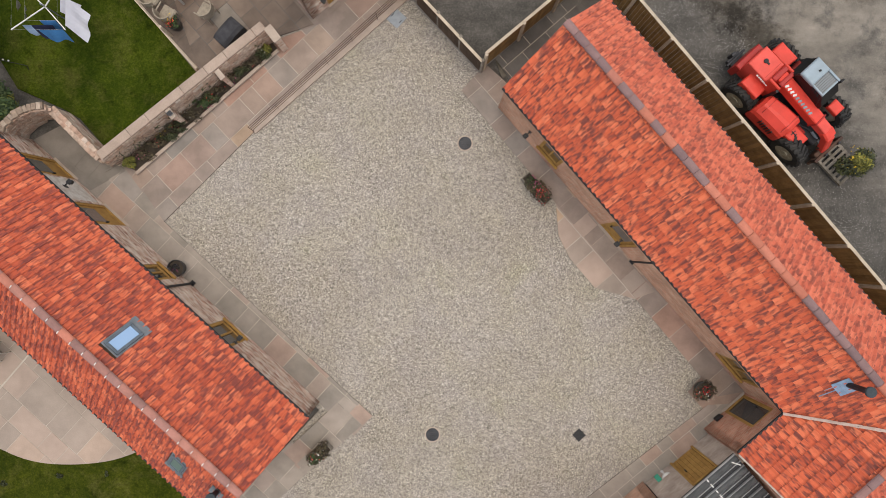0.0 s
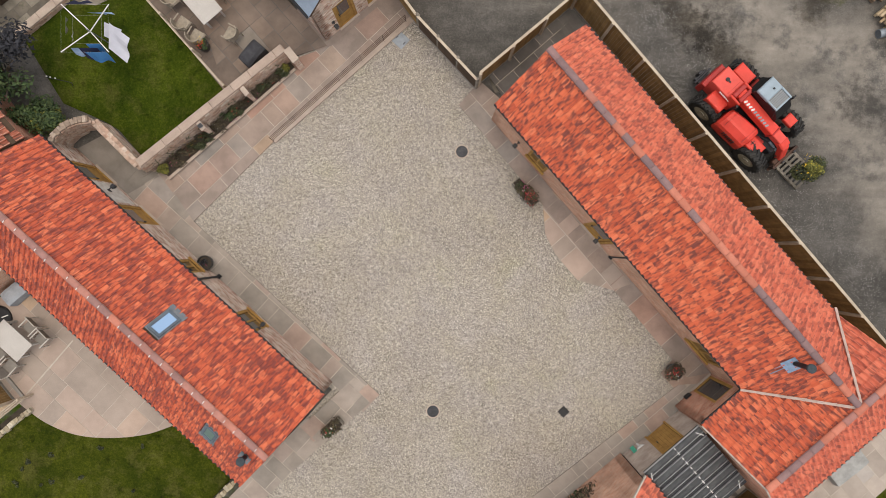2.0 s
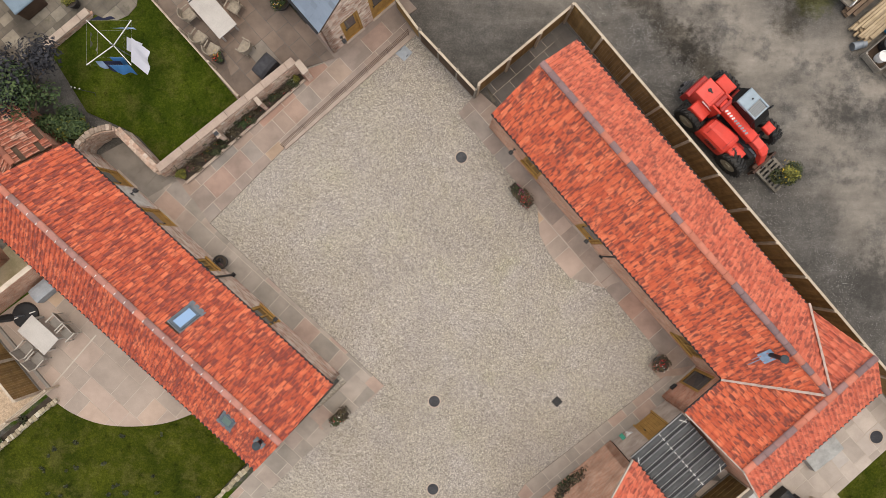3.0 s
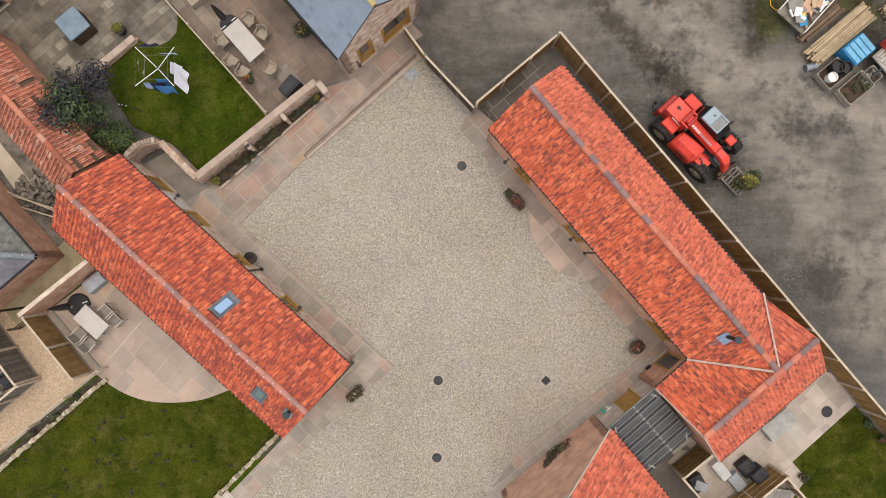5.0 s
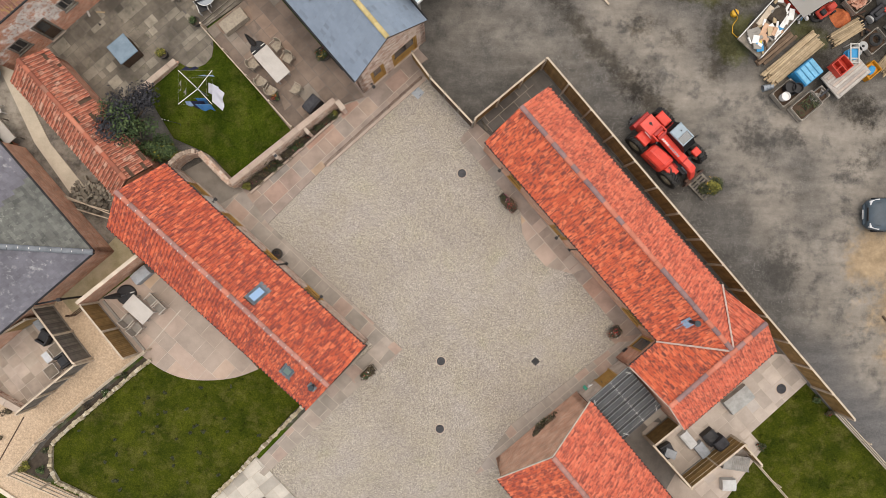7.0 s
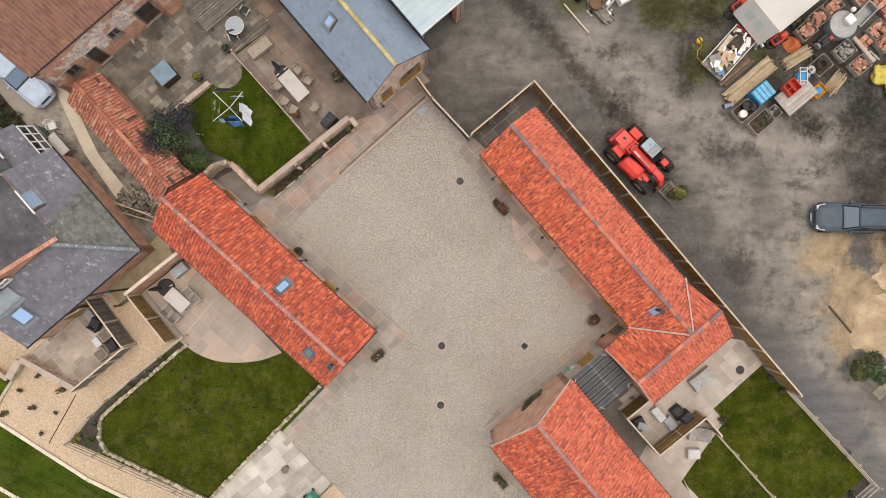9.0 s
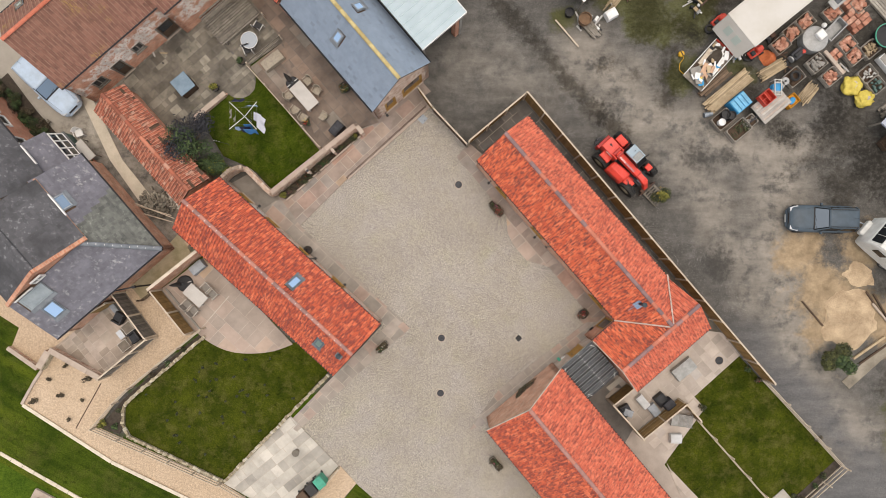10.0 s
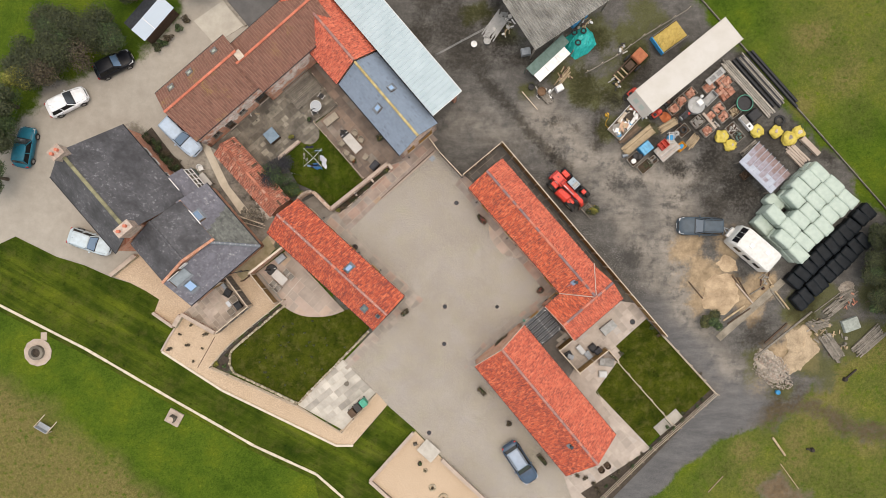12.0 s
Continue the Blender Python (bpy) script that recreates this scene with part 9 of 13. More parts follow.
def cloth_line_items():
    t = thing("fire_pit", "round stone fire pit on a pale paved circle", "fire pit", (-40.84, -10.9, -0.02))
    bm = bmesh.new()
    rod(bm, (0, 0, -0.05), (0, 0, 0.04), 1.4, seg=11)
    part("paving", bm, COPING, t)
    bm = bmesh.new()
    ring(bm, (0, 0), 0.45, 0.72, 0.04, 0.4, 20)
    part("stone_ring", bm, FLAG_GREY, t)
    bm = bmesh.new()
    rod(bm, (0, 0, 0.03), (0, 0, 0.1), 0.45, seg=20)
    part("ash", bm, SOIL, t)
    part("step", boxes((0.3, 0.9, 1.2, 2.0, -0.03, 0.03)), COPING, t)
    t = thing("stone_plinth", "square pale stone plinth on the grass", "plinth", (-27.18, -17.39, -0.02), -28)
    part("base", boxes((-0.75, 0.75, -0.7, 0.7, -0.05, 0.18), bevel=0.03), COPING, t)
    part("pedestal", boxes((-0.3, 0.3, -0.3, 0.3, 0.18, 0.75), bevel=0.03), FLAG_GREY, t)
    bm = bmesh.new()
    turned(bm, [(0.12, 0.75), (0.25, 0.9), (0.3, 1.0), (0.24, 0.95)], 16)
    part("bowl", bm, COPING, t)
    t = thing("garden_swing", "small swing seat with pale posts on rough grass", "swing seat", (-39.94, -18.24, -0.03), 150)
    part("seat", boxes((-0.65, 0.65, -0.3, 0.2, 0.45, 0.52), bevel=0.02), COVER_GREY, t)
    part("backrest", boxes((-0.65, 0.65, 0.2, 0.27, 0.5, 0.95), bevel=0.02), COVER_GREY, t)
    for s in (-1, 1):
        bm = bmesh.new()
        beam(bm, (s * 0.7, -0.9, 0.1), (s * 0.7, 0.2, 0.9), 0.07)
        beam(bm, (s * 0.7, 0.25, 0), (s * 0.7, 0.2, 0.95), 0.07)
        part("post", bm, PALE_WOOD, t)


cloth_line_items()


def chalk_kerb():
    """The pale edging line across the mown grass."""
    path = [(-70, 7.5), (-44.63, -6.21), (-36.16, -10.5), (-27.69, -15.41), (-19.22, -20.21), (-13.01, -23.04), (-10.3, -25.41), (-9.0, -28.0), (-9.5, -34)]
    k = thing("grass_edging", "long pale stone edging between mown and rough grass", "edging", kind="structure")
    for p, q in along(path):
        L = (q - p).length
        n = max(1, round(L / 0.9))
        d = (q - p) / n
        for i in range(n):
            bm = bmesh.new()
            beam(bm, p + d * (i + 0.01) + UP * -0.02, p + d * (i + 0.985) + UP * -0.02, 0.24 + rng.uniform(-0.02, 0.03), 0.1, bevel=0.015)
            part("edging_stone", bm, COPING_PALE, k)


chalk_kerb()


def small_yard_items():
    bm = bmesh.new()
    for label, name, place, turn, size, mat in (
            ("green wheelie bin beside the white patio", "wheelie_bin", (-8.2, -15.7, 0.05), 40, (0.6, 0.7, 1.05), GREEN_PLASTIC),
            ("dark wheelie bin beside the white patio", "wheelie_bin", (-8.75, -16.15, 0.05), 40, (0.6, 0.7, 1.05), DARK_POT),
            ("brown wheelie bin beside the white patio", "wheelie_bin", (-9.3, -16.7, 0.05), 40, (0.6, 0.7, 1.05), DARK_WOOD)):
        t = thing(name, label, "bin", place, turn, "bins on the white patio")
        x, y, z = size
        part("body", boxes((-x / 2, x / 2, -y / 2, y / 2, 0.08, z - 0.08), bevel=0.04), mat, t)
        part("lid", boxes((-x / 2 - 0.02, x / 2 + 0.02, -y / 2 - 0.03, y / 2 + 0.03, z - 0.08, z), bevel=0.03), mat, t)
        for s in (-1, 1):
            b = bmesh.new()
            rod(b, (s * (x / 2 - 0.06), y / 2, 0.1), (s * (x / 2 + 0.01), y / 2, 0.1), 0.1, seg=14)
            part("wheel", b, BLACK, t)
    bm.free()
    t = thing("stone_urn", "small stone urn on the white patio", "urn", (-9.9, -13.9, 0.05))
    b = bmesh.new()
    turned(b, [(0.16, 0), (0.1, 0.12), (0.12, 0.25), (0.24, 0.5), (0.2, 0.52)], 16)
    part("bowl", b, FLAG_GREY, t)
    t = thing("stone_slab_table", "pale slab platform beside the tan terrace", "platform", (-1.75, -20.55, 0.0), -42)
    part("top", boxes((-0.95, 0.95, -0.75, 0.75, 0.4, 0.46), bevel=0.015), FLAG_PALE, t)
    part("plinth", boxes((-0.85, 0.85, -0.65, 0.65, 0.0, 0.4)), COPING, t)
    t = thing("stone_ornament", "small dark stone ornament beside the terrace", "ornament", (-3.1, -19.95, 0.0), 20)
    b = bmesh.new()
    ball(b, (0, 0, 0.35), 0.2, 2, (1, 0.8, 1.2), 0.12)
    part("figure_block", b, FLAG_GREY, t)
    part("base", boxes((-0.2, 0.2, -0.2, 0.2, 0, 0.12)), FLAG_GREY, t)
    round_pot("green shrub in a pot on the slab", (-2.65, -21.8, 0.12), [], 171, r=0.2, n=260)
    for x, y, r_ in ((-1.4, -24.3, 0.3), (-0.3, -25.35, 0.42), (-2.1, -22.6, 0.16)):
        t = thing("stone_ring_bed", "ring of pale stones round a dark bed", "planting ring", (x, y, 0.12), rng.uniform(0, 90))
        for i in range(10):
            a = i * math.tau / 10
            put_stone(t, STONES_PALE, (math.cos(a) * r_, math.sin(a) * r_, 0.05), (r_ * 0.55, 0.14, 0.14), a + 1.57)
        leaf_cloud("foliage", t, (0, 0, 0.12), (r_ * 0.6, r_ * 0.6, 0.14), 160, 0.05, LEAF_BROWN, int(r_ * 100))


small_yard_items()


def lawn_bits():
    t = thing("lawn_sprinkler", "dark spiked sprinkler bar on the lawn edge", "sprinkler", (-15.0, 6.9, 0.04), -12)
    bm = bmesh.new()
    rod(bm, (-0.55, 0, 0.12), (0.5, 0, 0.1), 0.014)
    part("bar", bm, BLACK, t)
    for x in (-0.5, -0.35, -0.15):
        bm = bmesh.new()
        ball(bm, (x, 0.03, 0.14), 0.035, 1)
        part("nozzle", bm, WHITE_PAINT, t)
    bm = bmesh.new()
    rod(bm, (0.5, 0, 0.1), (0.52, -0.12, 0.0), 0.012)
    rod(bm, (-0.5, 0, 0.12), (-0.52, 0.1, 0.0), 0.012)
    part("spike", bm, BLACK, t)
    t = thing("wall_lantern", "small blue-grey lantern on the wall buttress", "lantern", (-8.95, 4.86, 1.22), 40)
    part("body", boxes((-0.07, 0.07, -0.05, 0.05, 0, 0.14), bevel=0.01), STEEL, t)
    part("cap", boxes((-0.09, 0.09, -0.07, 0.07, 0.14, 0.16), bevel=0.005), DARK_METAL, t)


lawn_bits()
# ---- vehicles ----
def paint(name, col, rough=0.5, metal=0.0, spec=0.3):
    m, nt, b = start(name)
    dirt = noise_of(nt, 2.5, 5, 0.6)
    c = mix(nt, 1.0, tuple(col), ramp(nt, dirt, [(0.3, (0.82, 0.81, 0.79)), (0.65, (1, 1, 1))]), "MULTIPLY")
    nt.links.new(c, b.inputs["Base Color"])
    b.inputs["Roughness"].default_value, b.inputs["Metallic"].default_value = rough, metal
    b.inputs["Coat Weight"].default_value = 0.15
    b.inputs["Specular IOR Level"].default_value = spec
    b.inputs["Coat Roughness"].default_value = 0.12
    return m


TYRE = surf("tyre_rubber", (0.022, 0.022, 0.023), (0.05, 0.047, 0.042), rough=0.85)
WINDOW = surf("car_glass", (0.008, 0.01, 0.012), rough=0.12, spec=0.22, depth=0.0)
# both screens are lighter than WINDOW: reflected sky painted into the base colour
GLASS_SOFT = glass_material("reflection_grey_screen_glass", (0.1, 0.125, 0.15), 0.2)
SCREEN = glass_material("windscreen_glass", (0.035, 0.043, 0.05), 0.12)
LAMP_GLASS = plain("headlamp_glass", (0.4, 0.42, 0.44), 0.25)
LAMP_RED = plain("tail_lamp", (0.35, 0.01, 0.01), 0.2)
RIM = surf("alloy_rim", (0.42, 0.42, 0.43), metal=0.7, rough=0.35)


def loft(bm, sections, rounded=False):
    """Skins a row of closed sections with equal counts of points, and caps the ends."""
    loops = [[bm.verts.new(p) for p in s] for s in sections]
    for a, b in zip(loops, loops[1:]):
        n = len(a)
        for i in range(n):
            j = (i + 1) % n
            bm.faces.new((a[i], a[j], b[j], b[i])).smooth = rounded
    bm.faces.new(loops[0][::-1])
    bm.faces.new(loops[-1])
    bmesh.ops.recalc_face_normals(bm, faces=bm.faces)


def hull(x, w, z0, zs, crown=0.03):
    """Half-round body section at x: w half width, z0 sill, zs shoulder."""
    right = [(x, 0.86 * w, z0), (x, 0.98 * w, z0 + 0.12), (x, w, (z0 + zs) / 2), (x, 0.97 * w, zs - 0.1), (x, 0.88 * w, zs - 0.02), (x, 0.55 * w, zs + crown * 0.7), (x, 0.0, zs + crown)]
    left = [(x, -p[1], p[2]) for p in right[-2::-1]]
    return right + left


def wheel(parent, x, y, r, w, name="wheel", rim=None):
    h = new(name)
    h.parent = parent
    s = 1 if y > 0 else -1
    bm = bmesh.new()
    loops = []
    for rr, yy in ((r * 0.62, -w / 2), (r * 0.94, -w / 2), (r, -w * 0.3), (r, w * 0.3), (r * 0.94, w / 2), (r * 0.62, w / 2)):
        loops.append([bm.verts.new((x + rr * math.cos(k * math.tau / 20), y + yy, r + rr * math.sin(k * math.tau / 20))) for k in range(20)])
    for a, b in zip(loops, loops[1:] + loops[:1]):
        for i in range(20):
            j = (i + 1) % 20
            bm.faces.new((a[i], a[j], b[j], b[i]))
    bmesh.ops.recalc_face_normals(bm, faces=bm.faces)
    part("tyre", bm, TYRE, h)
    bm = bmesh.new()
    rod(bm, (x, y - w * 0.4, r), (x, y + w * 0.4, r), r * 0.62, seg=16)
    part("rim", bm, rim or RIM, h)
    return h


def car(name, label, place, turn, colour, L=4.3, W=1.78, H=1.48, cab=(-0.42, 0.2), rear=0.0, bonnet=0.95, kind="car", roof_mat=None, roof_rails=False, glass_mat=None, rake=0.62):
    """Forward is +x. cab: where the roof glass begins and the bonnet ends, as shares of the length from the middle."""
    c = thing(name, label, kind, place, turn)
    hw, hl = W / 2, L / 2
    belt = bonnet
    bm = bmesh.new()
    rows = [(-hl, 0.7, 0.38, belt - 0.2), (-hl + 0.05, 0.8, 0.32, belt - 0.1), (-hl + 0.14, 0.89, 0.28, belt - 0.03), (-hl + 0.35, 0.96, 0.24, belt), (-hl * 0.5, 1.0, 0.22, belt), (0, 1.0, 0.22, belt), (hl * 0.45, 1.0, 0.22, belt - 0.01), (hl * 0.6, 0.99, 0.23, belt - 0.035), (hl * 0.75, 0.96, 0.24, belt - 0.075), (hl - 0.28, 0.91, 0.26, belt - 0.14), (hl - 0.12, 0.83, 0.29, belt - 0.22), (hl - 0.03, 0.73, 0.33, belt - 0.3), (hl, 0.64, 0.38, belt - 0.38)]
    loft(bm, [hull(x, hw * w, a, b) for x, w, a, b in rows], True)
    body = part("body", bm, colour, c)
    g0, g1 = cab[0] * L, cab[1] * L
    r0, r1 = g0 + 0.28 + rear, g1 - rake
    top = H - 0.05
    bm = bmesh.new()

    def slab(x0, x1, w, z, inset=0.1):
        return [(x0, -w * (1 - inset), z), (x0 + 0.02, -w, z), (x1 - 0.02, -w, z), (x1, -w * (1 - inset), z), (x1, w * (1 - inset), z), (x1 - 0.02, w, z), (x0 + 0.02, w, z), (x0, w * (1 - inset), z)]

    lo, hi = slab(g0, g1, hw * 0.88, belt - 0.02), slab(r0, r1, hw * 0.7, top)
    loft(bm, [lo, hi])
    part("glasshouse", bm, WINDOW, c, "tinted side windows")
    # windscreen and rear screen lie just proud of the glasshouse
    for name_, xa, xb, e in (("windscreen", g1, r1, 1), ("rear_screen", g0, r0, -1)):
        bm = bmesh.new()
        k = 0.07
        plate(bm, [(xa + (xb - xa) * k + 0.012 * e, -hw * 0.74, belt + (top - belt) * k), (xa + (xb - xa) * k + 0.012 * e, hw * 0.74, belt + (top - belt) * k), (xb + (xa - xb) * k + 0.012 * e, hw * 0.61, top - (top - belt) * k), (xb + (xa - xb) * k + 0.012 * e, -hw * 0.61, top - (top - belt) * k)], 0.01)
        part(name_, bm, glass_mat or SCREEN, c)
    part("scuttle", boxes((g1 - 0.07, g1 + 0.05, -hw * 0.8, hw * 0.8, belt - 0.02, belt + 0.035), bevel=0.012), BLACK, c)
    for y in (-0.28, 0.22):
        bm = bmesh.new()
        beam(bm, (g1 - 0.01, y * hw, belt + 0.05), (g1 - 0.1, (y + 0.5) * hw, belt + 0.12), 0.018, 0.012)
        part("wiper", bm, BLACK, c)
    bm = bmesh.new()
    n = 10
    g = []
    for i in range(n + 1):
        t = i / n
        x = r0 - 0.06 + (r1 - r0 + 0.1) * t
        row = []
        for j in range(9):
            v = j / 8 * 2 - 1
            row.append((x, v * hw * 0.745 * (1 - 0.05 * abs(2 * t - 1) ** 3), top + 0.075 * (1 - v * v * 0.8) * (1 - 0.75 * abs(2 * t - 1) ** 2.5) - 0.01))
        g.append(row)
    loft(bm, [row + [(row[-1][0], row[-1][1] * 0.98, top - 0.04), (row[0][0], row[0][1] * 0.98, top - 0.04)] for row in g], True)
    part("roof", bm, roof_mat or colour, c)
    # shut lines of the bonnet and tailgate, grille, badges
    for s in (-1, 1):
        bm = bmesh.new()
        beam(bm, (g1 + 0.08, s * hw * 0.76, belt + 0.004), (hl - 0.3, s * hw * 0.66, belt - 0.115), 0.014, 0.03)
        part("shut_line", bm, BLACK, body)
    part("grille", boxes((hl - 0.035, hl + 0.012, -hw * 0.4, hw * 0.4, belt - 0.42, belt - 0.28), bevel=0.01), BLACK, c)
    for s in (-1, 1):
        mid = (g0 + g1) / 2 - 0.1
        for (x, y) in ((g1 - 0.02, r1), (g0 + 0.02, r0), (mid, (r0 + r1) / 2)):
            bm = bmesh.new()
            beam(bm, (x, s * hw * 0.875, belt - 0.02), (y, s * hw * 0.705, top), 0.075, 0.05)
            part("pillar", bm, colour, c)
        part("mirror", boxes((g1 - 0.5, g1 - 0.36, s * (hw + 0.03) - 0.1, s * (hw + 0.03) + 0.1, belt - 0.05, belt + 0.1), bevel=0.03), colour, c)
        bm = bmesh.new()
        loft(bm, [[(hl - 0.5, s * hw * 0.93, belt - 0.13), (hl - 0.5, s * hw * 0.8, belt - 0.115), (hl - 0.5, s * hw * 0.8, belt - 0.24), (hl - 0.5, s * hw * 0.93, belt - 0.24)], [(hl - 0.06, s * hw * 0.79, belt - 0.245), (hl - 0.06, s * hw * 0.52, belt - 0.235), (hl - 0.06, s * hw * 0.52, belt - 0.35), (hl - 0.06, s * hw * 0.79, belt - 0.35)]])
        part("headlight", bm, LAMP_GLASS, c)
        part("tail_light", boxes((-hl + 0.03, -hl + 0.17, s * hw * 0.76 - 0.11, s * hw * 0.76 + 0.11, belt - 0.3, belt - 0.06), bevel=0.03), LAMP_RED, c)
        part("door_handle", boxes((mid - 0.32, mid - 0.16, s * hw - 0.01, s * hw + 0.025, belt - 0.16, belt - 0.13)), BLACK, c)
        for x in (-hl * 0.62, hl * 0.62):
            wheel(c, x, s * (hw - 0.09), 0.32, 0.21)
            bm = bmesh.new()
            for k in range(9):
                a0, a1 = math.pi * k / 9, math.pi * (k + 1) / 9
                beam(bm, (x + 0.37 * math.cos(a0), s * (hw - 0.02), 0.33 + 0.37 * math.sin(a0)), (x + 0.37 * math.cos(a1), s * (hw - 0.02), 0.33 + 0.37 * math.sin(a1)), 0.06, 0.03)
            part("wheel_arch", bm, BLACK, c)
        if roof_rails:
            part("roof_rail", boxes((r0 + 0.05, r1 - 0.05, s * hw * 0.62 - 0.02, s * hw * 0.62 + 0.02, top + 0.05, top + 0.1)), BLACK, c)
    part("bumper", boxes((hl - 0.12, hl + 0.05, -hw * 0.62, hw * 0.62, 0.32, 0.52), bevel=0.05), colour, c)
    part("bumper", boxes((-hl - 0.05, -hl + 0.1, -hw * 0.66, hw * 0.66, 0.36, 0.56), bevel=0.05), colour, c)
    part("number_plate", boxes((hl + 0.05, hl + 0.06, -0.26, 0.26, 0.38, 0.49)), WHITE_PAINT, c)
    bm = bmesh.new()
    rod(bm, (r0 + 0.3, 0, top + 0.06), (r0 + 0.1, 0, top + 0.22), 0.008, seg=6)
    part("aerial", bm, BLACK, c)
    return c


def heading(a, b):
    return math.degrees(math.atan2(b[1] - a[1], b[0] - a[0]))


SILVER_BLUE = paint("silver_blue_paint", (0.045, 0.078, 0.125), 0.25, 0.0)
# pale blue paints the sky's reflection over the estate car's roof
ROOF_REFLECTION = paint("sky_reflection_car_roof", (0.27, 0.33, 0.41), 0.15, 0.0)
ICE = paint("pale_ice_paint", (0.43, 0.53, 0.64), 0.5, 0.1)
SILVER = paint("silver_paint", (0.46, 0.54, 0.58), 0.5, 0.1)
WHITE_CAR = paint("white_car_paint", (0.76, 0.78, 0.8))
BLACK_CAR = paint("black_car_paint", (0.01, 0.011, 0.014), 0.35, 0.0, 0.12)
TEAL_CAR = paint("teal_car_paint", (0.006, 0.12, 0.18))
SLATE_CAR = paint("slate_grey_paint", (0.062, 0.084, 0.104), 0.5, 0.0, 0.15)
car("estate_car", "slate-blue estate car with dark glass parked on the gravel", (7.3, -21.65, 0.0), heading((6.36, -20.29), (8.14, -22.96)), SILVER_BLUE, 4.4, 1.8, 1.48, roof_rails=True, roof_mat=ROOF_REFLECTION)
car("pickup_van", "pale silver pickup van beside the old barn", (-26.3, 10.6, -0.04), heading((-27.81, 12.05), (-24.76, 9.1)), ICE, 4.6, 1.8, 1.75, cab=(-0.47, 0.17), bonnet=1.05, glass_mat=GLASS_BLUE)
car("hatchback", "silver car parked outside the farmhouse", (-35.3, 0.15, -0.04), heading((-37.26, 0.77), (-33.37, -0.56)), SILVER, 4.3, 1.8, 1.5, glass_mat=GLASS_BLUE)
car("hatchback", "white hatchback parked on the drive", (-37.6, 14.0, -0.04), heading((-39.48, 13.05), (-35.76, 14.94)), WHITE_CAR, 4.1, 1.78, 1.5)
car("hatchback", "black hatchback parked on the drive", (-33.0, 17.7, -0.04), heading((-34.76, 16.77), (-31.26, 18.55)), BLACK_CAR, 3.9, 1.74, 1.48, glass_mat=GLASS_BLUE)
car("hatchback", "teal hatchback half under the trees", (-41.75, 9.5, -0.04), heading((-42.09, 7.71), (-41.43, 11.33)), TEAL_CAR, 4.0, 1.75, 1.5)
car("off_roader", "slate-grey off-road pickup with a hard canopy", (25.05, 1.76, -0.04), 178.6, SLATE_CAR, 4.35, 1.82, 1.85, cab=(-0.48, 0.15), bonnet=1.1, roof_rails=True, glass_mat=GLASS_SOFT)


def caravan():
    c = thing("caravan", "white touring caravan with dark windows", "caravan", (29.92, -0.45, -0.05), heading((31.68, -2.37), (27.85, 0.91)))
    white = paint("caravan_white", (0.6, 0.6, 0.57), 0.5, 0.0)
    L, w = 4.7, 1.12
    secs = []
    for x, z1, k in ((-L / 2, 2.2, 0.9), (-L / 2 + 0.15, 2.42, 0.97), (-L / 2 + 0.5, 2.52, 1.0), (L / 2 - 1.0, 2.52, 1.0), (L / 2 - 0.55, 2.42, 0.99), (L / 2 - 0.1, 1.7, 0.95), (L / 2, 1.0, 0.88)):
        r = [(x, w * k, 0.45), (x, w * k, z1 - 0.25), (x, w * k * 0.93, z1 - 0.07), (x, w * k * 0.7, z1), (x, 0, z1 + 0.02)]
        secs.append(r + [(x, -p[1], p[2]) for p in r[-2::-1]])
    bm = bmesh.new()
    loft(bm, secs)
    part("body", bm, white, c)
    for y0, y1 in ((-0.85, -0.32), (-0.28, 0.28), (0.32, 0.85)):
        bm = bmesh.new()
        plate(bm, [(L / 2 - 0.5, y0, 2.4), (L / 2 - 0.5, y1, 2.4), (L / 2 - 0.14, y1, 1.82), (L / 2 - 0.14, y0, 1.82)], 0.02)
        part("front_window", bm, WINDOW, c)
    for s in (-1, 1):
        for x in (-1.6, -0.4, 0.8):
            part("side_window", boxes((x, x + 0.75, s * (w + 0.012) - 0.012, s * (w + 0.012) + 0.012, 1.35, 1.95), bevel=0.01), WINDOW, c)
        wheel(c, -0.2, s * 1.0, 0.32, 0.2)
    for x, y in ((0.4, 0.2), (-1.2, -0.3)):
        part("roof_vent", boxes((x, x + 0.45, y - 0.22, y + 0.22, 2.52, 2.58), bevel=0.03), WHITE_PAINT, c)
    bm = bmesh.new()
    beam(bm, (L / 2 - 0.1, 0.35, 0.5), (L / 2 + 0.95, 0, 0.5), 0.07)
    beam(bm, (L / 2 - 0.1, -0.35, 0.5), (L / 2 + 0.95, 0, 0.5), 0.07)
    part("tow_frame", bm, STEEL, c)
    part("gas_locker", boxes((L / 2 - 0.05, L / 2 + 0.3, -0.55, 0.55, 0.45, 0.85), bevel=0.06), white, c)


caravan()


TH_TURN = -47.0


CREAM_RIM = surf("cream_rim", (0.5, 0.46, 0.36), (0.3, 0.27, 0.2), scale=5)


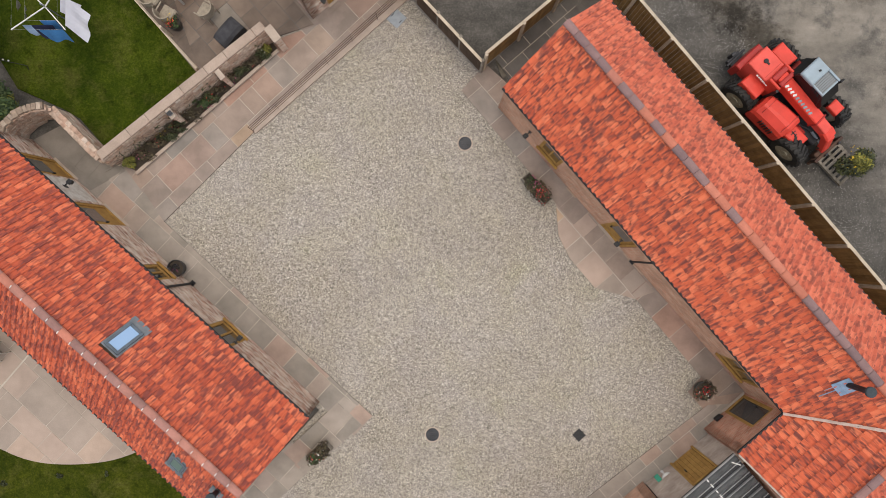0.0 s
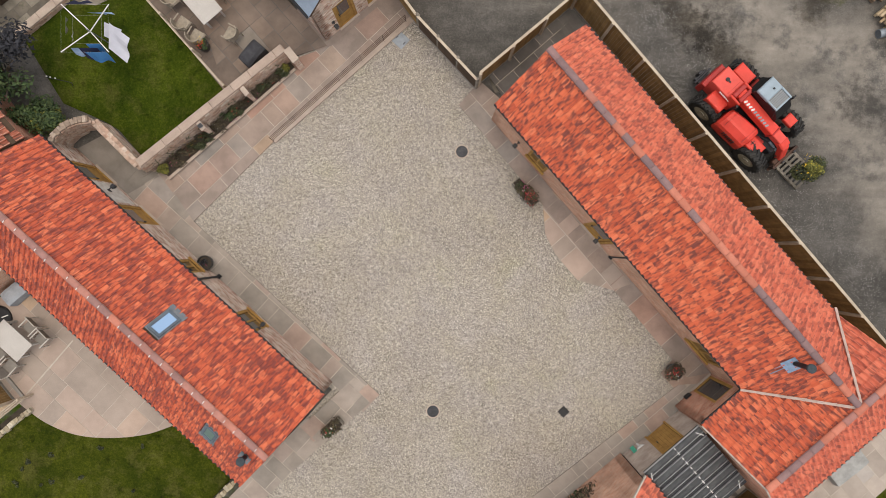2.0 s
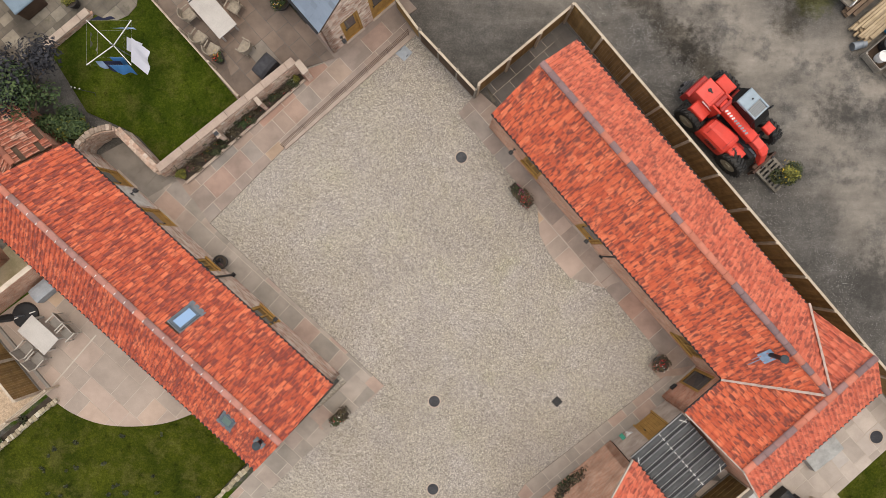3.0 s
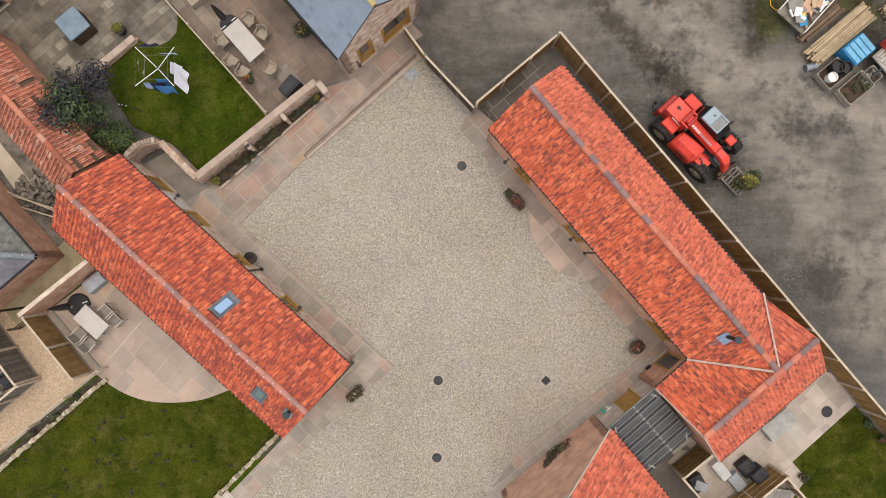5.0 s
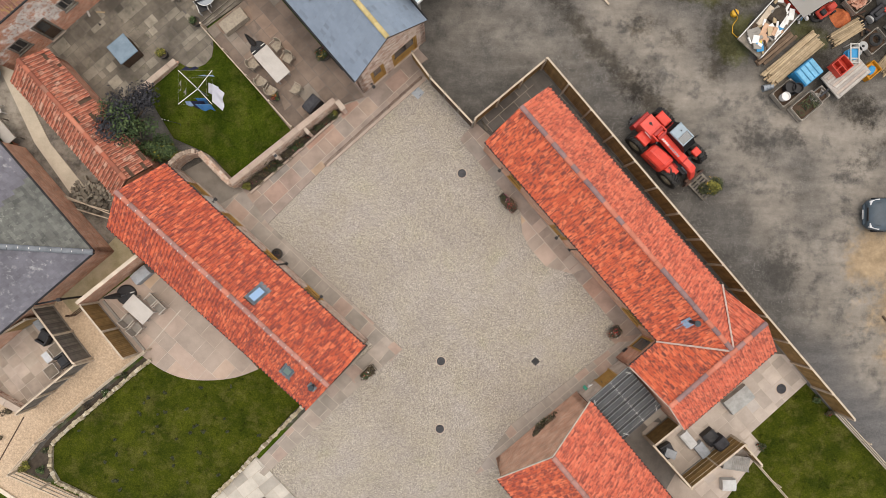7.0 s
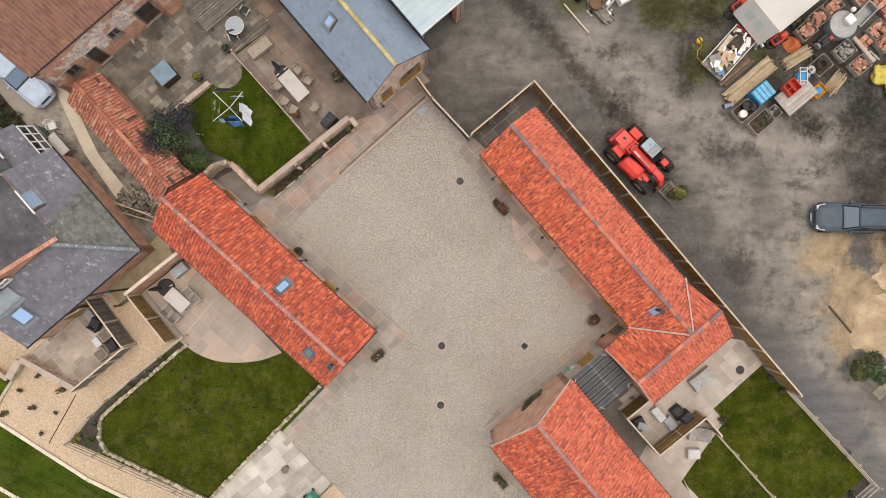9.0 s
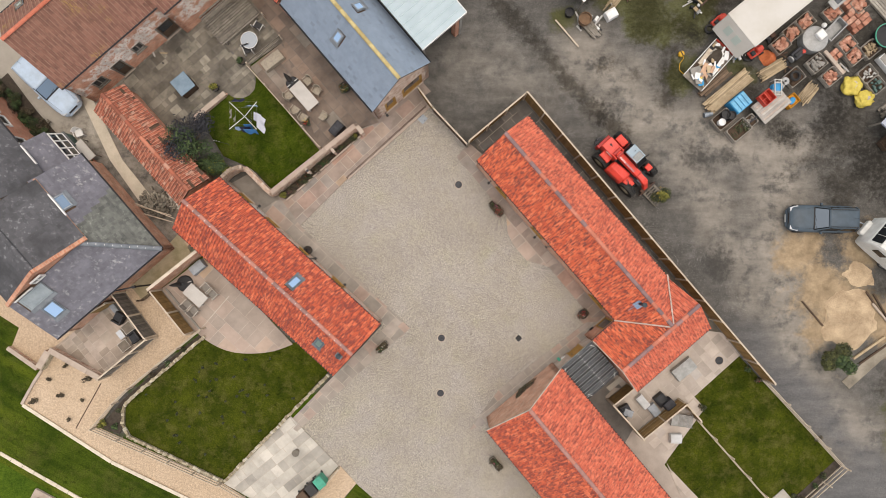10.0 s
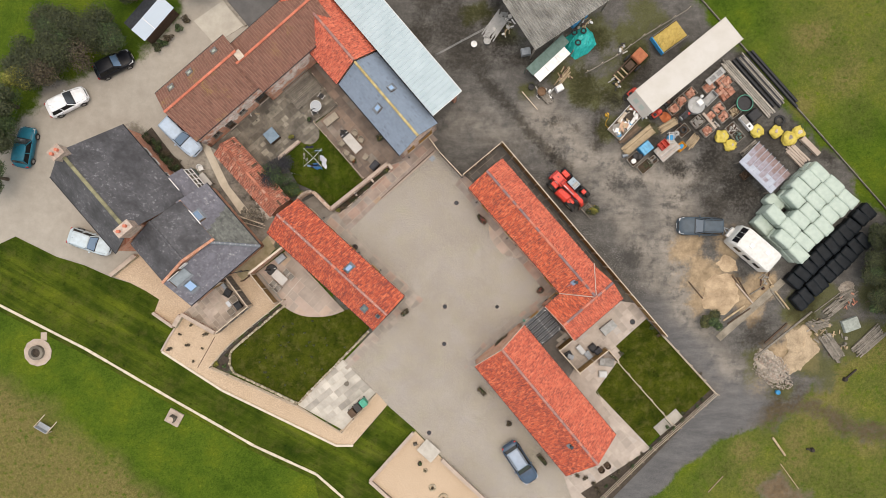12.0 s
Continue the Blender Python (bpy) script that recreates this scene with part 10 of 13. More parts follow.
def lugged_wheel(parent, x, y, r, w):
    """A tractor wheel: tyre with angled lugs that meet in the middle, cream rim, hub and nuts."""
    h = wheel(parent, x, y, r, w, rim=CREAM_RIM)
    for k in range(20):
        bm = bmesh.new()
        for e in (-1, 1):
            m = Matrix.Translation((x, y, r)) @ Matrix.Rotation((k + 0.25 * e) * math.tau / 20, 4, "Y") @ Matrix.Rotation(e * 0.55, 4, "Z")
            box(bm, -0.038, 0.038, min(0, e * w * 0.56), max(0, e * w * 0.56), r - 0.03, r + 0.045, m=m)
        part("lug", bm, TYRE, h)
    s = 1 if y > 0.33 else -1
    bm = bmesh.new()
    rod(bm, (x, y + s * w * 0.38, r), (x, y + s * w * 0.5, r), r * 0.2, seg=14)
    for k in range(8):
        a = k * math.tau / 8
        rod(bm, (x + math.cos(a) * r * 0.36, y + s * w * 0.38, r + math.sin(a) * r * 0.36), (x + math.cos(a) * r * 0.36, y + s * w * 0.44, r + math.sin(a) * r * 0.36), 0.025, seg=6)
    part("hub", bm, CREAM_RIM, h)


def slope_box(bm, x0, x1, y0, y1, z0, z1, cut_x=0.1, cut_y=0.08):
    """A panel box whose top is drawn in from its foot."""
    k = cut_y * 0.35
    loft(bm, [[(x0, y0, z0), (x1, y0, z0), (x1, y1, z0), (x0, y1, z0)],
              [(x0, y0, z1 - k * 2), (x1, y0, z1 - k * 2), (x1, y1, z1 - k * 2), (x0, y1, z1 - k * 2)],
              [(x0 + cut_x * 0.5, y0 + cut_y * 0.4, z1 - k * 0.5), (x1 - cut_x * 0.5, y0 + cut_y * 0.4, z1 - k * 0.5), (x1 - cut_x * 0.5, y1 - cut_y * 0.4, z1 - k * 0.5), (x0 + cut_x * 0.5, y1 - cut_y * 0.4, z1 - k * 0.5)],
              [(x0 + cut_x, y0 + cut_y, z1), (x1 - cut_x, y0 + cut_y, z1), (x1 - cut_x, y1 - cut_y, z1), (x0 + cut_x, y1 - cut_y, z1)]])


def telehandler():
    t = thing("telehandler", "red telescopic handler with a grey cab carrying a pallet", "telehandler", (11.62, 5.35, -0.04), TH_TURN)
    red = paint("machine_red", (0.66, 0.055, 0.036), 0.6, 0.0)
    dark = paint("machine_dark_red", (0.36, 0.024, 0.02), 0.55, 0.0)
    faded = paint("machine_faded_red", (0.7, 0.085, 0.065), 0.7, 0.0)
    cabgrey = paint("cab_grey", (0.27, 0.34, 0.39), 0.6, 0.0)
    cabglass = glass_material("cab_roof_glass", (0.11, 0.135, 0.15), 0.25)
    part("chassis", boxes((-1.7, 1.9, -0.12, 0.78, 0.5, 0.95), (-1.2, 1.6, -0.3, -0.12, 0.55, 0.8), bevel=0.04), DARK_METAL, t)
    for x in (-1.0, 1.5):
        for s in (-1, 1):
            lugged_wheel(t, x, 0.33 + s * 1.0, 0.6, 0.44)
        part("axle", boxes((x - 0.1, x + 0.1, -0.6, 1.25, 0.5, 0.66), (x - 0.2, x + 0.2, 0.2, 0.5, 0.42, 0.74), bevel=0.02), DARK_METAL, t)
    # engine hood beside the boom: chamfered body, lid seam, louvres, front box with its catch
    bm = bmesh.new()
    loft(bm, [[(x, y0, 0.7), (x, y1, 0.7), (x, y1, z - 0.14), (x, y1 - 0.1, z - 0.02), (x, (y0 + y1) / 2, z), (x, y0 + 0.3, z - 0.02), (x, y0 + 0.06, z - 0.2), (x, y0, z - 0.34)] for x, y0, y1, z in ((-0.44, -0.96, -0.22, 1.36), (-0.34, -0.99, -0.2, 1.5), (0.2, -0.97, -0.12, 1.53), (0.78, -0.94, -0.06, 1.5), (0.9, -0.9, -0.06, 1.42))])
    hood = part("engine_hood", bm, red, t)
    part("lid_seam", boxes((0.7, 0.712, -0.88, -0.1, 1.44, 1.512), (-0.2, -0.19, -0.9, -0.2, 1.44, 1.52)), dark, hood)
    for i in range(6):
        part("louvre", boxes((0.02 + i * 0.1, 0.06 + i * 0.1, -1.0, -0.965, 0.95, 1.22)), BLACK, hood)
    bm = bmesh.new()
    slope_box(bm, 0.93, 1.58, -0.7, -0.18, 0.72, 1.16, 0.06, 0.06)
    box_ = part("battery_box", bm, red, t)
    part("catch", boxes((1.0, 1.22, -0.46, -0.43, 1.155, 1.18), (1.06, 1.09, -0.54, -0.34, 1.155, 1.18), (1.17, 1.2, -0.5, -0.38, 1.155, 1.18)), BLACK, box_)
    part("step", boxes((0.95, 1.4, -0.18, 0.0, 0.72, 0.98), bevel=0.03), dark, t)
    bm = bmesh.new()
    for i in range(3):
        rod(bm, (0.86 + i * 0.06, -0.1, 1.12), (1.5, 0.1 + i * 0.03, 1.05), 0.018, seg=6)
    part("hose", bm, BLACK, t)
    # counterweight with a faded lid and filler cap, tow hitch behind
    bm = bmesh.new()
    slope_box(bm, -1.74, -0.86, -0.24, 0.6, 0.7, 1.72, 0.05, 0.05)
    cw = part("counterweight", bm, faded, t)
    part("lid_seam", boxes((-1.02, -1.01, -0.18, 0.54, 1.7, 1.724)), dark, cw)
    bm = bmesh.new()
    rod(bm, (-1.4, 0.22, 1.71), (-1.4, 0.22, 1.76), 0.075, seg=14)
    box(bm, -1.4, -1.24, 0.19, 0.25, 1.71, 1.74)
    part("filler_cap", bm, BLACK, cw)
    bm = bmesh.new()
    slope_box(bm, -1.94, -1.72, -0.42, 0.66, 0.7, 1.38, 0.04, 0.06)
    part("rear_panel", bm, dark, t)
    part("tow_hitch", boxes((-2.18, -1.92, -0.15, 0.4, 0.45, 0.62), (-2.1, -2.02, -0.3, 0.55, 0.6, 0.72), (-2.26, -2.16, 0.02, 0.2, 0.45, 0.8), bevel=0.015), DARK_METAL, t)
    # mudguards
    for x0, x1, y0, y1, z0, z1 in ((-1.4, -0.66, -0.68, -0.06, 0.95, 1.4), (-1.44, -0.7, 0.8, 1.3, 0.98, 1.36), (1.2, 1.62, 0.96, 1.36, 1.1, 1.28)):
        bm = bmesh.new()
        slope_box(bm, x0, x1, y0, y1, z0, z1, 0.06, 0.06)
        part("mudguard", bm, red, t)
    # boom, pivot cheeks and hoses
    bm = bmesh.new()
    beam(bm, (-0.75, 0.14, 1.8), (1.3, 0.27, 1.42), 0.42, 0.42, bevel=0.035)
    boom = part("boom", bm, red, t)
    bm = bmesh.new()
    beam(bm, (1.25, 0.267, 1.43), (1.72, 0.3, 1.33), 0.36, 0.36, bevel=0.03)
    part("inner_boom", bm, faded, boom)
    bm = bmesh.new()
    beam(bm, (1.2, 0.262, 1.44), (1.26, 0.266, 1.43), 0.46, 0.46, bevel=0.012)
    part("boom_collar", bm, dark, boom)
    part("boom_pivot", boxes((-0.92, -0.44, -0.26, -0.16, 0.95, 1.98), (-0.92, -0.44, 0.44, 0.54, 0.95, 1.98), bevel=0.03), red, t)
    part("pivot_cover", boxes((-0.9, -0.72, -0.16, 0.44, 1.86, 2.0), (-0.62, -0.46, -0.16, 0.44, 1.98, 2.05), bevel=0.03), dark, t)
    bm = bmesh.new()
    for i in range(3):
        rod(bm, (-0.52, -0.12 + i * 0.04, 1.15), (-0.5, -0.1 + i * 0.05, 1.95), 0.022, seg=6)
    part("hose", bm, BLACK, t)
    bm = bmesh.new()
    rod(bm, (-0.48, -0.32, 1.15), (-0.46, -0.32, 1.95), 0.05, seg=10)
    part("exhaust", bm, BLACK, t)
    bm = bmesh.new()
    beam(bm, (1.66, 0.3, 1.38), (1.98, 0.3, 1.24), 0.44, 0.3, bevel=0.05)
    beam(bm, (1.94, 0.3, 1.26), (2.32, 0.26, 0.5), 0.34, 0.28, bevel=0.04)
    part("boom_head", bm, red, t)
    part("tilt_block", boxes((2.24, 2.42, -0.14, 0.66, 0.28, 0.6), (2.1, 2.26, 0.1, 0.42, 0.5, 0.72), bevel=0.03), RUST, t)
    bm = bmesh.new()
    rod(bm, (1.5, 0.1, 1.05), (2.2, 0.2, 0.75), 0.05)
    rod(bm, (-0.5, 0.3, 1.0), (1.0, 0.32, 1.15), 0.06)
    part("ram", bm, STEEL, t)
    # slanted white and grey bars stand for the maker's name
    for i in range(10):
        x = -0.36 + i * 0.135
        z = 1.8 - (x + 0.75) * 0.1854 + 0.215
        y = 0.02 + (x + 0.75) * 0.0634
        bm = bmesh.new()
        m = Matrix.Translation((x, y, z)) @ Matrix.Rotation(0.184, 4, "Y") @ Matrix.Rotation(-0.45, 4, "Z")
        box(bm, -0.035, 0.035, -0.075, 0.06, -0.02, 0.006, m=m)
        part("lettering_bar", bm, WHITE_PAINT if i < 4 else STEEL, boom)
    for i in range(6):
        part("lettering_bar", boxes((-1.26 + i * 0.085, -1.2 + i * 0.085, -0.285, -0.235, 1.6, 1.626)), WHITE_PAINT, cw)
    # cab
    cab = new("cab")
    cab.parent = t
    bm = bmesh.new()
    slope_box(bm, -0.44, 0.1, 0.38, 1.16, 2.3, 2.43, 0.05, 0.06)
    part("cab_roof", bm, cabgrey, cab)
    part("roof_frame", boxes((0.1, 0.58, 0.4, 0.46, 2.3, 2.38), (0.1, 0.58, 1.1, 1.18, 2.3, 2.38), (0.52, 0.58, 0.46, 1.1, 2.28, 2.36), bevel=0.015), cabgrey, cab)
    part("roof_window", boxes((0.1, 0.53, 0.45, 1.11, 2.32, 2.34)), cabglass, cab)
    for i in range(6):
        part("window_bar", boxes((0.13 + i * 0.068, 0.142 + i * 0.068, 0.46, 1.1, 2.345, 2.358)), BLACK, cab)
    bm = bmesh.new()
    loft(bm, [[(-0.66, 0.36, 1.25), (0.98, 0.4, 1.25), (0.98, 1.2, 1.25), (-0.66, 1.18, 1.25)], [(-0.6, 0.38, 1.9), (0.9, 0.41, 1.9), (0.9, 1.18, 1.9), (-0.6, 1.15, 1.9)], [(-0.42, 0.4, 2.31), (0.55, 0.43, 2.31), (0.55, 1.14, 2.31), (-0.42, 1.12, 2.31)]])
    part("cab_glass", bm, WINDOW, cab)
    part("cab_base", boxes((-0.66, 1.02, 0.36, 1.2, 0.75, 1.25), bevel=0.04), DARK_METAL, cab)
    for (x0, y0), (x1, y1) in (((-0.66, 0.37), (-0.42, 0.4)), ((-0.66, 1.17), (-0.42, 1.13)), ((0.97, 0.41), (0.55, 0.43)), ((0.97, 1.19), (0.55, 1.14)), ((0.1, 1.2), (0.08, 1.15))):
        bm = bmesh.new()
        beam(bm, (x0, y0, 1.25), (x1, y1, 2.33), 0.045, 0.045)
        part("cab_post", bm, BLACK, cab)
    bm = bmesh.new()
    rod(bm, (0.62, 1.2, 1.9), (0.72, 1.36, 1.95), 0.015)
    box(bm, 0.68, 0.74, 1.34, 1.5, 1.78, 2.06, 0.015)
    part("mirror", bm, BLACK, t)
    bm = bmesh.new()
    rod(bm, (-0.1, 0.86, 2.42), (-0.1, 0.86, 2.47), 0.035, seg=10)
    part("roof_stud", bm, BLACK, cab)
    part("fork_carriage", boxes((2.42, 2.52, -0.28, 1.0, 0.12, 0.2), (2.42, 2.52, -0.28, 1.0, 0.55, 0.63), (2.42, 2.5, -0.26, -0.18, 0.2, 0.55), (2.42, 2.5, 0.9, 0.98, 0.2, 0.55), (2.42, 2.48, 0.3, 0.36, 0.2, 0.55)), RUST, t)
    for y in (0.15, 0.75):
        part("fork", boxes((2.5, 3.55, y - 0.05, y + 0.05, 0.06, 0.1), (2.5, 2.56, y - 0.05, y + 0.05, 0.1, 0.7)), DARK_METAL, t)


telehandler()


def pallet(label, place, turn, mat=GREY_WOOD, L=1.2, W=1.0, group=""):
    p = thing("pallet", label, "pallet", place, turn, group)
    for i in range(7):
        x = -L / 2 + i * (L - 0.1) / 6
        part("deck_board", boxes((x, x + 0.1, -W / 2, W / 2, 0.12, 0.14)), mat, p)
    for y in (-W / 2, -0.05, W / 2 - 0.1):
        part("bearer", boxes((-L / 2, L / 2, y, y + 0.1, 0.02, 0.12)), mat, p)
    return p


TH = Matrix.Translation((11.62, 5.35, 0.0)) @ Matrix.Rotation(radians(TH_TURN), 4, "Z")
tp = TH @ Vector((3.2, 0.5, 0.06))
pallet("slatted grey pallet on the handler's forks", tuple(tp), TH_TURN)
shrub("dug_up_shrub", "yellow-green dug-up shrub on the pallet", (tp.x + 0.22, tp.y + 0.02, 0.2), (0.78, 0.66, 0.55), LEAF_OLIVE, 1700, 0.065, 181, [(YELLOW_BLOOM, 60)], accent=LEAF_YELLOW)
# ---- the builder's yard ----
CLAY = pieces("stacked_clay", [(0.0, (0.36, 0.14, 0.085)), (0.5, (0.5, 0.23, 0.15)), (1.0, (0.62, 0.36, 0.26))], scale=5, dark=0.6)
CRATE_WOOD = surf("crate_slat", (0.42, 0.38, 0.32), (0.28, 0.25, 0.21), scale=3, fine=40, rnd=0.35)
BLUE_PLASTIC = surf("blue_plastic", (0.03, 0.26, 0.5), (0.02, 0.2, 0.4), rough=0.45, spread=0.15)
RED_PLASTIC = surf("red_plastic", (0.55, 0.06, 0.035), (0.42, 0.045, 0.03), rough=0.45, spread=0.15)
ORANGE_PLASTIC = surf("orange_plastic", (0.6, 0.26, 0.02), rough=0.45, spread=0.15)
YELLOW_BAG = surf("yellow_bag", (0.62, 0.5, 0.1), (0.46, 0.35, 0.06), scale=5, rough=0.6)
TEAL_TARP = surf("teal_tarp", (0.01, 0.42, 0.38), (0.01, 0.3, 0.28), scale=3, rough=0.45)
BALE_WHITE = surf("white_bale_wrap", (0.42, 0.49, 0.42), (0.35, 0.42, 0.36), scale=2, fine=25, rough=0.4, spread=0.12)
BALE_BLACK = surf("black_bale_wrap", (0.008, 0.01, 0.012), (0.015, 0.018, 0.021), scale=2, rough=0.4, spec=0.12)
SAND = surf("builders_sand", (0.56, 0.42, 0.27), (0.33, 0.235, 0.145), scale=1.0, fine=14, spread=0.35, depth=0.03)
RUBBLE = pieces("rubble", [(0.0, (0.3, 0.25, 0.2)), (0.4, (0.46, 0.4, 0.33)), (0.75, (0.62, 0.56, 0.48)), (1.0, (0.5, 0.33, 0.25))], dark=0.6)
STRAW = surf("straw", (0.5, 0.36, 0.1), (0.36, 0.25, 0.07), scale=5, fine=60)
CREAM = surf("cream_steel", (0.5, 0.475, 0.435), (0.45, 0.42, 0.37), scale=0.5, rough=0.7, spread=0.05, spec=0.1)
GREEN_SHEET = surf("green_sheet", (0.1, 0.16, 0.14), (0.07, 0.12, 0.1), rough=0.5)
ASBESTOS = surf("grey_cement_sheet", (0.6, 0.575, 0.53), (0.4, 0.38, 0.345), scale=0.8, rough=0.9)
SQ = 40.0  # the lie of the rows in the yard


def crate(label, place, fill, size=(1.0, 0.8, 0.5), turn=SQ, mat=CRATE_WOOD, n=34, piece=(0.2, 0.1, 0.08), name="crate", messy=1.0, group="crates in the yard"):
    """An open slatted box with its load, piece by piece."""
    c = thing(name, label, "crate", place, turn, group)
    x, y, z = size
    for s in (-1, 1):
        for k in range(3):
            a = 0.08 + k * (z - 0.1) / 2.6
            part("slat", boxes((-x / 2, x / 2, s * y / 2 - 0.012, s * y / 2 + 0.012, a, a + 0.11)), mat, c)
            part("slat", boxes((s * x / 2 - 0.012, s * x / 2 + 0.012, -y / 2 + 0.014, y / 2 - 0.014, a, a + 0.11)), mat, c)
        for q in (-1, 1):
            part("corner_post", boxes((s * (x / 2 - 0.05) - 0.03, s * (x / 2 - 0.05) + 0.03, q * (y / 2 - 0.05) - 0.03, q * (y / 2 - 0.05) + 0.03, 0, z)), mat, c)
    part("floor", boxes((-x / 2 + 0.02, x / 2 - 0.02, -y / 2 + 0.02, y / 2 - 0.02, 0.04, z * 0.5)), DARK_WOOD, c)
    for i in range(n):
        px, py = rng.uniform(-x / 2 + 0.14, x / 2 - 0.14), rng.uniform(-y / 2 + 0.14, y / 2 - 0.14)
        b = bmesh.new()
        m = Matrix.Translation((px, py, z * 0.5 + 0.04 + rng.random() * z * 0.4)) @ Euler((rng.uniform(-0.3, 0.3) * messy, rng.uniform(-0.3, 0.3) * messy, rng.choice((0, 1.57)) + rng.uniform(-0.5, 0.5) * messy)).to_matrix().to_4x4()
        k = rng.uniform(0.7, 1.2)
        box(b, -piece[0] / 2 * k, piece[0] / 2 * k, -piece[1] / 2 * k, piece[1] / 2 * k, -piece[2] / 2, piece[2] / 2, 0.008, m)
        part("load_piece", b, fill, c)
    return c


def timber_stack(label, place, turn, L, W, rows=2, mat=RAW_WOOD, w=0.11, name="timber_stack", group="timber in the yard", skew=0.25):
    t = thing(name, label, "timber", place, turn, group)
    n = max(1, int(W / (w * 1.08)))
    for r in range(rows):
        for i in range(n):
            s = rng.uniform(-skew, skew)
            b = bmesh.new()
            a = rng.uniform(-0.03, 0.03)
            y = -W / 2 + (i + 0.5) * W / n
            beam(b, (-L / 2 + s, y - a, 0.09 + r * 0.1), (L / 2 + s * rng.uniform(0.2, 1), y + a, 0.09 + r * 0.1 + rng.uniform(0, 0.03)), w, 0.08)
            part("plank", b, mat, t)
    for x in (-L * 0.3, L * 0.3):
        part("bearer", boxes((x - 0.04, x + 0.04, -W / 2, W / 2, 0.0, 0.05)), DARK_WOOD, t)
    return t


def tub(label, place, r, h, mat, fill=None, name="tub", seg=18):
    t = thing(name, label, "tub", place)
    b = bmesh.new()
    turned(b, [(r * 0.85, 0), (r * 0.97, h * 0.5), (r, h), (r * 1.05, h), (r * 1.05, h + 0.03), (r * 0.94, h + 0.03), (r * 0.9, h * 0.8)], seg)
    part("wall", b, mat, t)
    if fill:
        b = bmesh.new()
        rod(b, (0, 0, h * 0.7), (0, 0, h * 0.82), r * 0.9, seg=seg)
        part("filling", b, fill, t)
    return t


def tyre(place, r=0.34, label="old black tyre lying flat"):
    t = thing("old_tyre", label, "tyre", place)
    b = bmesh.new()
    bm_loops = []
    for rr, zz in ((r * 0.6, 0.03), (r * 0.8, 0.0), (r, 0.06), (r, 0.16), (r * 0.8, 0.22), (r * 0.6, 0.19), (r * 0.66, 0.11)):
        bm_loops.append([b.verts.new((rr * math.cos(k * math.tau / 20), rr * math.sin(k * math.tau / 20), zz)) for k in range(20)])
    for p, q in zip(bm_loops, bm_loops[1:] + bm_loops[:1]):
        for i in range(20):
            j = (i + 1) % 20
            b.faces.new((p[i], p[j], q[j], q[i]))
    bmesh.ops.recalc_face_normals(b, faces=b.faces)
    part("casing", b, TYRE, t)
    return t


def heap(name, label, place, rx, ry, h, mat, seed, turn=0, cat="heap", rough=0.25):
    b = bmesh.new()
    r = random.Random(seed)
    rings_, seg = 9, 52
    loops = []
    for i in range(rings_ + 1):
        t = i / rings_
        row = []
        for k in range(seg):
            a = k * math.tau / seg
            q = 1 + rough * noise.noise(Vector((math.cos(a) * 1.6 + seed, math.sin(a) * 1.6, t * 1.5))) + rough * 0.35 * noise.noise(Vector((math.cos(a) * 5.5, math.sin(a) * 5.5 + seed, t * 2))) + rough * 0.14 * noise.noise(Vector((math.cos(a) * 14, math.sin(a) * 14 + seed, t * 3)))
            z = h * (1 - t) ** 1.3 * (1 + rough * 1.5 * noise.noise(Vector((math.cos(a) * t * 3, math.sin(a) * t * 3, seed * 1.7)))) - 0.05 * (t == 1)
            row.append(b.verts.new((rx * t * q * math.cos(a), ry * t * q * math.sin(a), z)) if i else None)
        loops.append(row)
    top = b.verts.new((0, 0, h))
    for k in range(seg):
        b.faces.new((top, loops[1][k], loops[1][(k + 1) % seg]))
    for p, q in zip(loops[1:], loops[2:]):
        for k in range(seg):
            j = (k + 1) % seg
            b.faces.new((p[k], q[k], q[j], p[j]))
    for f in b.faces:
        f.smooth = True
    return solid(name, b, mat, label, cat, place, turn)


def bag(label, place, r=0.5, h=0.6, mat=YELLOW_BAG, seed=1):
    t = thing("bulk_bag", label, "bag", place, rng.uniform(0, 90), "bulk bags in the yard")
    b = bmesh.new()
    vs = bmesh.ops.create_icosphere(b, subdivisions=3, radius=1.0)["verts"]
    for v in vs:
        k = 1 + 0.3 * noise.noise(v.co * 1.8 + Vector((seed, 0, 0))) + 0.16 * noise.noise(v.co * 6 + Vector((seed, 3, 0)))
        x, y = max(-0.85, min(0.85, v.co.x)), max(-0.85, min(0.85, v.co.y))
        v.co = Vector((x * r * k * 1.1, y * r * k * 1.1, max(0.0, (v.co.z * 0.55 + 0.45) * h * k)))
    for f in b.faces:
        f.smooth = True
    part("sack", b, mat, t)
    b = bmesh.new()
    ball(b, (0.05, 0, h * 0.9), r * 0.42, 2, (1, 0.8, 0.3), 0.2)
    part("filling", b, RUBBLE, t)
    for s in (-1, 1):
        b = bmesh.new()
        rod(b, (s * r * 0.7, -0.2, h * 0.85), (s * r * 0.75, 0.2, h * 0.95), 0.02)
        part("loop", b, mat, t)
    return t


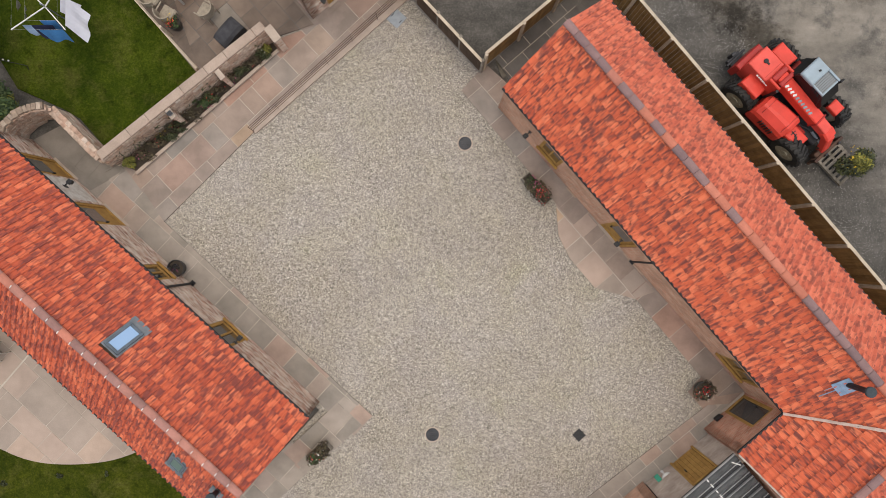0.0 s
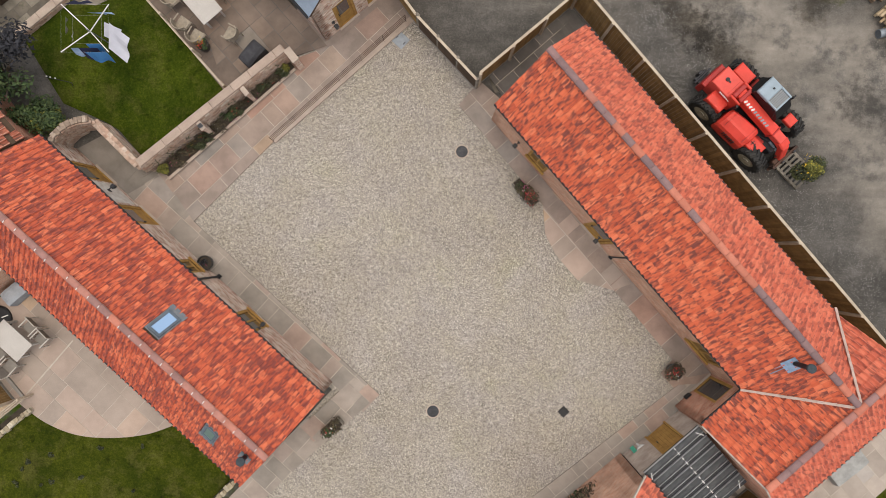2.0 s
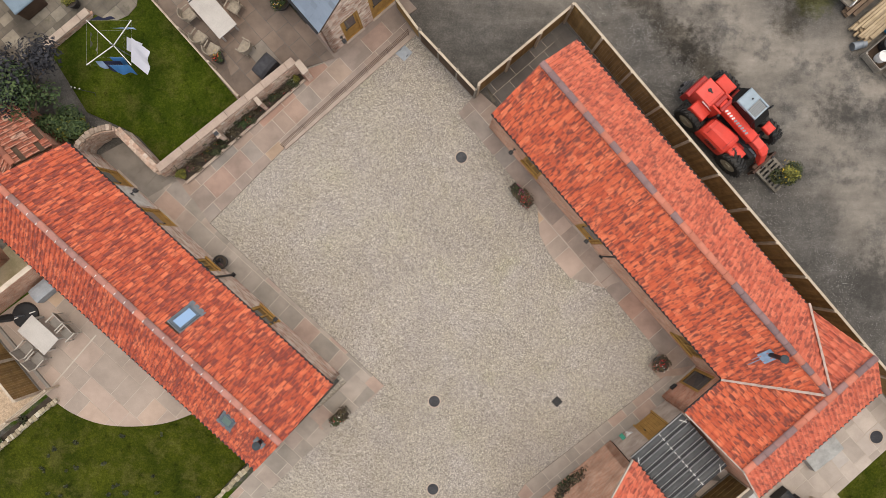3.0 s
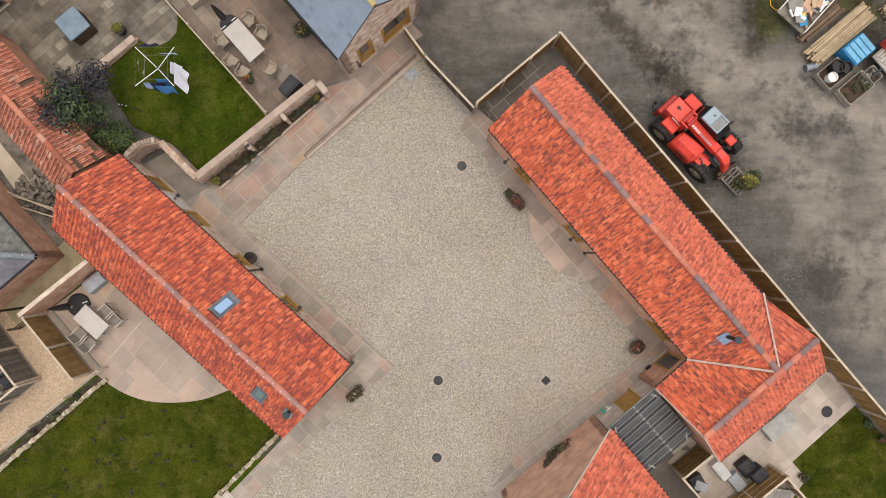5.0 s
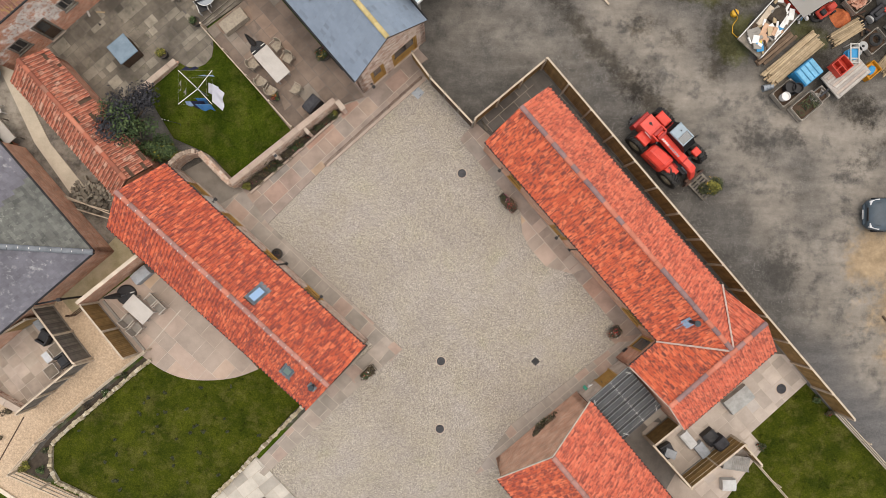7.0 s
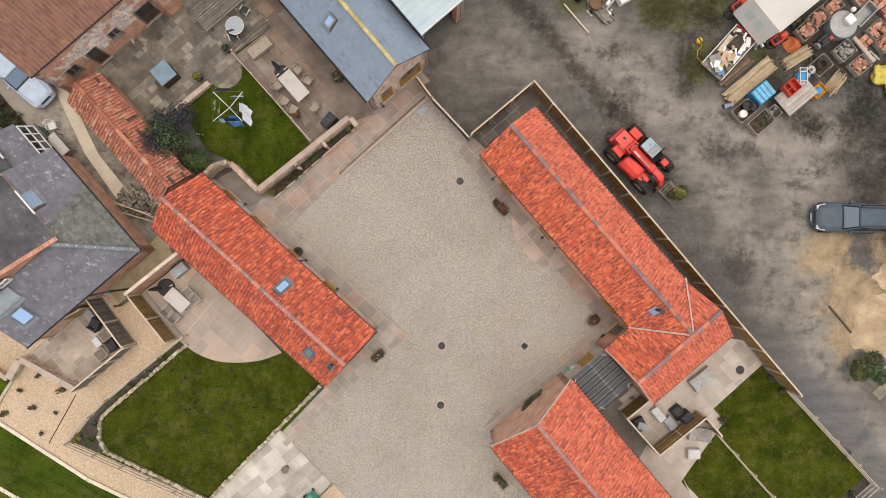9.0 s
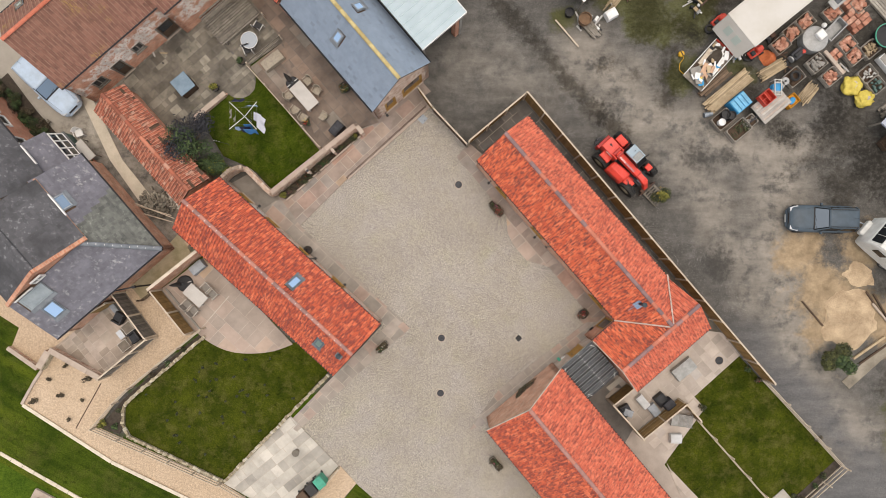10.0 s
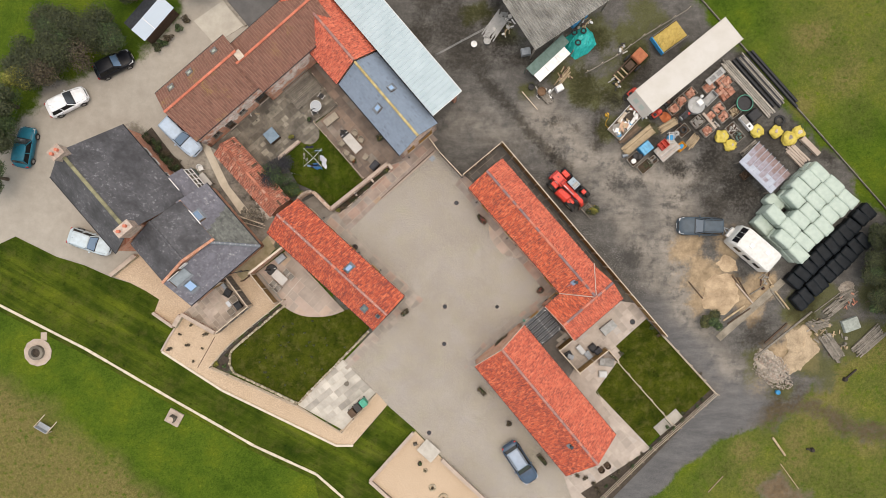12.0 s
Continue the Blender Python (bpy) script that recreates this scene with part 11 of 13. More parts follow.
def container():
    c = thing("store_container", "long cream steel storage container", "container", (0, 0, 0))
    c.location, c.rotation_euler = (23.25, 17.2, -0.05), (0, 0, radians(39.2))
    L, W = 11.2, 2.75
    part("body", boxes((-L / 2 + 0.03, L / 2 - 0.05, -W / 2 + 0.05, W / 2 - 0.05, 0.15, 2.45)), CREAM, c)
    part("roof", boxes((-L / 2, L / 2, -W / 2, W / 2, 2.45, 2.55), bevel=0.02), CREAM, c)
    for s in (-1, 1):
        part("top_rail", boxes((-L / 2, L / 2, s * (W / 2 - 0.04) - 0.035, s * (W / 2 - 0.04) + 0.035, 2.55, 2.6)), CREAM, c)
    b = bmesh.new()
    plate(b, [(-L / 2, -W / 2 + 0.05, 2.5), (-L / 2, W / 2 - 0.05, 2.5), (-L / 2 - 0.55, W / 2 - 0.12, 1.0), (-L / 2 - 0.55, -W / 2 + 0.12, 1.0)], 0.04)
    part("end_slope", b, CREAM, c, "sloping cream end panel")
    for y in (-0.55, 0.25):
        b = bmesh.new()
        plate(b, [(-L / 2 - 0.17, y, 2.1), (-L / 2 - 0.17, y + 0.5, 2.1), (-L / 2 - 0.38, y + 0.5, 1.53), (-L / 2 - 0.38, y, 1.53)], 0.02)
        part("end_window", b, GLASS_PALE, c)
    part("end_door", boxes((-L / 2 + 0.97, -L / 2 + 1.0, -1.2, -0.02, 0.3, 2.4), (-L / 2 + 0.97, -L / 2 + 1.0, 0.02, 1.2, 0.3, 2.4)), WHITE_PAINT, c)
    part("end_grid", boxes(*[(-L / 2 - 0.32, -L / 2 - 0.28, -1.3 + k * 0.2, -1.26 + k * 0.2, 0.05, 1.5) for k in range(8)]), CRATE_WOOD, c)


container()
YZ = -0.05


def trailer_load():
    t = thing("flat_trailer", "flat trailer heaped with rubbish and boards", "trailer", (17.6, 12.0, YZ), SQ + 8)
    part("bed", boxes((-1.6, 1.6, -0.8, 0.8, 0.5, 0.58)), GREY_WOOD, t)
    for s in (-1, 1):
        part("side_board", boxes((-1.6, 1.6, s * 0.8 - 0.02, s * 0.8 + 0.02, 0.58, 0.8)), WHITE_PAINT, t)
        wheel(t, -0.2, s * 0.75, 0.26, 0.16)
    part("tail_board", boxes((1.58, 1.62, -0.78, 0.78, 0.58, 0.8)), RED_PLASTIC, t)
    loads = [(WHITE_PAINT, 16), (RAW_WOOD, 6), (PEACH := surf("peach_board", (0.6, 0.38, 0.25)), 3), (BLUE_PLASTIC, 2), (CONCRETE, 8), (DARK_WOOD, 6), (YELLOW_BAG, 1), (BLACK, 3)]
    b = bmesh.new()
    ball(b, (0.75, 0.05, 0.6), 0.55, 2, (1.2, 1.0, 0.55), 0.2)
    part("spoil", b, SOIL, t)
    for x, y, a, l, w, m in ((-0.5, -0.1, 0.3, 1.0, 0.6, PEACH), (-0.9, 0.35, -0.2, 0.7, 0.4, CONCRETE), (0.3, -0.5, 0.15, 1.4, 0.25, WHITE_PAINT), (-1.25, -0.35, 0.9, 0.5, 0.4, BLUE_PLASTIC), (0.2, 0.55, 0.1, 1.2, 0.3, PALE_WOOD), (1.2, -0.45, 0.6, 0.6, 0.3, WHITE_PAINT)):
        b = bmesh.new()
        box(b, -l / 2, l / 2, -w / 2, w / 2, -0.02, 0.05, 0.01, Matrix.Translation((x, y, 0.78)) @ Euler((0.1, -0.08, a)).to_matrix().to_4x4())
        part("load_board", b, m, t)
    for m, n in loads:
        for i in range(n):
            b = bmesh.new()
            mm = Matrix.Translation((rng.uniform(-1.4, 1.4), rng.uniform(-0.65, 0.65), 0.66 + rng.random() * 0.2)) @ Euler((rng.uniform(-0.2, 0.2), rng.uniform(-0.2, 0.2), rng.uniform(0, 3))).to_matrix().to_4x4()
            a, c = rng.uniform(0.15, 0.55), rng.uniform(0.08, 0.35)
            box(b, -a / 2, a / 2, -c / 2, c / 2, -0.02, 0.02 + rng.random() * 0.06, 0.01, mm)
            part("load_piece", b, m, t)


trailer_load()
timber_stack("stack of dark brown reclaimed boards", (18.25, 11.05, YZ), SQ, 2.3, 0.75, 2, surf("brown_board", (0.22, 0.15, 0.1), rnd=0.4), 0.16)
timber_stack("long stack of pale sawn battens", (19.1, 10.35, YZ), SQ, 3.4, 1.0, 4, RAW_WOOD, 0.1)
timber_stack("bundle of loose pale roofing battens", (22.1, 11.85, YZ), SQ - 8, 1.7, 0.75, 3, RAW_WOOD, 0.06)
timber_stack("loose sticks in a low heap", (24.5, 10.25, YZ), SQ + 12, 1.2, 0.8, 2, RAW_WOOD, 0.05, skew=0.4)


BOARDS = (surf("whitewashed_board", (0.56, 0.53, 0.48), (0.42, 0.39, 0.35), rnd=0.3), surf("pinkish_board", (0.5, 0.42, 0.36), (0.38, 0.31, 0.26)), surf("grey_board", (0.42, 0.39, 0.35), (0.3, 0.275, 0.25)))


def stacked_crates():
    t = thing("blue_crates", "stack of bright blue plastic crates", "crate", (19.7, 9.5, YZ), SQ)
    part("body", boxes((-0.62, 0.62, -0.5, 0.5, 0, 0.8), bevel=0.03), BLUE_PLASTIC, t)
    for i in range(4):
        part("tray", boxes((-0.58 + i * 0.3, -0.32 + i * 0.3, -0.46, 0.46, 0.8, 0.86), bevel=0.02), surf("pale_blue_tray", (0.15, 0.42, 0.62), rough=0.5), t)
    t = thing("red_crate", "red plastic crate with dividers", "crate", (21.4, 9.8, YZ + 0.52), SQ)
    part("box", boxes((-0.45, 0.45, -0.4, -0.36, 0, 0.45), (-0.45, 0.45, 0.36, 0.4, 0, 0.45), (-0.45, -0.41, -0.36, 0.36, 0, 0.45), (0.41, 0.45, -0.36, 0.36, 0, 0.45), (-0.41, 0.41, -0.36, 0.36, 0, 0.06)), RED_PLASTIC, t)
    part("divider", boxes((-0.02, 0.02, -0.36, 0.36, 0.06, 0.42)), RED_PLASTIC, t)
    part("divider", boxes((-0.41, -0.02, -0.02, 0.02, 0.06, 0.42)), RED_PLASTIC, t)
    t = thing("flat_trailer", "small flat bed with white boards", "trailer", (22.1, 9.6, YZ), SQ)
    part("bed", boxes((-1.45, 0.85, -0.75, 0.75, 0.42, 0.52), bevel=0.01), surf("dirty_white_board", (0.42, 0.385, 0.35), (0.3, 0.27, 0.24), scale=2), t)
    for i in range(9):
        y = -0.68 + i * 0.155 + rng.uniform(-0.02, 0.02)
        e = rng.uniform(-0.15, 0.1)
        part("loose_board", boxes((-1.45 + e + 0.2, 0.75 + e, y, y + 0.115, 0.52, 0.55 + rng.uniform(0, 0.03)), bevel=0.006), BOARDS[i % 3], t)
    part("drawbar", boxes((-2.1, -1.45, -0.05, 0.05, 0.4, 0.48)), DARK_METAL, t)
    for s in (-1, 1):
        wheel(t, 0.1, s * 0.68, 0.24, 0.16)
    t = thing("orange_tub", "orange plastic tub holding blue bags", "tub", (23.3, 9.7, YZ), SQ)
    part("body", boxes((-0.45, 0.45, -0.35, -0.3, 0, 0.5), (-0.45, 0.45, 0.3, 0.35, 0, 0.5), (-0.45, -0.4, -0.3, 0.3, 0, 0.5), (0.4, 0.45, -0.3, 0.3, 0, 0.5), (-0.4, 0.4, -0.3, 0.3, 0, 0.3), bevel=0.02), ORANGE_PLASTIC, t)
    b = bmesh.new()
    ball(b, (0, 0, 0.38), 0.26, 2, (1.2, 0.8, 0.45), 0.12)
    part("bag", b, BLUE_PLASTIC, t)


stacked_crates()
def cable_reel():
    """A blue drum in a white ladder-like stand."""
    t = thing("cable_reel", "blue cable reel in a white tubular stand", "cable reel", (22.25, 10.55, YZ), SQ + 50)
    b = bmesh.new()
    turned(b, [(0.3, 0.12), (0.34, 0.14), (0.34, 0.2), (0.18, 0.22), (0.18, 0.5), (0.34, 0.52), (0.34, 0.58), (0.06, 0.6)], 18)
    part("drum", b, BLUE_PLASTIC, t)
    for sy in (-1, 1):
        part("stand_rail", boxes((-0.55, 0.55, sy * 0.22 - 0.03, sy * 0.22 + 0.03, 0.62, 0.68), bevel=0.01), ASBESTOS, t)
        for x in (-0.5, 0.5):
            part("stand_leg", boxes((x - 0.025, x + 0.025, sy * 0.22 - 0.025, sy * 0.22 + 0.025, 0, 0.62)), ASBESTOS, t)
    for x in (-0.5, -0.28, 0.28, 0.5):
        part("rung", boxes((x - 0.025, x + 0.025, -0.19, 0.19, 0.63, 0.67)), ASBESTOS, t)


cable_reel()
crate("dark wooden crate in the open yard", (29.7, 6.9, YZ), DARK_WOOD, (0.85, 0.7, 0.5), mat=DARK_WOOD, n=8)
timber_stack("grey weathered boards behind the tile rack", (30.2, 9.55, YZ), SQ, 1.8, 0.7, 3, GREY_WOOD, 0.14)
crate("grey crate of black tubs and a white lid", (18.7, 8.45, YZ), BLACK, (1.3, 0.95, 0.45), n=5)
tub("black plastic tub full of odds and ends", (18.75, 8.7, YZ + 0.3), 0.3, 0.45, BLACK)
tub("black plastic tub full of odds and ends", (19.15, 8.65, YZ + 0.3), 0.27, 0.42, BLACK)
tub("tub with a pale round lid", (18.5, 8.2, YZ + 0.3), 0.23, 0.4, WHITE_PAINT, WHITE_PAINT)
crate("wire crate of twigs and weeds", (19.75, 7.75, YZ), LEAF_OLIVE, (1.5, 0.95, 0.5), n=40, piece=(0.3, 0.04, 0.03))
crate("grey crate of pale rubble", (20.5, 8.3, YZ), CONCRETE, (0.9, 0.7, 0.4), n=10)
crate("crate holding an old tyre", (23.5, 11.3, YZ), DARK_WOOD, (1.2, 0.95, 0.4), n=4)
tyre((23.5, 11.35, YZ + 0.36), 0.36)
for i, (x, y) in enumerate(((22.55, 13.45), (23.3, 14.25), (24.2, 15.0), (27.0, 13.5), (27.5, 12.7), (25.9, 11.3), (27.85, 16.2), (26.0, 15.6))):
    crate("slatted crate of orange clay tiles", (x, y, YZ), CLAY, (1.1, 0.92, 0.5), n=38, piece=(0.28, 0.17, 0.06))
crate("crate of grey stones and rubble", (24.95, 12.2, YZ), CONCRETE, (1.15, 0.95, 0.5), n=28, piece=(0.2, 0.16, 0.12))
crate("crate of split logs", (28.55, 13.15, YZ), RAW_WOOD, (1.1, 0.95, 0.5), n=34, piece=(0.22, 0.08, 0.08))
crate("crate of green glass bottles", (28.95, 10.75, YZ), surf("bottle_green", (0.08, 0.14, 0.12), rough=0.3), (1.0, 0.95, 0.5), n=20, piece=(0.14, 0.14, 0.16), messy=0.3)
crate("grey crate of pale offcuts", (28.35, 11.5, YZ), ASBESTOS, (1.1, 0.9, 0.5), n=12)


def tile_rows(label, place, rows, cols, turn=SQ):
    t = thing("tile_stack", label, "tiles", place, turn, "tile stacks in the yard")
    for i in range(rows):
        for j in range(cols):
            h = rng.uniform(0.3, 0.5)
            part("tile_block", boxes((i * 0.38, i * 0.38 + 0.34, j * 0.36, j * 0.36 + 0.32, 0.0, h), bevel=0.015), CLAY, t)
    return t


tile_rows("stacked orange clay pantiles in rows", (27.6, 14.2, YZ), 4, 4)
tile_rows("stacked orange clay pantiles by the fence", (27.3, 15.5, YZ), 3, 3)
tile_rows("pale bricks in a small stack", (26.2, 12.3, YZ), 2, 2)
heap("tile_mound", "tumbled heap of bright orange tiles", (21.9, 12.7, YZ), 0.62, 0.6, 0.55, surf("orange_tile", (0.58, 0.17, 0.06), (0.42, 0.11, 0.05), scale=9), 5)


def mixer():
    t = thing("feed_hopper", "round grey steel hopper with a chute", "hopper", (24.7, 13.75, YZ), SQ)
    b = bmesh.new()
    turned(b, [(0.85, 0), (0.85, 0.7), (0.7, 0.75), (0.2, 0.8), (0.05, 0.78)], 26)
    part("drum", b, STEEL_PALE, t)
    part("cover", boxes((0.05, 0.6, -0.3, 0.3, 0.72, 1.05), bevel=0.05), WHITE_PAINT, t)
    b = bmesh.new()
    ball(b, (0.85, 0.35, 0.95), 0.17, 2)
    part("knob", b, WHITE_PAINT, t)
    f = thing("steel_trough", "long grey steel trough", "trough", (26.1, 14.45, YZ), SQ + 5)
    part("side", boxes((-0.8, 0.8, -0.4, -0.34, 0.1, 0.6)), STEEL_PALE, f)
    part("side", boxes((-0.8, 0.8, 0.34, 0.4, 0.1, 0.6)), STEEL_PALE, f)
    part("end", boxes((-0.8, -0.74, -0.34, 0.34, 0.1, 0.6)), STEEL_PALE, f)
    part("end", boxes((0.74, 0.8, -0.34, 0.34, 0.1, 0.6)), STEEL_PALE, f)
    part("floor", boxes((-0.74, 0.74, -0.34, 0.34, 0.1, 0.14)), STEEL_PALE, f)


STEEL_PALE = surf("dull_steel", (0.36, 0.36, 0.35), (0.27, 0.27, 0.26), rough=0.5, metal=0.3)
mixer()


def old_engine():
    t = thing("old_engine", "grimy machine engine with a red cap", "engine", (23.7, 12.85, YZ), SQ)
    part("block", boxes((-0.45, 0.45, -0.3, 0.3, 0.05, 0.5), bevel=0.04), DARK_METAL, t)
    part("rocker_cover", boxes((-0.35, 0.25, -0.12, 0.12, 0.5, 0.62), bevel=0.03), BLACK, t)
    b = bmesh.new()
    rod(b, (0.3, -0.12, 0.5), (0.3, -0.12, 0.6), 0.13, seg=14)
    part("cap", b, RED_PLASTIC, t)
    b = bmesh.new()
    rod(b, (-0.5, 0, 0.3), (-0.6, 0, 0.3), 0.24, seg=16)
    part("flywheel", b, STEEL_PALE, t)


old_engine()


def red_machine(label, place, turn):
    t = thing("garden_machine", label, "mower", place, turn)
    part("deck", boxes((-0.5, 0.5, -0.28, 0.28, 0.12, 0.34), bevel=0.06), RED_PLASTIC, t)
    part("hood", boxes((0.0, 0.5, -0.18, 0.18, 0.34, 0.6), bevel=0.06), RED_PLASTIC, t)
    part("seat", boxes((-0.4, -0.1, -0.16, 0.16, 0.34, 0.5), bevel=0.04), BLACK, t)
    for x in (-0.35, 0.35):
        for s in (-1, 1):
            wheel(t, x, s * 0.32, 0.16, 0.12)
    return t


red_machine("red ride-on mower beside the container", (18.45, 15.1, YZ), SQ)
red_machine("red garden machine by the container", (20.9, 13.0, YZ), SQ - 5)
tyre((17.9, 14.6, YZ), 0.33)
tyre((20.45, 12.75, YZ), 0.33)
tyre((33.25, 12.35, YZ), 0.55, "large black tractor tyre lying flat")


def frames():
    t = thing("window_frames", "leaning stack of old white window frames", "window frame", (26.75, 16.75, YZ), SQ)
    part("board", boxes((-1.2, 0.9, -0.35, 0.35, 0.5, 0.56)), STEEL_PALE, t)
    for x in (-0.5, 0.35):
        part("pane", boxes((x - 0.3, x + 0.3, -0.2, 0.2, 0.562, 0.566)), GLASS, t)
    part("trestle", boxes((-1.1, -1.0, -0.3, 0.3, 0, 0.5), (0.7, 0.8, -0.3, 0.3, 0, 0.5)), GREY_WOOD, t)
    t = thing("concrete_post", "pale concrete post lying on crates", "post", (26.0, 12.25, YZ + 0.5), SQ - 90)
    part("shaft", boxes((-0.95, 0.95, -0.12, 0.12, 0, 0.14), bevel=0.02), COPING, t)
    part("cap", boxes((0.95, 1.03, -0.13, 0.13, -0.01, 0.15)), COPING, t)
    t = thing("white_cabinet", "white enamel cabinet lying on its back", "cabinet", (29.8, 12.05, YZ), SQ - 90)
    part("body", boxes((-0.85, 0.85, -0.26, 0.26, 0, 0.5), bevel=0.02), WHITE_PAINT, t)
    part("door", boxes((-0.8, 0.1, -0.23, 0.23, 0.5, 0.53), bevel=0.01), CONCRETE, t)
    part("ring", boxes((0.3, 0.5, -0.15, 0.05, 0.5, 0.52)), BLACK, t)
    t = thing("black_tank", "black plastic water tank", "tank", (30.5, 12.8, YZ), SQ)
    part("body", boxes((-0.6, 0.6, -0.5, 0.5, 0, 0.7), bevel=0.06), BLACK, t)
    part("lid", boxes((-0.5, 0.5, -0.4, 0.4, 0.7, 0.73), bevel=0.02), BLACK, t)
    t = tub("dark round tank with a green rim", (29.45, 13.95, YZ), 0.75, 0.75, BLACK, BLACK, "water_tank", 26)
    b = bmesh.new()
    ring(b, (0, 0), 0.76, 0.82, 0.72, 0.79, 26)
    part("rim", b, GREEN_PLASTIC, t)
    for x, y, r_ in ((22.5, 10.75, 0.3), (22.85, 11.0, 0.26)):
        s = thing("cable_spool", "empty grey cable spool", "spool", (x, y, YZ), 20)
        b = bmesh.new()
        ring(b, (0, 0), 0.08, r_, 0.0, 0.05, 20)
        part("flange", b, STEEL_PALE, s)
        b = bmesh.new()
        ring(b, (0, 0), 0.08, r_, 0.4, 0.45, 20)
        part("flange", b, STEEL_PALE, s)
        b = bmesh.new()
        ring(b, (0, 0), 0.08, 0.13, 0.05, 0.4, 14)
        part("core", b, STEEL_PALE, s)


frames()
for i, (x, y) in enumerate(((27.4, 10.7), (28.2, 9.85), (30.85, 11.25), (32.75, 11.2), (34.1, 10.5), (35.0, 11.1))):
    bag("yellow bulk bag half full of rubble", (x, y, YZ), (0.62, 0.55, 0.6, 0.6, 0.7, 0.6)[i], 0.6, seed=i * 3 + 1)


def pipes():
    d = Vector((0.665, -0.747, 0))
    for i, (x, y, r_, L, m, lab) in enumerate(((28.9, 18.6, 0.14, 6.6, BLACK, "long black drainage pipe along the fence"), (29.25, 18.8, 0.14, 6.4, BLACK, "long black drainage pipe along the fence"), (29.6, 19.0, 0.12, 6.0, BLACK, "long black drainage pipe along the fence"), (28.55, 18.35, 0.15, 6.2, BLACK, "long black drainage pipe along the fence"), (30.0, 19.2, 0.16, 7.4, BLACK, "long black drainage pipe along the fence"), (30.4, 19.3, 0.15, 6.8, BLACK, "long black drainage pipe along the fence"))):
        b = bmesh.new()
        p = Vector((x, y, YZ + r_))
        rod(b, p, p + d * L, r_, seg=12)
        for k in range(int(L / 0.3)):
            q = p + d * (0.3 * k + 0.1)
            rod(b, q, q + d * 0.05, r_ * 1.08, seg=12)
        solid("drain_pipe", b, m, lab, "pipe", group="pipes along the fence")
    timber_stack("long weathered poles along the fence", (30.0, 15.6, YZ), -48.3, 7.0, 0.95, 2, CRATE_WOOD, 0.15)
    timber_stack("short weathered poles along the fence", (31.4, 16.4, YZ), -48.3, 6.2, 0.8, 2, CRATE_WOOD, 0.15)
    timber_stack("stacked pale concrete panels", (34.85, 8.9, YZ), -45, 2.2, 1.2, 3, COPING, 0.2, name="panel_stack")
    timber_stack("stacked pale concrete panels", (36.2, 9.75, YZ), -45, 2.3, 1.0, 4, COPING, 0.5, name="panel_stack", skew=0.05)


pipes()


def sheet_frame():
    """A low roof frame with rusty and clear corrugated sheets."""
    t = thing("sheeted_frame", "low frame roofed with rusty and milky corrugated sheets", "frame", (31.1, 7.45, YZ), -45)
    L, W = 4.4, 2.7
    rust = surf("rusty_sheet", (0.3, 0.22, 0.21), (0.17, 0.115, 0.105), scale=3)
    milky = surf("milky_sheet", (0.42, 0.45, 0.52), (0.33, 0.36, 0.42), scale=2, rough=0.4)
    mauve = surf("stained_milky_sheet", (0.33, 0.3, 0.34), (0.23, 0.19, 0.2), scale=4, rough=0.5)
    for i in range(8):
        x = -L / 2 + i * L / 8
        for j in range(7):
            y = -W / 2 + j * W / 7
            k = j + rng.uniform(-1.2, 1.2)
            part("sheet", boxes((x + 0.03, x + L / 8, y + 0.008, y + W / 7, 1.4 + 0.012 * (j % 2), 1.43 + 0.012 * (j % 2))), milky if k < 1.6 else mauve if k < 4.4 else rust, t)
        part("batten", boxes((x - 0.015, x + 0.035, -W / 2, W / 2 + 0.1, 1.46, 1.5)), milky, t)
    for x in (-L / 2 + 0.1, L / 2 - 0.1):
        for y in (-W / 2 + 0.1, W / 2 - 0.1):
            part("leg", boxes((x - 0.05, x + 0.05, y - 0.05, y + 0.05, 0, 1.4)), GREY_WOOD, t)
    part("edge_board", boxes((-L / 2, L / 2, -W / 2 - 0.05, -W / 2 - 0.005, 1.36, 1.5)), milky, t)


sheet_frame()


def bale_mesh(L, W, H, mat, seed):
    b = bmesh.new()
    bmesh.ops.create_cube(b, size=1.0)
    bmesh.ops.subdivide_edges(b, edges=list(b.edges), cuts=5, use_grid_fill=True)
    for v in b.verts:
        p = v.co * 2
        q = Vector((p.x, p.y, p.z))
        k = max(abs(p.x), abs(p.y), abs(p.z))
        rr = (abs(p.x) ** 13 + abs(p.y) ** 13 + abs(p.z) ** 13) ** (1 / 13)
        q = p * (k / rr) * (1 + 0.06 * noise.noise(p * 1.7 + Vector((seed * 3.1, 0, 0))) + 0.035 * noise.noise(p * 4.3 + Vector((0, seed * 2.7, 0))))
        v.co = Vector((q.x * L / 2, q.y * W / 2, (q.z + 1) * H / 2))
    for f in b.faces:
        f.smooth = True
    return mesh_of("bale", b, mat)


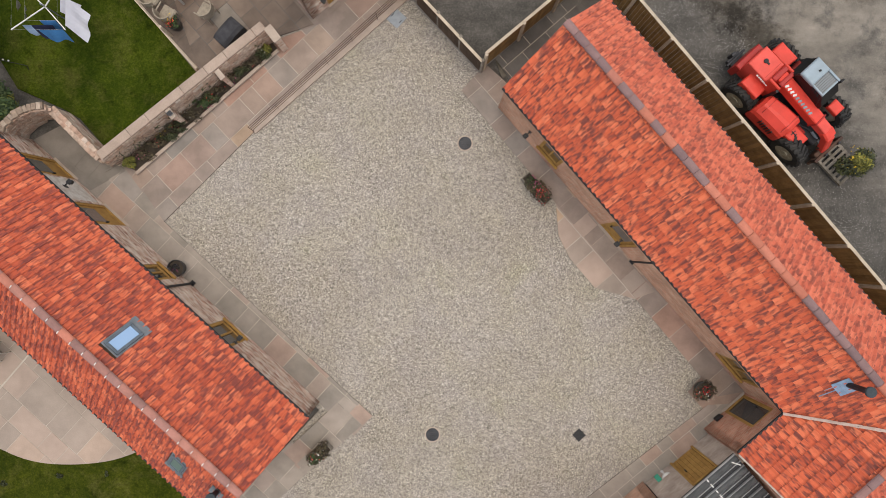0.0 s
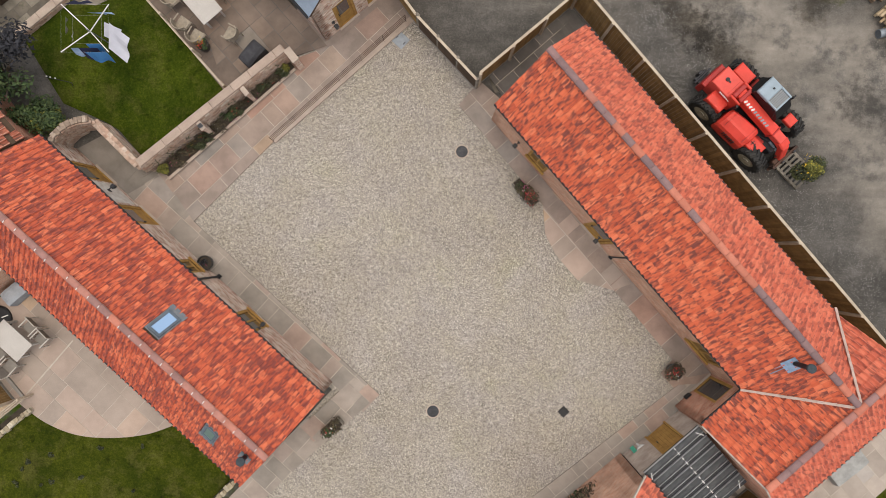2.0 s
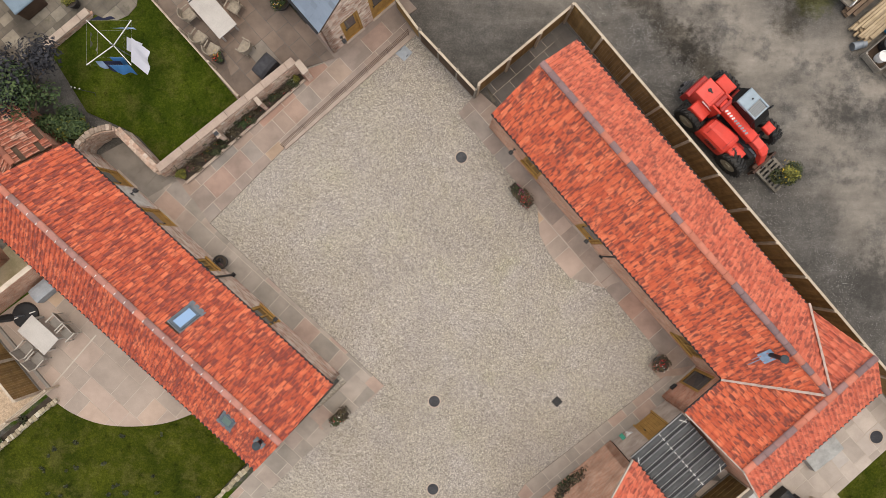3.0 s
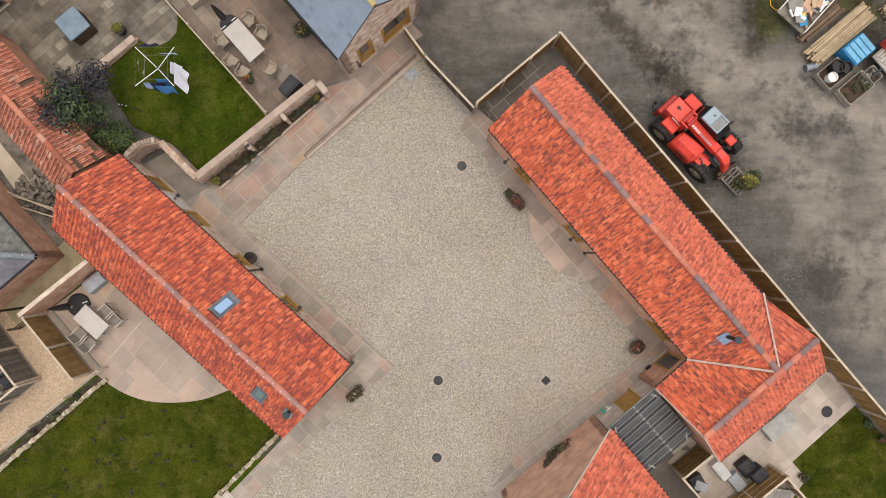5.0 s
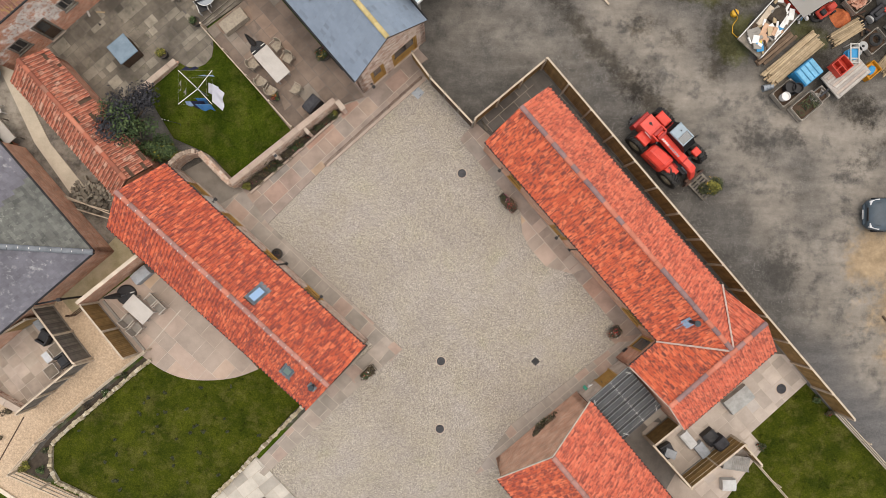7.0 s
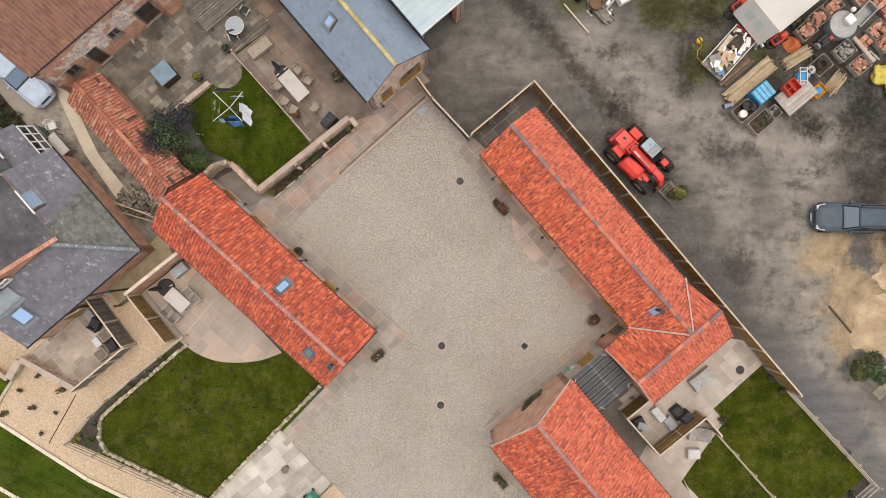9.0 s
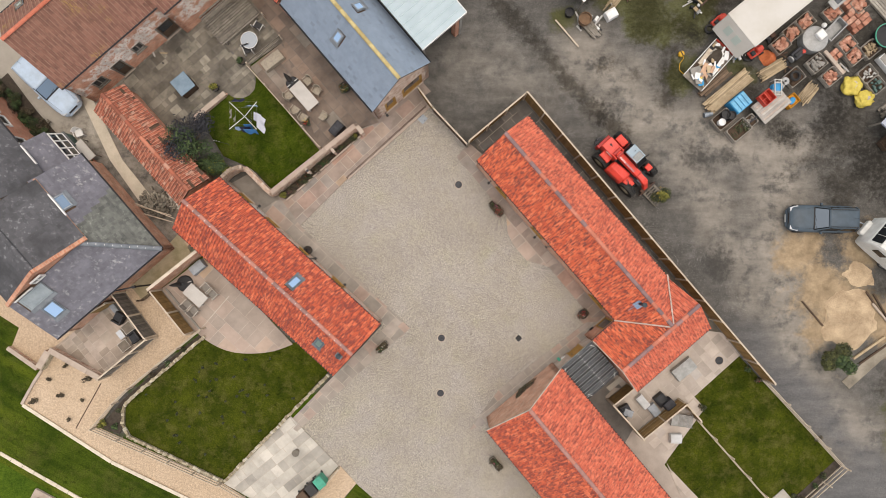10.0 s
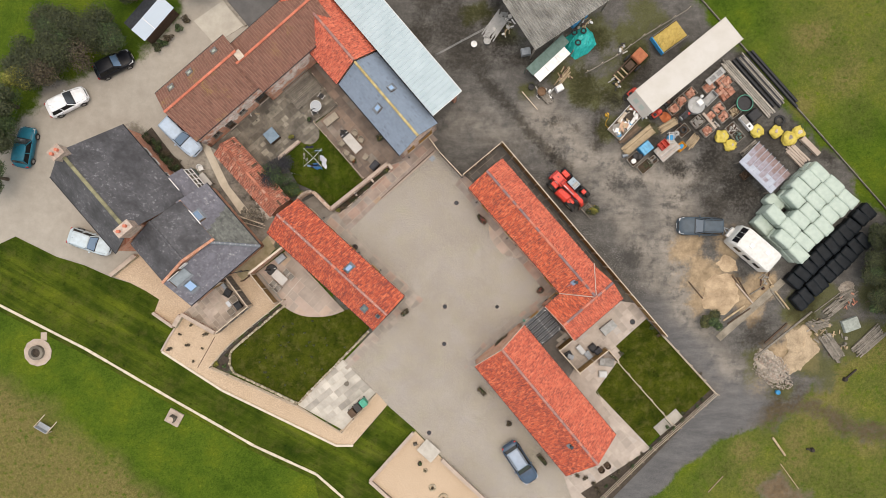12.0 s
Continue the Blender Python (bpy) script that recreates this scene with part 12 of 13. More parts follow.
def bales():
    """Wrapped bales, two high, in rows."""
    white = [bale_mesh(1.86 + 0.04 * (i % 4), 1.14 + 0.03 * (i % 3), 1.2, BALE_WHITE, i) for i in range(8)]
    black = [bale_mesh(1.66, 0.98, 0.95, BALE_BLACK, i) for i in range(3)]
    o, u, v = Vector((34.0, -1.6, YZ)), Vector((0.69, 0.724, 0)), Vector((-0.724, 0.69, 0))
    for z in range(2):
        for i in range(7):
            for j in range(3):
                if z == 1 and (i, j) in ((0, 2), (2, 2)):
                    continue
                p = o + u * (0.55 + i * 1.17) + v * (0.75 + j * 1.9) + UP * (z * 1.17) + v * ((i * 5 % 7) / 7 - 0.45) * (0.5 if z else 0.25) + u * rng.uniform(-0.05, 0.05)
                slumped = z == 0 and (i, j) == (2, 2)
                if slumped:
                    p += v * 0.6
                b = new("wrapped_bale", rng.choice(white))
                b.location, b.rotation_euler = p, (0, 0, radians(136.4) + rng.uniform(-0.06, 0.06))
                tagged(b, "slumped pale wrapped bale low at the stack's edge" if slumped else "pale green-white wrapped square bale in a stack", "bale", "white wrapped bales")
    o = Vector((33.9, -5.2, YZ))
    u = Vector((0.72, 0.694, 0))
    w = Vector((0.694, -0.72, 0))
    for j in range(2):
        for i in range(11 - j):
            p = o + u * (0.4 + i * 0.98 + (1.15 if j == 0 else -0.1)) + w * (-0.75 + j * 1.75) + Vector((rng.uniform(-0.08, 0.08), rng.uniform(-0.08, 0.08), 0))
            b = new("wrapped_bale", rng.choice(black))
            b.location, b.rotation_euler = p, (0, 0, math.atan2(w.y, w.x) + rng.uniform(-0.12, 0.12))
            tagged(b, "black wrapped bale on the ground", "bale", "black wrapped bales")


bales()
heap("sand_mound", "broad heap of yellow builder's sand", (27.35, -5.0, YZ), 2.15, 1.9, 0.6, SAND, 3, 40, "sand heap", 0.35)
heap("sand_mound", "small pale heap of sand", (28.1, -2.0, YZ), 1.1, 0.8, 0.22, SAND, 4, -30, "sand heap", 0.35)
SPOIL = surf("sandy_spoil", (0.5, 0.385, 0.255), (0.3, 0.225, 0.145), scale=1.1, fine=10, spread=0.4, depth=0.03)
heap("spoil_mound", "pale sandy spoil heap", (35.2, -10.6, YZ), 2.5, 1.6, 0.55, SPOIL, 6, 72, "sand heap", 0.5)
heap("rubble_base", "broad pale rubble heap running into the sand", (32.5, -12.5, YZ), 2.0, 1.25, 0.46, surf("rubble_fines", (0.43, 0.37, 0.295), (0.3, 0.25, 0.19), scale=4), 8, -42, "rubble heap", 0.7)


def rubble_stones():
    t = thing("rubble_stones", "broken bricks and stones on the rubble heap", "rubble", (32.5, -12.5, YZ), kind="stuff")
    b = bmesh.new()
    for i in range(1500):
        a, q = rng.uniform(0, 6.28), rng.random() ** 0.62
        edge = 1 + 0.3 * noise.noise(Vector((math.cos(a) * 1.7, math.sin(a) * 1.7, 4.0)))
        x, y = 2.35 * q * edge * math.cos(a), 1.55 * q * edge * math.sin(a)
        s = rng.uniform(0.025, 0.085) * (1.25 - 0.4 * q)
        m = Matrix.Translation((x * 0.743 + y * 0.669, y * 0.743 - x * 0.669, 0.5 * (1 - q) ** 1.2 + 0.02)) @ Euler((rng.random() * 3, rng.random() * 3, rng.random() * 3)).to_matrix().to_4x4()
        box(b, -s, s, -s * 0.6, s * 0.6, -s * 0.45, s * 0.45, m=m)
    tagged(part("stones", b, RUBBLE, t), kind="stuff")


rubble_stones()


def poles():
    rows = [(29.2, -4.1, 2.4, -55, 0.12, DARK_WOOD), (29.6, -4.3, 2.4, -60, 0.11, DARK_WOOD), (29.75, -4.9, 2.6, -50, 0.14, COPING), (28.7, -6.9, 2.6, 35, 0.16, RAW_WOOD), (29.2, -7.2, 2.8, 35, 0.12, DARK_WOOD), (31.0, -4.6, 1.6, 32, 0.12, GREY_WOOD), (24.9, -4.6, 2.2, -50, 0.1, DARK_WOOD), (33.1, -5.5, 2.3, -52, 0.14, GREY_WOOD), (33.5, -5.6, 2.3, -52, 0.16, RAW_WOOD), (33.2, -20.2, 2.2, -55, 0.2, RAW_WOOD), (34.3, -23.2, 3.1, -54, 0.08, RAW_WOOD), (26.9, -24.0, 2.2, 47, 0.08, RAW_WOOD), (33.6, -9.05, 7.4, 39, 0.18, GREY_WOOD), (32.9, -8.9, 3.0, 42, 0.16, DARK_WOOD), (38.6, -5.4, 4.6, 37, 0.09, GREY_WOOD), (31.9, -2.9, 1.8, 35, 0.1, GREY_WOOD)]
    for x, y, L, a, w, m in rows:
        b = bmesh.new()
        d = Vector((math.cos(radians(a)), math.sin(radians(a)), 0)) * L / 2
        p = Vector((x, y, YZ + w / 2))
        beam(b, p - d, p + d, w, w, bevel=w * 0.15)
        solid("timber_baulk", b, m, "loose timber baulk lying on the ground", "timber", group="loose timbers")


poles()
TARRED = surf("dark_hardstanding", (0.13, 0.125, 0.12), (0.085, 0.082, 0.08), scale=0.5, fine=30, rough=0.9)
DRIVE_PAD = surf("worn_concrete_pad", (0.45, 0.415, 0.35), (0.36, 0.33, 0.275), scale=0.8, fine=25, spread=0.15)
layer("concrete_pad", [(-25.3, 22.25), (-22.4, 24.3), (-20.3, 21.8), (-23.2, 19.9)], -0.1, -0.02, DRIVE_PAD, "pale worn concrete pad beside the old barns", "concrete pad")
layer("concrete_kerb", [(-22.5, 24.5), (-22.3, 24.65), (-19.95, 21.85), (-20.2, 21.7)], -0.1, 0.12, GREY_WOOD, "low weathered edging beside the concrete pad", "kerb")
layer("tarred_yard", [(-22.25, 24.6), (-17.0, 31.0), (-11.5, 26.5), (-19.3, 20.9), (-19.95, 21.85)], -0.1, -0.025, TARRED, "dark grey hardstanding behind the old barn", "yard")
EARTHY = surf("earth_stained_concrete", (0.31, 0.27, 0.21), (0.17, 0.145, 0.11), scale=0.9, fine=20, spread=0.3)
layer("concrete_strip", [(26.9, -9.2), (27.4, -9.7), (33.9, -3.9), (33.4, -3.4)], -0.1, -0.02, EARTHY, "pale concrete strip across the yard edge", "concrete strip")
for i, (x, y, a, L, W) in enumerate(((38.7, -6.3, 40, 1.6, 1.0), (38.5, -10.3, -55, 2.4, 1.2), (40.2, -5.0, 30, 1.2, 1.0), (37.6, -7.9, 20, 1.2, 0.9), (42.2, -9.6, 42, 3.2, 1.4), (36.6, -8.2, -40, 0.9, 0.7))):
    timber_stack("tumbled grey timber and offcuts in rough grass", (x, y, YZ), a, L, W, 2, GREY_WOOD, 0.12, skew=0.5)
heap("brick_heap", "small heap of old bricks in the grass", (40.0, -4.4, YZ), 0.9, 0.7, 0.4, RUBBLE, 12, 0, "brick heap", 0.4)
covered("milky plastic sheet over timber", "plastic_sheet", (40.3, -8.0, YZ), 20, 1.6, 1.2, 0.4, surf("milky_plastic", (0.35, 0.38, 0.34)), "sheet")


# ---- sheds at the top of the yard ----
def corrugated_shed():
    t = thing("corrugated_shed", "open shed with a grey corrugated cement roof", "shed", (8.3, 18.25, YZ), 34)
    L, W = 9.0, 7.5
    b = bmesh.new()
    n = 70
    rows = []
    for i in range(n + 1):
        x = L * i / n
        z = 3.5 + 0.075 * math.cos(i * math.pi)
        rows.append([b.verts.new((x, 0, z)), b.verts.new((x, W, z + 0.25))])
    for p, q in zip(rows, rows[1:]):
        b.faces.new((p[0], q[0], q[1], p[1]))
    bmesh.ops.solidify(b, geom=list(b.faces), thickness=0.03)
    part("roof", b, ASBESTOS, t, "weathered grey corrugated cement roof")
    for x in (0.2, 3.0, 6.0, 8.8):
        for y in (0.2, W - 0.2):
            part("post", boxes((x - 0.08, x + 0.08, y - 0.08, y + 0.08, 0, 3.42)), GREY_WOOD, t)
    b = bmesh.new()
    wall_run(b, (L - 0.1, W - 0.1), (0.1, W - 0.1), 3.4, 0.12)
    part("wall", b, GREEN_SHEET, t)


corrugated_shed()


def low_shed():
    t = thing("low_shed", "low lean-to with green and white sheets", "shed", (9.0, 15.6, YZ), 43)
    for i in range(4):
        part("sheet", boxes((i * 1.2, i * 1.2 + 1.19, 0.95, 1.95, 1.9 + 0.01 * i, 1.94 + 0.01 * i)), GREEN_SHEET, t)
    for i in range(3):
        part("sheet", boxes((0.1 + i * 1.35, 1.43 + i * 1.35, 0.05, 0.94, 1.86 + 0.01 * i, 1.9 + 0.01 * i)), WHITE_PAINT, t)
    for x in (0.1, 2.3, 4.6):
        for y in (0.1, 1.85):
            part("post", boxes((x - 0.05, x + 0.05, y - 0.05, y + 0.05, 0, 1.86)), GREY_WOOD, t)
    part("back_wall", boxes((0, 4.7, 1.9, 1.95, 0, 1.85)), GREEN_SHEET, t)


low_shed()


def tarp_edge(u, v):
    a = math.atan2(v - 0.5, u - 0.5)
    corner = max(abs(u - 0.5), abs(v - 0.5)) / max(1e-6, math.hypot(u - 0.5, v - 0.5))
    return (0.45 + 0.55 * corner) * 1.12 * (1 + 0.12 * noise.noise(Vector((math.cos(a) * 1.8, math.sin(a) * 1.8, 5))))


def tarp_heap():
    t = thing("tarped_heap", "heap under a turquoise tarpaulin held by tyres", "tarpaulin", (13.3, 20.1, YZ), 35)
    b = bmesh.new()
    n = 14
    g = [[b.verts.new(((i / n - 0.5) * 2.8 * tarp_edge(i / n, j / n), (j / n - 0.5) * 2.3 * tarp_edge(i / n, j / n), max(0.02, 1.25 * (1 - (abs(i / n - 0.5) * 2) ** 2.6) * (1 - (abs(j / n - 0.5) * 2) ** 2.6)) + 0.16 * noise.noise(Vector((i * 0.8, j * 0.8, 2))) + 0.06 * noise.noise(Vector((i * 2.1, j * 2.1, 9))))) for j in range(n + 1)] for i in range(n + 1)]
    for i in range(n):
        for j in range(n):
            b.faces.new((g[i][j], g[i + 1][j], g[i + 1][j + 1], g[i][j + 1]))
    part("tarpaulin", b, TEAL_TARP, t)
    for x, y in ((12.85, 19.75), (13.4, 20.9), (12.5, 20.75)):
        tyre((x, y, YZ + 1.12), 0.3, "black tyre weighing down the tarpaulin")
    covered("blue tarpaulin bundle by the shed", "blue_tarpaulin", (13.1, 22.3, YZ), 40, 1.8, 0.6, 0.6, BLUE_PLASTIC, "tarpaulin")


tarp_heap()


def tipper():
    t = thing("tipping_trailer", "blue tipping trailer heaped with straw", "trailer", (21.85, 20.35, YZ), 36)
    part("tail_board", boxes((-1.55, -1.45, -1.0, 1.0, 0.7, 1.35), bevel=0.02), BLUE_PLASTIC, t)
    for s in (-1, 1):
        part("side_board", boxes((-1.45, 1.6, s * 1.0 - 0.03, s * 1.0 + 0.03, 0.7, 1.25)), GREY_WOOD, t)
        wheel(t, -0.3, s * 0.9, 0.36, 0.22)
    part("bed", boxes((-1.5, 1.6, -1.0, 1.0, 0.6, 0.7)), DARK_METAL, t)
    b = bmesh.new()
    n = 12
    g = [[b.verts.new((-1.35 + 2.85 * i / n, -0.9 + 1.8 * j / n, 1.1 + 0.3 * (1 - (abs(i / n - 0.5) * 2) ** 3) * (1 - (abs(j / n - 0.5) * 2) ** 3) + 0.14 * noise.noise(Vector((i * 0.9, j * 0.9, 5))))) for j in range(n + 1)] for i in range(n + 1)]
    for i in range(n):
        for j in range(n):
            b.faces.new((g[i][j], g[i + 1][j], g[i + 1][j + 1], g[i][j + 1]))
    part("straw", b, STRAW, t)
    t = thing("farm_implement", "rusty farm implement with an orange hopper", "implement", (18.3, 17.85, YZ), 45)
    part("hopper", boxes((0.35, 1.55, -0.6, 0.6, 0.6, 1.2), bevel=0.08), surf("rust_orange", (0.42, 0.15, 0.07), (0.3, 0.1, 0.05)), t)
    for s in (-1, 1):
        part("frame_bar", boxes((-2.2, 0.35, s * 0.5 - 0.05, s * 0.5 + 0.05, 0.6, 0.7)), RUST, t)
        wheel(t, 0.2, s * 0.75, 0.4, 0.2)
    for x in (-2.1, -1.6, -1.1):
        part("cross_bar", boxes((x, x + 0.1, -0.45, 0.45, 0.6, 0.72)), RAW_WOOD, t)
    part("gear_box", boxes((-0.8, 0.1, -0.35, 0.35, 0.6, 0.95), bevel=0.03), DARK_WOOD, t)


tipper()
rail_fence("hurdle_rail", "line of leaning grey hurdles across the yard", [(13.9, 17.1), (16.8, 18.7), (19.5, 20.7), (24.0, 23.4)], 0.85, 1.6, 2, GREY_WOOD, PALE_WOOD, 0.05, 0.05, 0.08)
rail_fence("hurdle_rail", "grey metal hurdles beside the sheet roof", [(-1.1, 18.8), (3.9, 21.5)], 0.8, 2.4, 2, STEEL_PALE, STEEL_PALE, 0.03, 0.04, 0.05)
for i, (x, y, m, r_, h) in enumerate(((9.4, 15.1, surf("brown_barrel", (0.2, 0.12, 0.07)), 0.42, 0.7), (8.4, 15.6, BLACK, 0.3, 0.5), (4.0, 20.2, STEEL_PALE, 0.35, 0.4), (2.7, 19.9, WHITE_PAINT, 0.3, 0.3))):
    tub("old drum standing in the yard", (x, y, YZ), r_, h, m, m, "old_drum")
covered("white appliance with a blue lid", "old_appliance", (11.2, 15.5, YZ), 30, 0.75, 0.6, 0.6, WHITE_PAINT, "appliance")
covered("pale covered box beside the shed", "covered_box", (7.85, 19.1, YZ), 10, 0.9, 0.7, 0.7, COVER_GREY, "box")
timber_stack("tangled scrap wood and pipes", (9.9, 14.6, YZ), -50, 1.3, 0.7, 2, GREY_WOOD, 0.07, skew=0.5)
timber_stack("tangled scrap wood beside the low shed", (11.6, 16.6, YZ), 50, 1.5, 0.6, 2, RAW_WOOD, 0.07, skew=0.5)
timber_stack("scrap metal and boards by the corrugated shed", (4.9, 21.8, YZ), 55, 2.4, 1.4, 2, STEEL_PALE, 0.1, skew=0.6)
timber_stack("single pale pole on the ground", (8.2, 14.4, YZ), -50, 2.4, 0.12, 1, PALE_WOOD, 0.1)


def garden_shed():
    t = thing("garden_shed", "timber shed with a glazed pale roof slope", "shed", (-28.9, 22.1, YZ), -41)
    part("wall", boxes((-1.1, 1.1, -2.0, 2.0, 0, 1.9)), DARK_WOOD, t)
    b = bmesh.new()
    plate(b, [(0.0, -2.15, 2.55), (1.35, -2.15, 1.95), (1.35, 2.15, 1.95), (0.0, 2.15, 2.55)], 0.06)
    part("roof_slope", b, GLASS_HAZE, t, "pale glazed roof slope")
    b = bmesh.new()
    plate(b, [(0.0, -2.15, 2.55), (-1.35, -2.15, 1.95), (-1.35, 2.15, 1.95), (0.0, 2.15, 2.55)], 0.06)
    part("roof_slope", b, DARK_METAL, t, "dark felt roof slope")
    for y in (-0.6,):
        b = bmesh.new()
        beam(b, (0.0, y, 2.57), (1.35, y, 1.97), 0.04, 0.02)
        part("glazing_bar", b, WHITE_PAINT, t)


garden_shed()
SLATE_LID = surf("grey_lid", (0.16, 0.165, 0.165), (0.1, 0.105, 0.11), scale=2)
store = thing("oil_store", "flat-topped grey-green oil store beside the farmhouse", "store", (-25.1, 6.75, YZ), -49)
part("body", boxes((-0.55, 0.55, -0.42, 0.42, 0, 1.0), bevel=0.03), GREEN_SHEET, store)
part("lid", boxes((-0.6, 0.6, -0.47, 0.47, 1.0, 1.06), bevel=0.02), SLATE_LID, store)
garden_chair("white plastic chair by the house corner", (-24.45, 7.5, YZ), 200, WHITE_PAINT, "")
heap("stone_mound", "pile of stones and prunings between the walls", (-18.3, 3.3, YZ), 1.1, 0.7, 0.35, RUBBLE, 17, -45, "stone pile", 0.5)
CREAM_PATH = surf("cream_concrete", (0.58, 0.51, 0.4), (0.47, 0.41, 0.32), scale=1.2, fine=30, spread=0.2)
layer("cream_path", [(-24.65, 10.1), (-23.85, 10.05), (-21.75, 5.75), (-19.4, 2.8), (-20.25, 2.45), (-22.6, 5.75)], -0.1, -0.01, CREAM_PATH, "pale concrete path beside the shed", "path")


def scrap(label, place, r, seed, mats, n=16, long=0.9):
    """A tangle of odd boards, tins, pipes and boxes, piece by piece."""
    t = thing("scrap_pile", label, "scrap", (*place, YZ), 0, "scrap round the yard")
    q = random.Random(seed)
    for i in range(n):
        a, d = q.uniform(0, math.tau), r * math.sqrt(q.random())
        m = Matrix.Translation((d * math.cos(a), d * math.sin(a), 0.06 + 0.25 * q.random() * (1 - d / (r + 0.1)))) @ Euler((q.uniform(-0.2, 0.2), q.uniform(-0.2, 0.2), q.uniform(0, 3.1))).to_matrix().to_4x4()
        b = bmesh.new()
        kind = q.random()
        if kind < 0.5:
            l = q.uniform(0.4, 1.0) * long
            box(b, -l / 2, l / 2, -0.04 - 0.05 * q.random(), 0.05, -0.02, 0.02, 0.004, m)
        elif kind < 0.75:
            w, h = q.uniform(0.15, 0.4), q.uniform(0.15, 0.35)
            box(b, -w / 2, w / 2, -h / 2, h / 2, -0.05, q.uniform(0.05, 0.25), 0.015, m)
        else:
            l = q.uniform(0.3, 0.8) * long
            rod(b, m @ Vector((-l / 2, 0, 0)), m @ Vector((l / 2, 0, 0.02)), q.uniform(0.02, 0.06), seg=8)
        part("scrap_piece", b, q.choice(mats), t)
    return t


METALS = (STEEL_PALE, ASBESTOS, WHITE_PAINT, BLACK, RAW_WOOD)
WOODS = (RAW_WOOD, GREY_WOOD, CRATE_WOOD, RUST)
for i, (x, y, r, mats, n, lab) in enumerate((
        (11.7, 16.9, 0.8, WOODS, 16, "tangle of broken boards beside the low shed"), (9.7, 14.9, 0.9, METALS, 18, "scrap metal and tins beside the low shed"),
        (5.5, 21.9, 1.2, METALS, 22, "scrap metal against the corrugated shed"), (19.4, 13.6, 0.75, METALS, 20, "heap of grey scrap at the container's end"),
        (19.8, 12.8, 0.5, (WHITE_PAINT, BLUE_PLASTIC, STEEL_PALE), 10, "white and blue plastic scrap by the container"), (37.2, -8.6, 1.1, WOODS, 20, "grey offcuts in the rough grass"),
        (38.8, -9.8, 1.2, WOODS, 22, "broken fencing thrown in the rough grass"), (37.0, -7.9, 0.7, WOODS + (STONE_PALE,), 14, "bricks and offcuts by the spoil heap"),
        (31.9, -3.8, 0.7, WOODS, 12, "dark offcuts behind the caravan"), (40.0, -5.5, 1.0, (CLAY, STONE_PALE, GREY_WOOD), 22, "broken bricks and boards in the grass"),
        (22.0, 14.0, 0.35, (BLACK, RUST), 7, "dark scrap between the crates"), (23.0, 12.4, 0.55, (DARK_WOOD, BLACK, RUST), 12, "dark machine scrap between the crates"),
        (26.6, 11.9, 0.5, (COPING, STEEL_PALE, CRATE_WOOD), 9, "pale offcuts between the crates"), (13.6, 21.9, 0.9, WOODS + (WHITE_PAINT,), 16, "broken sticks beside the tarpaulin"),
        (17.6, 19.6, 0.5, METALS, 7, "grey brackets leaning on the hurdles"), (16.75, 16.1, 0.6, METALS, 11, "small scrap behind the rusty trailer"),
        (-23.9, 5.3, 0.55, (CLAY, GREY_WOOD, STONE_PALE, RUST), 16, "pots and odds against the house wall"), (-18.6, 3.2, 0.9, WOODS, 14, "prunings and sticks between the walls"),
        (-19.6, 13.2, 0.9, METALS, 7, "oddments in the old yard"))):
    scrap(lab, (x, y), r, 300 + i, mats, n)

tub("small blue plastic tub by the rubble heap", (33.0, -14.75, YZ), 0.22, 0.35, BLUE_PLASTIC, BLUE_PLASTIC, "plastic_tub")


def hose_reel():
    """A yellow-cased reel with its hose trailing over the ground."""
    t = thing("hose_reel", "yellow hose reel with a loose hose in the weeds", "hose reel", (15.98, 12.9, YZ), 30)
    bm = bmesh.new()
    turned(bm, [(0.17, 0.0), (0.2, 0.03), (0.2, 0.22), (0.16, 0.26), (0.04, 0.27)], 16)
    part("drum", bm, YELLOW_CASE, t)
    part("handle", boxes((-0.03, 0.03, -0.2, 0.2, 0.27, 0.31), bevel=0.01), BLACK, t)
    bm = bmesh.new()
    pts = [(0.18, -0.05, 0.03), (0.0, -0.35, 0.03), (-0.35, -0.5, 0.03), (-0.6, -0.85, 0.03), (-0.5, -1.2, 0.03), (-0.2, -1.3, 0.03)]
    for p, q in zip(pts, pts[1:]):
        rod(bm, p, q, 0.022, seg=6)
    part("hose", bm, YELLOW_CASE, t)


YELLOW_CASE = surf("yellow_plastic_case", (0.62, 0.36, 0.03), (0.5, 0.27, 0.02), rough=0.5)
hose_reel()


def fallen_drum(label, place, turn, r, L, mat):
    """An open metal drum on its side."""
    t = thing("metal_drum", label, "drum", place, turn)
    bm = bmesh.new()
    for a, b in ((0, L * 0.32), (L * 0.34, L * 0.66), (L * 0.68, L)):
        rod(bm, (a, 0, r), (b, 0, r), r, seg=18)
    part("drum_wall", bm, mat, t)
    for x in (0.0, L * 0.33, L * 0.67, L - 0.02):
        bm = bmesh.new()
        rod(bm, (x, 0, r), (x + 0.025, 0, r), r * 1.06, seg=18)
        part("hoop", bm, mat, t)
    return t


fallen_drum("small grey drum lying at the timber stack's end", (17.5, 8.75, YZ), 14, 0.17, 0.55, STEEL)


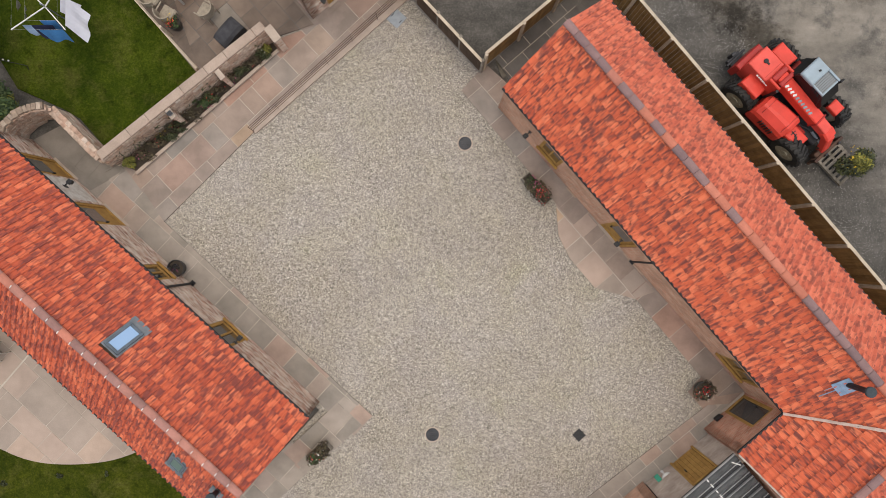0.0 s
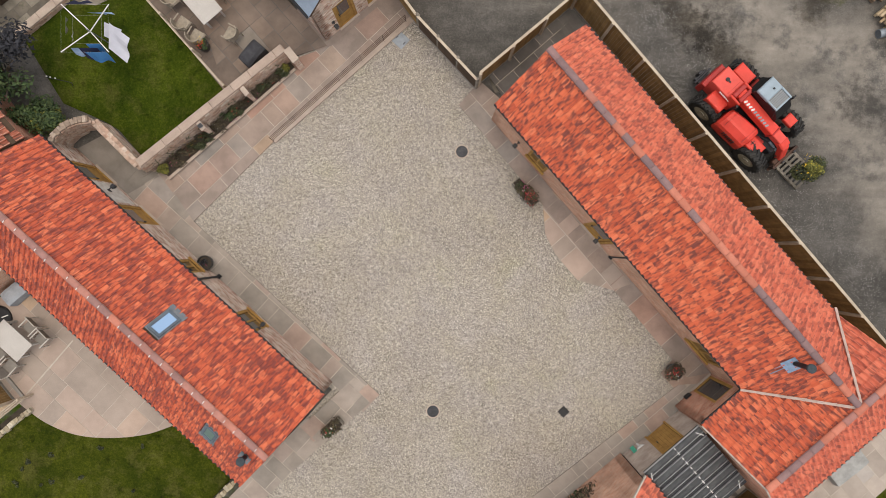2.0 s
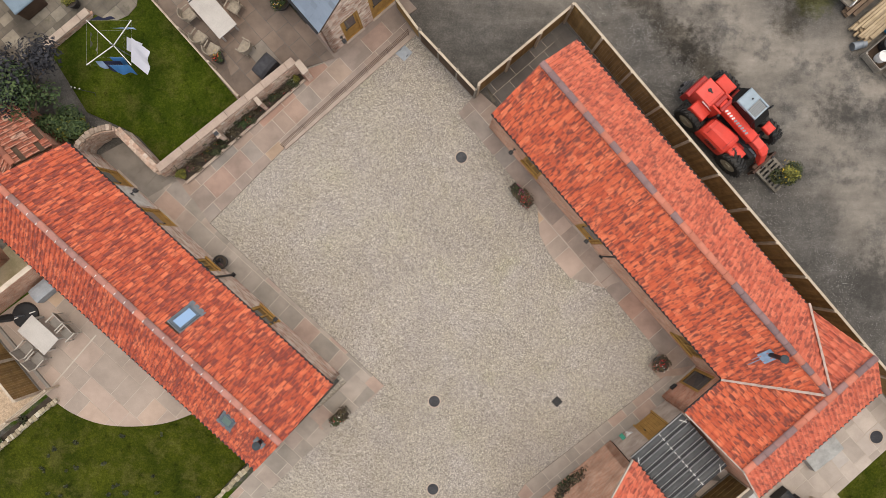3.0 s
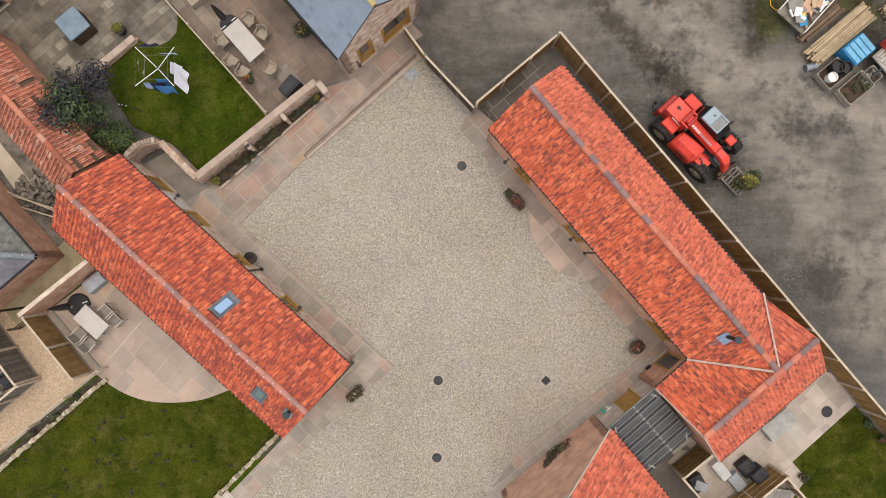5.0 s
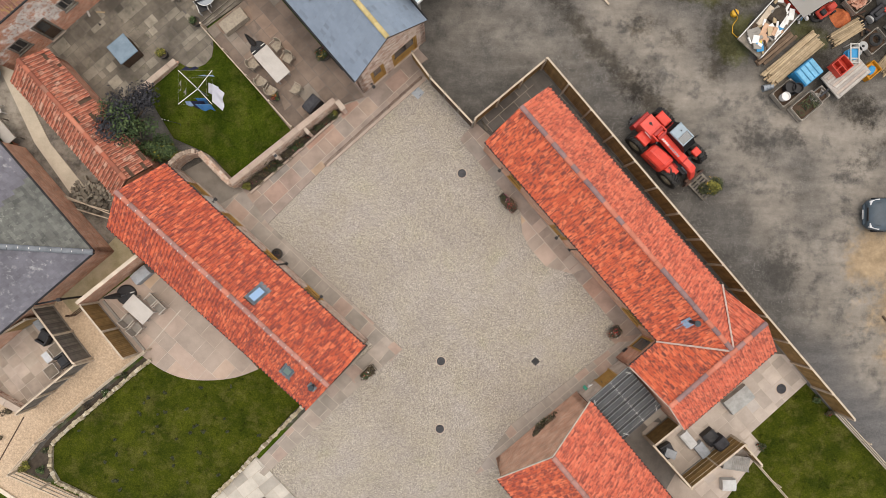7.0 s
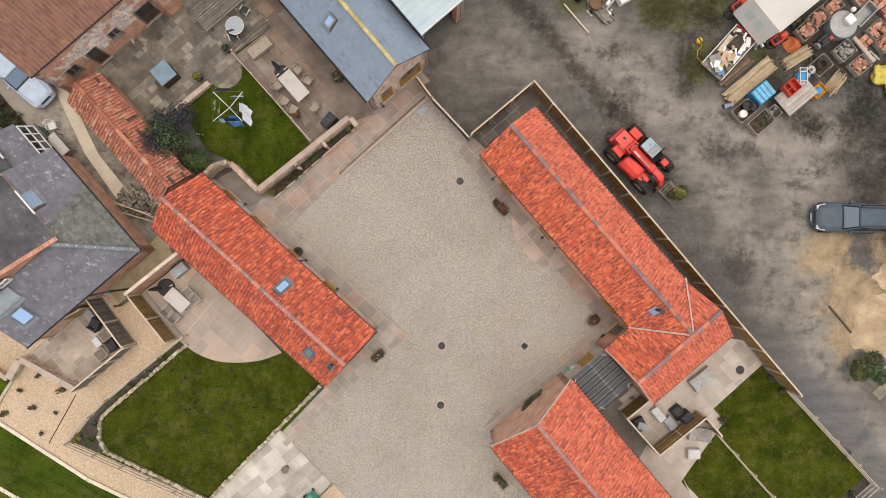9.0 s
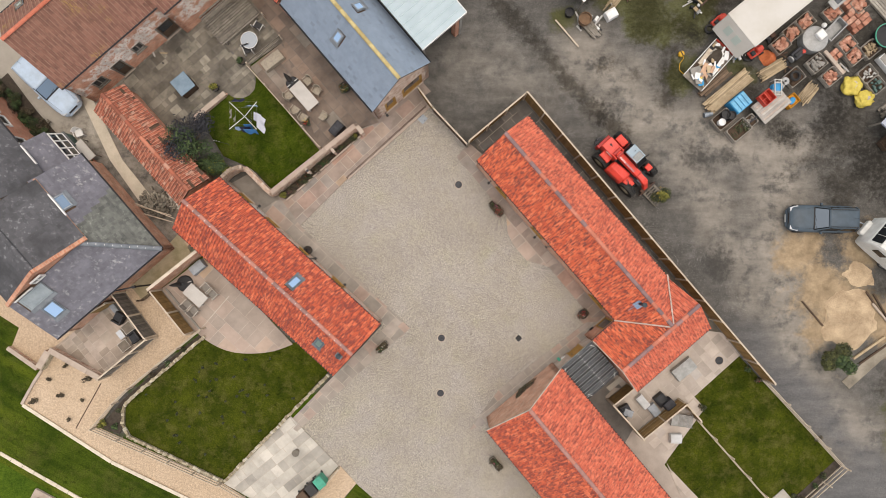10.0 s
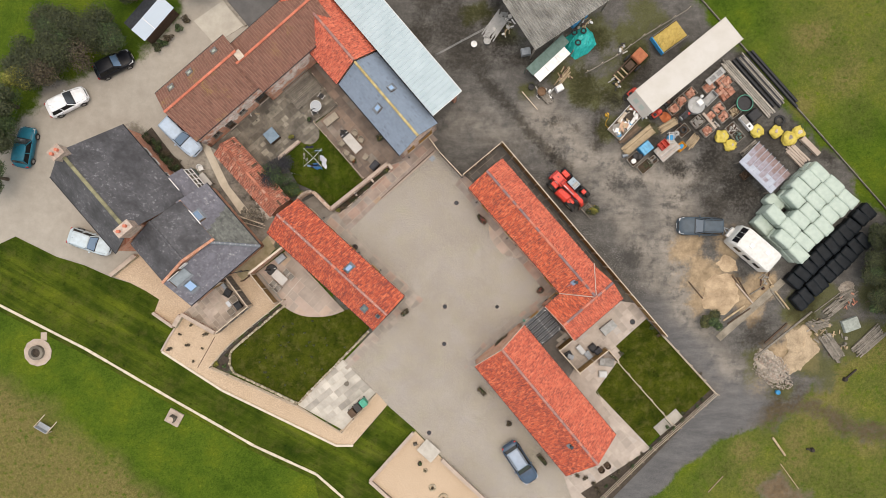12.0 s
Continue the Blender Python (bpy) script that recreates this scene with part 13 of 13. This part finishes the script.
def tree_stump(label, place, turn, r, L):
    """A rotten log end with a torn stub."""
    t = thing("tree_stump", label, "stump", place, turn)
    bm = bmesh.new()
    turned(bm, [(r * 1.25, -0.05), (r, 0.12), (r * 0.9, 0.3), (r * 0.55, 0.33)], 11)
    for v in bm.verts:
        v.co.x *= 1 + 0.25 * noise.noise(v.co * 5)
        v.co.y *= 1 + 0.25 * noise.noise(v.co * 5 + Vector((9, 0, 0)))
    part("stump_base", bm, CHARRED, t)
    bm = bmesh.new()
    rod(bm, (0, 0, r * 0.5), (L, 0.1, r * 0.6), r * 0.6, r * 0.4, seg=9)
    part("torn_limb", bm, CHARRED, t)
    return t


CHARRED = surf("dark_rotten_wood", (0.045, 0.036, 0.028), (0.025, 0.02, 0.016), scale=5, fine=30)
tree_stump("dark rotten stump in the rough grass", (36.55, -20.55, YZ), 160, 0.2, 0.6)
tree_stump("dark torn log at the edge of the field", (39.8, -13.5, YZ), 38, 0.2, 1.5)

# potting bench, pots and a brick step behind the farmhouse
bench = thing("potting_bench", "pale weathered potting bench with trays", "bench", (-23.85, 6.3, YZ), -49)
part("benchtop", boxes((-0.75, 0.75, -0.36, 0.36, 0.74, 0.79), bevel=0.01), PALE_TOP, bench)
part("back_rail", boxes((-0.75, 0.75, 0.33, 0.37, 0.79, 0.95)), GREY_WOOD, bench)
for x in (-0.68, 0.68):
    for y in (-0.3, 0.3):
        part("leg", boxes((x - 0.03, x + 0.03, y - 0.03, y + 0.03, 0, 0.74)), GREY_WOOD, bench)
for x, y, z, b, k in ((-24.15, 5.95, 0.0, [(RED_BLOOM, 70)], 91), (-24.4, 6.25, 0.0, [(WHITE_BLOOM, 30)], 92), (-23.65, 5.6, 0.0, [(RED_BLOOM, 20)], 93), (-22.4, 4.0, 0.0, [(YELLOW_BLOOM, 60)], 94)):
    round_pot("small clay pot of flowers behind the farmhouse", (x, y, YZ + z), b, k, r=0.17, n=150, pot=TERRACOTTA)
solid("brick_step", boxes((-0.55, 0.55, -0.22, 0.22, -0.05, 0.28), bevel=0.015), BRICK, "low brick step behind the farmhouse", "step", (-23.45, 5.05, YZ), -40)

# planting between the lane rail and the lawns
for i in range(15):
    u = (i + 0.5) / 15
    x, y = 25.9 - 11.0 * u + rng.uniform(-0.25, 0.25), -15.2 - 9.95 * u + rng.uniform(-0.2, 0.2)
    r_ = rng.uniform(0.16, 0.34)
    shrub("bed_shrub", "small shrub in the bed beside the lane rail", (x, y, 0.0), (r_, r_, r_ * 0.9), (LEAF_OLIVE, LEAF, LEAF_BROWN)[i % 3], 160, 0.06, 500 + i)
